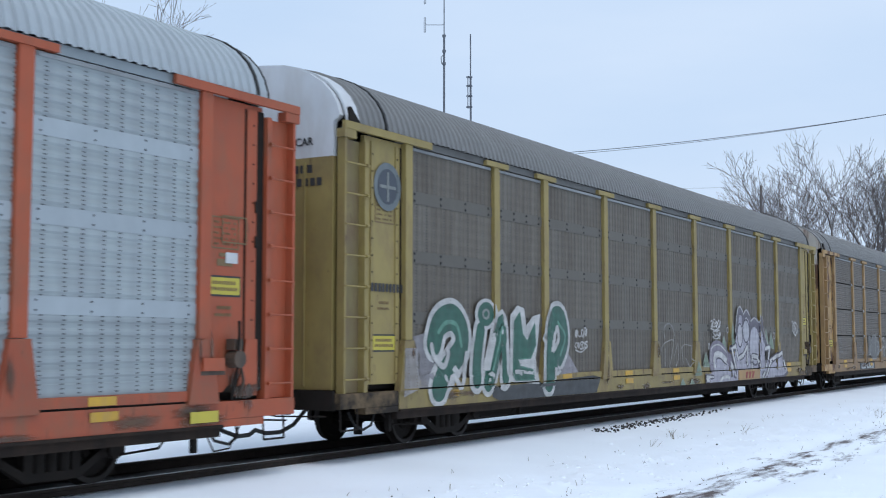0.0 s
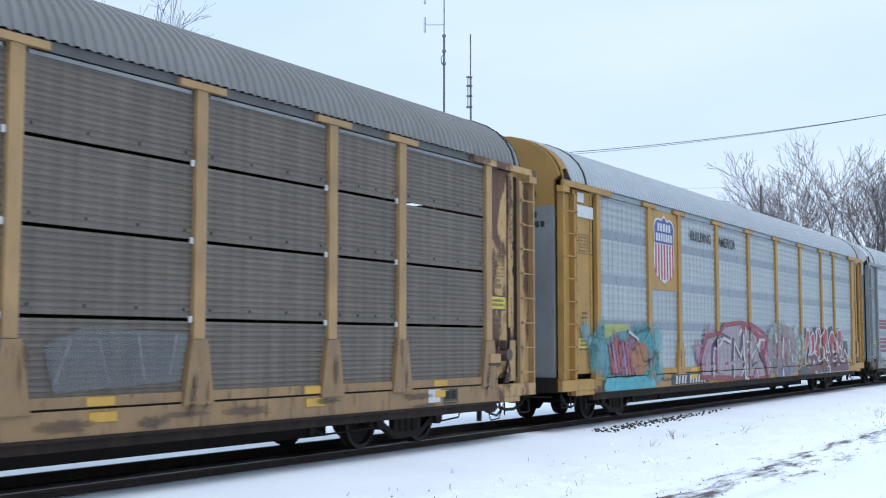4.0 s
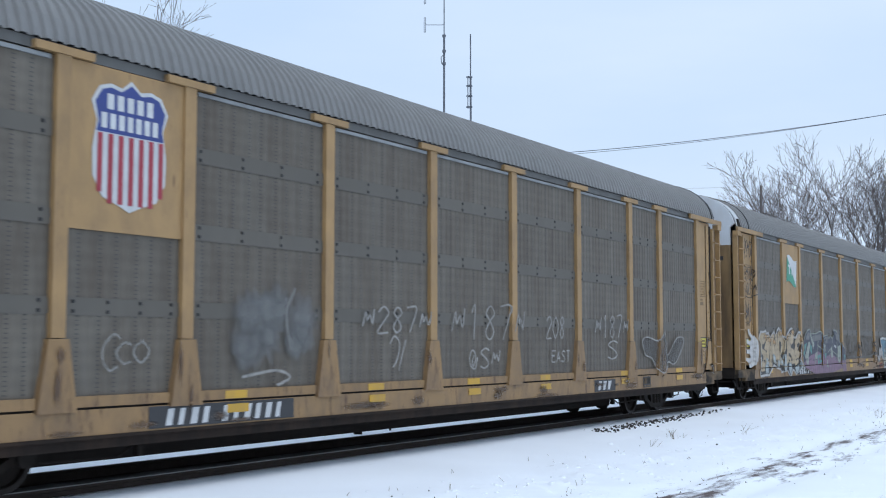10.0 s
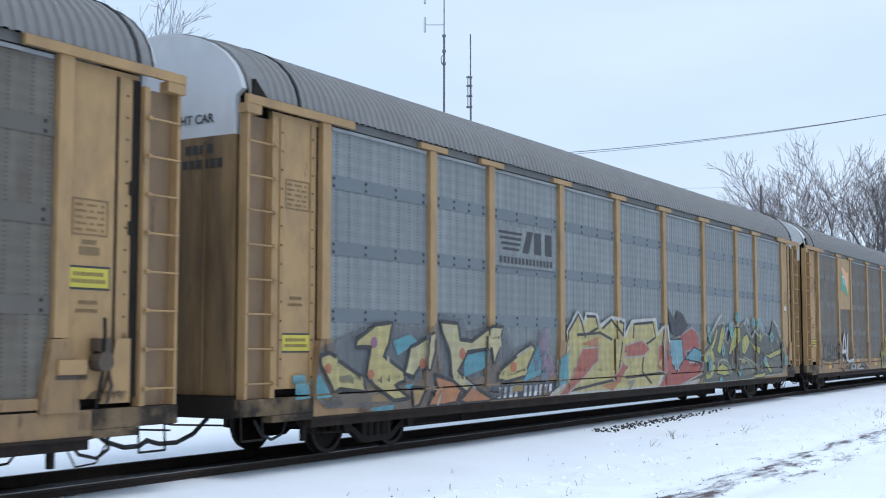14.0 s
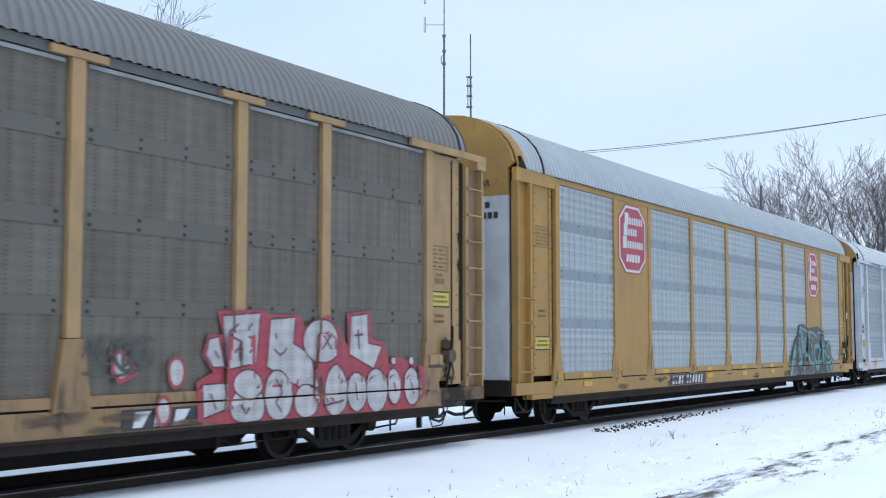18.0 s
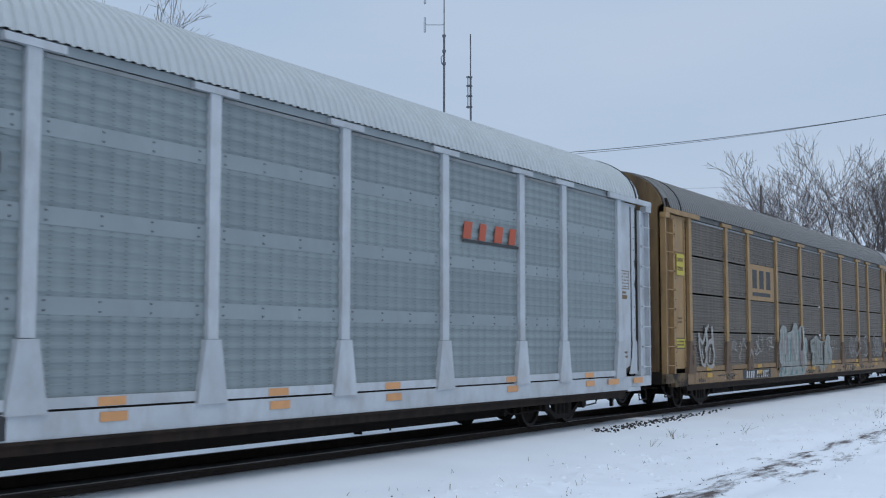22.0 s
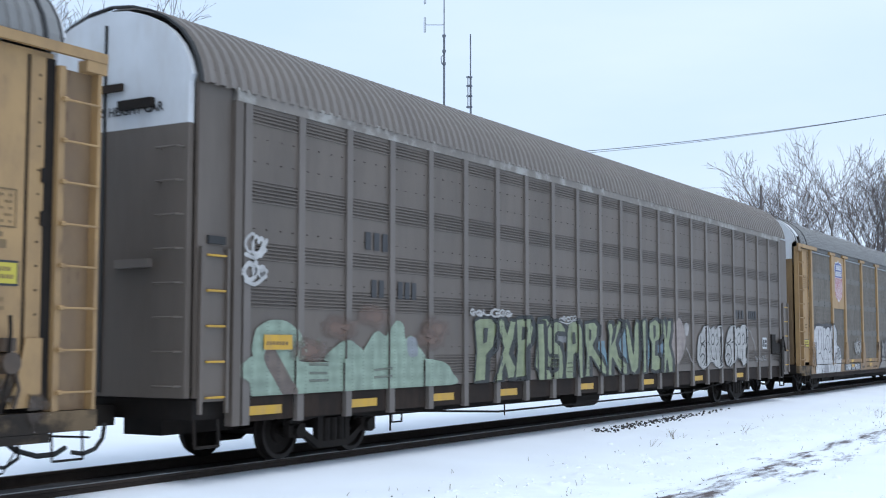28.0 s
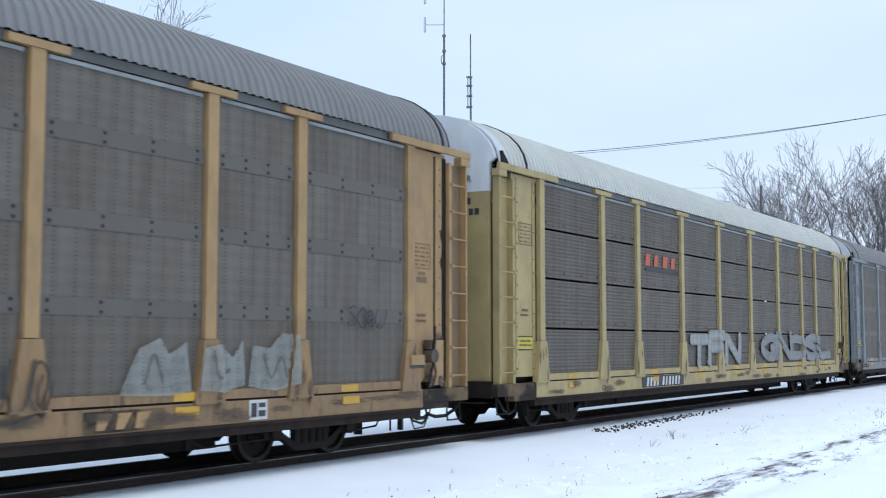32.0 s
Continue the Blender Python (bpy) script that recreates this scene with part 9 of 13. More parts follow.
s.shape([(8.32, 1.31), (9.19, 1.44), (9.31, 1.11), (8.47, 0.97)], (0.10, 0.36, 0.44), None, 0.05, cover=0.9)
s.shape([(4.07, 1.72), (4.57, 1.83), (4.78, 1.72), (4.21, 1.49)], (0.10, 0.36, 0.44), None, 0.05, cover=0.9)
s.shape([(4.35, 1.02), (4.64, 1.05), (4.64, 0.90)], (0.10, 0.36, 0.44), None, 0.05, cover=0.9)
s.shape([(1.62, 1.24), (1.90, 1.25), (1.96, 0.92), (1.62, 0.90)], (0.10, 0.36, 0.44), None, 0.05, cover=0.9)
s.shape([(5.16, 1.12), (5.31, 1.16), (5.55, 0.99)], (0.10, 0.36, 0.44), None, 0.05, cover=0.9)
s.haze(8.7, 9.9, 0.9, 1.9, [(0.10, 0.32, 0.40), (0.30, 0.22, 0.30)], 10, 1111, 0.24)
s.shape([(2.13, 1.51), (2.35, 1.55), (3.21, 1.19), (3.33, 0.95), (2.59, 1.03), (2.48, 0.97), (2.14, 1.38)], (0.52, 0.45, 0.17), K, 0.065)
s.shape([(3.09, 1.74), (3.59, 1.97), (4.05, 2.01), (3.95, 1.68), (3.80, 1.49), (4.37, 1.25), (4.37, 1.10), (4.09, 1.03), (4.53, 0.82), (4.08, 0.80), (3.54, 1.04), (3.33, 1.20), (3.46, 1.63), (3.06, 1.63)], (0.52, 0.45, 0.17), K, 0.065)
s.shape([(4.78, 1.68), (5.25, 1.85), (5.25, 1.56), (5.10, 1.27), (4.87, 1.32), (4.64, 1.15), (4.40, 1.21), (4.57, 1.63)], (0.53, 0.48, 0.26), K, 0.065)
s.shape([(5.48, 2.05), (6.05, 2.02), (6.13, 1.75), (6.53, 1.72), (7.24, 1.99), (7.69, 1.98), (7.53, 1.68), (7.24, 1.32), (7.17, 1.59), (6.38, 1.54), (6.21, 1.34), (6.05, 1.22), (6.66, 0.91), (6.55, 0.74), (5.87, 1.05), (5.79, 1.55), (5.55, 1.86)], (0.53, 0.48, 0.26), K, 0.065)
s.shape([(7.40, 1.14), (8.80, 1.68), (8.96, 1.58), (8.49, 1.07), (7.79, 0.99), (7.40, 1.03)], (0.52, 0.45, 0.17), K, 0.065)
s.shape([(5.21, 1.17), (5.87, 1.06), (6.14, 0.89), (5.96, 0.69), (5.56, 0.66), (5.06, 0.66), (5.31, 0.96)], (0.46, 0.19, 0.07), K, 0.065)
s.shape([(6.51, 0.96), (7.19, 0.72), (7.10, 0.66), (6.28, 0.66), (6.09, 0.72)], (0.46, 0.19, 0.07), K, 0.065)
s.shape([(4.57, 0.98), (5.01, 0.96), (4.79, 0.70), (4.64, 0.66)], (0.40, 0.26, 0.10), K, 0.065)
s.shape([(2.38, 1.33), (2.37, 1.28), (2.33, 1.25), (2.28, 1.26), (2.25, 1.28), (2.23, 1.33), (2.24, 1.37), (2.28, 1.40), (2.33, 1.40), (2.37, 1.37)], (0.46, 0.14, 0.06), None, 0.04, smooth=True)
s.shape([(3.54, 1.21), (3.52, 1.17), (3.48, 1.14), (3.43, 1.14), (3.39, 1.17), (3.37, 1.22), (3.39, 1.27), (3.43, 1.29), (3.48, 1.29), (3.52, 1.26)], (0.46, 0.14, 0.06), None, 0.04, smooth=True)
s.shape([(8.19, 1.25), (8.16, 1.19), (8.10, 1.16), (8.02, 1.16), (7.96, 1.19), (7.93, 1.25), (7.96, 1.31), (8.02, 1.35), (8.10, 1.34), (8.16, 1.31)], (0.46, 0.14, 0.06), None, 0.04, smooth=True)
s.shape([(3.62, 1.70), (3.60, 1.65), (3.56, 1.62), (3.50, 1.62), (3.46, 1.65), (3.44, 1.70), (3.46, 1.75), (3.50, 1.77), (3.56, 1.78), (3.60, 1.75)], (0.32, 0.12, 0.26), None, 0.04, smooth=True)
s.shape([(6.30, 1.51), (6.28, 1.46), (6.23, 1.42), (6.16, 1.42), (6.11, 1.46), (6.09, 1.51), (6.11, 1.57), (6.16, 1.60), (6.23, 1.60), (6.28, 1.56)], (0.46, 0.14, 0.06), None, 0.04, smooth=True)
s.shape([(5.02, 1.36), (5.00, 1.31), (4.95, 1.28), (4.89, 1.28), (4.84, 1.31), (4.82, 1.36), (4.84, 1.41), (4.89, 1.44), (4.95, 1.44), (5.00, 1.41)], (0.46, 0.14, 0.06), None, 0.04, smooth=True)
s.ribbon([(3.90, 1.49), (3.93, 1.38)], 0.05, (0.58, 0.57, 0.48))
s.ribbon([(5.16, 0.96), (5.47, 0.91), (5.35, 0.67)], 0.05, (0.58, 0.57, 0.48))
s.ribbon([(5.63, 1.96), (5.87, 1.88)], 0.05, (0.58, 0.57, 0.48))
s.ribbon([(8.18, 1.45), (8.78, 1.62)], 0.05, (0.58, 0.57, 0.48))
s.ribbon([(6.28, 1.05), (6.62, 0.91)], 0.05, (0.58, 0.57, 0.48))
s.done(car, "yellow and orange graffiti letters with dark outlines")
s = Spray()
s.shape([(10.32, 1.44), (10.41, 1.90), (10.91, 2.33), (11.24, 2.10), (11.36, 2.30), (11.91, 2.28), (12.06, 2.06), (12.68, 2.25), (13.25, 2.19), (13.42, 2.19), (13.38, 1.82), (13.82, 2.17), (15.29, 2.25), (15.42, 1.89), (15.88, 2.12), (15.77, 1.72), (15.68, 0.96), (15.34, 0.66), (12.63, 0.66), (10.12, 0.66), (9.58, 0.66), (10.34, 0.90)], (0.52, 0.45, 0.17), (0.54, 0.56, 0.54), 0.09)
s.ribbon([(10.45, 1.53), (10.48, 1.92), (10.96, 2.28), (11.13, 2.09), (11.29, 1.81)], 0.06, K, False)
s.ribbon([(11.38, 2.25), (11.82, 2.25), (11.94, 2.01), (11.52, 1.91)], 0.06, K, False)
s.ribbon([(12.18, 2.01), (12.67, 2.20), (13.20, 1.87), (12.92, 1.07)], 0.06, K, False)
s.ribbon([(13.90, 1.82), (13.95, 2.12), (15.11, 2.18), (15.27, 1.83), (14.51, 1.62)], 0.06, K, False)
s.ribbon([(13.05, 2.17), (13.34, 2.13), (13.30, 1.82)], 0.06, K, False)
s.ribbon([(10.90, 1.86), (12.05, 1.91), (12.66, 1.77)], 0.06, K, False)
s.ribbon([(10.23, 0.72), (13.02, 0.92), (15.65, 0.99)], 0.06, K, False)
s.ribbon([(14.51, 1.41), (14.35, 1.04), (14.91, 0.77)], 0.06, K, False)
s.shape([(11.12, 1.58), (11.95, 1.61), (11.92, 1.33), (11.10, 0.97), (10.33, 0.66), (10.00, 0.67), (10.66, 1.07)], (0.42, 0.11, 0.07), (0.50, 0.48, 0.46), 0.04)
s.shape([(13.40, 1.64), (14.38, 1.76), (14.90, 1.56), (14.51, 1.40), (13.22, 1.37)], (0.42, 0.11, 0.07), (0.50, 0.48, 0.46), 0.04)
s.shape([(12.64, 0.93), (13.16, 1.27), (13.41, 1.16), (12.89, 0.83)], (0.42, 0.11, 0.07), (0.50, 0.48, 0.46), 0.04)
s.shape([(15.45, 1.62), (15.84, 1.72), (15.80, 0.96), (15.36, 1.08)], (0.42, 0.11, 0.07), (0.50, 0.48, 0.46), 0.04)
s.shape([(11.06, 1.67), (11.93, 1.83), (11.93, 1.61)], (0.46, 0.19, 0.07))
s.shape([(9.51, 0.66), (9.91, 0.68), (10.01, 0.66)], (0.46, 0.19, 0.07))
s.shape([(12.03, 0.80), (13.02, 0.87), (12.63, 0.66)], (0.46, 0.19, 0.07))
s.shape([(9.92, 1.36), (10.35, 1.53), (10.34, 0.94), (9.81, 0.82)], (0.10, 0.36, 0.44), None, 0.05, cover=0.8)
s.ribbon([(13.56, 0.81), (13.87, 0.85), (13.53, 0.66)], 0.07, (0.25, 0.27, 0.27), False)
s.done(car, "yellow graffiti letters outlined in red")
s = Spray()
s.shape([(15.83, 0.90), (16.06, 1.71), (16.78, 1.84), (17.79, 2.09), (18.33, 1.90), (18.38, 1.55), (17.29, 1.49), (17.57, 1.21), (18.51, 1.20), (18.42, 0.91), (16.88, 0.66), (15.34, 0.66)], (0.40, 0.075, 0.055), (0.46, 0.44, 0.44), 0.05)
s.shape([(16.18, 1.78), (17.07, 1.79), (17.15, 1.27), (16.58, 0.99), (16.10, 1.39)], (0.16, 0.38, 0.46), K, 0.04)
s.shape([(16.02, 2.62), (16.59, 2.23), (16.81, 2.49), (17.16, 2.42), (17.52, 2.13), (16.98, 1.87), (16.34, 1.94)], K)
s.shape([(17.21, 1.30), (17.93, 1.59), (18.52, 1.49), (18.47, 1.19)], (0.12, 0.34, 0.42), K, 0.04)
s.shape([(16.73, 0.66), (18.31, 0.80), (18.09, 0.66), (16.88, 0.66)], (0.42, 0.42, 0.38))
s.ribbon([(16.68, 1.33), (16.75, 1.05)], 0.06, W)
s.ribbon([(16.00, 2.08), (16.07, 1.72)], 0.08, W)
s.done(car, "red, blue and black painted shapes")
s = Spray()
s.shape([(18.27, 1.03), (18.33, 1.31), (18.67, 1.42), (18.60, 1.55), (19.09, 1.75), (19.37, 1.92), (19.75, 2.18), (20.30, 2.24), (20.38, 1.84), (20.71, 1.67), (20.96, 2.03), (21.39, 2.18), (21.84, 2.14), (22.03, 2.24), (22.31, 2.29), (22.51, 2.05), (22.90, 1.86), (23.21, 2.06), (23.73, 2.17), (23.84, 1.87), (24.17, 1.98), (24.74, 1.88), (25.22, 2.42), (25.70, 1.99), (26.08, 1.77), (26.20, 1.33), (26.06, 0.75), (24.05, 0.72), (22.03, 0.66), (20.31, 0.66), (18.82, 0.66), (18.48, 0.66), (18.54, 0.86)], (0.085, 0.09, 0.08), (0.42, 0.44, 0.34), 0.045)
s.shape([(18.67, 0.94), (19.38, 1.33), (20.63, 1.27), (20.88, 0.86), (19.38, 0.78)], (0.15, 0.15, 0.12))
s.shape([(21.31, 1.30), (23.00, 1.22), (23.62, 0.86), (22.03, 0.77)], (0.15, 0.15, 0.12))
s.shape([(24.05, 1.36), (26.07, 1.33), (25.93, 0.84), (24.16, 0.82)], (0.14, 0.14, 0.12))
s.shape([(19.02, 1.49), (19.45, 1.75), (19.75, 2.10), (19.84, 2.01), (19.67, 1.75), (19.45, 1.57), (19.16, 1.40)], (0.40, 0.39, 0.09), (0.045, 0.05, 0.05), 0.04)
s.shape([(19.75, 1.48), (20.14, 2.10), (20.33, 2.20), (20.39, 1.93), (20.22, 1.56), (19.98, 1.39)], (0.40, 0.39, 0.09), (0.045, 0.05, 0.05), 0.04)
s.shape([(19.61, 0.89), (19.76, 1.07), (20.14, 1.14), (20.55, 1.05), (20.73, 0.84), (20.30, 0.81)], (0.40, 0.39, 0.09), (0.045, 0.05, 0.05), 0.04)
s.shape([(20.71, 1.38), (21.30, 2.13), (21.66, 2.13), (21.77, 1.85), (21.31, 1.56), (20.88, 1.38)], (0.40, 0.39, 0.09), (0.045, 0.05, 0.05), 0.04)
s.shape([(21.84, 1.46), (22.03, 1.86), (22.41, 1.96), (22.72, 1.76), (22.51, 1.55), (22.22, 1.36)], (0.40, 0.39, 0.09), (0.045, 0.05, 0.05), 0.04)
s.shape([(22.60, 1.86), (23.00, 1.67), (23.62, 1.56), (23.41, 1.34), (23.00, 1.55)], (0.40, 0.39, 0.09), (0.045, 0.05, 0.05), 0.04)
s.shape([(23.41, 1.75), (23.73, 2.09), (23.91, 1.87), (23.86, 1.64)], (0.40, 0.39, 0.09), (0.045, 0.05, 0.05), 0.04)
s.shape([(23.62, 1.44), (24.50, 1.35), (25.20, 1.45), (26.12, 1.57), (25.99, 1.38), (24.73, 1.22)], (0.40, 0.39, 0.09), (0.045, 0.05, 0.05), 0.04)
s.shape([(21.48, 1.18), (22.03, 1.29), (22.45, 1.18), (22.03, 1.08)], (0.40, 0.39, 0.09), (0.045, 0.05, 0.05), 0.04)
s.shape([(24.16, 1.25), (24.96, 0.81), (24.61, 0.80), (24.05, 1.10)], (0.40, 0.39, 0.09), (0.045, 0.05, 0.05), 0.04)
s.shape([(23.00, 0.78), (24.16, 0.84), (24.05, 0.69), (23.00, 0.68)], (0.40, 0.39, 0.09), (0.045, 0.05, 0.05), 0.04)
s.ribbon([(18.64, 1.30), (18.95, 1.44), (19.31, 1.40), (19.40, 1.16), (19.18, 0.92), (18.85, 0.87)], 0.22, (0.40, 0.39, 0.09))
s.ribbon([(18.81, 1.26), (19.02, 1.34), (19.21, 1.25), (19.12, 1.00), (18.92, 0.97)], 0.14, (0.14, 0.28, 0.28))
s.ribbon([(19.61, 0.99), (19.99, 1.23), (20.63, 1.18), (20.88, 0.86)], 0.045, (0.42, 0.44, 0.34))
s.ribbon([(21.48, 1.25), (22.41, 1.18), (22.90, 0.86)], 0.045, (0.42, 0.44, 0.34))
s.ribbon([(22.03, 1.31), (23.00, 1.12), (23.41, 0.84)], 0.045, (0.42, 0.44, 0.34))
s.ribbon([(24.74, 1.75), (25.20, 1.21)], 0.045, (0.42, 0.44, 0.34))
s.ribbon([(25.45, 1.86), (25.82, 1.42)], 0.045, (0.42, 0.44, 0.34))
s.ribbon([(18.53, 1.38), (18.81, 1.42), (19.38, 1.65)], 0.045, (0.42, 0.44, 0.34))
s.ribbon([(21.31, 1.76), (21.05, 1.30), (21.00, 0.94)], 0.045, (0.42, 0.44, 0.34))
s.ribbon([(23.62, 1.16), (23.83, 0.85)], 0.045, (0.42, 0.44, 0.34))
s.ribbon([(20.30, 1.75), (20.14, 1.40)], 0.045, (0.42, 0.44, 0.34))
s.ribbon([(22.31, 1.76), (22.12, 1.38)], 0.045, (0.42, 0.44, 0.34))
s.ribbon([(19.23, 1.94), (19.67, 2.22), (20.17, 2.47)], 0.06, (0.44, 0.46, 0.46), False)
s.ribbon([(20.30, 2.24), (20.43, 1.89), (20.66, 2.13)], 0.06, (0.44, 0.46, 0.46), False)
s.ribbon([(22.18, 2.22), (22.41, 2.41), (22.64, 2.23)], 0.06, (0.44, 0.46, 0.46), False)
s.ribbon([(23.74, 2.40), (23.97, 2.06)], 0.06, (0.44, 0.46, 0.46), False)
s.ribbon([(25.17, 2.33), (25.58, 2.21), (25.90, 1.94)], 0.06, (0.44, 0.46, 0.46), False)
s.ribbon([(20.87, 1.98), (21.13, 2.26)], 0.06, (0.44, 0.46, 0.46), False)
s.ribbon([(22.90, 1.86), (23.13, 2.04), (23.37, 1.92)], 0.06, (0.44, 0.46, 0.46), False)
s.ribbon([(18.90, 2.04), (18.98, 2.14), (19.07, 2.04), (18.98, 1.94), (18.90, 2.04)], 0.1, (0.12, 0.38, 0.40))
s.ribbon([(18.96, 1.77), (19.04, 1.88), (19.13, 1.78), (19.04, 1.68), (18.96, 1.77)], 0.1, (0.12, 0.38, 0.40))
s.ribbon([(20.12, 1.49), (20.22, 1.60), (20.32, 1.49), (20.22, 1.39), (20.12, 1.49)], 0.1, (0.12, 0.38, 0.40))
s.ribbon([(21.37, 2.41), (21.48, 2.52), (21.59, 2.41), (21.48, 2.30), (21.37, 2.41)], 0.1, (0.12, 0.38, 0.40))
s.ribbon([(20.77, 2.12), (20.87, 2.23), (20.98, 2.12), (20.87, 2.01), (20.77, 2.12)], 0.1, (0.12, 0.38, 0.40))
s.ribbon([(20.89, 1.94), (20.99, 2.05), (21.10, 1.94), (20.99, 1.83), (20.89, 1.94)], 0.1, (0.12, 0.38, 0.40))
s.ribbon([(22.88, 2.28), (23.01, 2.40), (23.13, 2.28), (23.00, 2.16), (22.88, 2.28)], 0.1, (0.12, 0.38, 0.40))
s.ribbon([(18.87, 1.09), (18.95, 1.19), (19.04, 1.09), (18.95, 0.99), (18.87, 1.09)], 0.1, (0.12, 0.38, 0.40))
s.ribbon([(24.71, 1.88), (24.85, 2.00), (24.99, 1.88), (24.85, 1.75), (24.71, 1.88)], 0.1, (0.12, 0.38, 0.40))
s.ribbon([(23.96, 1.15), (24.10, 1.27), (24.23, 1.15), (24.09, 1.03), (23.96, 1.15)], 0.1, (0.12, 0.38, 0.40))
s.ribbon([(21.47, 0.93), (21.57, 1.03), (21.68, 0.92), (21.57, 0.81), (21.47, 0.93)], 0.1, (0.12, 0.38, 0.40))
s.ribbon([(26.04, 1.16), (26.20, 1.30), (26.35, 1.16), (26.19, 1.03), (26.04, 1.16)], 0.1, (0.12, 0.38, 0.40))
s.ribbon([(19.82, 0.66), (19.91, 0.75), (20.01, 0.66), (19.91, 0.66), (19.82, 0.66)], 0.1, (0.12, 0.38, 0.40))
s.ribbon([(23.29, 2.29), (23.42, 2.41), (23.54, 2.29), (23.42, 2.17), (23.29, 2.29)], 0.1, (0.12, 0.38, 0.40))
s.done(car, "olive-yellow graffiti letters on dark teal")
flat_box("label", car, 26.6, 26.85, 2.72, 2.86, -1.54, WHITELETTER, "small white label")
flat_box("sill_panel", car, 20.6, 21.9, 0.70, 0.93, -1.604, ORANGESTRIP, "tan painted patch with brown bars")

# faded yellow, flag, red-outlined bubbles
car = yellow_car(-0.03, YG + " and red-edged bubble letters", plates=((1, (2, 3)),), plate_x=6.75)
owner_plate(car, 19.54, WHITELETTER, BLACKPAINT, 1.0)
flag_sign(car, 5.6, 6.92, 3.5, 4.5, ORANGESTRIP)
s = Spray()
s.scrawl(2.88, 5.18, 1.1, 1.85, K, 0.06, 131, 6)
s.scrawl(2.88, 4.88, 1.1, 1.85, (0.35, 0.35, 0.33), 0.03, 132, 6)
s.word("AL", 5.48, 7.18, 1.0, 2.05, W, K, 0.14, 0.03, True, 0.1, seed=133)
s.scrawl(7.38, 9.68, 1.15, 1.6, (0.26, 0.25, 0.22), 0.04, 134, 5)
s.shape([(12.62, 1.22), (12.89, 1.26), (13.11, 1.20), (13.23, 1.02), (13.27, 0.78), (13.13, 0.66), (12.92, 0.66), (12.64, 0.66)], (0.16, 0.16, 0.145), (0.36, 0.40, 0.08), 0.16, smooth=True)
s.shape([(13.32, 1.49), (13.70, 1.49), (14.10, 1.64), (14.34, 1.99), (14.47, 1.93), (14.48, 1.73), (14.40, 1.48), (14.50, 1.09), (14.77, 0.82), (14.60, 0.66), (13.81, 0.66), (13.35, 0.66), (13.23, 0.90), (13.26, 1.19)], (0.16, 0.16, 0.145))
s.shape([(13.49, 1.91), (13.61, 2.04), (13.77, 1.98), (13.85, 1.73), (13.70, 1.42), (13.51, 1.36), (13.43, 1.49), (13.54, 1.73)], (0.05, 0.05, 0.047), (0.30, 0.31, 0.27), 0.07, smooth=True)
s.shape([(14.19, 1.87), (14.34, 1.99), (14.48, 1.92), (14.48, 1.73), (14.34, 1.48), (14.52, 1.08), (14.12, 1.09), (14.02, 1.48), (14.18, 1.67)], (0.05, 0.05, 0.047), (0.30, 0.31, 0.27), 0.07, smooth=True)
s.shape([(13.03, 1.37), (13.32, 1.61), (13.47, 1.61), (13.40, 1.37), (13.26, 1.02), (13.30, 0.90), (13.64, 0.88), (13.48, 1.19), (13.40, 1.19), (13.18, 1.20)], (0.05, 0.05, 0.047), (0.30, 0.31, 0.27), 0.06)
s.shape([(13.79, 1.12), (14.20, 0.97), (14.59, 0.91), (14.70, 0.79), (14.47, 0.66), (14.38, 0.66), (14.29, 0.88), (13.80, 0.90)], (0.05, 0.05, 0.047))
s.shape([(13.66, 1.43), (14.02, 1.58), (14.02, 1.42), (13.77, 1.30), (13.79, 1.18)], (0.05, 0.05, 0.047))
s.ribbon([(13.23, 1.97), (13.34, 1.95), (13.41, 1.85), (13.34, 1.67), (13.26, 1.60)], 0.26, (0.36, 0.40, 0.08))
s.ribbon([(13.67, 2.03), (13.83, 2.07), (13.93, 1.95), (13.96, 1.73)], 0.2, (0.36, 0.40, 0.08))
s.ribbon([(14.47, 1.97), (14.59, 1.93), (14.56, 1.80), (14.48, 1.61), (14.44, 1.41), (14.49, 1.22), (14.67, 1.08), (14.77, 0.95), (14.73, 0.69), (14.51, 0.66), (14.30, 0.66)], 0.22, (0.36, 0.40, 0.08))
s.ribbon([(13.35, 0.66), (13.50, 0.66), (13.69, 0.66)], 0.1, (0.36, 0.40, 0.08))
s.ribbon([(13.73, 0.66), (14.05, 0.66), (14.30, 0.66), (14.33, 0.78)], 0.12, (0.36, 0.40, 0.08))
s.ribbon([(12.96, 1.47), (13.09, 1.41), (13.16, 1.49)], 0.12, (0.36, 0.40, 0.08))
s.ribbon([(13.11, 1.31), (13.20, 1.26), (13.25, 1.08)], 0.12, (0.36, 0.40, 0.08))
s.ribbon([(13.94, 1.58), (14.06, 1.66), (14.15, 1.66)], 0.12, (0.36, 0.40, 0.08))
s.ribbon([(13.44, 1.19), (13.64, 1.09), (13.83, 1.02)], 0.06, (0.30, 0.31, 0.27))
s.ribbon([(13.68, 0.85), (13.77, 0.72), (13.69, 0.66)], 0.06, (0.30, 0.31, 0.27))
s.ribbon([(14.02, 1.42), (14.05, 1.17), (14.24, 0.94)], 0.06, (0.30, 0.31, 0.27))
s.ribbon([(13.34, 0.88), (13.38, 0.71), (13.58, 0.66)], 0.06, (0.30, 0.31, 0.27))
s.ribbon([(14.69, 1.47), (14.75, 1.54), (14.80, 1.33), (14.71, 1.29)], 0.05, (0.05, 0.05, 0.047))
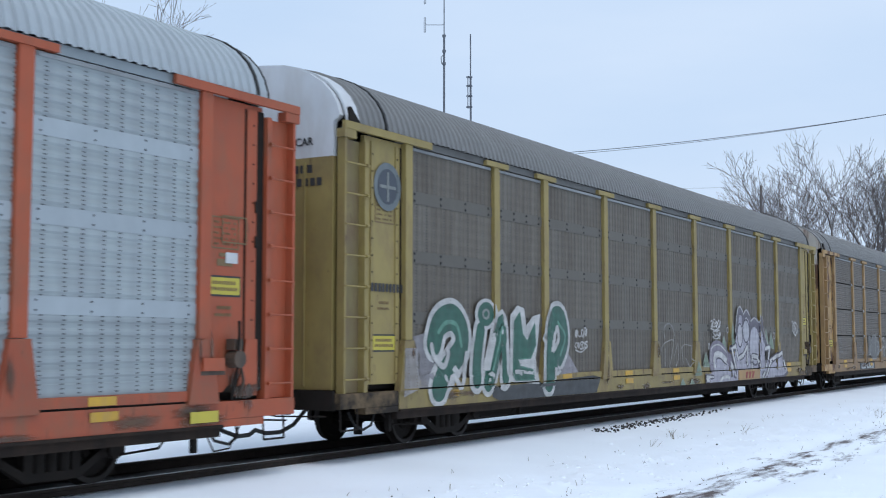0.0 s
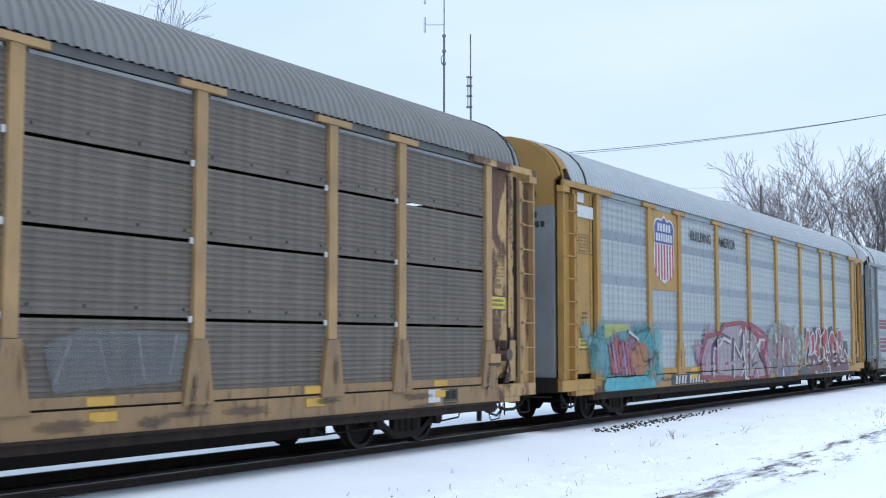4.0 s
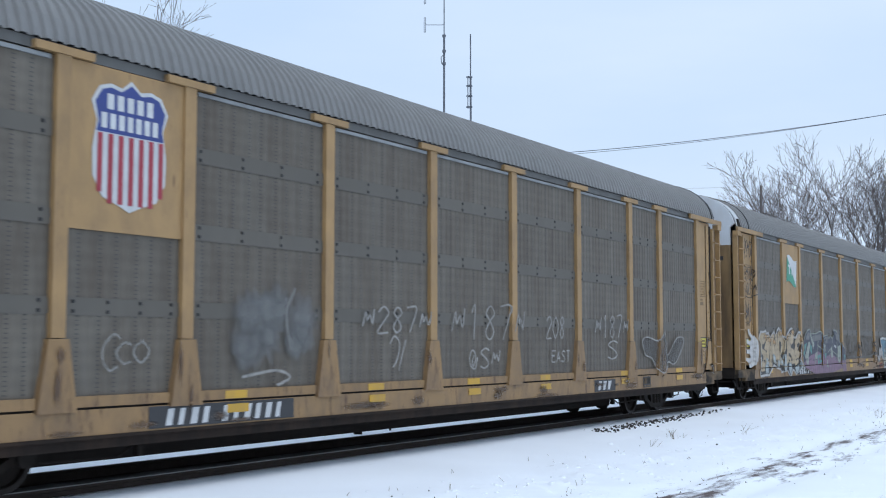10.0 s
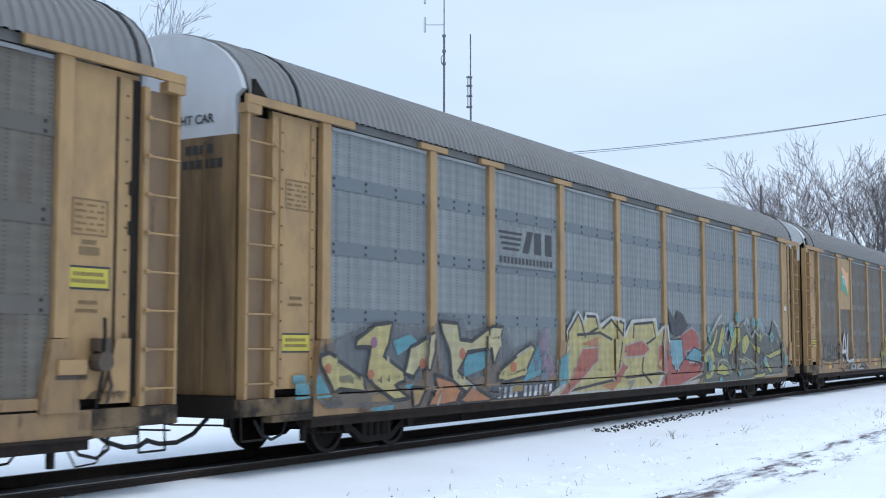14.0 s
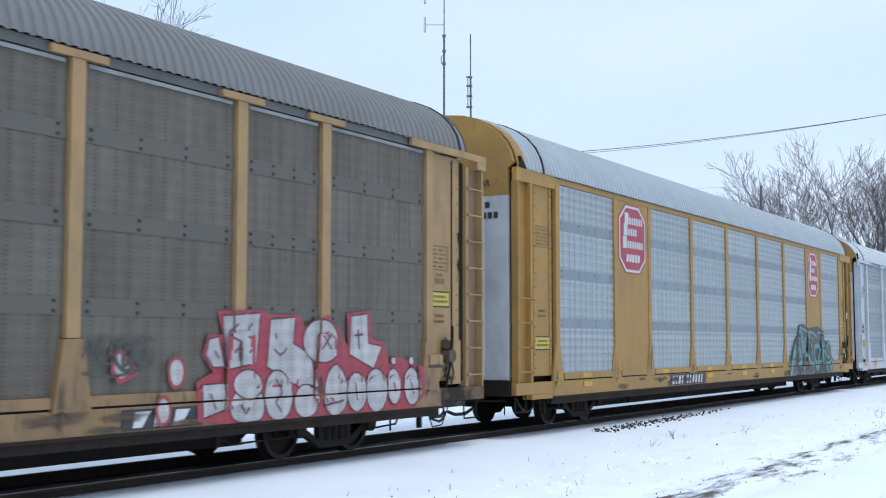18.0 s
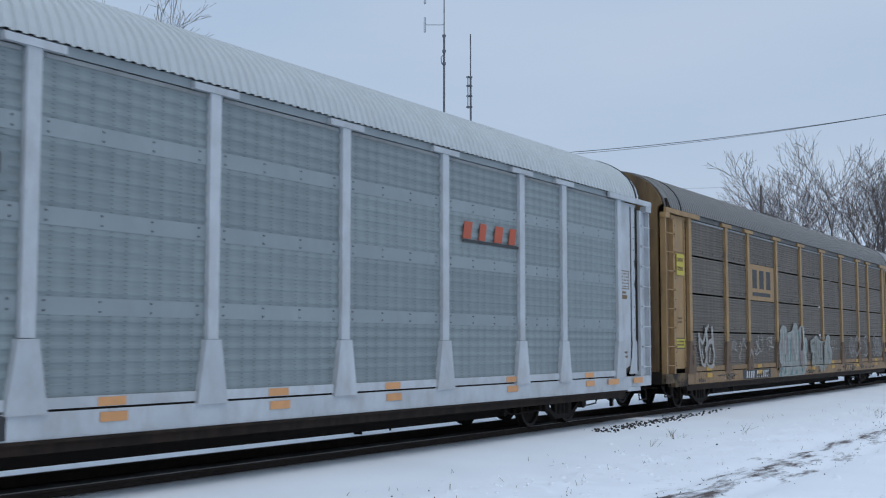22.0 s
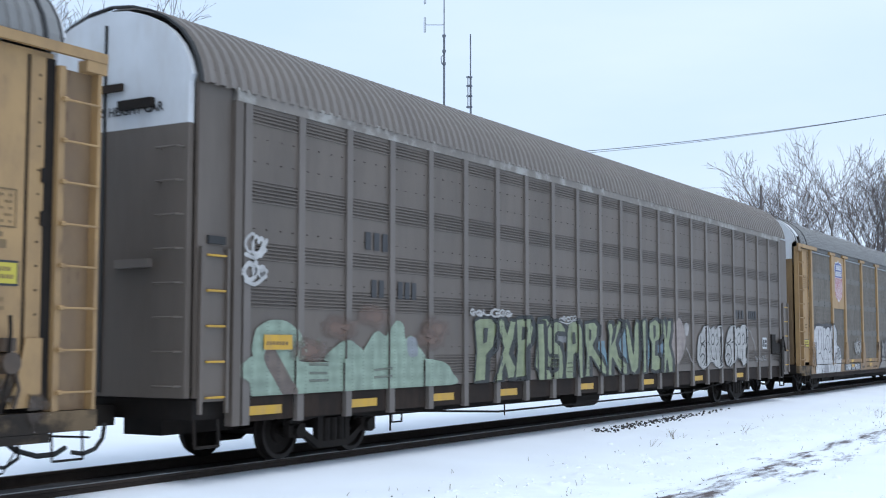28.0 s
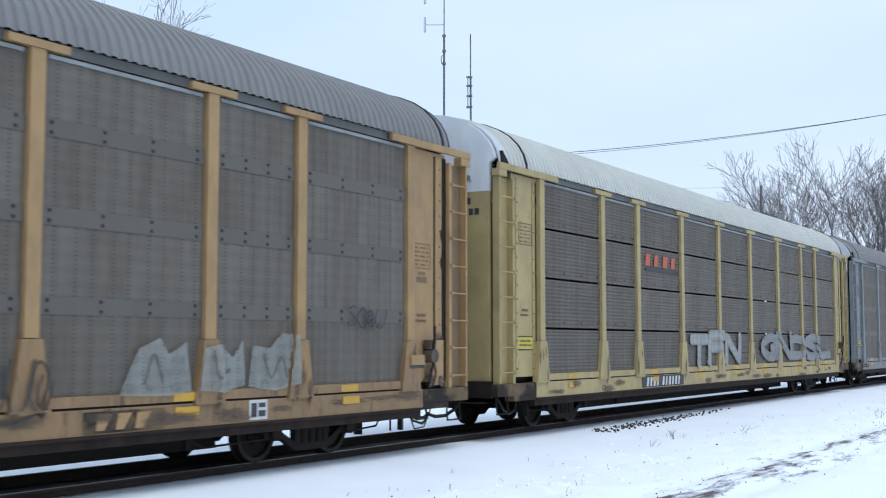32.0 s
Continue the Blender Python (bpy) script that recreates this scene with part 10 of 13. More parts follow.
s.ribbon([(14.86, 1.57), (14.90, 1.67), (14.91, 1.74), (14.87, 1.77)], 0.05, (0.05, 0.05, 0.047))
s.ribbon([(14.96, 1.42), (15.03, 1.47), (15.05, 1.39), (14.98, 1.37)], 0.05, (0.05, 0.05, 0.047))
s.ribbon([(15.16, 1.47), (15.20, 1.37)], 0.05, (0.05, 0.05, 0.047))
s.ribbon([(15.27, 1.47), (15.33, 1.47), (15.31, 1.36)], 0.05, (0.05, 0.05, 0.047))
s.ribbon([(15.41, 1.52), (15.48, 1.53)], 0.05, (0.05, 0.05, 0.047))
s.ribbon([(15.19, 1.80), (15.26, 1.91)], 0.05, (0.05, 0.05, 0.047))
s.done(car, "black, white and yellow graffiti tags")
s = Spray()
s.shape([(20.79, 0.72), (20.78, 1.20), (21.08, 1.32), (20.88, 1.54), (20.99, 1.81), (21.25, 1.79), (21.16, 2.10), (22.08, 2.14), (22.14, 2.07), (22.84, 2.08), (22.96, 1.91), (23.46, 2.10), (23.82, 1.86), (24.00, 1.63), (23.97, 2.13), (24.57, 2.18), (24.63, 1.75), (24.96, 1.70), (25.09, 1.36), (25.31, 1.49), (26.03, 1.31), (26.10, 0.87), (25.79, 0.66), (24.77, 0.66), (21.85, 0.66), (21.24, 0.66)], (0.47, 0.045, 0.075))
s.shape([(21.25, 2.04), (22.00, 2.09), (21.93, 1.43), (21.33, 1.35)], (0.57, 0.585, 0.61), (0.20, 0.05, 0.09), 0.03)
s.shape([(21.00, 1.74), (21.18, 1.77), (21.31, 1.38), (21.08, 1.38), (20.95, 1.54)], (0.57, 0.585, 0.61), (0.20, 0.05, 0.09), 0.03)
s.shape([(22.21, 2.01), (22.75, 2.05), (22.70, 1.69), (23.12, 1.52), (23.22, 1.07), (22.80, 1.08), (22.14, 1.37)], (0.57, 0.585, 0.61), (0.20, 0.05, 0.09), 0.03)
s.shape([(24.07, 2.09), (24.49, 2.13), (24.52, 1.69), (24.89, 1.64), (24.66, 1.30), (24.03, 1.52)], (0.57, 0.585, 0.61), (0.20, 0.05, 0.09), 0.03)
s.shape([(20.87, 1.16), (21.32, 1.17), (21.31, 0.84), (20.90, 0.75)], (0.57, 0.585, 0.61), (0.20, 0.05, 0.09), 0.03)
s.shape([(23.75, 1.72), (23.67, 1.53), (23.46, 1.42), (23.20, 1.43), (23.00, 1.54), (22.92, 1.72), (22.99, 1.89), (23.19, 2.01), (23.45, 2.01), (23.67, 1.90)], (0.57, 0.585, 0.61), (0.20, 0.05, 0.09), 0.03, smooth=True)
s.shape([(22.08, 0.85), (22.02, 0.69), (21.84, 0.66), (21.62, 0.66), (21.45, 0.72), (21.38, 0.89), (21.44, 1.04), (21.61, 1.14), (21.83, 1.13), (22.01, 1.03)], (0.57, 0.585, 0.61), (0.20, 0.05, 0.09), 0.03, smooth=True)
s.shape([(22.04, 1.14), (21.98, 1.03), (21.82, 0.96), (21.63, 0.97), (21.47, 1.05), (21.41, 1.16), (21.47, 1.27), (21.62, 1.34), (21.81, 1.33), (21.98, 1.26)], (0.57, 0.585, 0.61), (0.20, 0.05, 0.09), 0.03, smooth=True)
s.shape([(22.68, 0.96), (22.62, 0.76), (22.47, 0.66), (22.28, 0.66), (22.13, 0.78), (22.07, 0.98), (22.13, 1.18), (22.27, 1.31), (22.46, 1.30), (22.61, 1.17)], (0.57, 0.585, 0.61), (0.20, 0.05, 0.09), 0.03, smooth=True)
s.shape([(23.25, 0.86), (23.20, 0.72), (23.06, 0.66), (22.90, 0.66), (22.76, 0.74), (22.71, 0.88), (22.76, 1.02), (22.89, 1.11), (23.06, 1.10), (23.19, 1.01)], (0.57, 0.585, 0.61), (0.20, 0.05, 0.09), 0.03, smooth=True)
s.shape([(23.97, 1.00), (23.92, 0.78), (23.76, 0.66), (23.57, 0.66), (23.42, 0.80), (23.36, 1.02), (23.42, 1.23), (23.57, 1.37), (23.75, 1.36), (23.91, 1.22)], (0.57, 0.585, 0.61), (0.20, 0.05, 0.09), 0.03, smooth=True)
s.shape([(24.46, 0.96), (24.41, 0.79), (24.28, 0.69), (24.13, 0.69), (24.00, 0.80), (23.95, 0.97), (24.00, 1.14), (24.12, 1.24), (24.28, 1.24), (24.41, 1.13)], (0.57, 0.585, 0.61), (0.20, 0.05, 0.09), 0.03, smooth=True)
s.shape([(25.01, 0.97), (24.95, 0.77), (24.81, 0.66), (24.63, 0.66), (24.49, 0.79), (24.44, 0.99), (24.49, 1.18), (24.63, 1.29), (24.80, 1.29), (24.95, 1.17)], (0.57, 0.585, 0.61), (0.20, 0.05, 0.09), 0.03, smooth=True)
s.shape([(25.39, 1.01), (25.36, 0.85), (25.26, 0.75), (25.15, 0.76), (25.05, 0.86), (25.02, 1.03), (25.05, 1.19), (25.14, 1.29), (25.26, 1.28), (25.35, 1.18)], (0.57, 0.585, 0.61), (0.20, 0.05, 0.09), 0.03, smooth=True)
s.shape([(25.94, 1.00), (25.90, 0.82), (25.78, 0.72), (25.64, 0.73), (25.53, 0.84), (25.48, 1.01), (25.52, 1.18), (25.64, 1.29), (25.78, 1.29), (25.90, 1.18)], (0.57, 0.585, 0.61), (0.20, 0.05, 0.09), 0.03, smooth=True)
s.shape([(25.27, 1.41), (25.25, 1.37), (25.22, 1.35), (25.18, 1.35), (25.15, 1.37), (25.13, 1.42), (25.15, 1.46), (25.18, 1.48), (25.22, 1.48), (25.25, 1.46)], (0.57, 0.585, 0.61), (0.20, 0.05, 0.09), 0.03, smooth=True)
s.shape([(25.78, 1.41), (25.77, 1.36), (25.73, 1.34), (25.69, 1.34), (25.65, 1.37), (25.64, 1.41), (25.65, 1.45), (25.69, 1.48), (25.73, 1.48), (25.77, 1.45)], (0.57, 0.585, 0.61), (0.20, 0.05, 0.09), 0.03, smooth=True)
s.ribbon([(21.51, 1.94), (21.36, 1.79), (21.56, 1.69), (21.41, 1.56)], 0.035, (0.20, 0.05, 0.09))
s.ribbon([(21.82, 1.95), (21.69, 1.79), (21.84, 1.69), (21.71, 1.56)], 0.035, (0.20, 0.05, 0.09))
s.ribbon([(22.28, 1.61), (22.42, 1.53), (22.55, 1.62)], 0.035, (0.20, 0.05, 0.09))
s.ribbon([(22.31, 1.82), (22.33, 1.74)], 0.035, (0.20, 0.05, 0.09))
s.ribbon([(23.30, 1.83), (23.51, 1.60)], 0.035, (0.20, 0.05, 0.09))
s.ribbon([(23.54, 1.83), (23.28, 1.60)], 0.035, (0.20, 0.05, 0.09))
s.ribbon([(24.24, 1.89), (24.27, 1.60)], 0.035, (0.20, 0.05, 0.09))
s.ribbon([(24.14, 1.80), (24.37, 1.82)], 0.035, (0.20, 0.05, 0.09))
s.ribbon([(22.32, 1.21), (22.43, 1.02), (22.31, 0.90), (22.43, 0.76)], 0.035, (0.20, 0.05, 0.09))
s.ribbon([(21.61, 0.93), (21.69, 0.77), (21.80, 0.92)], 0.035, (0.20, 0.05, 0.09))
s.ribbon([(23.39, 0.80), (23.86, 0.86)], 0.035, (0.20, 0.05, 0.09))
s.ribbon([(24.15, 1.11), (24.20, 0.85)], 0.035, (0.20, 0.05, 0.09))
s.ribbon([(21.11, 1.59), (21.18, 1.49)], 0.035, (0.20, 0.05, 0.09))
s.ribbon([(21.01, 1.05), (21.12, 0.85)], 0.035, (0.20, 0.05, 0.09))
s.ribbon([(25.15, 1.14), (25.24, 0.93)], 0.035, (0.20, 0.05, 0.09))
s.ribbon([(25.65, 1.13), (25.75, 0.88)], 0.035, (0.20, 0.05, 0.09))
s.shape([(19.39, 1.55), (19.48, 1.60), (19.76, 1.34), (19.49, 1.24), (19.38, 1.37)], (0.57, 0.585, 0.61), (0.47, 0.045, 0.075), 0.06)
s.shape([(20.55, 1.33), (20.52, 1.22), (20.46, 1.16), (20.37, 1.16), (20.31, 1.23), (20.28, 1.33), (20.30, 1.44), (20.37, 1.50), (20.45, 1.50), (20.52, 1.44)], (0.57, 0.585, 0.61), (0.47, 0.045, 0.075), 0.05, smooth=True)
s.shape([(20.30, 0.88), (20.28, 0.78), (20.22, 0.72), (20.15, 0.72), (20.10, 0.79), (20.07, 0.89), (20.09, 0.98), (20.15, 1.04), (20.21, 1.04), (20.27, 0.98)], (0.57, 0.585, 0.61), (0.47, 0.045, 0.075), 0.05, smooth=True)
s.scrawl(18.88, 19.98, 1.35, 1.85, (0.07, 0.08, 0.08), 0.05, 1371, 4)
s.done(car, "white bubble-letter graffiti outlined in red")


# ochre car with closed plates and red eight-sided signs
car = add_car(0.1, autorack("ochre autorack railway car with silver panels and red signs", OCHRE, SILVER, ROOF_SILVER, OCHRE, WHITEPAINT, "silver", lift=0.12,
                            plates=((1, (0, 1, 2, 3)), (7, (0, 1, 2, 3))), flush=True, plate_x=8.35, strip_mat=SILVER_LAP, hood=OCHRE))
# thin beige plate, duller than the white end door that it partly covers
part("door_leaf", Build().box(0.500, 0.519, -0.875, -0.025, 1.05, 4.4), DULLBEIGE, car, "dull beige plate over part of the end door")
octagon(car, 5.42, 7.05, 3.25, 4.83)
octagon(car, 21.75, 23.1, 3.25, 4.80)
wording("BI", 0.30, WHITELETTER, car, 27.0, -1.64, 2.62)
s = Spray()
s.shape([(19.12, 0.66), (19.39, 1.24), (19.91, 1.77), (20.41, 2.01), (20.56, 2.31), (21.04, 2.33), (21.61, 2.19), (22.95, 2.28), (22.95, 0.66), (21.73, 0.66)], (0.045, 0.05, 0.05))
s.shape([(19.21, 0.66), (19.48, 1.21), (20.01, 1.73), (20.46, 1.95), (20.57, 1.81), (20.01, 1.34), (19.62, 0.95), (19.44, 0.66)], (0.13, 0.42, 0.42))
s.shape([(19.53, 0.66), (19.91, 1.23), (20.36, 1.86), (20.73, 1.63), (20.62, 0.98), (19.92, 0.72)], (0.15, 0.08, 0.065), (0.13, 0.42, 0.42), 0.05)
s.shape([(20.72, 2.23), (21.38, 2.12), (21.61, 1.56), (21.16, 0.90), (21.00, 1.51)], (0.15, 0.08, 0.065), (0.13, 0.42, 0.42), 0.05)
s.shape([(20.07, 0.66), (19.99, 1.78), (20.35, 1.96), (20.40, 2.17), (20.63, 2.29), (21.03, 2.19), (21.51, 2.15), (21.83, 2.20), (22.54, 2.04), (22.65, 2.24), (22.90, 2.27), (23.73, 2.08), (23.77, 1.70), (24.33, 1.82), (24.70, 1.64), (24.74, 1.28), (25.00, 1.01), (24.79, 0.66), (22.44, 0.66), (20.83, 0.66)], (0.045, 0.05, 0.05))
s.shape([(20.56, 2.14), (20.78, 2.17), (21.54, 2.04), (21.49, 1.72), (21.20, 1.87), (21.05, 1.68), (20.90, 1.36), (20.74, 1.79)], (0.15, 0.08, 0.065), (0.13, 0.42, 0.42), 0.07, smooth=True)
s.shape([(21.68, 1.79), (21.64, 2.06), (21.89, 2.08), (22.69, 1.92), (22.73, 1.64), (22.36, 1.60), (22.32, 1.13), (22.09, 0.87), (21.86, 1.03), (22.02, 1.49)], (0.15, 0.08, 0.065), (0.13, 0.42, 0.42), 0.07, smooth=True)
s.shape([(22.84, 2.04), (23.69, 1.98), (23.63, 1.68), (23.40, 1.60), (23.23, 1.85), (23.18, 1.19), (22.68, 0.77), (22.56, 1.01), (22.92, 1.24), (23.04, 1.68)], (0.15, 0.08, 0.065), (0.13, 0.42, 0.42), 0.07, smooth=True)
s.shape([(24.05, 1.38), (24.12, 1.64), (24.48, 1.68), (24.67, 1.46), (24.56, 1.29), (24.27, 1.16)], (0.15, 0.08, 0.065), (0.13, 0.42, 0.42), 0.07, smooth=True)
s.shape([(24.34, 1.03), (24.86, 1.15), (24.94, 0.97), (24.71, 0.66), (23.99, 0.66), (23.98, 0.96)], (0.15, 0.08, 0.065), (0.13, 0.42, 0.42), 0.07, smooth=True)
s.shape([(20.96, 0.99), (21.21, 1.31), (21.86, 0.96), (22.14, 1.02), (22.04, 0.66), (20.92, 0.66)], (0.15, 0.08, 0.065), (0.13, 0.42, 0.42), 0.07, smooth=True)
s.shape([(20.36, 1.79), (20.55, 1.82), (20.70, 1.57), (20.66, 1.15), (20.43, 1.09)], (0.15, 0.08, 0.065), (0.13, 0.42, 0.42), 0.07, smooth=True)
s.ribbon([(20.40, 2.07), (20.59, 2.20), (20.84, 1.75), (20.85, 1.43)], 0.13, (0.13, 0.42, 0.42))
s.ribbon([(21.09, 1.83), (21.18, 1.64), (21.00, 1.50), (21.53, 1.12), (21.64, 0.89)], 0.13, (0.13, 0.42, 0.42))
s.ribbon([(21.68, 1.64), (21.96, 1.57), (21.97, 1.34)], 0.13, (0.13, 0.42, 0.42))
s.ribbon([(22.43, 1.52), (22.85, 1.60), (22.98, 1.32), (22.56, 0.85), (22.37, 1.17)], 0.13, (0.13, 0.42, 0.42))
s.ribbon([(23.23, 1.85), (23.27, 1.60), (23.11, 1.44)], 0.13, (0.13, 0.42, 0.42))
s.ribbon([(23.50, 1.43), (23.84, 1.09), (23.99, 0.70)], 0.13, (0.13, 0.42, 0.42))
s.ribbon([(24.05, 1.60), (24.33, 1.76), (24.63, 1.59)], 0.13, (0.13, 0.42, 0.42))
s.ribbon([(20.15, 1.03), (20.52, 1.01), (20.46, 1.43), (20.27, 1.51)], 0.13, (0.13, 0.42, 0.42))
s.ribbon([(24.34, 0.94), (24.56, 0.80), (24.71, 1.02)], 0.13, (0.13, 0.42, 0.42))
s.ribbon([(23.30, 1.47), (23.34, 0.98)], 0.13, (0.13, 0.42, 0.42))
s.ribbon([(21.92, 1.95), (22.01, 1.76), (22.10, 1.91), (22.19, 1.72)], 0.045, (0.13, 0.42, 0.42))
s.ribbon([(22.18, 1.84), (22.33, 1.88), (22.42, 1.72)], 0.045, (0.13, 0.42, 0.42))
s.ribbon([(20.44, 0.70), (20.87, 0.71)], 0.045, (0.13, 0.42, 0.42))
s.ribbon([(21.25, 0.66), (21.68, 0.68)], 0.045, (0.13, 0.42, 0.42))
s.ribbon([(23.92, 0.70), (24.79, 0.70)], 0.045, (0.13, 0.42, 0.42))
s.done(car, "dark teal spiky graffiti letters")

# white car
car = add_car(0.1, autorack("white autorack railway car with silver-grey panels", WHITEPAINT, KPANEL, ROOF_WHITE, OCHRE, WHITEPAINT, "silver", plate_x=7.2, reflect=ORANGESTRIP, gear=False, warning=False,
                            strip_mat=KSTRIP))
sign = flat_box("sign", car, 7.5, 9.9, 3.28, 3.86, -1.583, KPANEL, "grey sign plate with red cross and dark bars")
part("red_cross", Build().slab([(7.58, 3.34), (7.70, 3.34), (8.25, 3.82), (8.13, 3.82)], -1.592, -1.588).slab([(8.13, 3.34), (8.25, 3.34), (7.70, 3.82), (7.58, 3.82)], -1.596, -1.5925), SIGNRED, sign)
part("dark_lettering", bar_text(Build(), 8.4, 3.46, 9, 0.22, 0.12, -1.588), BLACKPAINT, sign, kind="stuff")
ORS = ORANGESIGN
part("sign", slant_text(Build(), 19.4, 3.50, 4, 0.30, 0.50, -1.585), ORS, car, "orange-red slanted sign of four bars")
part("sign_underline", Build().box(19.4, 21.7, -1.59, -1.585, 3.44, 3.49), BLACKPAINT, car)
part("number_lettering", bar_text(bar_text(Build(), 1.42, 2.30, 3, 0.13, 0.09, -1.556), 1.40, 2.08, 4, 0.13, 0.08, -1.556), BLACKPAINT, car, kind="stuff")
for x in (1.4, 3.3, 25.5, 26.9):
    flat_box("orange_strip", car, x, x + 0.55, 0.80, 0.92, -1.652, ORANGESTRIP)

# yellow frame, sooty slatted panels, yellow sign
car = add_car(-0.04, autorack("autorack railway car with yellow frame and sooty slatted panels", YELLOW, DARKPANEL, ROOF_GREY, END_YELLOW, END_YELLOW, "slat", plate_x=6.6, feet=FEETBROWN))
owner_plate(car, 19.04, YELLOW, BLACKPAINT, 1.1)
sign = flat_box("sign", car, 7.3, 9.93, 2.95, 4.0, -1.575, YELLOW, "yellow painted sign with black bars", 0.008)
part("black_lettering", bar_text(Build(), 7.72, 3.30, 3, 0.55, 0.52, -1.583).box(7.72, 9.55, -1.588, -1.583, 3.08, 3.19), BLACKPAINT, sign, kind="stuff")
lab = flat_box("label", car, 1.46, 2.0, 3.38, 3.92, -1.556, LABELYELLOW, "yellow painted label with faded bars")
part("label_text", bar_text(bar_text(Build(), 1.52, 3.72, 5, 0.1, 0.06, -1.5605), 1.52, 3.5, 6, 0.1, 0.05, -1.5605), FADEDTEXT, lab, kind="stuff")
s = Spray()
s.ribbon([(2.99, 1.81), (3.17, 1.70), (3.32, 1.81), (3.43, 2.00), (3.65, 2.15)], 0.1, (0.44, 0.44, 0.43))
s.ribbon([(2.92, 1.92), (2.93, 1.67), (3.02, 1.39), (3.13, 1.17), (3.29, 1.12), (3.42, 1.23), (3.50, 1.45), (3.60, 1.63), (3.77, 1.74)], 0.1, (0.44, 0.44, 0.43))
s.ribbon([(3.77, 1.71), (3.94, 1.71), (4.10, 1.44), (4.01, 1.15), (3.73, 1.07), (3.51, 1.15), (3.51, 1.38)], 0.1, (0.44, 0.44, 0.43))
s.ribbon([(3.77, 1.56), (3.72, 1.34), (3.69, 1.23)], 0.06, (0.44, 0.44, 0.43))
s.ribbon([(3.10, 1.53), (3.21, 1.31)], 0.07, (0.44, 0.44, 0.43))
s.ribbon([(3.45, 2.03), (3.55, 1.67), (3.42, 1.52)], 0.16, (0.44, 0.44, 0.43))
s.ribbon([(3.93, 2.08), (3.97, 1.82), (4.02, 1.56)], 0.14, (0.44, 0.44, 0.43))
s.ribbon([(3.66, 1.74), (3.94, 1.82)], 0.06, (0.44, 0.44, 0.43))
s.ribbon([(5.58, 1.51), (5.67, 1.71), (5.81, 1.75)], 0.05, (0.44, 0.44, 0.43))
s.ribbon([(5.75, 1.71), (5.73, 1.54)], 0.04, (0.44, 0.44, 0.43))
s.ribbon([(5.85, 1.75), (5.99, 1.67), (5.85, 1.54), (6.07, 1.46)], 0.05, (0.44, 0.44, 0.43))
s.ribbon([(6.24, 1.58), (6.35, 1.71), (6.47, 1.58), (6.36, 1.41), (6.21, 1.33), (6.36, 1.23), (6.21, 1.29)], 0.05, (0.44, 0.44, 0.43))
s.ribbon([(6.50, 1.62), (6.65, 1.84), (6.73, 1.67), (6.96, 1.54)], 0.05, (0.44, 0.44, 0.43))
s.ribbon([(6.65, 1.71), (6.77, 1.84)], 0.04, (0.44, 0.44, 0.43))
s.ribbon([(7.12, 1.32), (7.20, 1.54), (7.28, 1.36), (7.36, 1.49), (7.41, 1.31)], 0.05, (0.44, 0.44, 0.43))
s.ribbon([(7.82, 1.67), (7.94, 1.76), (8.02, 1.58), (7.85, 1.40)], 0.05, (0.44, 0.44, 0.43))
s.ribbon([(8.11, 1.94), (8.07, 1.58), (8.28, 1.53)], 0.05, (0.44, 0.44, 0.43))
s.ribbon([(8.32, 1.76), (8.46, 1.76), (8.55, 1.57), (8.37, 1.44), (8.25, 1.53)], 0.05, (0.44, 0.44, 0.43))
s.ribbon([(8.37, 2.04), (8.55, 1.76)], 0.05, (0.44, 0.44, 0.43))
s.ribbon([(7.68, 1.58), (7.85, 1.35), (8.28, 1.48)], 0.05, (0.44, 0.44, 0.43))
s.shape([(10.14, 1.61), (10.24, 1.77), (10.40, 1.90), (10.48, 2.10), (10.66, 2.21), (10.95, 2.22), (11.16, 2.12), (11.25, 1.98), (11.40, 2.02), (11.76, 2.06), (11.91, 2.17), (12.02, 2.29), (12.18, 2.33), (12.41, 2.26), (12.50, 2.08), (12.70, 2.16), (12.88, 2.24), (13.12, 2.21), (13.27, 2.09), (13.31, 1.86), (13.50, 1.86), (13.63, 1.75), (13.63, 1.51), (13.51, 1.36), (13.32, 1.32), (13.36, 0.97), (13.14, 0.67), (12.67, 0.68), (12.00, 0.68), (11.28, 0.66), (10.19, 0.66), (10.27, 0.82), (10.33, 1.05), (10.17, 1.15), (10.15, 1.41)], (0.40, 0.46, 0.46), (0.44, 0.50, 0.49), 0.05, smooth=True, cover=0.82)
s.shape([(10.41, 1.47), (10.64, 1.47), (10.60, 1.07), (10.42, 1.21)], (0.12, 0.33, 0.36), None, 0.05, cover=0.75)
s.shape([(11.23, 1.88), (11.33, 1.88), (11.31, 1.32), (11.24, 1.32)], (0.12, 0.33, 0.36), None, 0.05, cover=0.75)
s.shape([(11.48, 1.81), (11.62, 1.81), (11.59, 1.11), (11.49, 1.11)], (0.12, 0.33, 0.36), None, 0.05, cover=0.75)
s.shape([(11.82, 1.53), (11.98, 1.52), (11.93, 1.35)], (0.12, 0.33, 0.36), None, 0.05, cover=0.75)
s.shape([(10.87, 1.33), (10.99, 1.33), (10.96, 1.09)], (0.12, 0.33, 0.36), None, 0.05, cover=0.75)
s.shape([(10.27, 0.66), (10.35, 0.94), (10.48, 0.98), (10.43, 0.66)], (0.12, 0.33, 0.36), None, 0.05, cover=0.75)
s.shape([(10.66, 0.71), (10.88, 0.96), (10.95, 0.78), (10.80, 0.72)], (0.12, 0.33, 0.36), None, 0.05, cover=0.75)
s.shape([(11.38, 0.71), (11.70, 0.93), (11.68, 0.67)], (0.12, 0.33, 0.36), None, 0.05, cover=0.75)
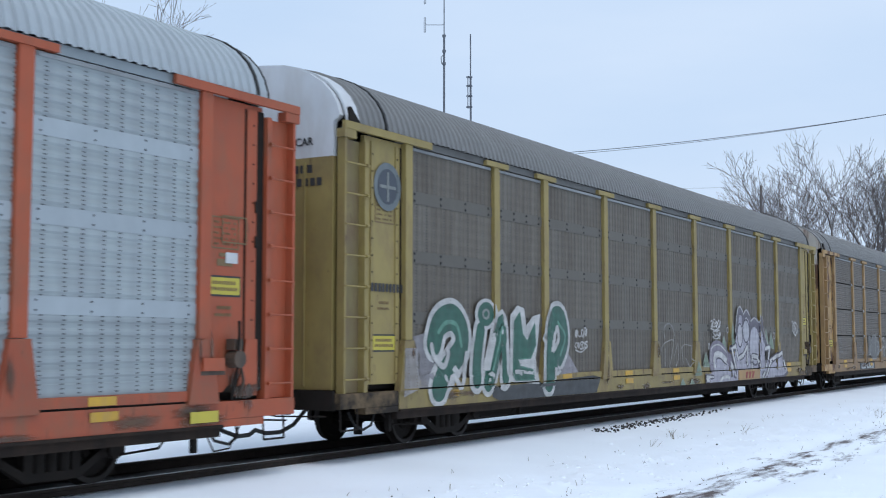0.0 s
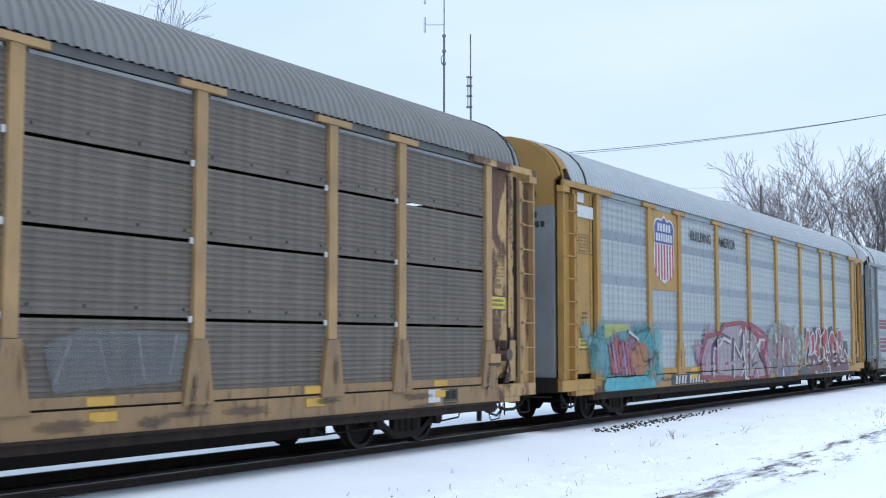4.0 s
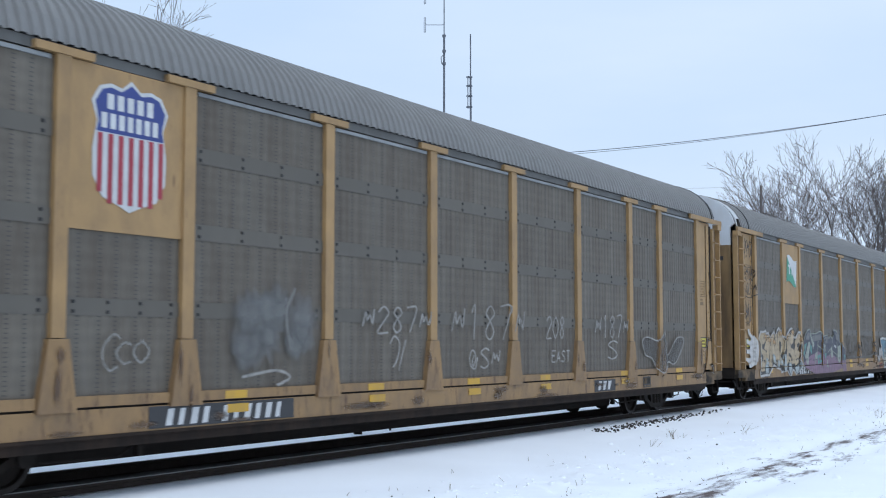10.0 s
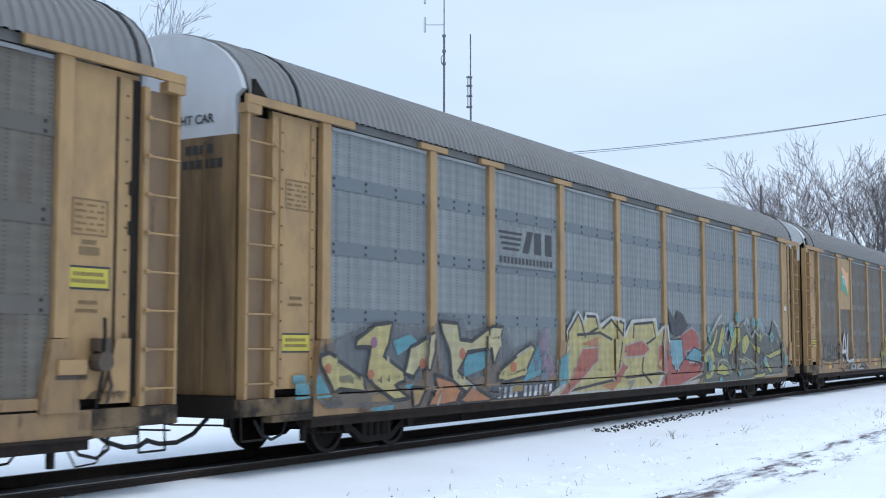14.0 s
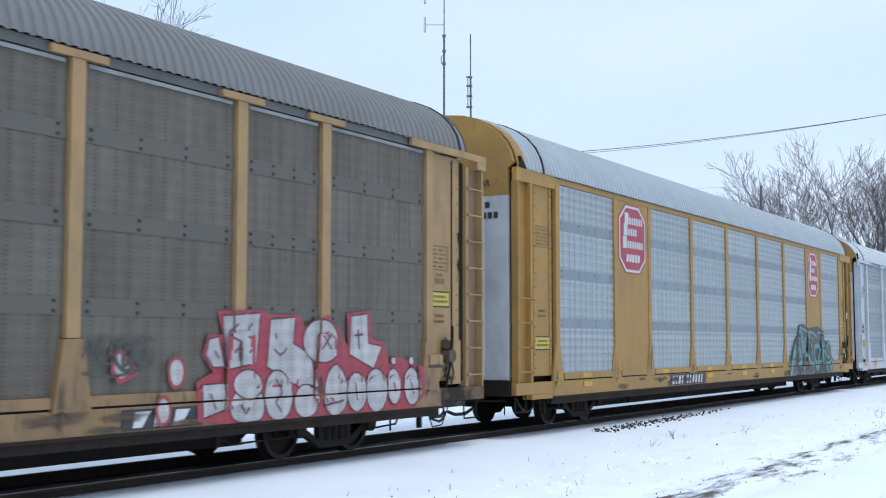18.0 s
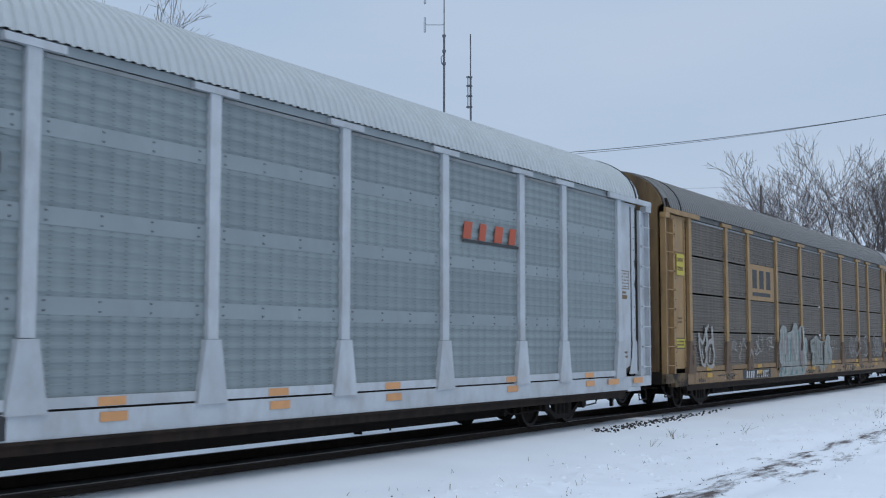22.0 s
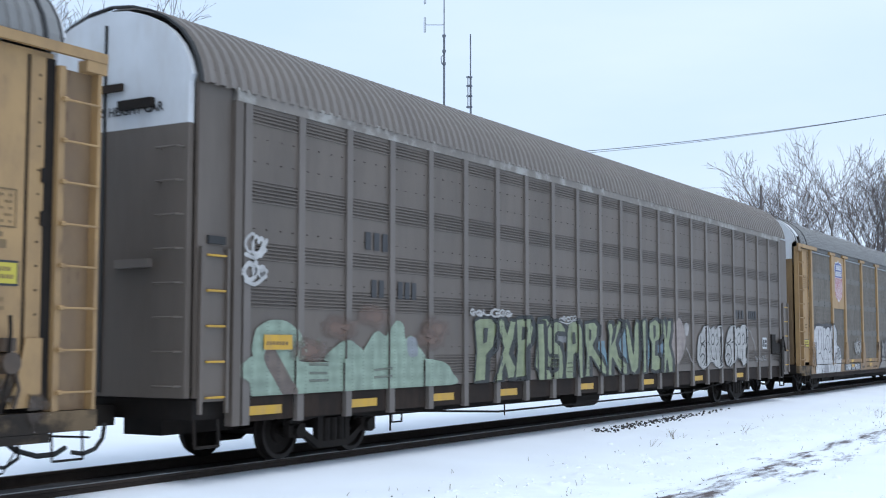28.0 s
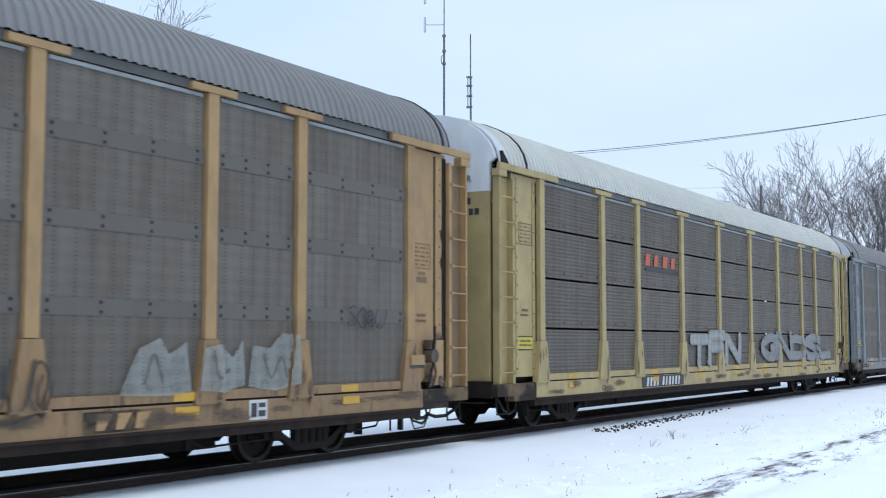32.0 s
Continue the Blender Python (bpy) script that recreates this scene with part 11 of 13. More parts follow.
s.shape([(12.00, 0.72), (12.27, 0.90), (12.26, 0.71)], (0.12, 0.33, 0.36), None, 0.05, cover=0.75)
s.shape([(12.78, 0.84), (13.02, 0.95), (12.97, 0.70)], (0.12, 0.33, 0.36), None, 0.05, cover=0.75)
s.shape([(12.53, 2.04), (12.70, 2.11), (12.68, 1.44)], (0.12, 0.33, 0.36), None, 0.05, cover=0.75)
s.shape([(13.37, 1.75), (13.54, 1.75), (13.51, 1.39), (13.38, 1.44)], (0.12, 0.33, 0.36), None, 0.05, cover=0.75)
s.ribbon([(10.45, 1.74), (10.44, 1.14)], 0.1, (0.50, 0.52, 0.50))
s.ribbon([(10.96, 1.74), (10.95, 1.40)], 0.1, (0.50, 0.52, 0.50))
s.ribbon([(11.40, 1.91), (11.35, 1.18)], 0.1, (0.50, 0.52, 0.50))
s.ribbon([(11.97, 2.03), (12.09, 1.45)], 0.1, (0.50, 0.52, 0.50))
s.ribbon([(12.42, 1.97), (12.31, 1.45)], 0.1, (0.50, 0.52, 0.50))
s.ribbon([(12.21, 1.30), (12.32, 1.21), (12.21, 1.16)], 0.1, (0.50, 0.52, 0.50))
s.ribbon([(10.72, 2.01), (10.68, 1.60)], 0.1, (0.50, 0.52, 0.50))
s.ribbon([(13.00, 2.05), (13.11, 1.06)], 0.1, (0.50, 0.52, 0.50))
s.ribbon([(10.63, 1.74), (10.62, 1.47)], 0.14, (0.33, 0.27, 0.28))
s.ribbon([(11.05, 1.88), (11.08, 1.40)], 0.14, (0.33, 0.27, 0.28))
s.ribbon([(11.71, 1.81), (11.75, 1.38)], 0.14, (0.33, 0.27, 0.28))
s.ribbon([(12.77, 1.82), (12.73, 1.07)], 0.14, (0.33, 0.27, 0.28))
s.shape([(14.02, 1.76), (14.43, 1.83), (14.83, 1.95), (15.03, 1.82), (15.38, 1.75), (15.77, 1.75), (15.93, 1.80), (16.09, 1.84), (16.29, 1.95), (16.59, 1.98), (16.76, 1.85), (16.67, 1.58), (16.93, 1.48), (17.02, 1.30), (16.85, 1.07), (16.51, 0.97), (16.26, 0.95), (15.93, 0.88), (15.85, 0.73), (15.69, 0.84), (15.59, 0.89), (15.43, 0.72), (15.24, 0.80), (15.16, 0.93), (14.72, 0.95), (14.30, 0.92), (14.08, 1.01), (14.23, 1.26), (14.44, 1.42), (14.13, 1.40), (14.05, 1.59)], (0.36, 0.41, 0.39), (0.48, 0.53, 0.50), 0.05, cover=0.85)
s.ribbon([(15.01, 1.58), (15.16, 0.99)], 0.07, (0.15, 0.145, 0.14))
s.ribbon([(15.38, 1.67), (15.31, 0.98)], 0.07, (0.15, 0.145, 0.14))
s.ribbon([(15.61, 1.67), (15.49, 1.06)], 0.07, (0.15, 0.145, 0.14))
s.ribbon([(16.29, 1.76), (16.50, 1.70), (16.39, 1.53)], 0.07, (0.15, 0.145, 0.14))
s.ribbon([(16.29, 1.40), (16.59, 1.35), (16.56, 1.12)], 0.07, (0.15, 0.145, 0.14))
s.ribbon([(14.23, 1.67), (14.57, 1.71), (14.60, 1.46)], 0.07, (0.15, 0.145, 0.14))
s.ribbon([(14.44, 1.34), (14.58, 1.21), (14.51, 1.01)], 0.07, (0.15, 0.145, 0.14))
s.ribbon([(14.79, 1.75), (14.83, 1.42), (14.75, 1.09)], 0.07, (0.15, 0.145, 0.14))
s.ribbon([(14.93, 1.63), (15.01, 1.08)], 0.05, (0.50, 0.54, 0.51))
s.ribbon([(15.23, 1.71), (15.23, 0.99)], 0.05, (0.50, 0.54, 0.51))
s.ribbon([(15.77, 1.67), (15.77, 0.97)], 0.05, (0.50, 0.54, 0.51))
s.ribbon([(16.17, 1.80), (16.22, 1.13)], 0.05, (0.50, 0.54, 0.51))
s.ribbon([(16.73, 1.39), (16.76, 1.16)], 0.05, (0.50, 0.54, 0.51))
s.ribbon([(8.84, 1.84), (8.93, 1.62)], 0.05, (0.48, 0.48, 0.46))
s.ribbon([(8.89, 1.81), (9.11, 1.87)], 0.05, (0.48, 0.48, 0.46))
s.ribbon([(9.04, 1.79), (9.19, 1.74), (9.39, 1.67)], 0.05, (0.48, 0.48, 0.46))
s.ribbon([(9.12, 1.61), (9.59, 1.56)], 0.05, (0.48, 0.48, 0.46))
s.ribbon([(9.23, 1.85), (9.35, 1.86), (9.31, 1.70)], 0.05, (0.48, 0.48, 0.46))
s.ribbon([(9.05, 1.51), (9.18, 1.52)], 0.05, (0.48, 0.48, 0.46))
s.ribbon([(16.85, 1.71), (16.97, 1.78), (16.90, 1.65)], 0.04, (0.48, 0.48, 0.46))
s.ribbon([(17.08, 1.78), (17.11, 1.65)], 0.04, (0.48, 0.48, 0.46))
s.ribbon([(17.25, 1.78), (17.44, 1.78), (17.29, 1.70), (17.47, 1.65)], 0.04, (0.48, 0.48, 0.46))
s.ribbon([(17.57, 1.78), (17.66, 1.67)], 0.04, (0.48, 0.48, 0.46))
s.ribbon([(17.02, 1.53), (17.20, 1.55), (17.25, 1.46), (17.08, 1.41)], 0.04, (0.48, 0.48, 0.46))
s.ribbon([(17.38, 1.57), (17.40, 1.42)], 0.04, (0.48, 0.48, 0.46))
s.ribbon([(17.57, 1.42), (17.62, 1.57), (17.73, 1.44)], 0.04, (0.48, 0.48, 0.46))
s.ribbon([(17.94, 1.55), (17.98, 1.45)], 0.04, (0.16, 0.34, 0.32))
s.ribbon([(18.08, 1.55), (18.15, 1.45)], 0.04, (0.16, 0.34, 0.32))
s.ribbon([(18.27, 1.57), (18.39, 1.57), (18.35, 1.45)], 0.04, (0.16, 0.34, 0.32))
s.ribbon([(15.30, 1.84), (15.36, 1.97), (15.42, 1.84)], 0.04, (0.42, 0.42, 0.40))
s.ribbon([(15.49, 1.93), (15.55, 1.82), (15.64, 1.95)], 0.04, (0.42, 0.42, 0.40))
s.ribbon([(15.73, 1.93), (15.77, 1.82)], 0.04, (0.42, 0.42, 0.40))
s.ribbon([(13.95, 1.75), (14.00, 1.43), (13.90, 1.19), (14.10, 1.02)], 0.04, (0.42, 0.42, 0.40))
s.ribbon([(13.70, 1.35), (13.64, 1.04), (13.51, 1.03)], 0.04, (0.42, 0.42, 0.40))
for k, x0 in enumerate((19.7, 20.6, 22.2, 23.8, 24.4, 25.0)):
    s.glyph("@OS8@U"[k], x0, x0 + 0.75, 1.2, 2.0, 0.05, (0.44, 0.45, 0.45), True, 0.1)
    s.glyph("O8@?S@"[k], x0 + 0.1, x0 + 0.6, 1.3, 1.85, 0.035, (0.36, 0.37, 0.37), True, 0.1)
s.done(car, "white and pale green graffiti tags")


# yellow frame, blue-grey panels, blue graffiti
car = yellow_car(-0.1, "autorack railway car with yellow frame, blue-grey panels and blue graffiti", panels=BLUEGREY, plate_x=7.2)
part("sign", bar_text(Build(), 7.5, 3.28, 8, 0.30, 0.22, -1.575), BLACKPAINT, car, "row of dark painted bars")
part("number_lettering", bar_text(bar_text(Build(), 1.5, 2.45, 3, 0.1, 0.08, -1.556), 1.42, 2.28, 6, 0.1, 0.07, -1.556), BLACKPAINT, car, kind="stuff")
s = Spray()
s.shape([(2.47, 1.75), (2.59, 1.79), (2.61, 1.97), (2.69, 2.03), (3.00, 2.06), (3.04, 1.97), (3.08, 1.88), (3.31, 1.83), (3.47, 1.76), (3.80, 1.89), (3.89, 2.07), (4.06, 1.98), (4.41, 1.82), (4.49, 1.90), (4.67, 1.93), (4.86, 1.88), (5.04, 1.76), (5.28, 1.81), (5.48, 1.76), (5.71, 1.86), (6.01, 1.91), (6.21, 1.83), (6.36, 1.71), (6.63, 1.90), (7.13, 2.05), (7.17, 1.90), (7.46, 1.97), (7.55, 1.72), (7.85, 1.88), (8.14, 1.93), (8.33, 1.88), (8.52, 1.94), (8.90, 1.97), (8.95, 1.83), (9.21, 2.05), (9.65, 1.87), (9.59, 1.72), (9.72, 1.38), (9.79, 1.21), (9.87, 1.04), (7.10, 1.05), (5.08, 1.02), (2.43, 0.99), (2.31, 1.42)], (0.04, 0.042, 0.05))
s.shape([(2.55, 1.02), (3.67, 1.04), (5.26, 1.04), (7.10, 1.10), (7.55, 1.12), (7.10, 0.69), (5.65, 0.74), (4.35, 0.73), (3.35, 0.75), (2.58, 0.72), (2.17, 0.70), (2.40, 0.95)], (0.10, 0.24, 0.42))
s.shape([(8.37, 1.12), (9.71, 1.13), (9.57, 0.76), (9.10, 0.70)], (0.12, 0.22, 0.34), None, 0.05, cover=0.8)
s.shape([(2.42, 1.71), (2.54, 1.75), (2.57, 1.92), (2.64, 1.99), (2.95, 2.01), (3.00, 1.93), (3.03, 1.84), (3.27, 1.78), (3.43, 1.71), (3.75, 1.85), (3.84, 2.03), (4.01, 1.94), (4.35, 1.78), (4.44, 1.85), (4.62, 1.88), (4.80, 1.83), (4.98, 1.71), (5.23, 1.76), (5.42, 1.71), (5.65, 1.81), (5.95, 1.86), (6.15, 1.78), (6.29, 1.66), (6.57, 1.85), (7.06, 1.99), (7.11, 1.85), (7.40, 1.91), (7.48, 1.66), (7.78, 1.82), (8.07, 1.88), (8.26, 1.83), (8.45, 1.88), (8.82, 1.92), (8.87, 1.77), (9.13, 2.00), (9.57, 1.81), (9.51, 1.66), (9.64, 1.32), (9.71, 1.15), (9.71, 1.10), (7.10, 1.07), (5.08, 1.04), (2.43, 1.03), (2.35, 1.42)], (0.045, 0.05, 0.065))
s.blot(2.72, 1.84, 0.3, 0.25, (0.10, 0.24, 0.42), 1, 0.2, True)
s.blot(3.19, 1.6, 0.35, 0.25, (0.10, 0.24, 0.42), 1, 0.2, True)
s.blot(4.75, 1.65, 0.4, 0.25, (0.10, 0.24, 0.42), 1, 0.2, True)
s.blot(4.01, 1.59, 0.35, 0.25, (0.10, 0.24, 0.42), 1, 0.2, True)
s.blot(6.01, 1.62, 0.4, 0.25, (0.10, 0.24, 0.42), 1, 0.2, True)
s.blot(7.78, 1.69, 0.4, 0.25, (0.10, 0.24, 0.42), 1, 0.2, True)
s.blot(8.25, 1.64, 0.35, 0.25, (0.10, 0.24, 0.42), 1, 0.2, True)
s.blot(3.35, 1.23, 0.4, 0.25, (0.10, 0.24, 0.42), 1, 0.2, True)
s.blot(6.25, 1.27, 0.4, 0.25, (0.10, 0.24, 0.42), 1, 0.2, True)
s.ribbon([(2.45, 1.68), (2.54, 1.41), (2.65, 1.16), (2.58, 1.04)], 0.2, (0.50, 0.52, 0.54))
s.ribbon([(3.56, 1.74), (3.49, 1.40), (3.67, 1.15)], 0.26, (0.50, 0.52, 0.54))
s.ribbon([(4.04, 1.50), (4.04, 1.30), (4.18, 1.03)], 0.24, (0.50, 0.52, 0.54))
s.ribbon([(3.19, 1.32), (3.51, 1.22), (3.61, 1.12), (3.81, 1.07)], 0.1, (0.50, 0.52, 0.54))
s.ribbon([(4.35, 1.71), (4.44, 1.30), (4.80, 1.15), (4.75, 0.92)], 0.09, (0.50, 0.52, 0.54))
s.ribbon([(4.98, 1.29), (5.36, 1.23), (5.46, 1.11), (5.75, 1.13)], 0.08, (0.50, 0.52, 0.54))
s.ribbon([(5.42, 1.67), (5.38, 1.28), (5.30, 0.81)], 0.07, (0.50, 0.52, 0.54))
s.ribbon([(6.42, 1.64), (6.29, 1.17)], 0.3, (0.50, 0.52, 0.54))
s.ribbon([(7.00, 1.95), (6.95, 1.36)], 0.08, (0.50, 0.52, 0.54))
s.ribbon([(7.44, 1.85), (7.44, 1.35), (7.55, 1.12)], 0.09, (0.50, 0.52, 0.54))
s.ribbon([(8.38, 1.77), (8.44, 1.12)], 0.08, (0.50, 0.52, 0.54))
s.ribbon([(8.82, 1.69), (9.12, 1.77), (9.24, 1.16)], 0.16, (0.50, 0.52, 0.54))
s.ribbon([(8.94, 1.55), (8.86, 1.11)], 0.12, (0.50, 0.52, 0.54))
s.ribbon([(3.03, 0.97), (2.85, 0.68)], 0.2, (0.50, 0.52, 0.54))
s.ribbon([(2.50, 0.98), (2.29, 0.72)], 0.24, (0.50, 0.52, 0.54))
s.ribbon([(3.10, 0.96), (3.26, 0.71)], 0.06, (0.50, 0.52, 0.54))
s.ribbon([(3.92, 1.04), (4.01, 0.85), (4.15, 0.74)], 0.08, (0.50, 0.52, 0.54))
s.ribbon([(5.65, 0.99), (5.95, 0.96), (6.29, 1.05), (6.41, 0.86)], 0.09, (0.50, 0.52, 0.54))
s.ribbon([(6.67, 1.11), (6.79, 0.75), (7.10, 0.84), (7.21, 1.15)], 0.1, (0.50, 0.52, 0.54))
s.ribbon([(9.62, 1.80), (9.66, 1.32)], 0.07, (0.50, 0.52, 0.54))
s.ribbon([(2.97, 1.64), (3.05, 1.51), (2.97, 1.39)], 0.14, (0.50, 0.52, 0.54))
s.ribbon([(5.69, 1.35), (5.85, 1.42), (6.01, 1.35), (5.85, 1.27), (5.69, 1.35)], 0.09, (0.50, 0.52, 0.54))
s.ribbon([(4.67, 1.34), (4.82, 1.40), (4.97, 1.34), (4.82, 1.26), (4.67, 1.34)], 0.09, (0.50, 0.52, 0.54))
s.ribbon([(7.92, 1.29), (8.11, 1.36), (8.30, 1.29), (8.10, 1.20), (7.92, 1.29)], 0.09, (0.50, 0.52, 0.54))
s.ribbon([(5.61, 0.97), (5.77, 1.03), (5.93, 0.96), (5.77, 0.89), (5.61, 0.97)], 0.09, (0.50, 0.52, 0.54))
s.ribbon([(2.42, 1.71), (2.54, 1.75), (2.57, 1.92), (2.64, 1.99), (2.95, 2.01), (3.00, 1.93), (3.03, 1.84), (3.27, 1.78), (3.43, 1.71), (3.75, 1.85), (3.84, 2.03), (4.01, 1.94), (4.35, 1.78), (4.44, 1.85), (4.62, 1.88), (4.80, 1.83), (4.98, 1.71), (5.23, 1.76), (5.42, 1.71), (5.65, 1.81), (5.95, 1.86), (6.15, 1.78), (6.29, 1.66), (6.57, 1.85), (7.06, 1.99), (7.11, 1.85), (7.40, 1.91), (7.48, 1.66), (7.78, 1.82), (8.07, 1.88), (8.26, 1.83), (8.45, 1.88), (8.82, 1.92), (8.87, 1.77), (9.13, 2.00), (9.57, 1.81), (9.51, 1.66), (9.64, 1.32), (9.71, 1.15)], 0.085, (0.50, 0.52, 0.54), False)
s.done(car, "blue and white graffiti letters with black shadows")
s = Spray()
s.shape([(10.44, 1.76), (10.56, 2.01), (10.84, 2.09), (11.13, 2.02), (11.43, 1.93), (11.51, 1.71), (11.73, 1.78), (11.97, 1.54), (11.93, 1.17), (10.88, 1.11), (10.42, 1.13)], (0.47, 0.48, 0.48), (0.06, 0.06, 0.06), 0.05)
s.ribbon([(10.96, 1.96), (10.89, 1.66), (11.05, 1.13)], 0.06, (0.06, 0.06, 0.06))
s.ribbon([(10.75, 1.78), (10.71, 1.19)], 0.06, (0.06, 0.06, 0.06))
s.ribbon([(11.18, 1.64), (10.94, 1.43), (10.88, 1.19)], 0.06, (0.06, 0.06, 0.06))
s.ribbon([(11.48, 1.69), (11.41, 1.30), (11.53, 1.12)], 0.06, (0.06, 0.06, 0.06))
s.ribbon([(12.16, 1.72), (12.15, 1.19)], 0.14, (0.32, 0.33, 0.33))
s.ribbon([(12.42, 1.76), (12.46, 1.23)], 0.14, (0.32, 0.33, 0.33))
s.ribbon([(12.68, 1.79), (12.66, 1.26)], 0.14, (0.32, 0.33, 0.33))
s.ribbon([(12.84, 1.94), (12.79, 1.28)], 0.14, (0.32, 0.33, 0.33))
s.shape([(12.72, 1.10), (15.96, 1.11), (17.54, 1.14), (17.18, 0.74), (13.72, 0.70), (12.54, 0.69)], (0.14, 0.22, 0.34), None, 0.05, cover=0.85)
s.shape([(13.08, 1.94), (13.42, 2.11), (13.94, 2.05), (14.11, 1.92), (14.48, 2.12), (14.92, 2.17), (15.14, 2.00), (15.61, 2.10), (15.89, 2.14), (16.12, 2.08), (16.61, 2.11), (16.89, 1.80), (16.86, 1.23), (15.76, 1.08), (13.05, 1.07)], (0.10, 0.19, 0.36), (0.40, 0.48, 0.52), 0.06)
s.shape([(15.07, 1.93), (15.61, 2.07), (15.91, 1.80), (15.80, 1.14), (15.18, 1.12)], (0.08, 0.26, 0.28), None, 0.05, cover=0.9)
s.blot(13.64, 1.6, 0.2, 0.16, (0.34, 0.09, 0.11), 1, 0.2, True)
s.blot(14.47, 1.79, 0.2, 0.16, (0.34, 0.09, 0.11), 1, 0.2, True)
s.blot(15.4, 1.66, 0.2, 0.16, (0.34, 0.09, 0.11), 1, 0.2, True)
s.blot(16.5, 1.41, 0.2, 0.16, (0.34, 0.09, 0.11), 1, 0.2, True)
s.blot(16.32, 1.94, 0.2, 0.16, (0.34, 0.09, 0.11), 1, 0.2, True)
s.ribbon([(13.64, 1.56), (13.74, 1.32)], 0.12, (0.50, 0.52, 0.54))
s.ribbon([(14.24, 1.42), (14.16, 1.27)], 0.12, (0.50, 0.52, 0.54))
s.ribbon([(15.39, 1.59), (15.35, 1.46)], 0.12, (0.50, 0.52, 0.54))
s.ribbon([(16.61, 1.94), (16.39, 1.73)], 0.12, (0.50, 0.52, 0.54))
s.ribbon([(15.18, 1.05), (15.09, 0.72)], 0.12, (0.50, 0.52, 0.54))
s.shape([(17.02, 1.77), (17.50, 2.06), (17.80, 1.95), (18.16, 2.07), (18.18, 1.51), (17.77, 1.26), (17.29, 1.40), (16.96, 1.40)], (0.50, 0.52, 0.52), None, 0.05, smooth=True, cover=0.9)
s.done(car, "white, red and blue graffiti patches")

# taupe ribbed car
car = add_car(0.0, ribbed_car())
s = Spray(True)
s.shape([(1.62, 1.31), (1.78, 1.45), (2.01, 1.52), (2.85, 1.51), (2.97, 1.43), (3.77, 1.42), (4.19, 1.48), (5.24, 1.49), (6.76, 1.39), (7.13, 1.19), (7.22, 1.00), (5.72, 0.97), (4.19, 0.97), (2.85, 0.95), (2.02, 0.94), (1.90, 1.15)], (0.31, 0.43, 0.34), None, 0.05, smooth=True, cover=0.95)
s.shape([(2.03, 1.48), (2.00, 1.82), (2.17, 1.95), (2.37, 2.00), (2.68, 1.98), (2.94, 1.82), (3.02, 1.47)], (0.31, 0.43, 0.34), None, 0.05, smooth=True, cover=0.95)
s.shape([(3.56, 1.43), (3.80, 1.64), (4.11, 1.73), (4.50, 1.58), (4.65, 1.41)], (0.31, 0.43, 0.34), None, 0.05, smooth=True, cover=0.9)
s.shape([(4.56, 1.41), (4.67, 1.74), (4.89, 1.87), (5.11, 1.80), (5.23, 1.95), (5.41, 2.04), (5.60, 1.98), (5.66, 1.76), (5.82, 1.81), (6.01, 1.67), (6.19, 1.39)], (0.31, 0.43, 0.34), None, 0.05, smooth=True, cover=0.95)
s.shape([(5.72, 1.76), (5.97, 1.76), (6.02, 1.50), (5.76, 1.49)], (0.36, 0.40, 0.46), None, 0.05, smooth=True, cover=0.8)
s.ribbon([(2.33, 1.50), (2.55, 1.25), (2.75, 1.01)], 0.28, (0.17, 0.13, 0.11), False)
s.ribbon([(3.17, 1.39), (3.63, 1.38)], 0.04, (0.19, 0.22, 0.18))
s.ribbon([(3.17, 1.27), (3.60, 1.26)], 0.04, (0.19, 0.22, 0.18))
s.ribbon([(3.17, 1.16), (3.63, 1.16)], 0.04, (0.19, 0.22, 0.18))
s.ribbon([(4.78, 1.28), (5.24, 1.30)], 0.04, (0.19, 0.22, 0.18))
s.ribbon([(4.78, 1.17), (5.24, 1.18)], 0.04, (0.19, 0.22, 0.18))
s.ribbon([(3.36, 1.75), (3.47, 1.59), (3.39, 1.43)], 0.04, (0.19, 0.22, 0.18))
s.blot(3.16, 1.59, 0.5, 0.2, (0.20, 0.13, 0.10), 1, 0.2, True)
s.blot(3.9, 1.91, 0.5, 0.2, (0.20, 0.13, 0.10), 1, 0.2, True)
s.blot(6.4, 1.76, 0.5, 0.2, (0.20, 0.13, 0.10), 1, 0.2, True)
s.blot(4.77, 2.1, 0.5, 0.2, (0.20, 0.13, 0.10), 1, 0.2, True)
s.blot(6.58, 1.94, 0.5, 0.2, (0.20, 0.13, 0.10), 1, 0.2, True)
s.done(car, "pale green clouded graffiti")
s = Spray(True)
LEAF, INK = (0.28, 0.34, 0.19), (0.02, 0.024, 0.024)
s.shape([(7.96, 2.07), (8.16, 2.13), (8.58, 2.14), (8.79, 2.01), (8.66, 1.60), (8.40, 1.45), (8.36, 1.01), (7.95, 0.99), (8.04, 1.56)], INK, INK, 0.1)
s.shape([(7.86, 2.08), (8.06, 2.14), (8.47, 2.15), (8.68, 2.02), (8.55, 1.61), (8.30, 1.47), (8.26, 1.02), (7.86, 1.00), (7.94, 1.57)], LEAF, INK, 0.06)
s.shape([(8.79, 2.11), (9.05, 2.12), (9.18, 1.86), (9.31, 2.11), (9.54, 2.09), (9.44, 1.76), (9.26, 1.50), (9.53, 1.24), (9.44, 1.03), (9.21, 1.02), (9.08, 1.29), (8.93, 0.99), (8.65, 0.99), (8.87, 1.35), (9.04, 1.60), (8.83, 1.86)], INK, INK, 0.1)
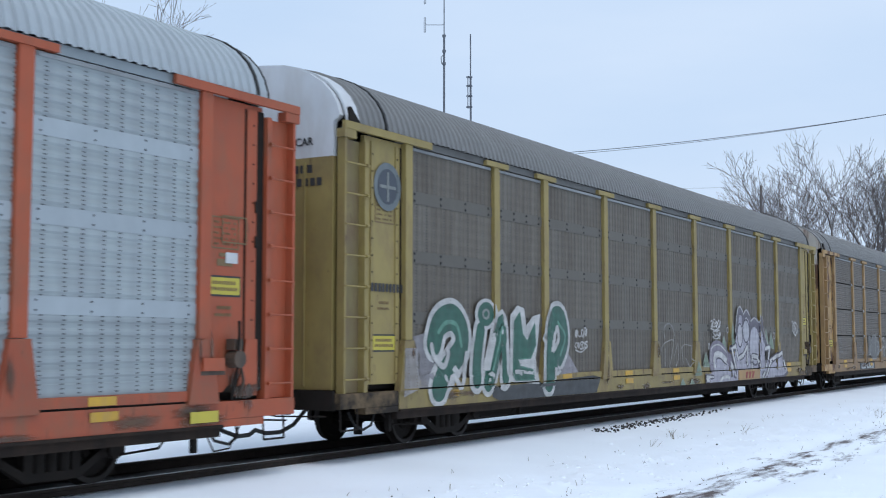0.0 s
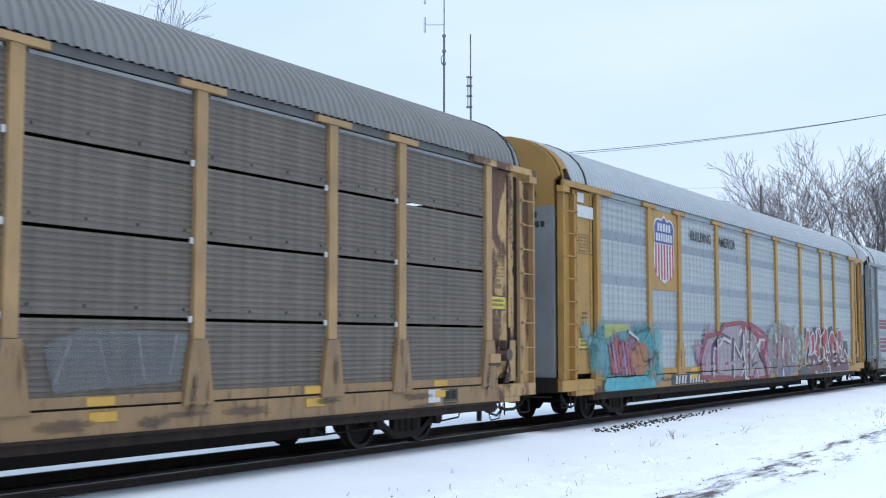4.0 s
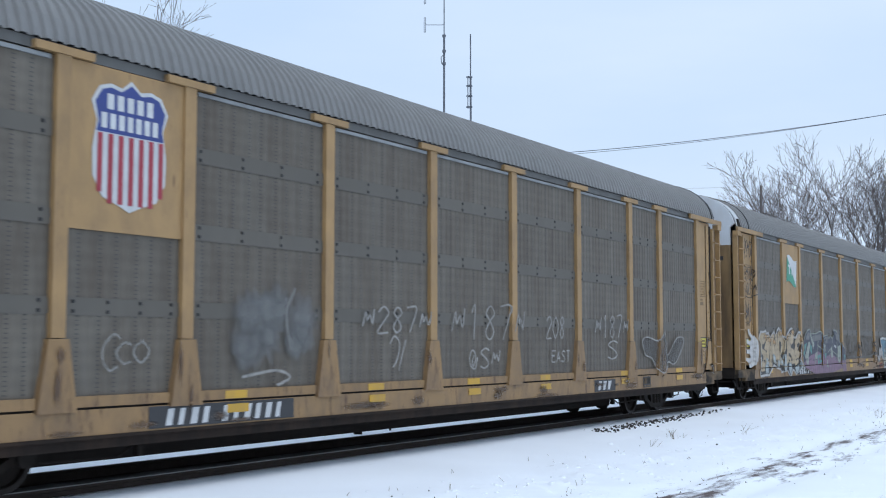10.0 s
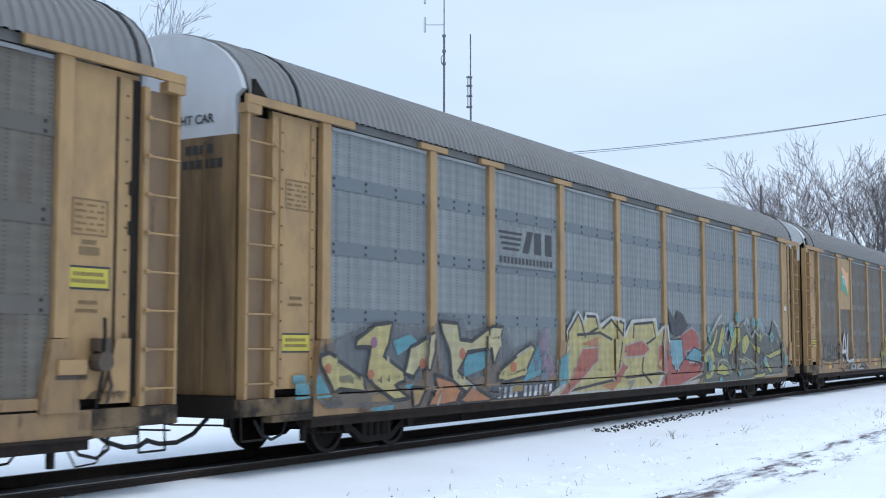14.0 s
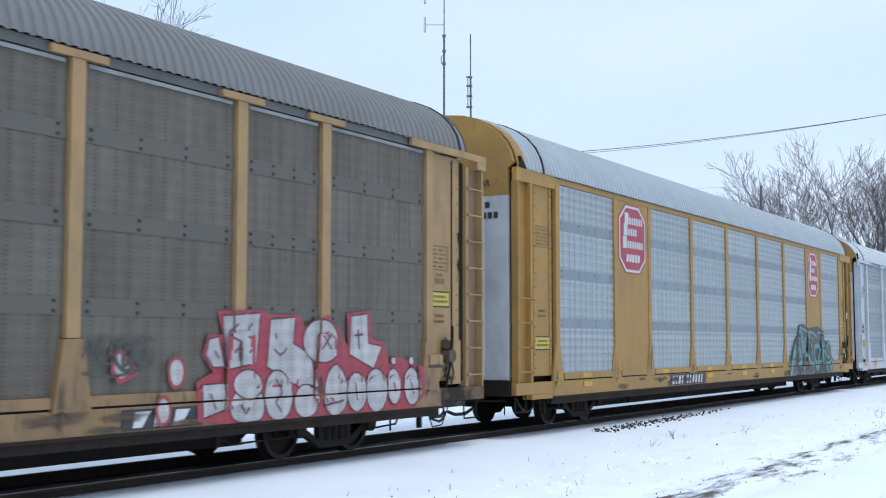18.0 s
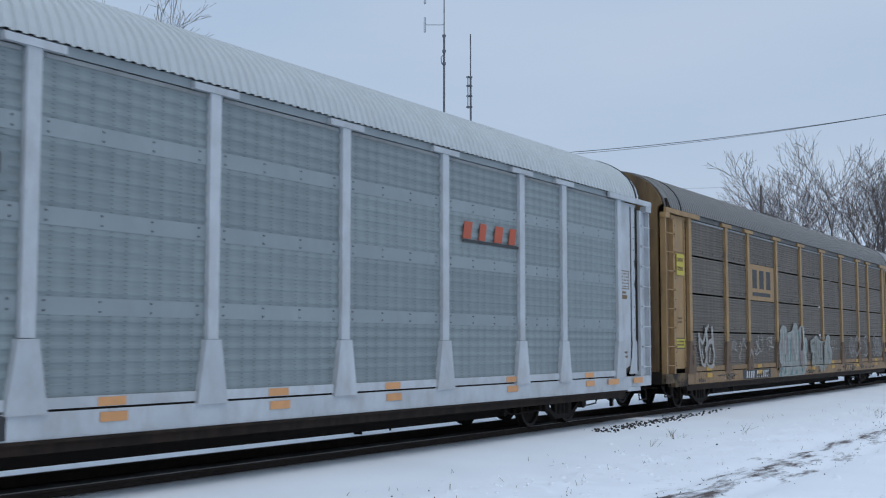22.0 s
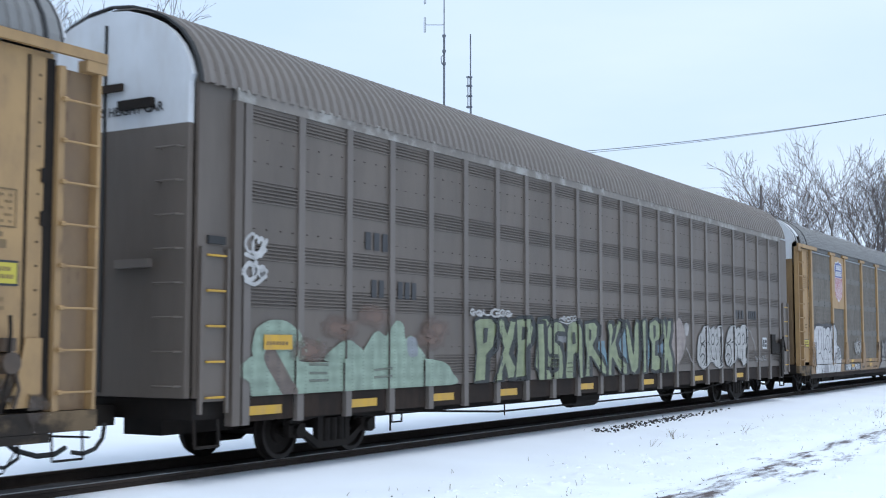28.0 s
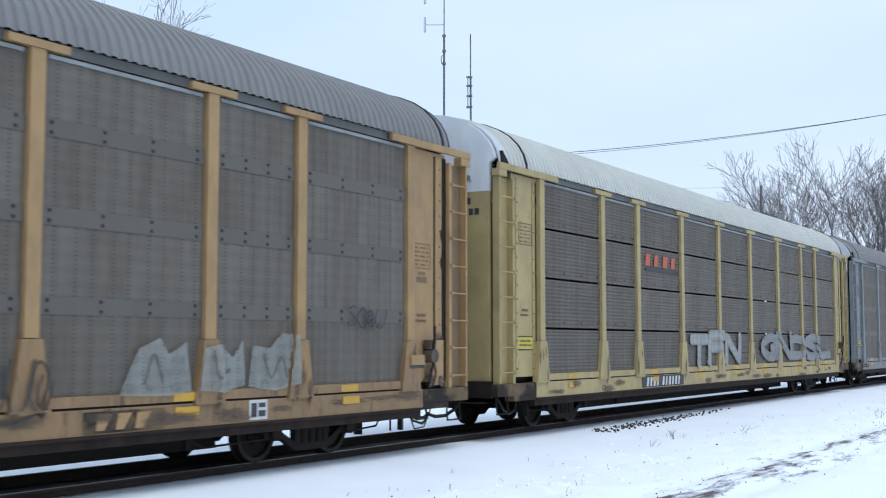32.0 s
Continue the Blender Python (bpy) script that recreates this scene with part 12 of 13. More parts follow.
s.shape([(8.68, 2.12), (8.94, 2.13), (9.07, 1.87), (9.20, 2.12), (9.43, 2.10), (9.33, 1.77), (9.15, 1.51), (9.42, 1.25), (9.33, 1.04), (9.10, 1.03), (8.98, 1.31), (8.82, 1.00), (8.55, 1.00), (8.76, 1.36), (8.94, 1.61), (8.72, 1.87)], LEAF, INK, 0.06)
s.shape([(9.54, 2.15), (10.07, 2.17), (10.26, 1.98), (10.14, 1.71), (9.90, 1.57), (9.89, 1.04), (9.48, 1.03), (9.58, 1.55)], INK, INK, 0.1)
s.shape([(9.43, 2.15), (9.95, 2.17), (10.14, 1.99), (10.02, 1.72), (9.78, 1.58), (9.78, 1.05), (9.37, 1.04), (9.46, 1.56)], LEAF, INK, 0.06)
s.shape([(10.43, 2.14), (10.80, 2.18), (11.05, 2.04), (11.04, 1.32), (10.91, 1.08), (10.54, 1.06), (10.30, 1.22), (10.38, 1.76)], INK, INK, 0.1)
s.shape([(10.31, 2.15), (10.68, 2.19), (10.92, 2.05), (10.91, 1.33), (10.78, 1.09), (10.42, 1.07), (10.18, 1.24), (10.26, 1.77)], LEAF, INK, 0.06)
s.shape([(8.18, 1.96), (8.35, 1.96), (8.30, 1.71), (8.16, 1.68)], INK)
s.shape([(9.65, 2.00), (9.84, 1.98), (9.79, 1.77), (9.63, 1.74)], INK)
s.shape([(10.48, 1.88), (10.65, 1.88), (10.64, 1.34), (10.47, 1.32)], INK)
s.shape([(13.15, 1.74), (13.40, 1.74), (13.57, 1.46), (13.66, 1.06), (13.36, 1.21), (13.11, 1.46)], (0.16, 0.32, 0.42), None, 0.05, cover=0.8)
s.shape([(14.10, 1.74), (14.50, 2.08), (14.68, 1.74), (14.81, 1.25), (14.57, 1.20), (14.28, 1.45)], (0.20, 0.34, 0.42), None, 0.05, cover=0.8)
s.shape([(15.81, 2.07), (16.02, 2.07), (16.09, 1.42), (15.96, 1.02), (15.83, 1.03)], (0.16, 0.32, 0.42), None, 0.05, cover=0.6)
s.shape([(16.37, 1.67), (16.80, 1.79), (16.95, 1.58), (16.80, 1.33), (16.44, 1.34)], (0.18, 0.30, 0.42), None, 0.05, cover=0.7)
s.shape([(10.99, 1.88), (11.59, 1.89), (11.59, 1.70), (10.99, 1.70)], (0.30, 0.32, 0.34), None, 0.05, cover=0.7)
s.shape([(10.34, 2.07), (10.63, 2.08), (10.67, 1.48), (10.67, 0.92), (10.38, 0.91)], INK, INK, 0.12)
s.shape([(10.28, 2.08), (10.56, 2.09), (10.61, 1.49), (10.60, 0.93), (10.32, 0.93)], LEAF, INK, 0.06)
s.shape([(10.77, 1.96), (10.89, 2.08), (11.09, 2.12), (11.41, 2.10), (11.62, 1.96), (11.58, 1.88), (11.17, 1.89), (11.06, 1.84), (11.04, 1.72), (11.18, 1.69), (11.34, 1.65), (11.47, 1.47), (11.50, 1.15), (11.44, 0.96), (10.71, 0.94), (10.70, 1.18), (10.85, 1.18), (10.89, 1.13), (11.08, 1.14), (11.27, 1.19), (11.28, 1.38), (11.19, 1.42), (10.84, 1.45), (10.76, 1.60)], INK, INK, 0.12)
s.shape([(10.70, 1.97), (10.83, 2.09), (11.02, 2.13), (11.33, 2.11), (11.54, 1.97), (11.50, 1.89), (11.10, 1.90), (10.99, 1.85), (10.97, 1.73), (11.11, 1.70), (11.27, 1.66), (11.39, 1.48), (11.43, 1.17), (11.37, 0.97), (10.64, 0.96), (10.63, 1.20), (10.78, 1.19), (10.82, 1.14), (11.01, 1.15), (11.20, 1.21), (11.21, 1.39), (11.12, 1.44), (10.77, 1.46), (10.69, 1.61)], LEAF, INK, 0.06)
s.shape([(11.59, 0.95), (11.56, 1.09), (11.63, 1.40), (11.66, 1.91), (11.74, 2.07), (11.91, 2.13), (12.13, 2.14), (12.32, 1.99), (12.36, 1.46), (12.36, 0.93), (12.19, 0.92), (12.16, 1.33), (12.06, 1.46), (11.98, 1.43), (11.95, 1.08), (11.96, 0.93)], INK, INK, 0.12)
s.shape([(11.52, 0.97), (11.49, 1.11), (11.56, 1.42), (11.59, 1.92), (11.67, 2.09), (11.83, 2.14), (12.05, 2.15), (12.24, 2.00), (12.28, 1.47), (12.27, 0.95), (12.11, 0.94), (12.07, 1.34), (11.98, 1.48), (11.90, 1.44), (11.87, 1.09), (11.88, 0.95)], LEAF, INK, 0.06)
s.shape([(12.53, 2.09), (13.01, 2.14), (13.18, 2.04), (13.14, 1.79), (12.92, 1.62), (13.30, 1.37), (13.65, 1.08), (13.61, 0.98), (13.38, 1.01), (12.85, 1.38), (12.75, 1.38), (12.77, 0.96), (12.53, 0.96), (12.61, 1.45), (12.54, 1.72)], INK, INK, 0.12)
s.shape([(12.44, 2.11), (12.92, 2.15), (13.09, 2.05), (13.05, 1.81), (12.84, 1.64), (13.21, 1.39), (13.55, 1.10), (13.51, 1.00), (13.29, 1.03), (12.76, 1.40), (12.67, 1.40), (12.68, 0.98), (12.45, 0.98), (12.53, 1.47), (12.45, 1.74)], LEAF, INK, 0.06)
s.shape([(13.68, 2.05), (13.81, 2.14), (13.96, 2.11), (14.03, 1.95), (13.91, 1.65), (14.09, 1.80), (14.20, 2.06), (14.31, 2.19), (14.46, 2.16), (14.43, 2.03), (14.15, 1.69), (14.33, 1.39), (14.70, 1.20), (14.83, 1.03), (14.59, 0.96), (14.33, 1.06), (13.93, 1.36), (13.91, 0.97), (13.72, 0.96), (13.75, 1.44), (13.78, 1.87)], INK, INK, 0.12)
s.shape([(13.59, 2.06), (13.71, 2.15), (13.86, 2.12), (13.93, 1.96), (13.81, 1.67), (13.99, 1.82), (14.10, 2.07), (14.21, 2.20), (14.36, 2.17), (14.33, 2.04), (14.05, 1.71), (14.22, 1.41), (14.60, 1.22), (14.72, 1.05), (14.48, 0.98), (14.23, 1.08), (13.84, 1.38), (13.81, 0.99), (13.62, 0.98), (13.65, 1.45), (13.69, 1.88)], LEAF, INK, 0.06)
s.shape([(14.54, 2.14), (14.75, 2.18), (14.88, 2.00), (15.00, 1.73), (15.13, 1.42), (15.20, 2.04), (15.30, 2.19), (15.46, 2.14), (15.45, 1.42), (15.40, 1.10), (15.19, 0.98), (15.01, 1.02), (14.82, 1.35), (14.69, 1.81)], INK, INK, 0.12)
s.shape([(14.47, 2.16), (14.67, 2.19), (14.81, 2.01), (14.92, 1.75), (15.05, 1.44), (15.13, 2.06), (15.23, 2.21), (15.38, 2.16), (15.38, 1.43), (15.32, 1.12), (15.12, 1.00), (14.93, 1.04), (14.75, 1.36), (14.62, 1.82)], LEAF, INK, 0.06)
s.shape([(15.57, 2.17), (15.73, 2.24), (15.89, 2.14), (15.85, 1.41), (15.87, 0.99), (15.60, 0.99), (15.64, 1.41)], INK, INK, 0.12)
s.shape([(15.50, 2.18), (15.65, 2.25), (15.81, 2.15), (15.77, 1.43), (15.79, 1.01), (15.53, 1.00), (15.56, 1.43)], LEAF, INK, 0.06)
s.shape([(16.11, 2.16), (16.48, 2.25), (16.84, 2.16), (16.84, 1.90), (16.68, 1.73), (16.48, 1.69), (16.46, 1.40), (16.67, 1.42), (16.80, 1.31), (16.78, 1.05), (16.46, 1.01), (16.18, 1.06), (16.24, 1.65), (16.07, 1.81)], INK, INK, 0.12)
s.shape([(16.03, 2.17), (16.39, 2.26), (16.75, 2.17), (16.76, 1.92), (16.60, 1.75), (16.40, 1.71), (16.37, 1.42), (16.59, 1.43), (16.72, 1.33), (16.69, 1.07), (16.38, 1.02), (16.10, 1.08), (16.16, 1.67), (15.99, 1.83)], LEAF, INK, 0.06)
s.shape([(16.90, 2.20), (17.07, 2.27), (17.17, 2.08), (17.21, 1.82), (17.29, 2.23), (17.53, 2.24), (17.55, 2.00), (17.38, 1.65), (17.61, 1.30), (17.60, 0.97), (17.35, 0.94), (17.22, 1.31), (17.12, 0.95), (16.91, 0.96), (16.97, 1.40), (17.04, 1.65), (16.89, 1.90)], INK, INK, 0.12)
s.shape([(16.81, 2.22), (16.97, 2.29), (17.08, 2.10), (17.11, 1.84), (17.20, 2.24), (17.43, 2.25), (17.45, 2.02), (17.28, 1.67), (17.52, 1.32), (17.51, 0.99), (17.26, 0.96), (17.13, 1.32), (17.03, 0.97), (16.82, 0.98), (16.88, 1.41), (16.95, 1.67), (16.80, 1.92)], LEAF, INK, 0.06)
s.shape([(11.80, 1.91), (11.94, 1.91), (11.96, 1.69), (11.80, 1.66)], INK)
s.shape([(12.63, 1.99), (12.73, 1.96), (12.73, 1.79), (12.65, 1.72)], INK)
s.shape([(16.25, 2.11), (16.41, 2.10), (16.41, 1.86), (16.27, 1.77)], INK)
s.ribbon([(10.74, 1.40), (11.16, 1.39)], 0.03, (0.17, 0.20, 0.12), False)
s.ribbon([(10.74, 1.32), (11.16, 1.31)], 0.03, (0.17, 0.20, 0.12), False)
s.ribbon([(10.76, 1.25), (11.12, 1.24)], 0.03, (0.17, 0.20, 0.12), False)
s.ribbon([(11.56, 1.29), (11.86, 1.30)], 0.03, (0.17, 0.20, 0.12), False)
s.ribbon([(11.55, 1.20), (11.84, 1.21)], 0.03, (0.17, 0.20, 0.12), False)
s.ribbon([(11.54, 1.12), (11.85, 1.12)], 0.03, (0.17, 0.20, 0.12), False)
s.ribbon([(12.47, 1.27), (12.67, 1.27)], 0.03, (0.17, 0.20, 0.12), False)
s.ribbon([(12.47, 1.18), (12.67, 1.18)], 0.03, (0.17, 0.20, 0.12), False)
s.ribbon([(13.88, 2.03), (14.21, 2.13)], 0.03, (0.17, 0.20, 0.12), False)
s.ribbon([(14.11, 1.34), (14.40, 1.18)], 0.03, (0.17, 0.20, 0.12), False)
s.ribbon([(15.04, 2.06), (15.11, 1.75)], 0.03, (0.17, 0.20, 0.12), False)
s.scrawl(7.6, 9.2, 2.15, 2.3, W, 0.035, 175, 6)
s.scrawl(11.2, 12.0, 2.12, 2.25, W, 0.03, 176, 5)
s.done(car, "green block graffiti letters with black shadows")
s = Spray(True)
s.shape([(17.56, 2.10), (17.88, 2.24), (18.13, 2.31), (18.38, 2.12), (18.56, 1.85), (18.47, 1.58), (18.22, 1.31), (17.73, 1.17), (17.47, 1.41), (17.44, 1.84)], (0.42, 0.36, 0.34), None, 0.05, smooth=True, cover=0.75)
s.shape([(18.47, 2.12), (18.64, 2.21), (18.80, 2.10), (18.73, 1.92), (18.56, 1.88)], (0.50, 0.50, 0.50), None, 0.05, smooth=True, cover=0.8)
s.ribbon([(18.59, 1.57), (18.82, 1.39), (19.05, 1.13)], 0.05, (0.40, 0.38, 0.37))
s.shape([(19.40, 1.29), (19.45, 1.67), (19.55, 1.86), (19.74, 1.95), (19.93, 2.10), (20.19, 2.14), (20.39, 2.01), (20.59, 2.08), (20.74, 2.12), (20.88, 2.02), (21.05, 2.12), (21.27, 2.15), (21.40, 1.97), (21.37, 1.56), (21.22, 1.21), (21.37, 1.10), (21.15, 1.04), (20.83, 1.11), (20.63, 1.22), (20.32, 1.22), (20.03, 1.08), (19.83, 1.04), (19.55, 1.14)], INK, INK, 0.1)
s.shape([(19.40, 1.29), (19.45, 1.67), (19.55, 1.86), (19.74, 1.95), (19.93, 2.10), (20.19, 2.14), (20.39, 2.01), (20.59, 2.08), (20.74, 2.12), (20.88, 2.02), (21.05, 2.12), (21.27, 2.15), (21.40, 1.97), (21.37, 1.56), (21.22, 1.21), (21.37, 1.10), (21.15, 1.04), (20.83, 1.11), (20.63, 1.22), (20.32, 1.22), (20.03, 1.08), (19.83, 1.04), (19.55, 1.14)], (0.47, 0.48, 0.48), (0.56, 0.57, 0.57), 0.05)
s.ribbon([(19.68, 1.88), (19.68, 1.68), (19.87, 1.71), (20.03, 1.78)], 0.045, INK)
s.ribbon([(20.19, 2.13), (20.25, 1.76), (20.05, 1.69)], 0.045, INK)
s.ribbon([(19.55, 1.38), (19.74, 1.64), (19.99, 1.59), (20.07, 1.28), (19.87, 1.11)], 0.045, INK)
s.ribbon([(20.23, 1.68), (20.41, 1.57), (20.34, 1.25)], 0.045, INK)
s.ribbon([(20.53, 1.86), (20.67, 1.93), (20.76, 1.77), (20.61, 1.65), (20.49, 1.76)], 0.045, INK)
s.ribbon([(20.88, 1.87), (21.01, 1.92), (21.07, 1.72), (20.90, 1.63)], 0.045, INK)
s.ribbon([(20.47, 1.65), (20.55, 1.32), (20.79, 1.25)], 0.045, INK)
s.ribbon([(20.84, 1.59), (20.90, 1.24)], 0.045, INK)
s.ribbon([(21.24, 1.87), (21.18, 1.36)], 0.045, INK)
s.ribbon([(19.60, 1.33), (19.80, 1.42), (19.95, 1.33), (19.76, 1.19)], 0.045, INK)
s.shape([(21.63, 1.35), (21.75, 1.77), (21.93, 2.00), (22.17, 2.14), (22.45, 2.17), (22.59, 2.04), (22.83, 2.12), (23.00, 2.08), (23.18, 2.19), (23.51, 2.19), (23.63, 2.00), (23.50, 1.55), (23.42, 1.33), (23.57, 1.16), (23.24, 1.09), (22.99, 1.28), (22.63, 1.34), (22.39, 1.18), (22.04, 1.07), (21.74, 1.14)], INK, INK, 0.1)
s.shape([(21.63, 1.35), (21.75, 1.77), (21.93, 2.00), (22.17, 2.14), (22.45, 2.17), (22.59, 2.04), (22.83, 2.12), (23.00, 2.08), (23.18, 2.19), (23.51, 2.19), (23.63, 2.00), (23.50, 1.55), (23.42, 1.33), (23.57, 1.16), (23.24, 1.09), (22.99, 1.28), (22.63, 1.34), (22.39, 1.18), (22.04, 1.07), (21.74, 1.14)], (0.47, 0.48, 0.48), (0.56, 0.57, 0.57), 0.05)
s.ribbon([(21.75, 1.90), (21.75, 1.70), (21.98, 1.73), (22.16, 1.80)], 0.045, INK)
s.ribbon([(22.35, 2.18), (22.42, 1.78), (22.18, 1.71)], 0.045, INK)
s.ribbon([(21.59, 1.36), (21.82, 1.64), (22.11, 1.59), (22.20, 1.25), (21.97, 1.07)], 0.045, INK)
s.ribbon([(22.39, 1.70), (22.61, 1.57), (22.53, 1.22)], 0.045, INK)
s.ribbon([(22.76, 1.89), (22.93, 1.97), (23.02, 1.78), (22.85, 1.65), (22.71, 1.78)], 0.045, INK)
s.ribbon([(23.17, 1.89), (23.33, 1.95), (23.40, 1.73), (23.19, 1.64)], 0.045, INK)
s.ribbon([(22.68, 1.65), (22.77, 1.30), (23.06, 1.23)], 0.045, INK)
s.ribbon([(23.12, 1.60), (23.19, 1.21)], 0.045, INK)
s.ribbon([(23.61, 1.90), (23.52, 1.34)], 0.045, INK)
s.ribbon([(21.66, 1.31), (21.88, 1.41), (22.06, 1.31), (21.83, 1.15)], 0.045, INK)
s.ribbon([(23.76, 2.06), (23.97, 2.03), (24.10, 1.87), (24.32, 1.72), (24.42, 1.49)], 0.05, (0.42, 0.42, 0.42))
s.shape([(24.36, 1.32), (25.41, 1.34), (25.55, 1.19), (24.41, 1.15)], (0.30, 0.29, 0.28), None, 0.05, cover=0.5)
s.done(car, "white-outlined bubble graffiti")
s = Spray(True)
s.scrawl(1.75, 2.2, 2.85, 3.15, W, 0.06, 182, 3)
s.scrawl(1.75, 2.2, 2.5, 2.8, W, 0.06, 183, 3)
s.done(car, "small white graffiti tag")

# faded yellow, shield, white bubble letters
car = yellow_car(0.13, YG + " and white bubble letters", plates=((1, (2, 3)),), plate_x=6.85, warning=False)
shield(car, 5.68, 6.90, 3.2, 4.76)
s = Spray()
s.shape([(2.45, 1.09), (2.42, 2.08), (2.58, 2.29), (3.08, 2.39), (3.75, 2.35), (4.24, 2.40), (4.69, 2.37), (5.40, 2.43), (5.81, 2.22), (5.83, 1.92), (5.73, 1.63), (6.11, 1.59), (6.41, 1.25), (6.16, 0.69), (5.02, 0.66), (2.62, 0.66)], K)
s.shape([(2.61, 0.66), (2.57, 1.12), (2.46, 1.68), (2.52, 2.12), (2.83, 2.28), (3.21, 2.29), (3.44, 2.29), (3.55, 2.27), (3.72, 2.28), (3.82, 2.24), (4.03, 2.22), (4.18, 2.18), (4.39, 2.27), (4.69, 2.26), (4.85, 2.15), (5.00, 2.31), (5.40, 2.35), (5.73, 2.15), (5.73, 1.82), (5.55, 1.59), (5.82, 1.63), (6.20, 1.49), (6.32, 1.11), (6.12, 0.66), (5.02, 0.66), (3.71, 0.66)], (0.58, 0.60, 0.63))
s.ribbon([(3.09, 2.17), (3.07, 1.80), (3.08, 1.48)], 0.045, K)
s.ribbon([(3.41, 2.20), (3.54, 1.85), (3.36, 1.39), (3.10, 1.35)], 0.045, K)
s.ribbon([(3.36, 1.33), (3.60, 1.05), (3.41, 0.66)], 0.045, K)
s.ribbon([(3.74, 2.25), (3.76, 1.81), (3.78, 1.43)], 0.045, K)
s.ribbon([(4.09, 1.99), (4.07, 2.16), (4.25, 2.25), (4.65, 2.26), (4.92, 2.00), (4.93, 1.59), (4.63, 1.37), (4.40, 1.55), (4.40, 1.77)], 0.045, K)
s.ribbon([(4.03, 1.50), (4.04, 1.77), (4.25, 1.94), (4.55, 1.92), (4.66, 1.68), (4.66, 1.50)], 0.045, K)
s.ribbon([(3.77, 1.05), (3.76, 1.38), (4.01, 1.51), (4.29, 1.38), (4.41, 0.98)], 0.045, K)
s.ribbon([(3.77, 0.96), (3.69, 0.66)], 0.045, K)
s.ribbon([(4.69, 2.24), (4.71, 1.95)], 0.045, K)
s.ribbon([(4.85, 1.41), (5.05, 1.18), (5.01, 0.92)], 0.045, K)
s.ribbon([(5.01, 1.23), (5.23, 0.91), (5.09, 0.66)], 0.045, K)
s.ribbon([(5.32, 2.30), (5.34, 1.64)], 0.045, K)
s.ribbon([(5.73, 2.15), (5.73, 1.82), (5.53, 1.54)], 0.045, K)
s.ribbon([(5.29, 1.18), (5.41, 1.34), (5.61, 1.26), (5.65, 0.94), (5.45, 0.66)], 0.045, K)
s.ribbon([(4.71, 1.10), (4.64, 0.67)], 0.045, K)
s.ribbon([(5.55, 1.52), (5.82, 1.63), (6.20, 1.48), (6.32, 1.11), (6.12, 0.66)], 0.045, K)
s.shape([(6.12, 1.33), (6.08, 1.22), (5.97, 1.16), (5.84, 1.16), (5.73, 1.23), (5.68, 1.33), (5.73, 1.44), (5.83, 1.50), (5.97, 1.50), (6.08, 1.43)], (0.30, 0.32, 0.34), K, 0.035, smooth=True)
s.ribbon([(5.73, 1.35), (5.94, 1.42), (6.12, 1.35), (5.86, 1.21)], 0.03, K)
s.ribbon([(5.69, 1.08), (6.25, 1.16)], 0.03, K)
s.shape([(3.70, 0.96), (4.26, 0.94), (4.41, 0.68), (4.05, 0.66), (3.71, 0.66)], (0.40, 0.42, 0.45), None, 0.05, cover=0.8)
s.done(car, "white bubble-letter graffiti with black outlines")
s = Spray()
s.haze(8.2, 10.0, 1.2, 1.8, [(0.34, 0.34, 0.33), (0.38, 0.38, 0.37)], 8, 193, 0.2)
s.shape([(12.91, 0.66), (13.25, 0.87), (13.49, 1.07), (13.91, 1.12), (14.36, 1.07), (14.60, 0.79), (14.60, 0.66)], (0.30, 0.29, 0.28), K, 0.055, cover=0.85)
s.shape([(14.89, 1.60), (15.15, 1.95), (15.63, 1.81), (15.62, 1.31), (15.48, 1.17), (15.28, 1.11), (15.02, 1.19), (14.87, 1.33)], (0.17, 0.165, 0.15), K, 0.055, cover=0.85)
s.shape([(13.67, 1.35), (13.77, 1.48), (13.97, 1.55), (13.72, 1.59), (13.85, 1.81), (14.32, 1.67), (14.37, 1.47), (14.31, 1.21), (14.38, 1.10), (13.74, 1.16)], (0.30, 0.29, 0.28), K, 0.055, cover=0.85)
s.shape([(14.36, 1.74), (14.71, 1.93), (14.83, 1.81), (14.87, 1.46), (14.73, 1.36), (14.87, 1.19), (15.23, 0.90), (15.37, 0.66), (14.65, 0.66), (14.60, 0.79), (14.45, 1.07), (14.37, 1.40)], (0.30, 0.29, 0.28), K, 0.055, cover=0.85)
s.shape([(16.06, 1.82), (16.40, 1.93), (16.76, 1.90), (16.86, 1.59), (16.71, 1.36), (16.19, 1.30), (16.13, 1.15), (15.83, 1.09), (15.96, 1.38)], (0.30, 0.29, 0.28), K, 0.055, cover=0.85)
s.shape([(16.89, 1.44), (17.07, 1.71), (17.26, 1.71), (17.20, 1.43), (16.95, 1.36)], (0.30, 0.29, 0.28), K, 0.055, cover=0.85)
s.shape([(16.08, 0.96), (16.30, 1.15), (16.89, 1.28), (17.27, 1.12), (17.36, 0.96), (17.22, 0.66), (16.20, 0.66), (16.19, 0.86)], (0.30, 0.29, 0.28), K, 0.055, cover=0.85)
s.shape([(14.14, 1.57), (14.32, 1.60), (14.31, 1.27), (14.17, 1.21)], K)
s.shape([(16.36, 1.11), (16.89, 1.22), (16.95, 1.09), (16.60, 0.99)], K)
s.shape([(17.45, 1.67), (17.64, 1.79), (17.85, 1.67), (17.88, 1.18), (17.65, 1.11), (17.52, 1.27)], (0.30, 0.32, 0.31), None, 0.05, smooth=True, cover=0.5)
s.ribbon([(15.57, 1.74), (16.18, 1.76)], 0.06, K)
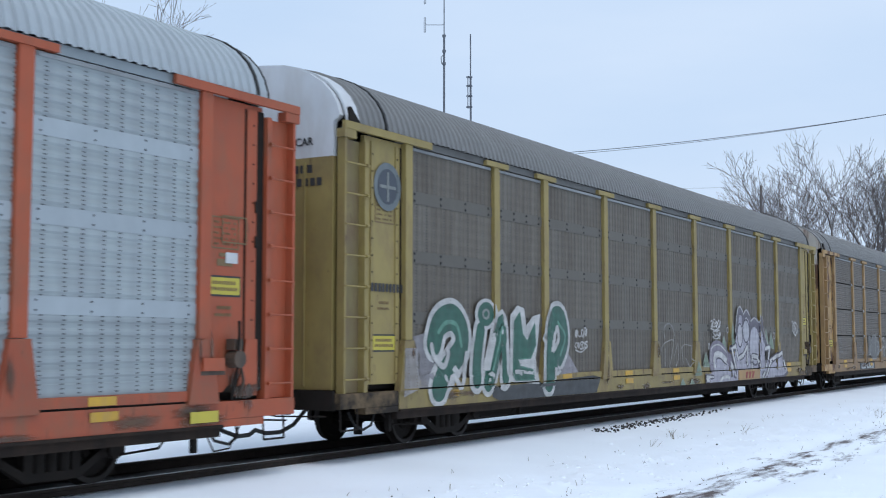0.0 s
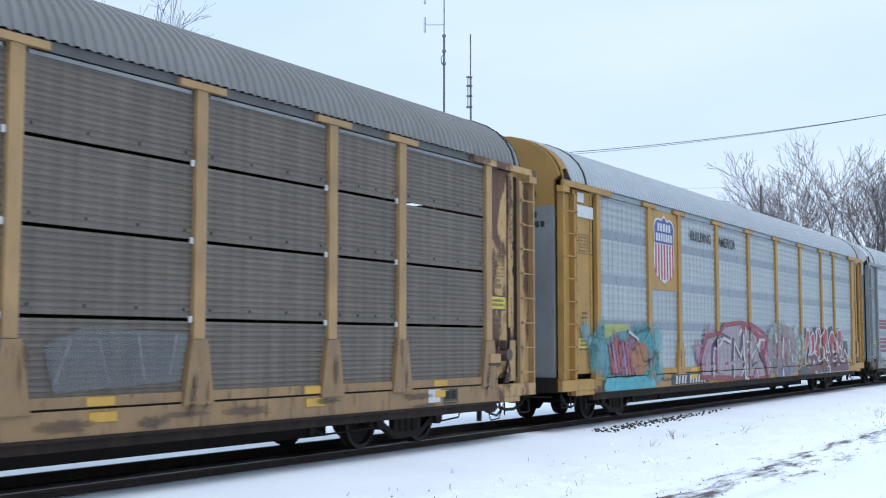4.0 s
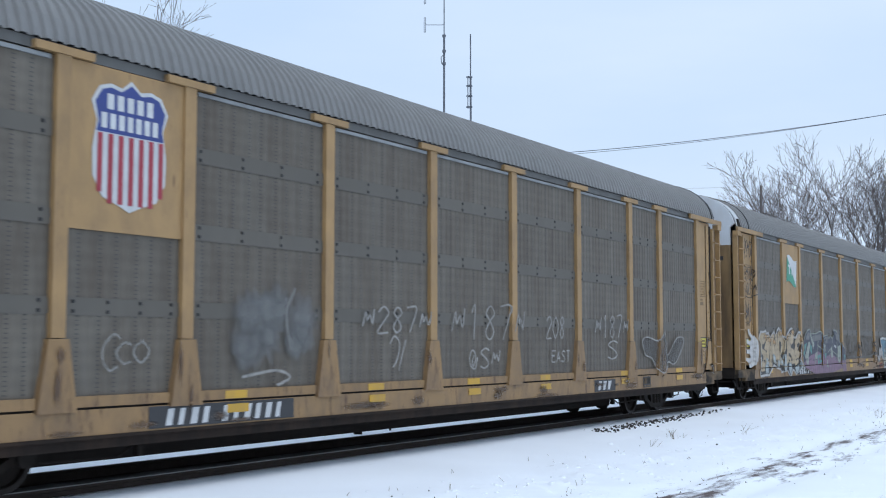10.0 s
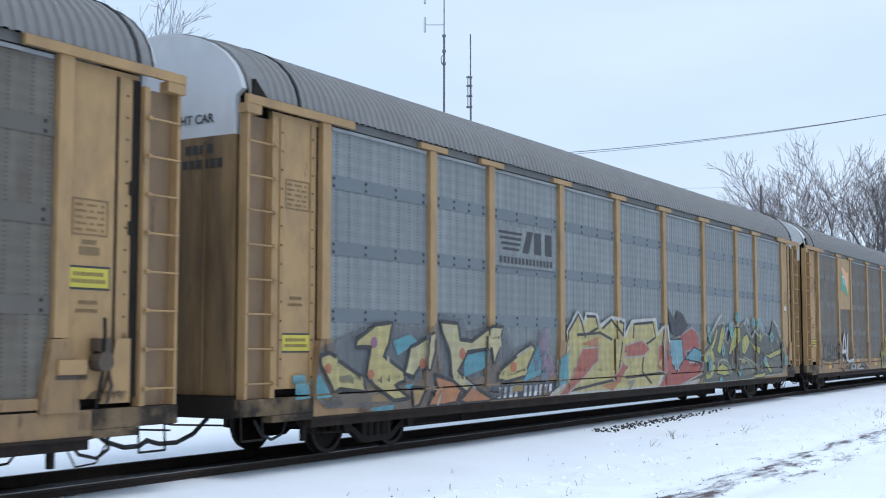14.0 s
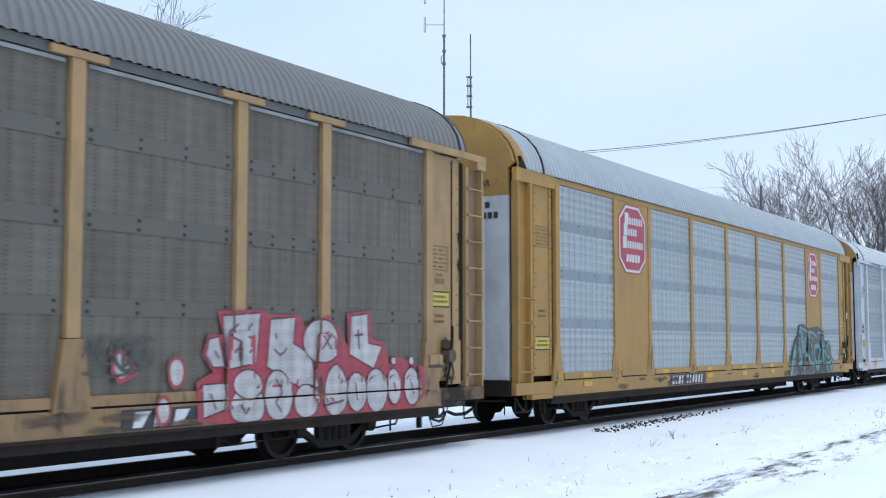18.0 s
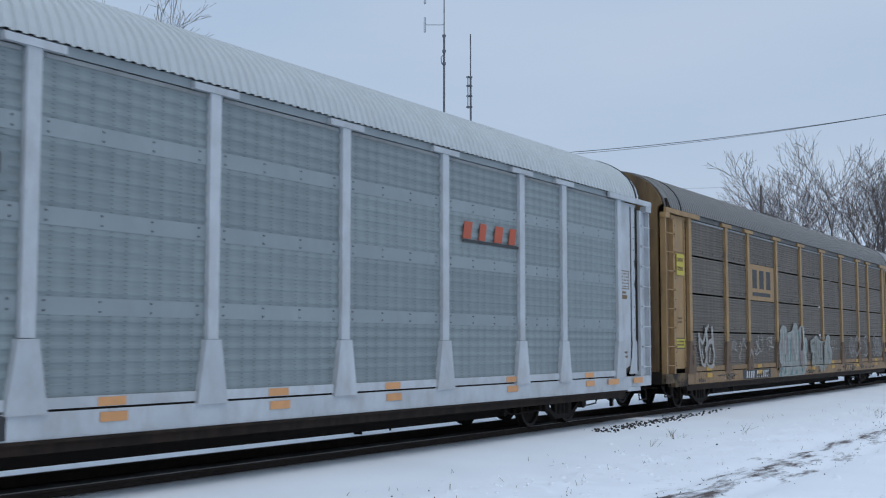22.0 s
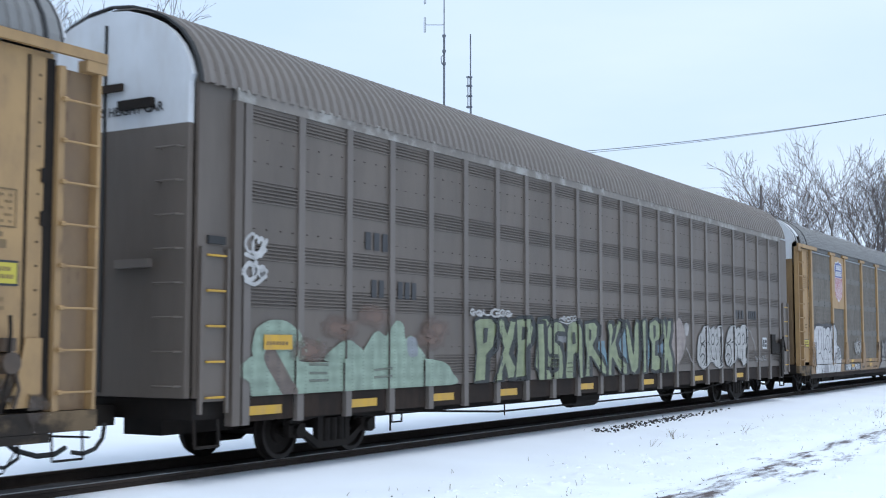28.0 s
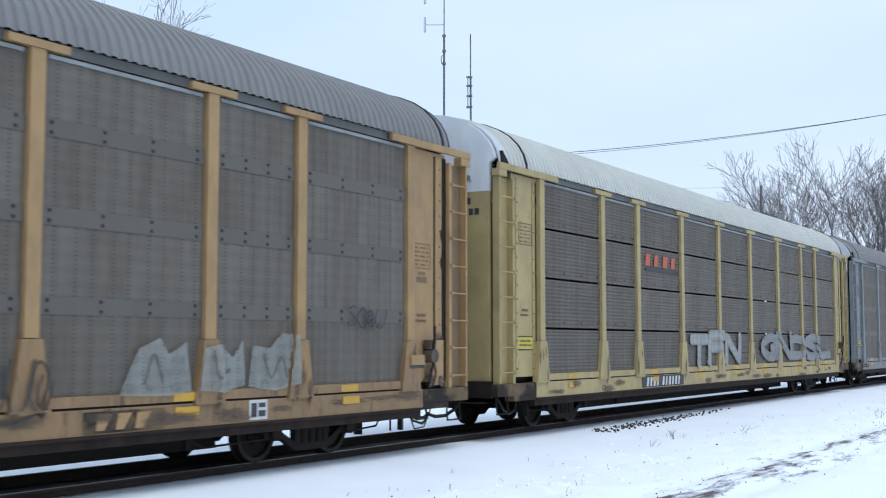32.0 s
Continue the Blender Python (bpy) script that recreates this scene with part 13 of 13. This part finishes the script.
for pts in ([(20.05, 1.08), (20.35, 1.62), (20.70, 1.75), (20.85, 1.55), (21.15, 1.70), (21.25, 1.10), (20.80, 1.05)],
            [(21.35, 1.10), (21.42, 1.62), (21.75, 1.68), (22.00, 1.50), (22.20, 1.72), (22.25, 1.15), (21.80, 1.06)],
            [(22.32, 1.12), (22.40, 1.66), (22.75, 1.62), (23.00, 1.82), (23.35, 1.80), (23.38, 1.14), (22.85, 1.05)]):
    s.shape(pts, (0.36, 0.40, 0.39), None, 0.05, cover=0.6)
s.ribbon([(20.45, 1.20), (20.60, 1.55), (20.75, 1.22)], 0.05, (0.14, 0.13, 0.11))
s.ribbon([(21.60, 1.60), (21.70, 1.25), (21.95, 1.35)], 0.05, (0.14, 0.13, 0.11))
s.ribbon([(22.62, 1.55), (22.78, 1.22), (23.0, 1.5), (23.12, 1.22)], 0.05, (0.14, 0.13, 0.11))
s.scrawl(24.55, 25.5, 1.9, 2.25, K, 0.04, 197, 4)
s.scrawl(18.2, 19.0, 0.9, 1.6, K, 0.04, 198, 3)
s.done(car, "pale and black graffiti tags")
owner_plate(car, 19.54, YELLOW, ENDSILL, 0.9)
wl = flat_box("label", car, 22.35, 22.72, 0.68, 0.94, -1.6045, WHITELETTER, "white data label")
part("label_text", Build().box(22.39, 22.5, -1.6125, -1.609, 0.72, 0.90).box(22.54, 22.68, -1.6125, -1.609, 0.72, 0.80).box(22.54, 22.68, -1.6125, -1.609, 0.84, 0.90), BLACKPAINT, wl, kind="stuff")

# olive frame, grey slatted panels
car = add_car(0.10, autorack("autorack railway car with pale yellow frame and grey slatted panels", PALE_YELLOW, WEATHERED, ROOF_CREAM, END_WHITE, PALE_YELLOW, "slat", plate_x=7.4, hood=END_WHITE))
sign = part("sign", slant_text(Build(), 7.75, 3.50, 4, 0.28, 0.50, -1.575), ORS, car, "orange-red sign of four bars")
part("sign_underline", Build().box(7.75, 10.0, -1.58, -1.575, 3.38, 3.46), BLACKPAINT, car)
s = Spray()
s.word("TFN", 10.7, 14.8, 1.05, 2.0, (0.36, 0.38, 0.38), (0.30, 0.32, 0.32), 0.24, 0.03, False, 0.1, seed=201)
s.word("GNDSL", 16.8, 25.2, 1.15, 2.0, (0.27, 0.29, 0.30), (0.30, 0.32, 0.32), 0.22, 0.03, True, 0.1, seed=202)
s.done(car, "faded white graffiti letters")

# last car in view
car = add_car(0.0, autorack("pale grey autorack railway car behind the olive one", GREYPAINT, WEATHERED, ROOF_GREY, END_WHITE, GREYPAINT))

# grease round the brake gear, road dirt and rust runs along the sills
for i, car in enumerate(CARS):
    if i in (10, 13):
        continue
    s, rnd = Spray(layer=0), random.Random(700 + i)
    for k in range(7):
        s.blot(rnd.uniform(26.85, 27.35), rnd.uniform(1.0, 1.7), rnd.uniform(0.08, 0.20), rnd.uniform(0.10, 0.26), (0.085, 0.058, 0.040), 700 + k, 0.3, True)
    for k in range(18):
        s.blot(rnd.uniform(2.3, 26.3), rnd.uniform(0.68, 0.88), rnd.uniform(0.15, 0.6), rnd.uniform(0.03, 0.10), rnd.choice([(0.14, 0.085, 0.048), (0.11, 0.072, 0.046)]), 730 + k, 0.3, True)
    for k in range(18):
        p_ = rnd.choice(POSTS) + rnd.uniform(-0.2, 0.2)
        s.blot(p_, rnd.uniform(0.95, 1.6), rnd.uniform(0.02, 0.07), rnd.uniform(0.10, 0.35), (0.12, 0.065, 0.034), 760 + k, 0.3, True)
    s.done(car, "dark grease and rust stains", 99.0, "stain", "stuff")

# stencilled warning on the white end panels
for i, car in enumerate(CARS):
    if i not in (0, 2):
        wording("EXCESS HEIGHT CAR", 0.17, BLACKPAINT, car, 0.512 if i != 13 else 0.81, 0.55, 4.66, 0.003, True)


# ---------------------------------------------------------------- motion of the train
def run(t):
    """Metres that the train has run towards -x at t seconds."""
    return 12.413 * t - 0.0034 * (t - 16) ** 2


def motions():
    for i, car in enumerate(CARS):
        walk(car, [(2 * k, pose(-15.7 + NUDGE[i] + PITCH * i - run(2 * k), TRACK_Y, 0)) for k in range(17)])
    for w in WHEELS:
        x, y, z = w.location
        walk(w, [(k / 30, pose(x, y, z, 0, -math.degrees(run(k / 30) / 0.42) % 360, 0)) for k in range(961)])


motions()
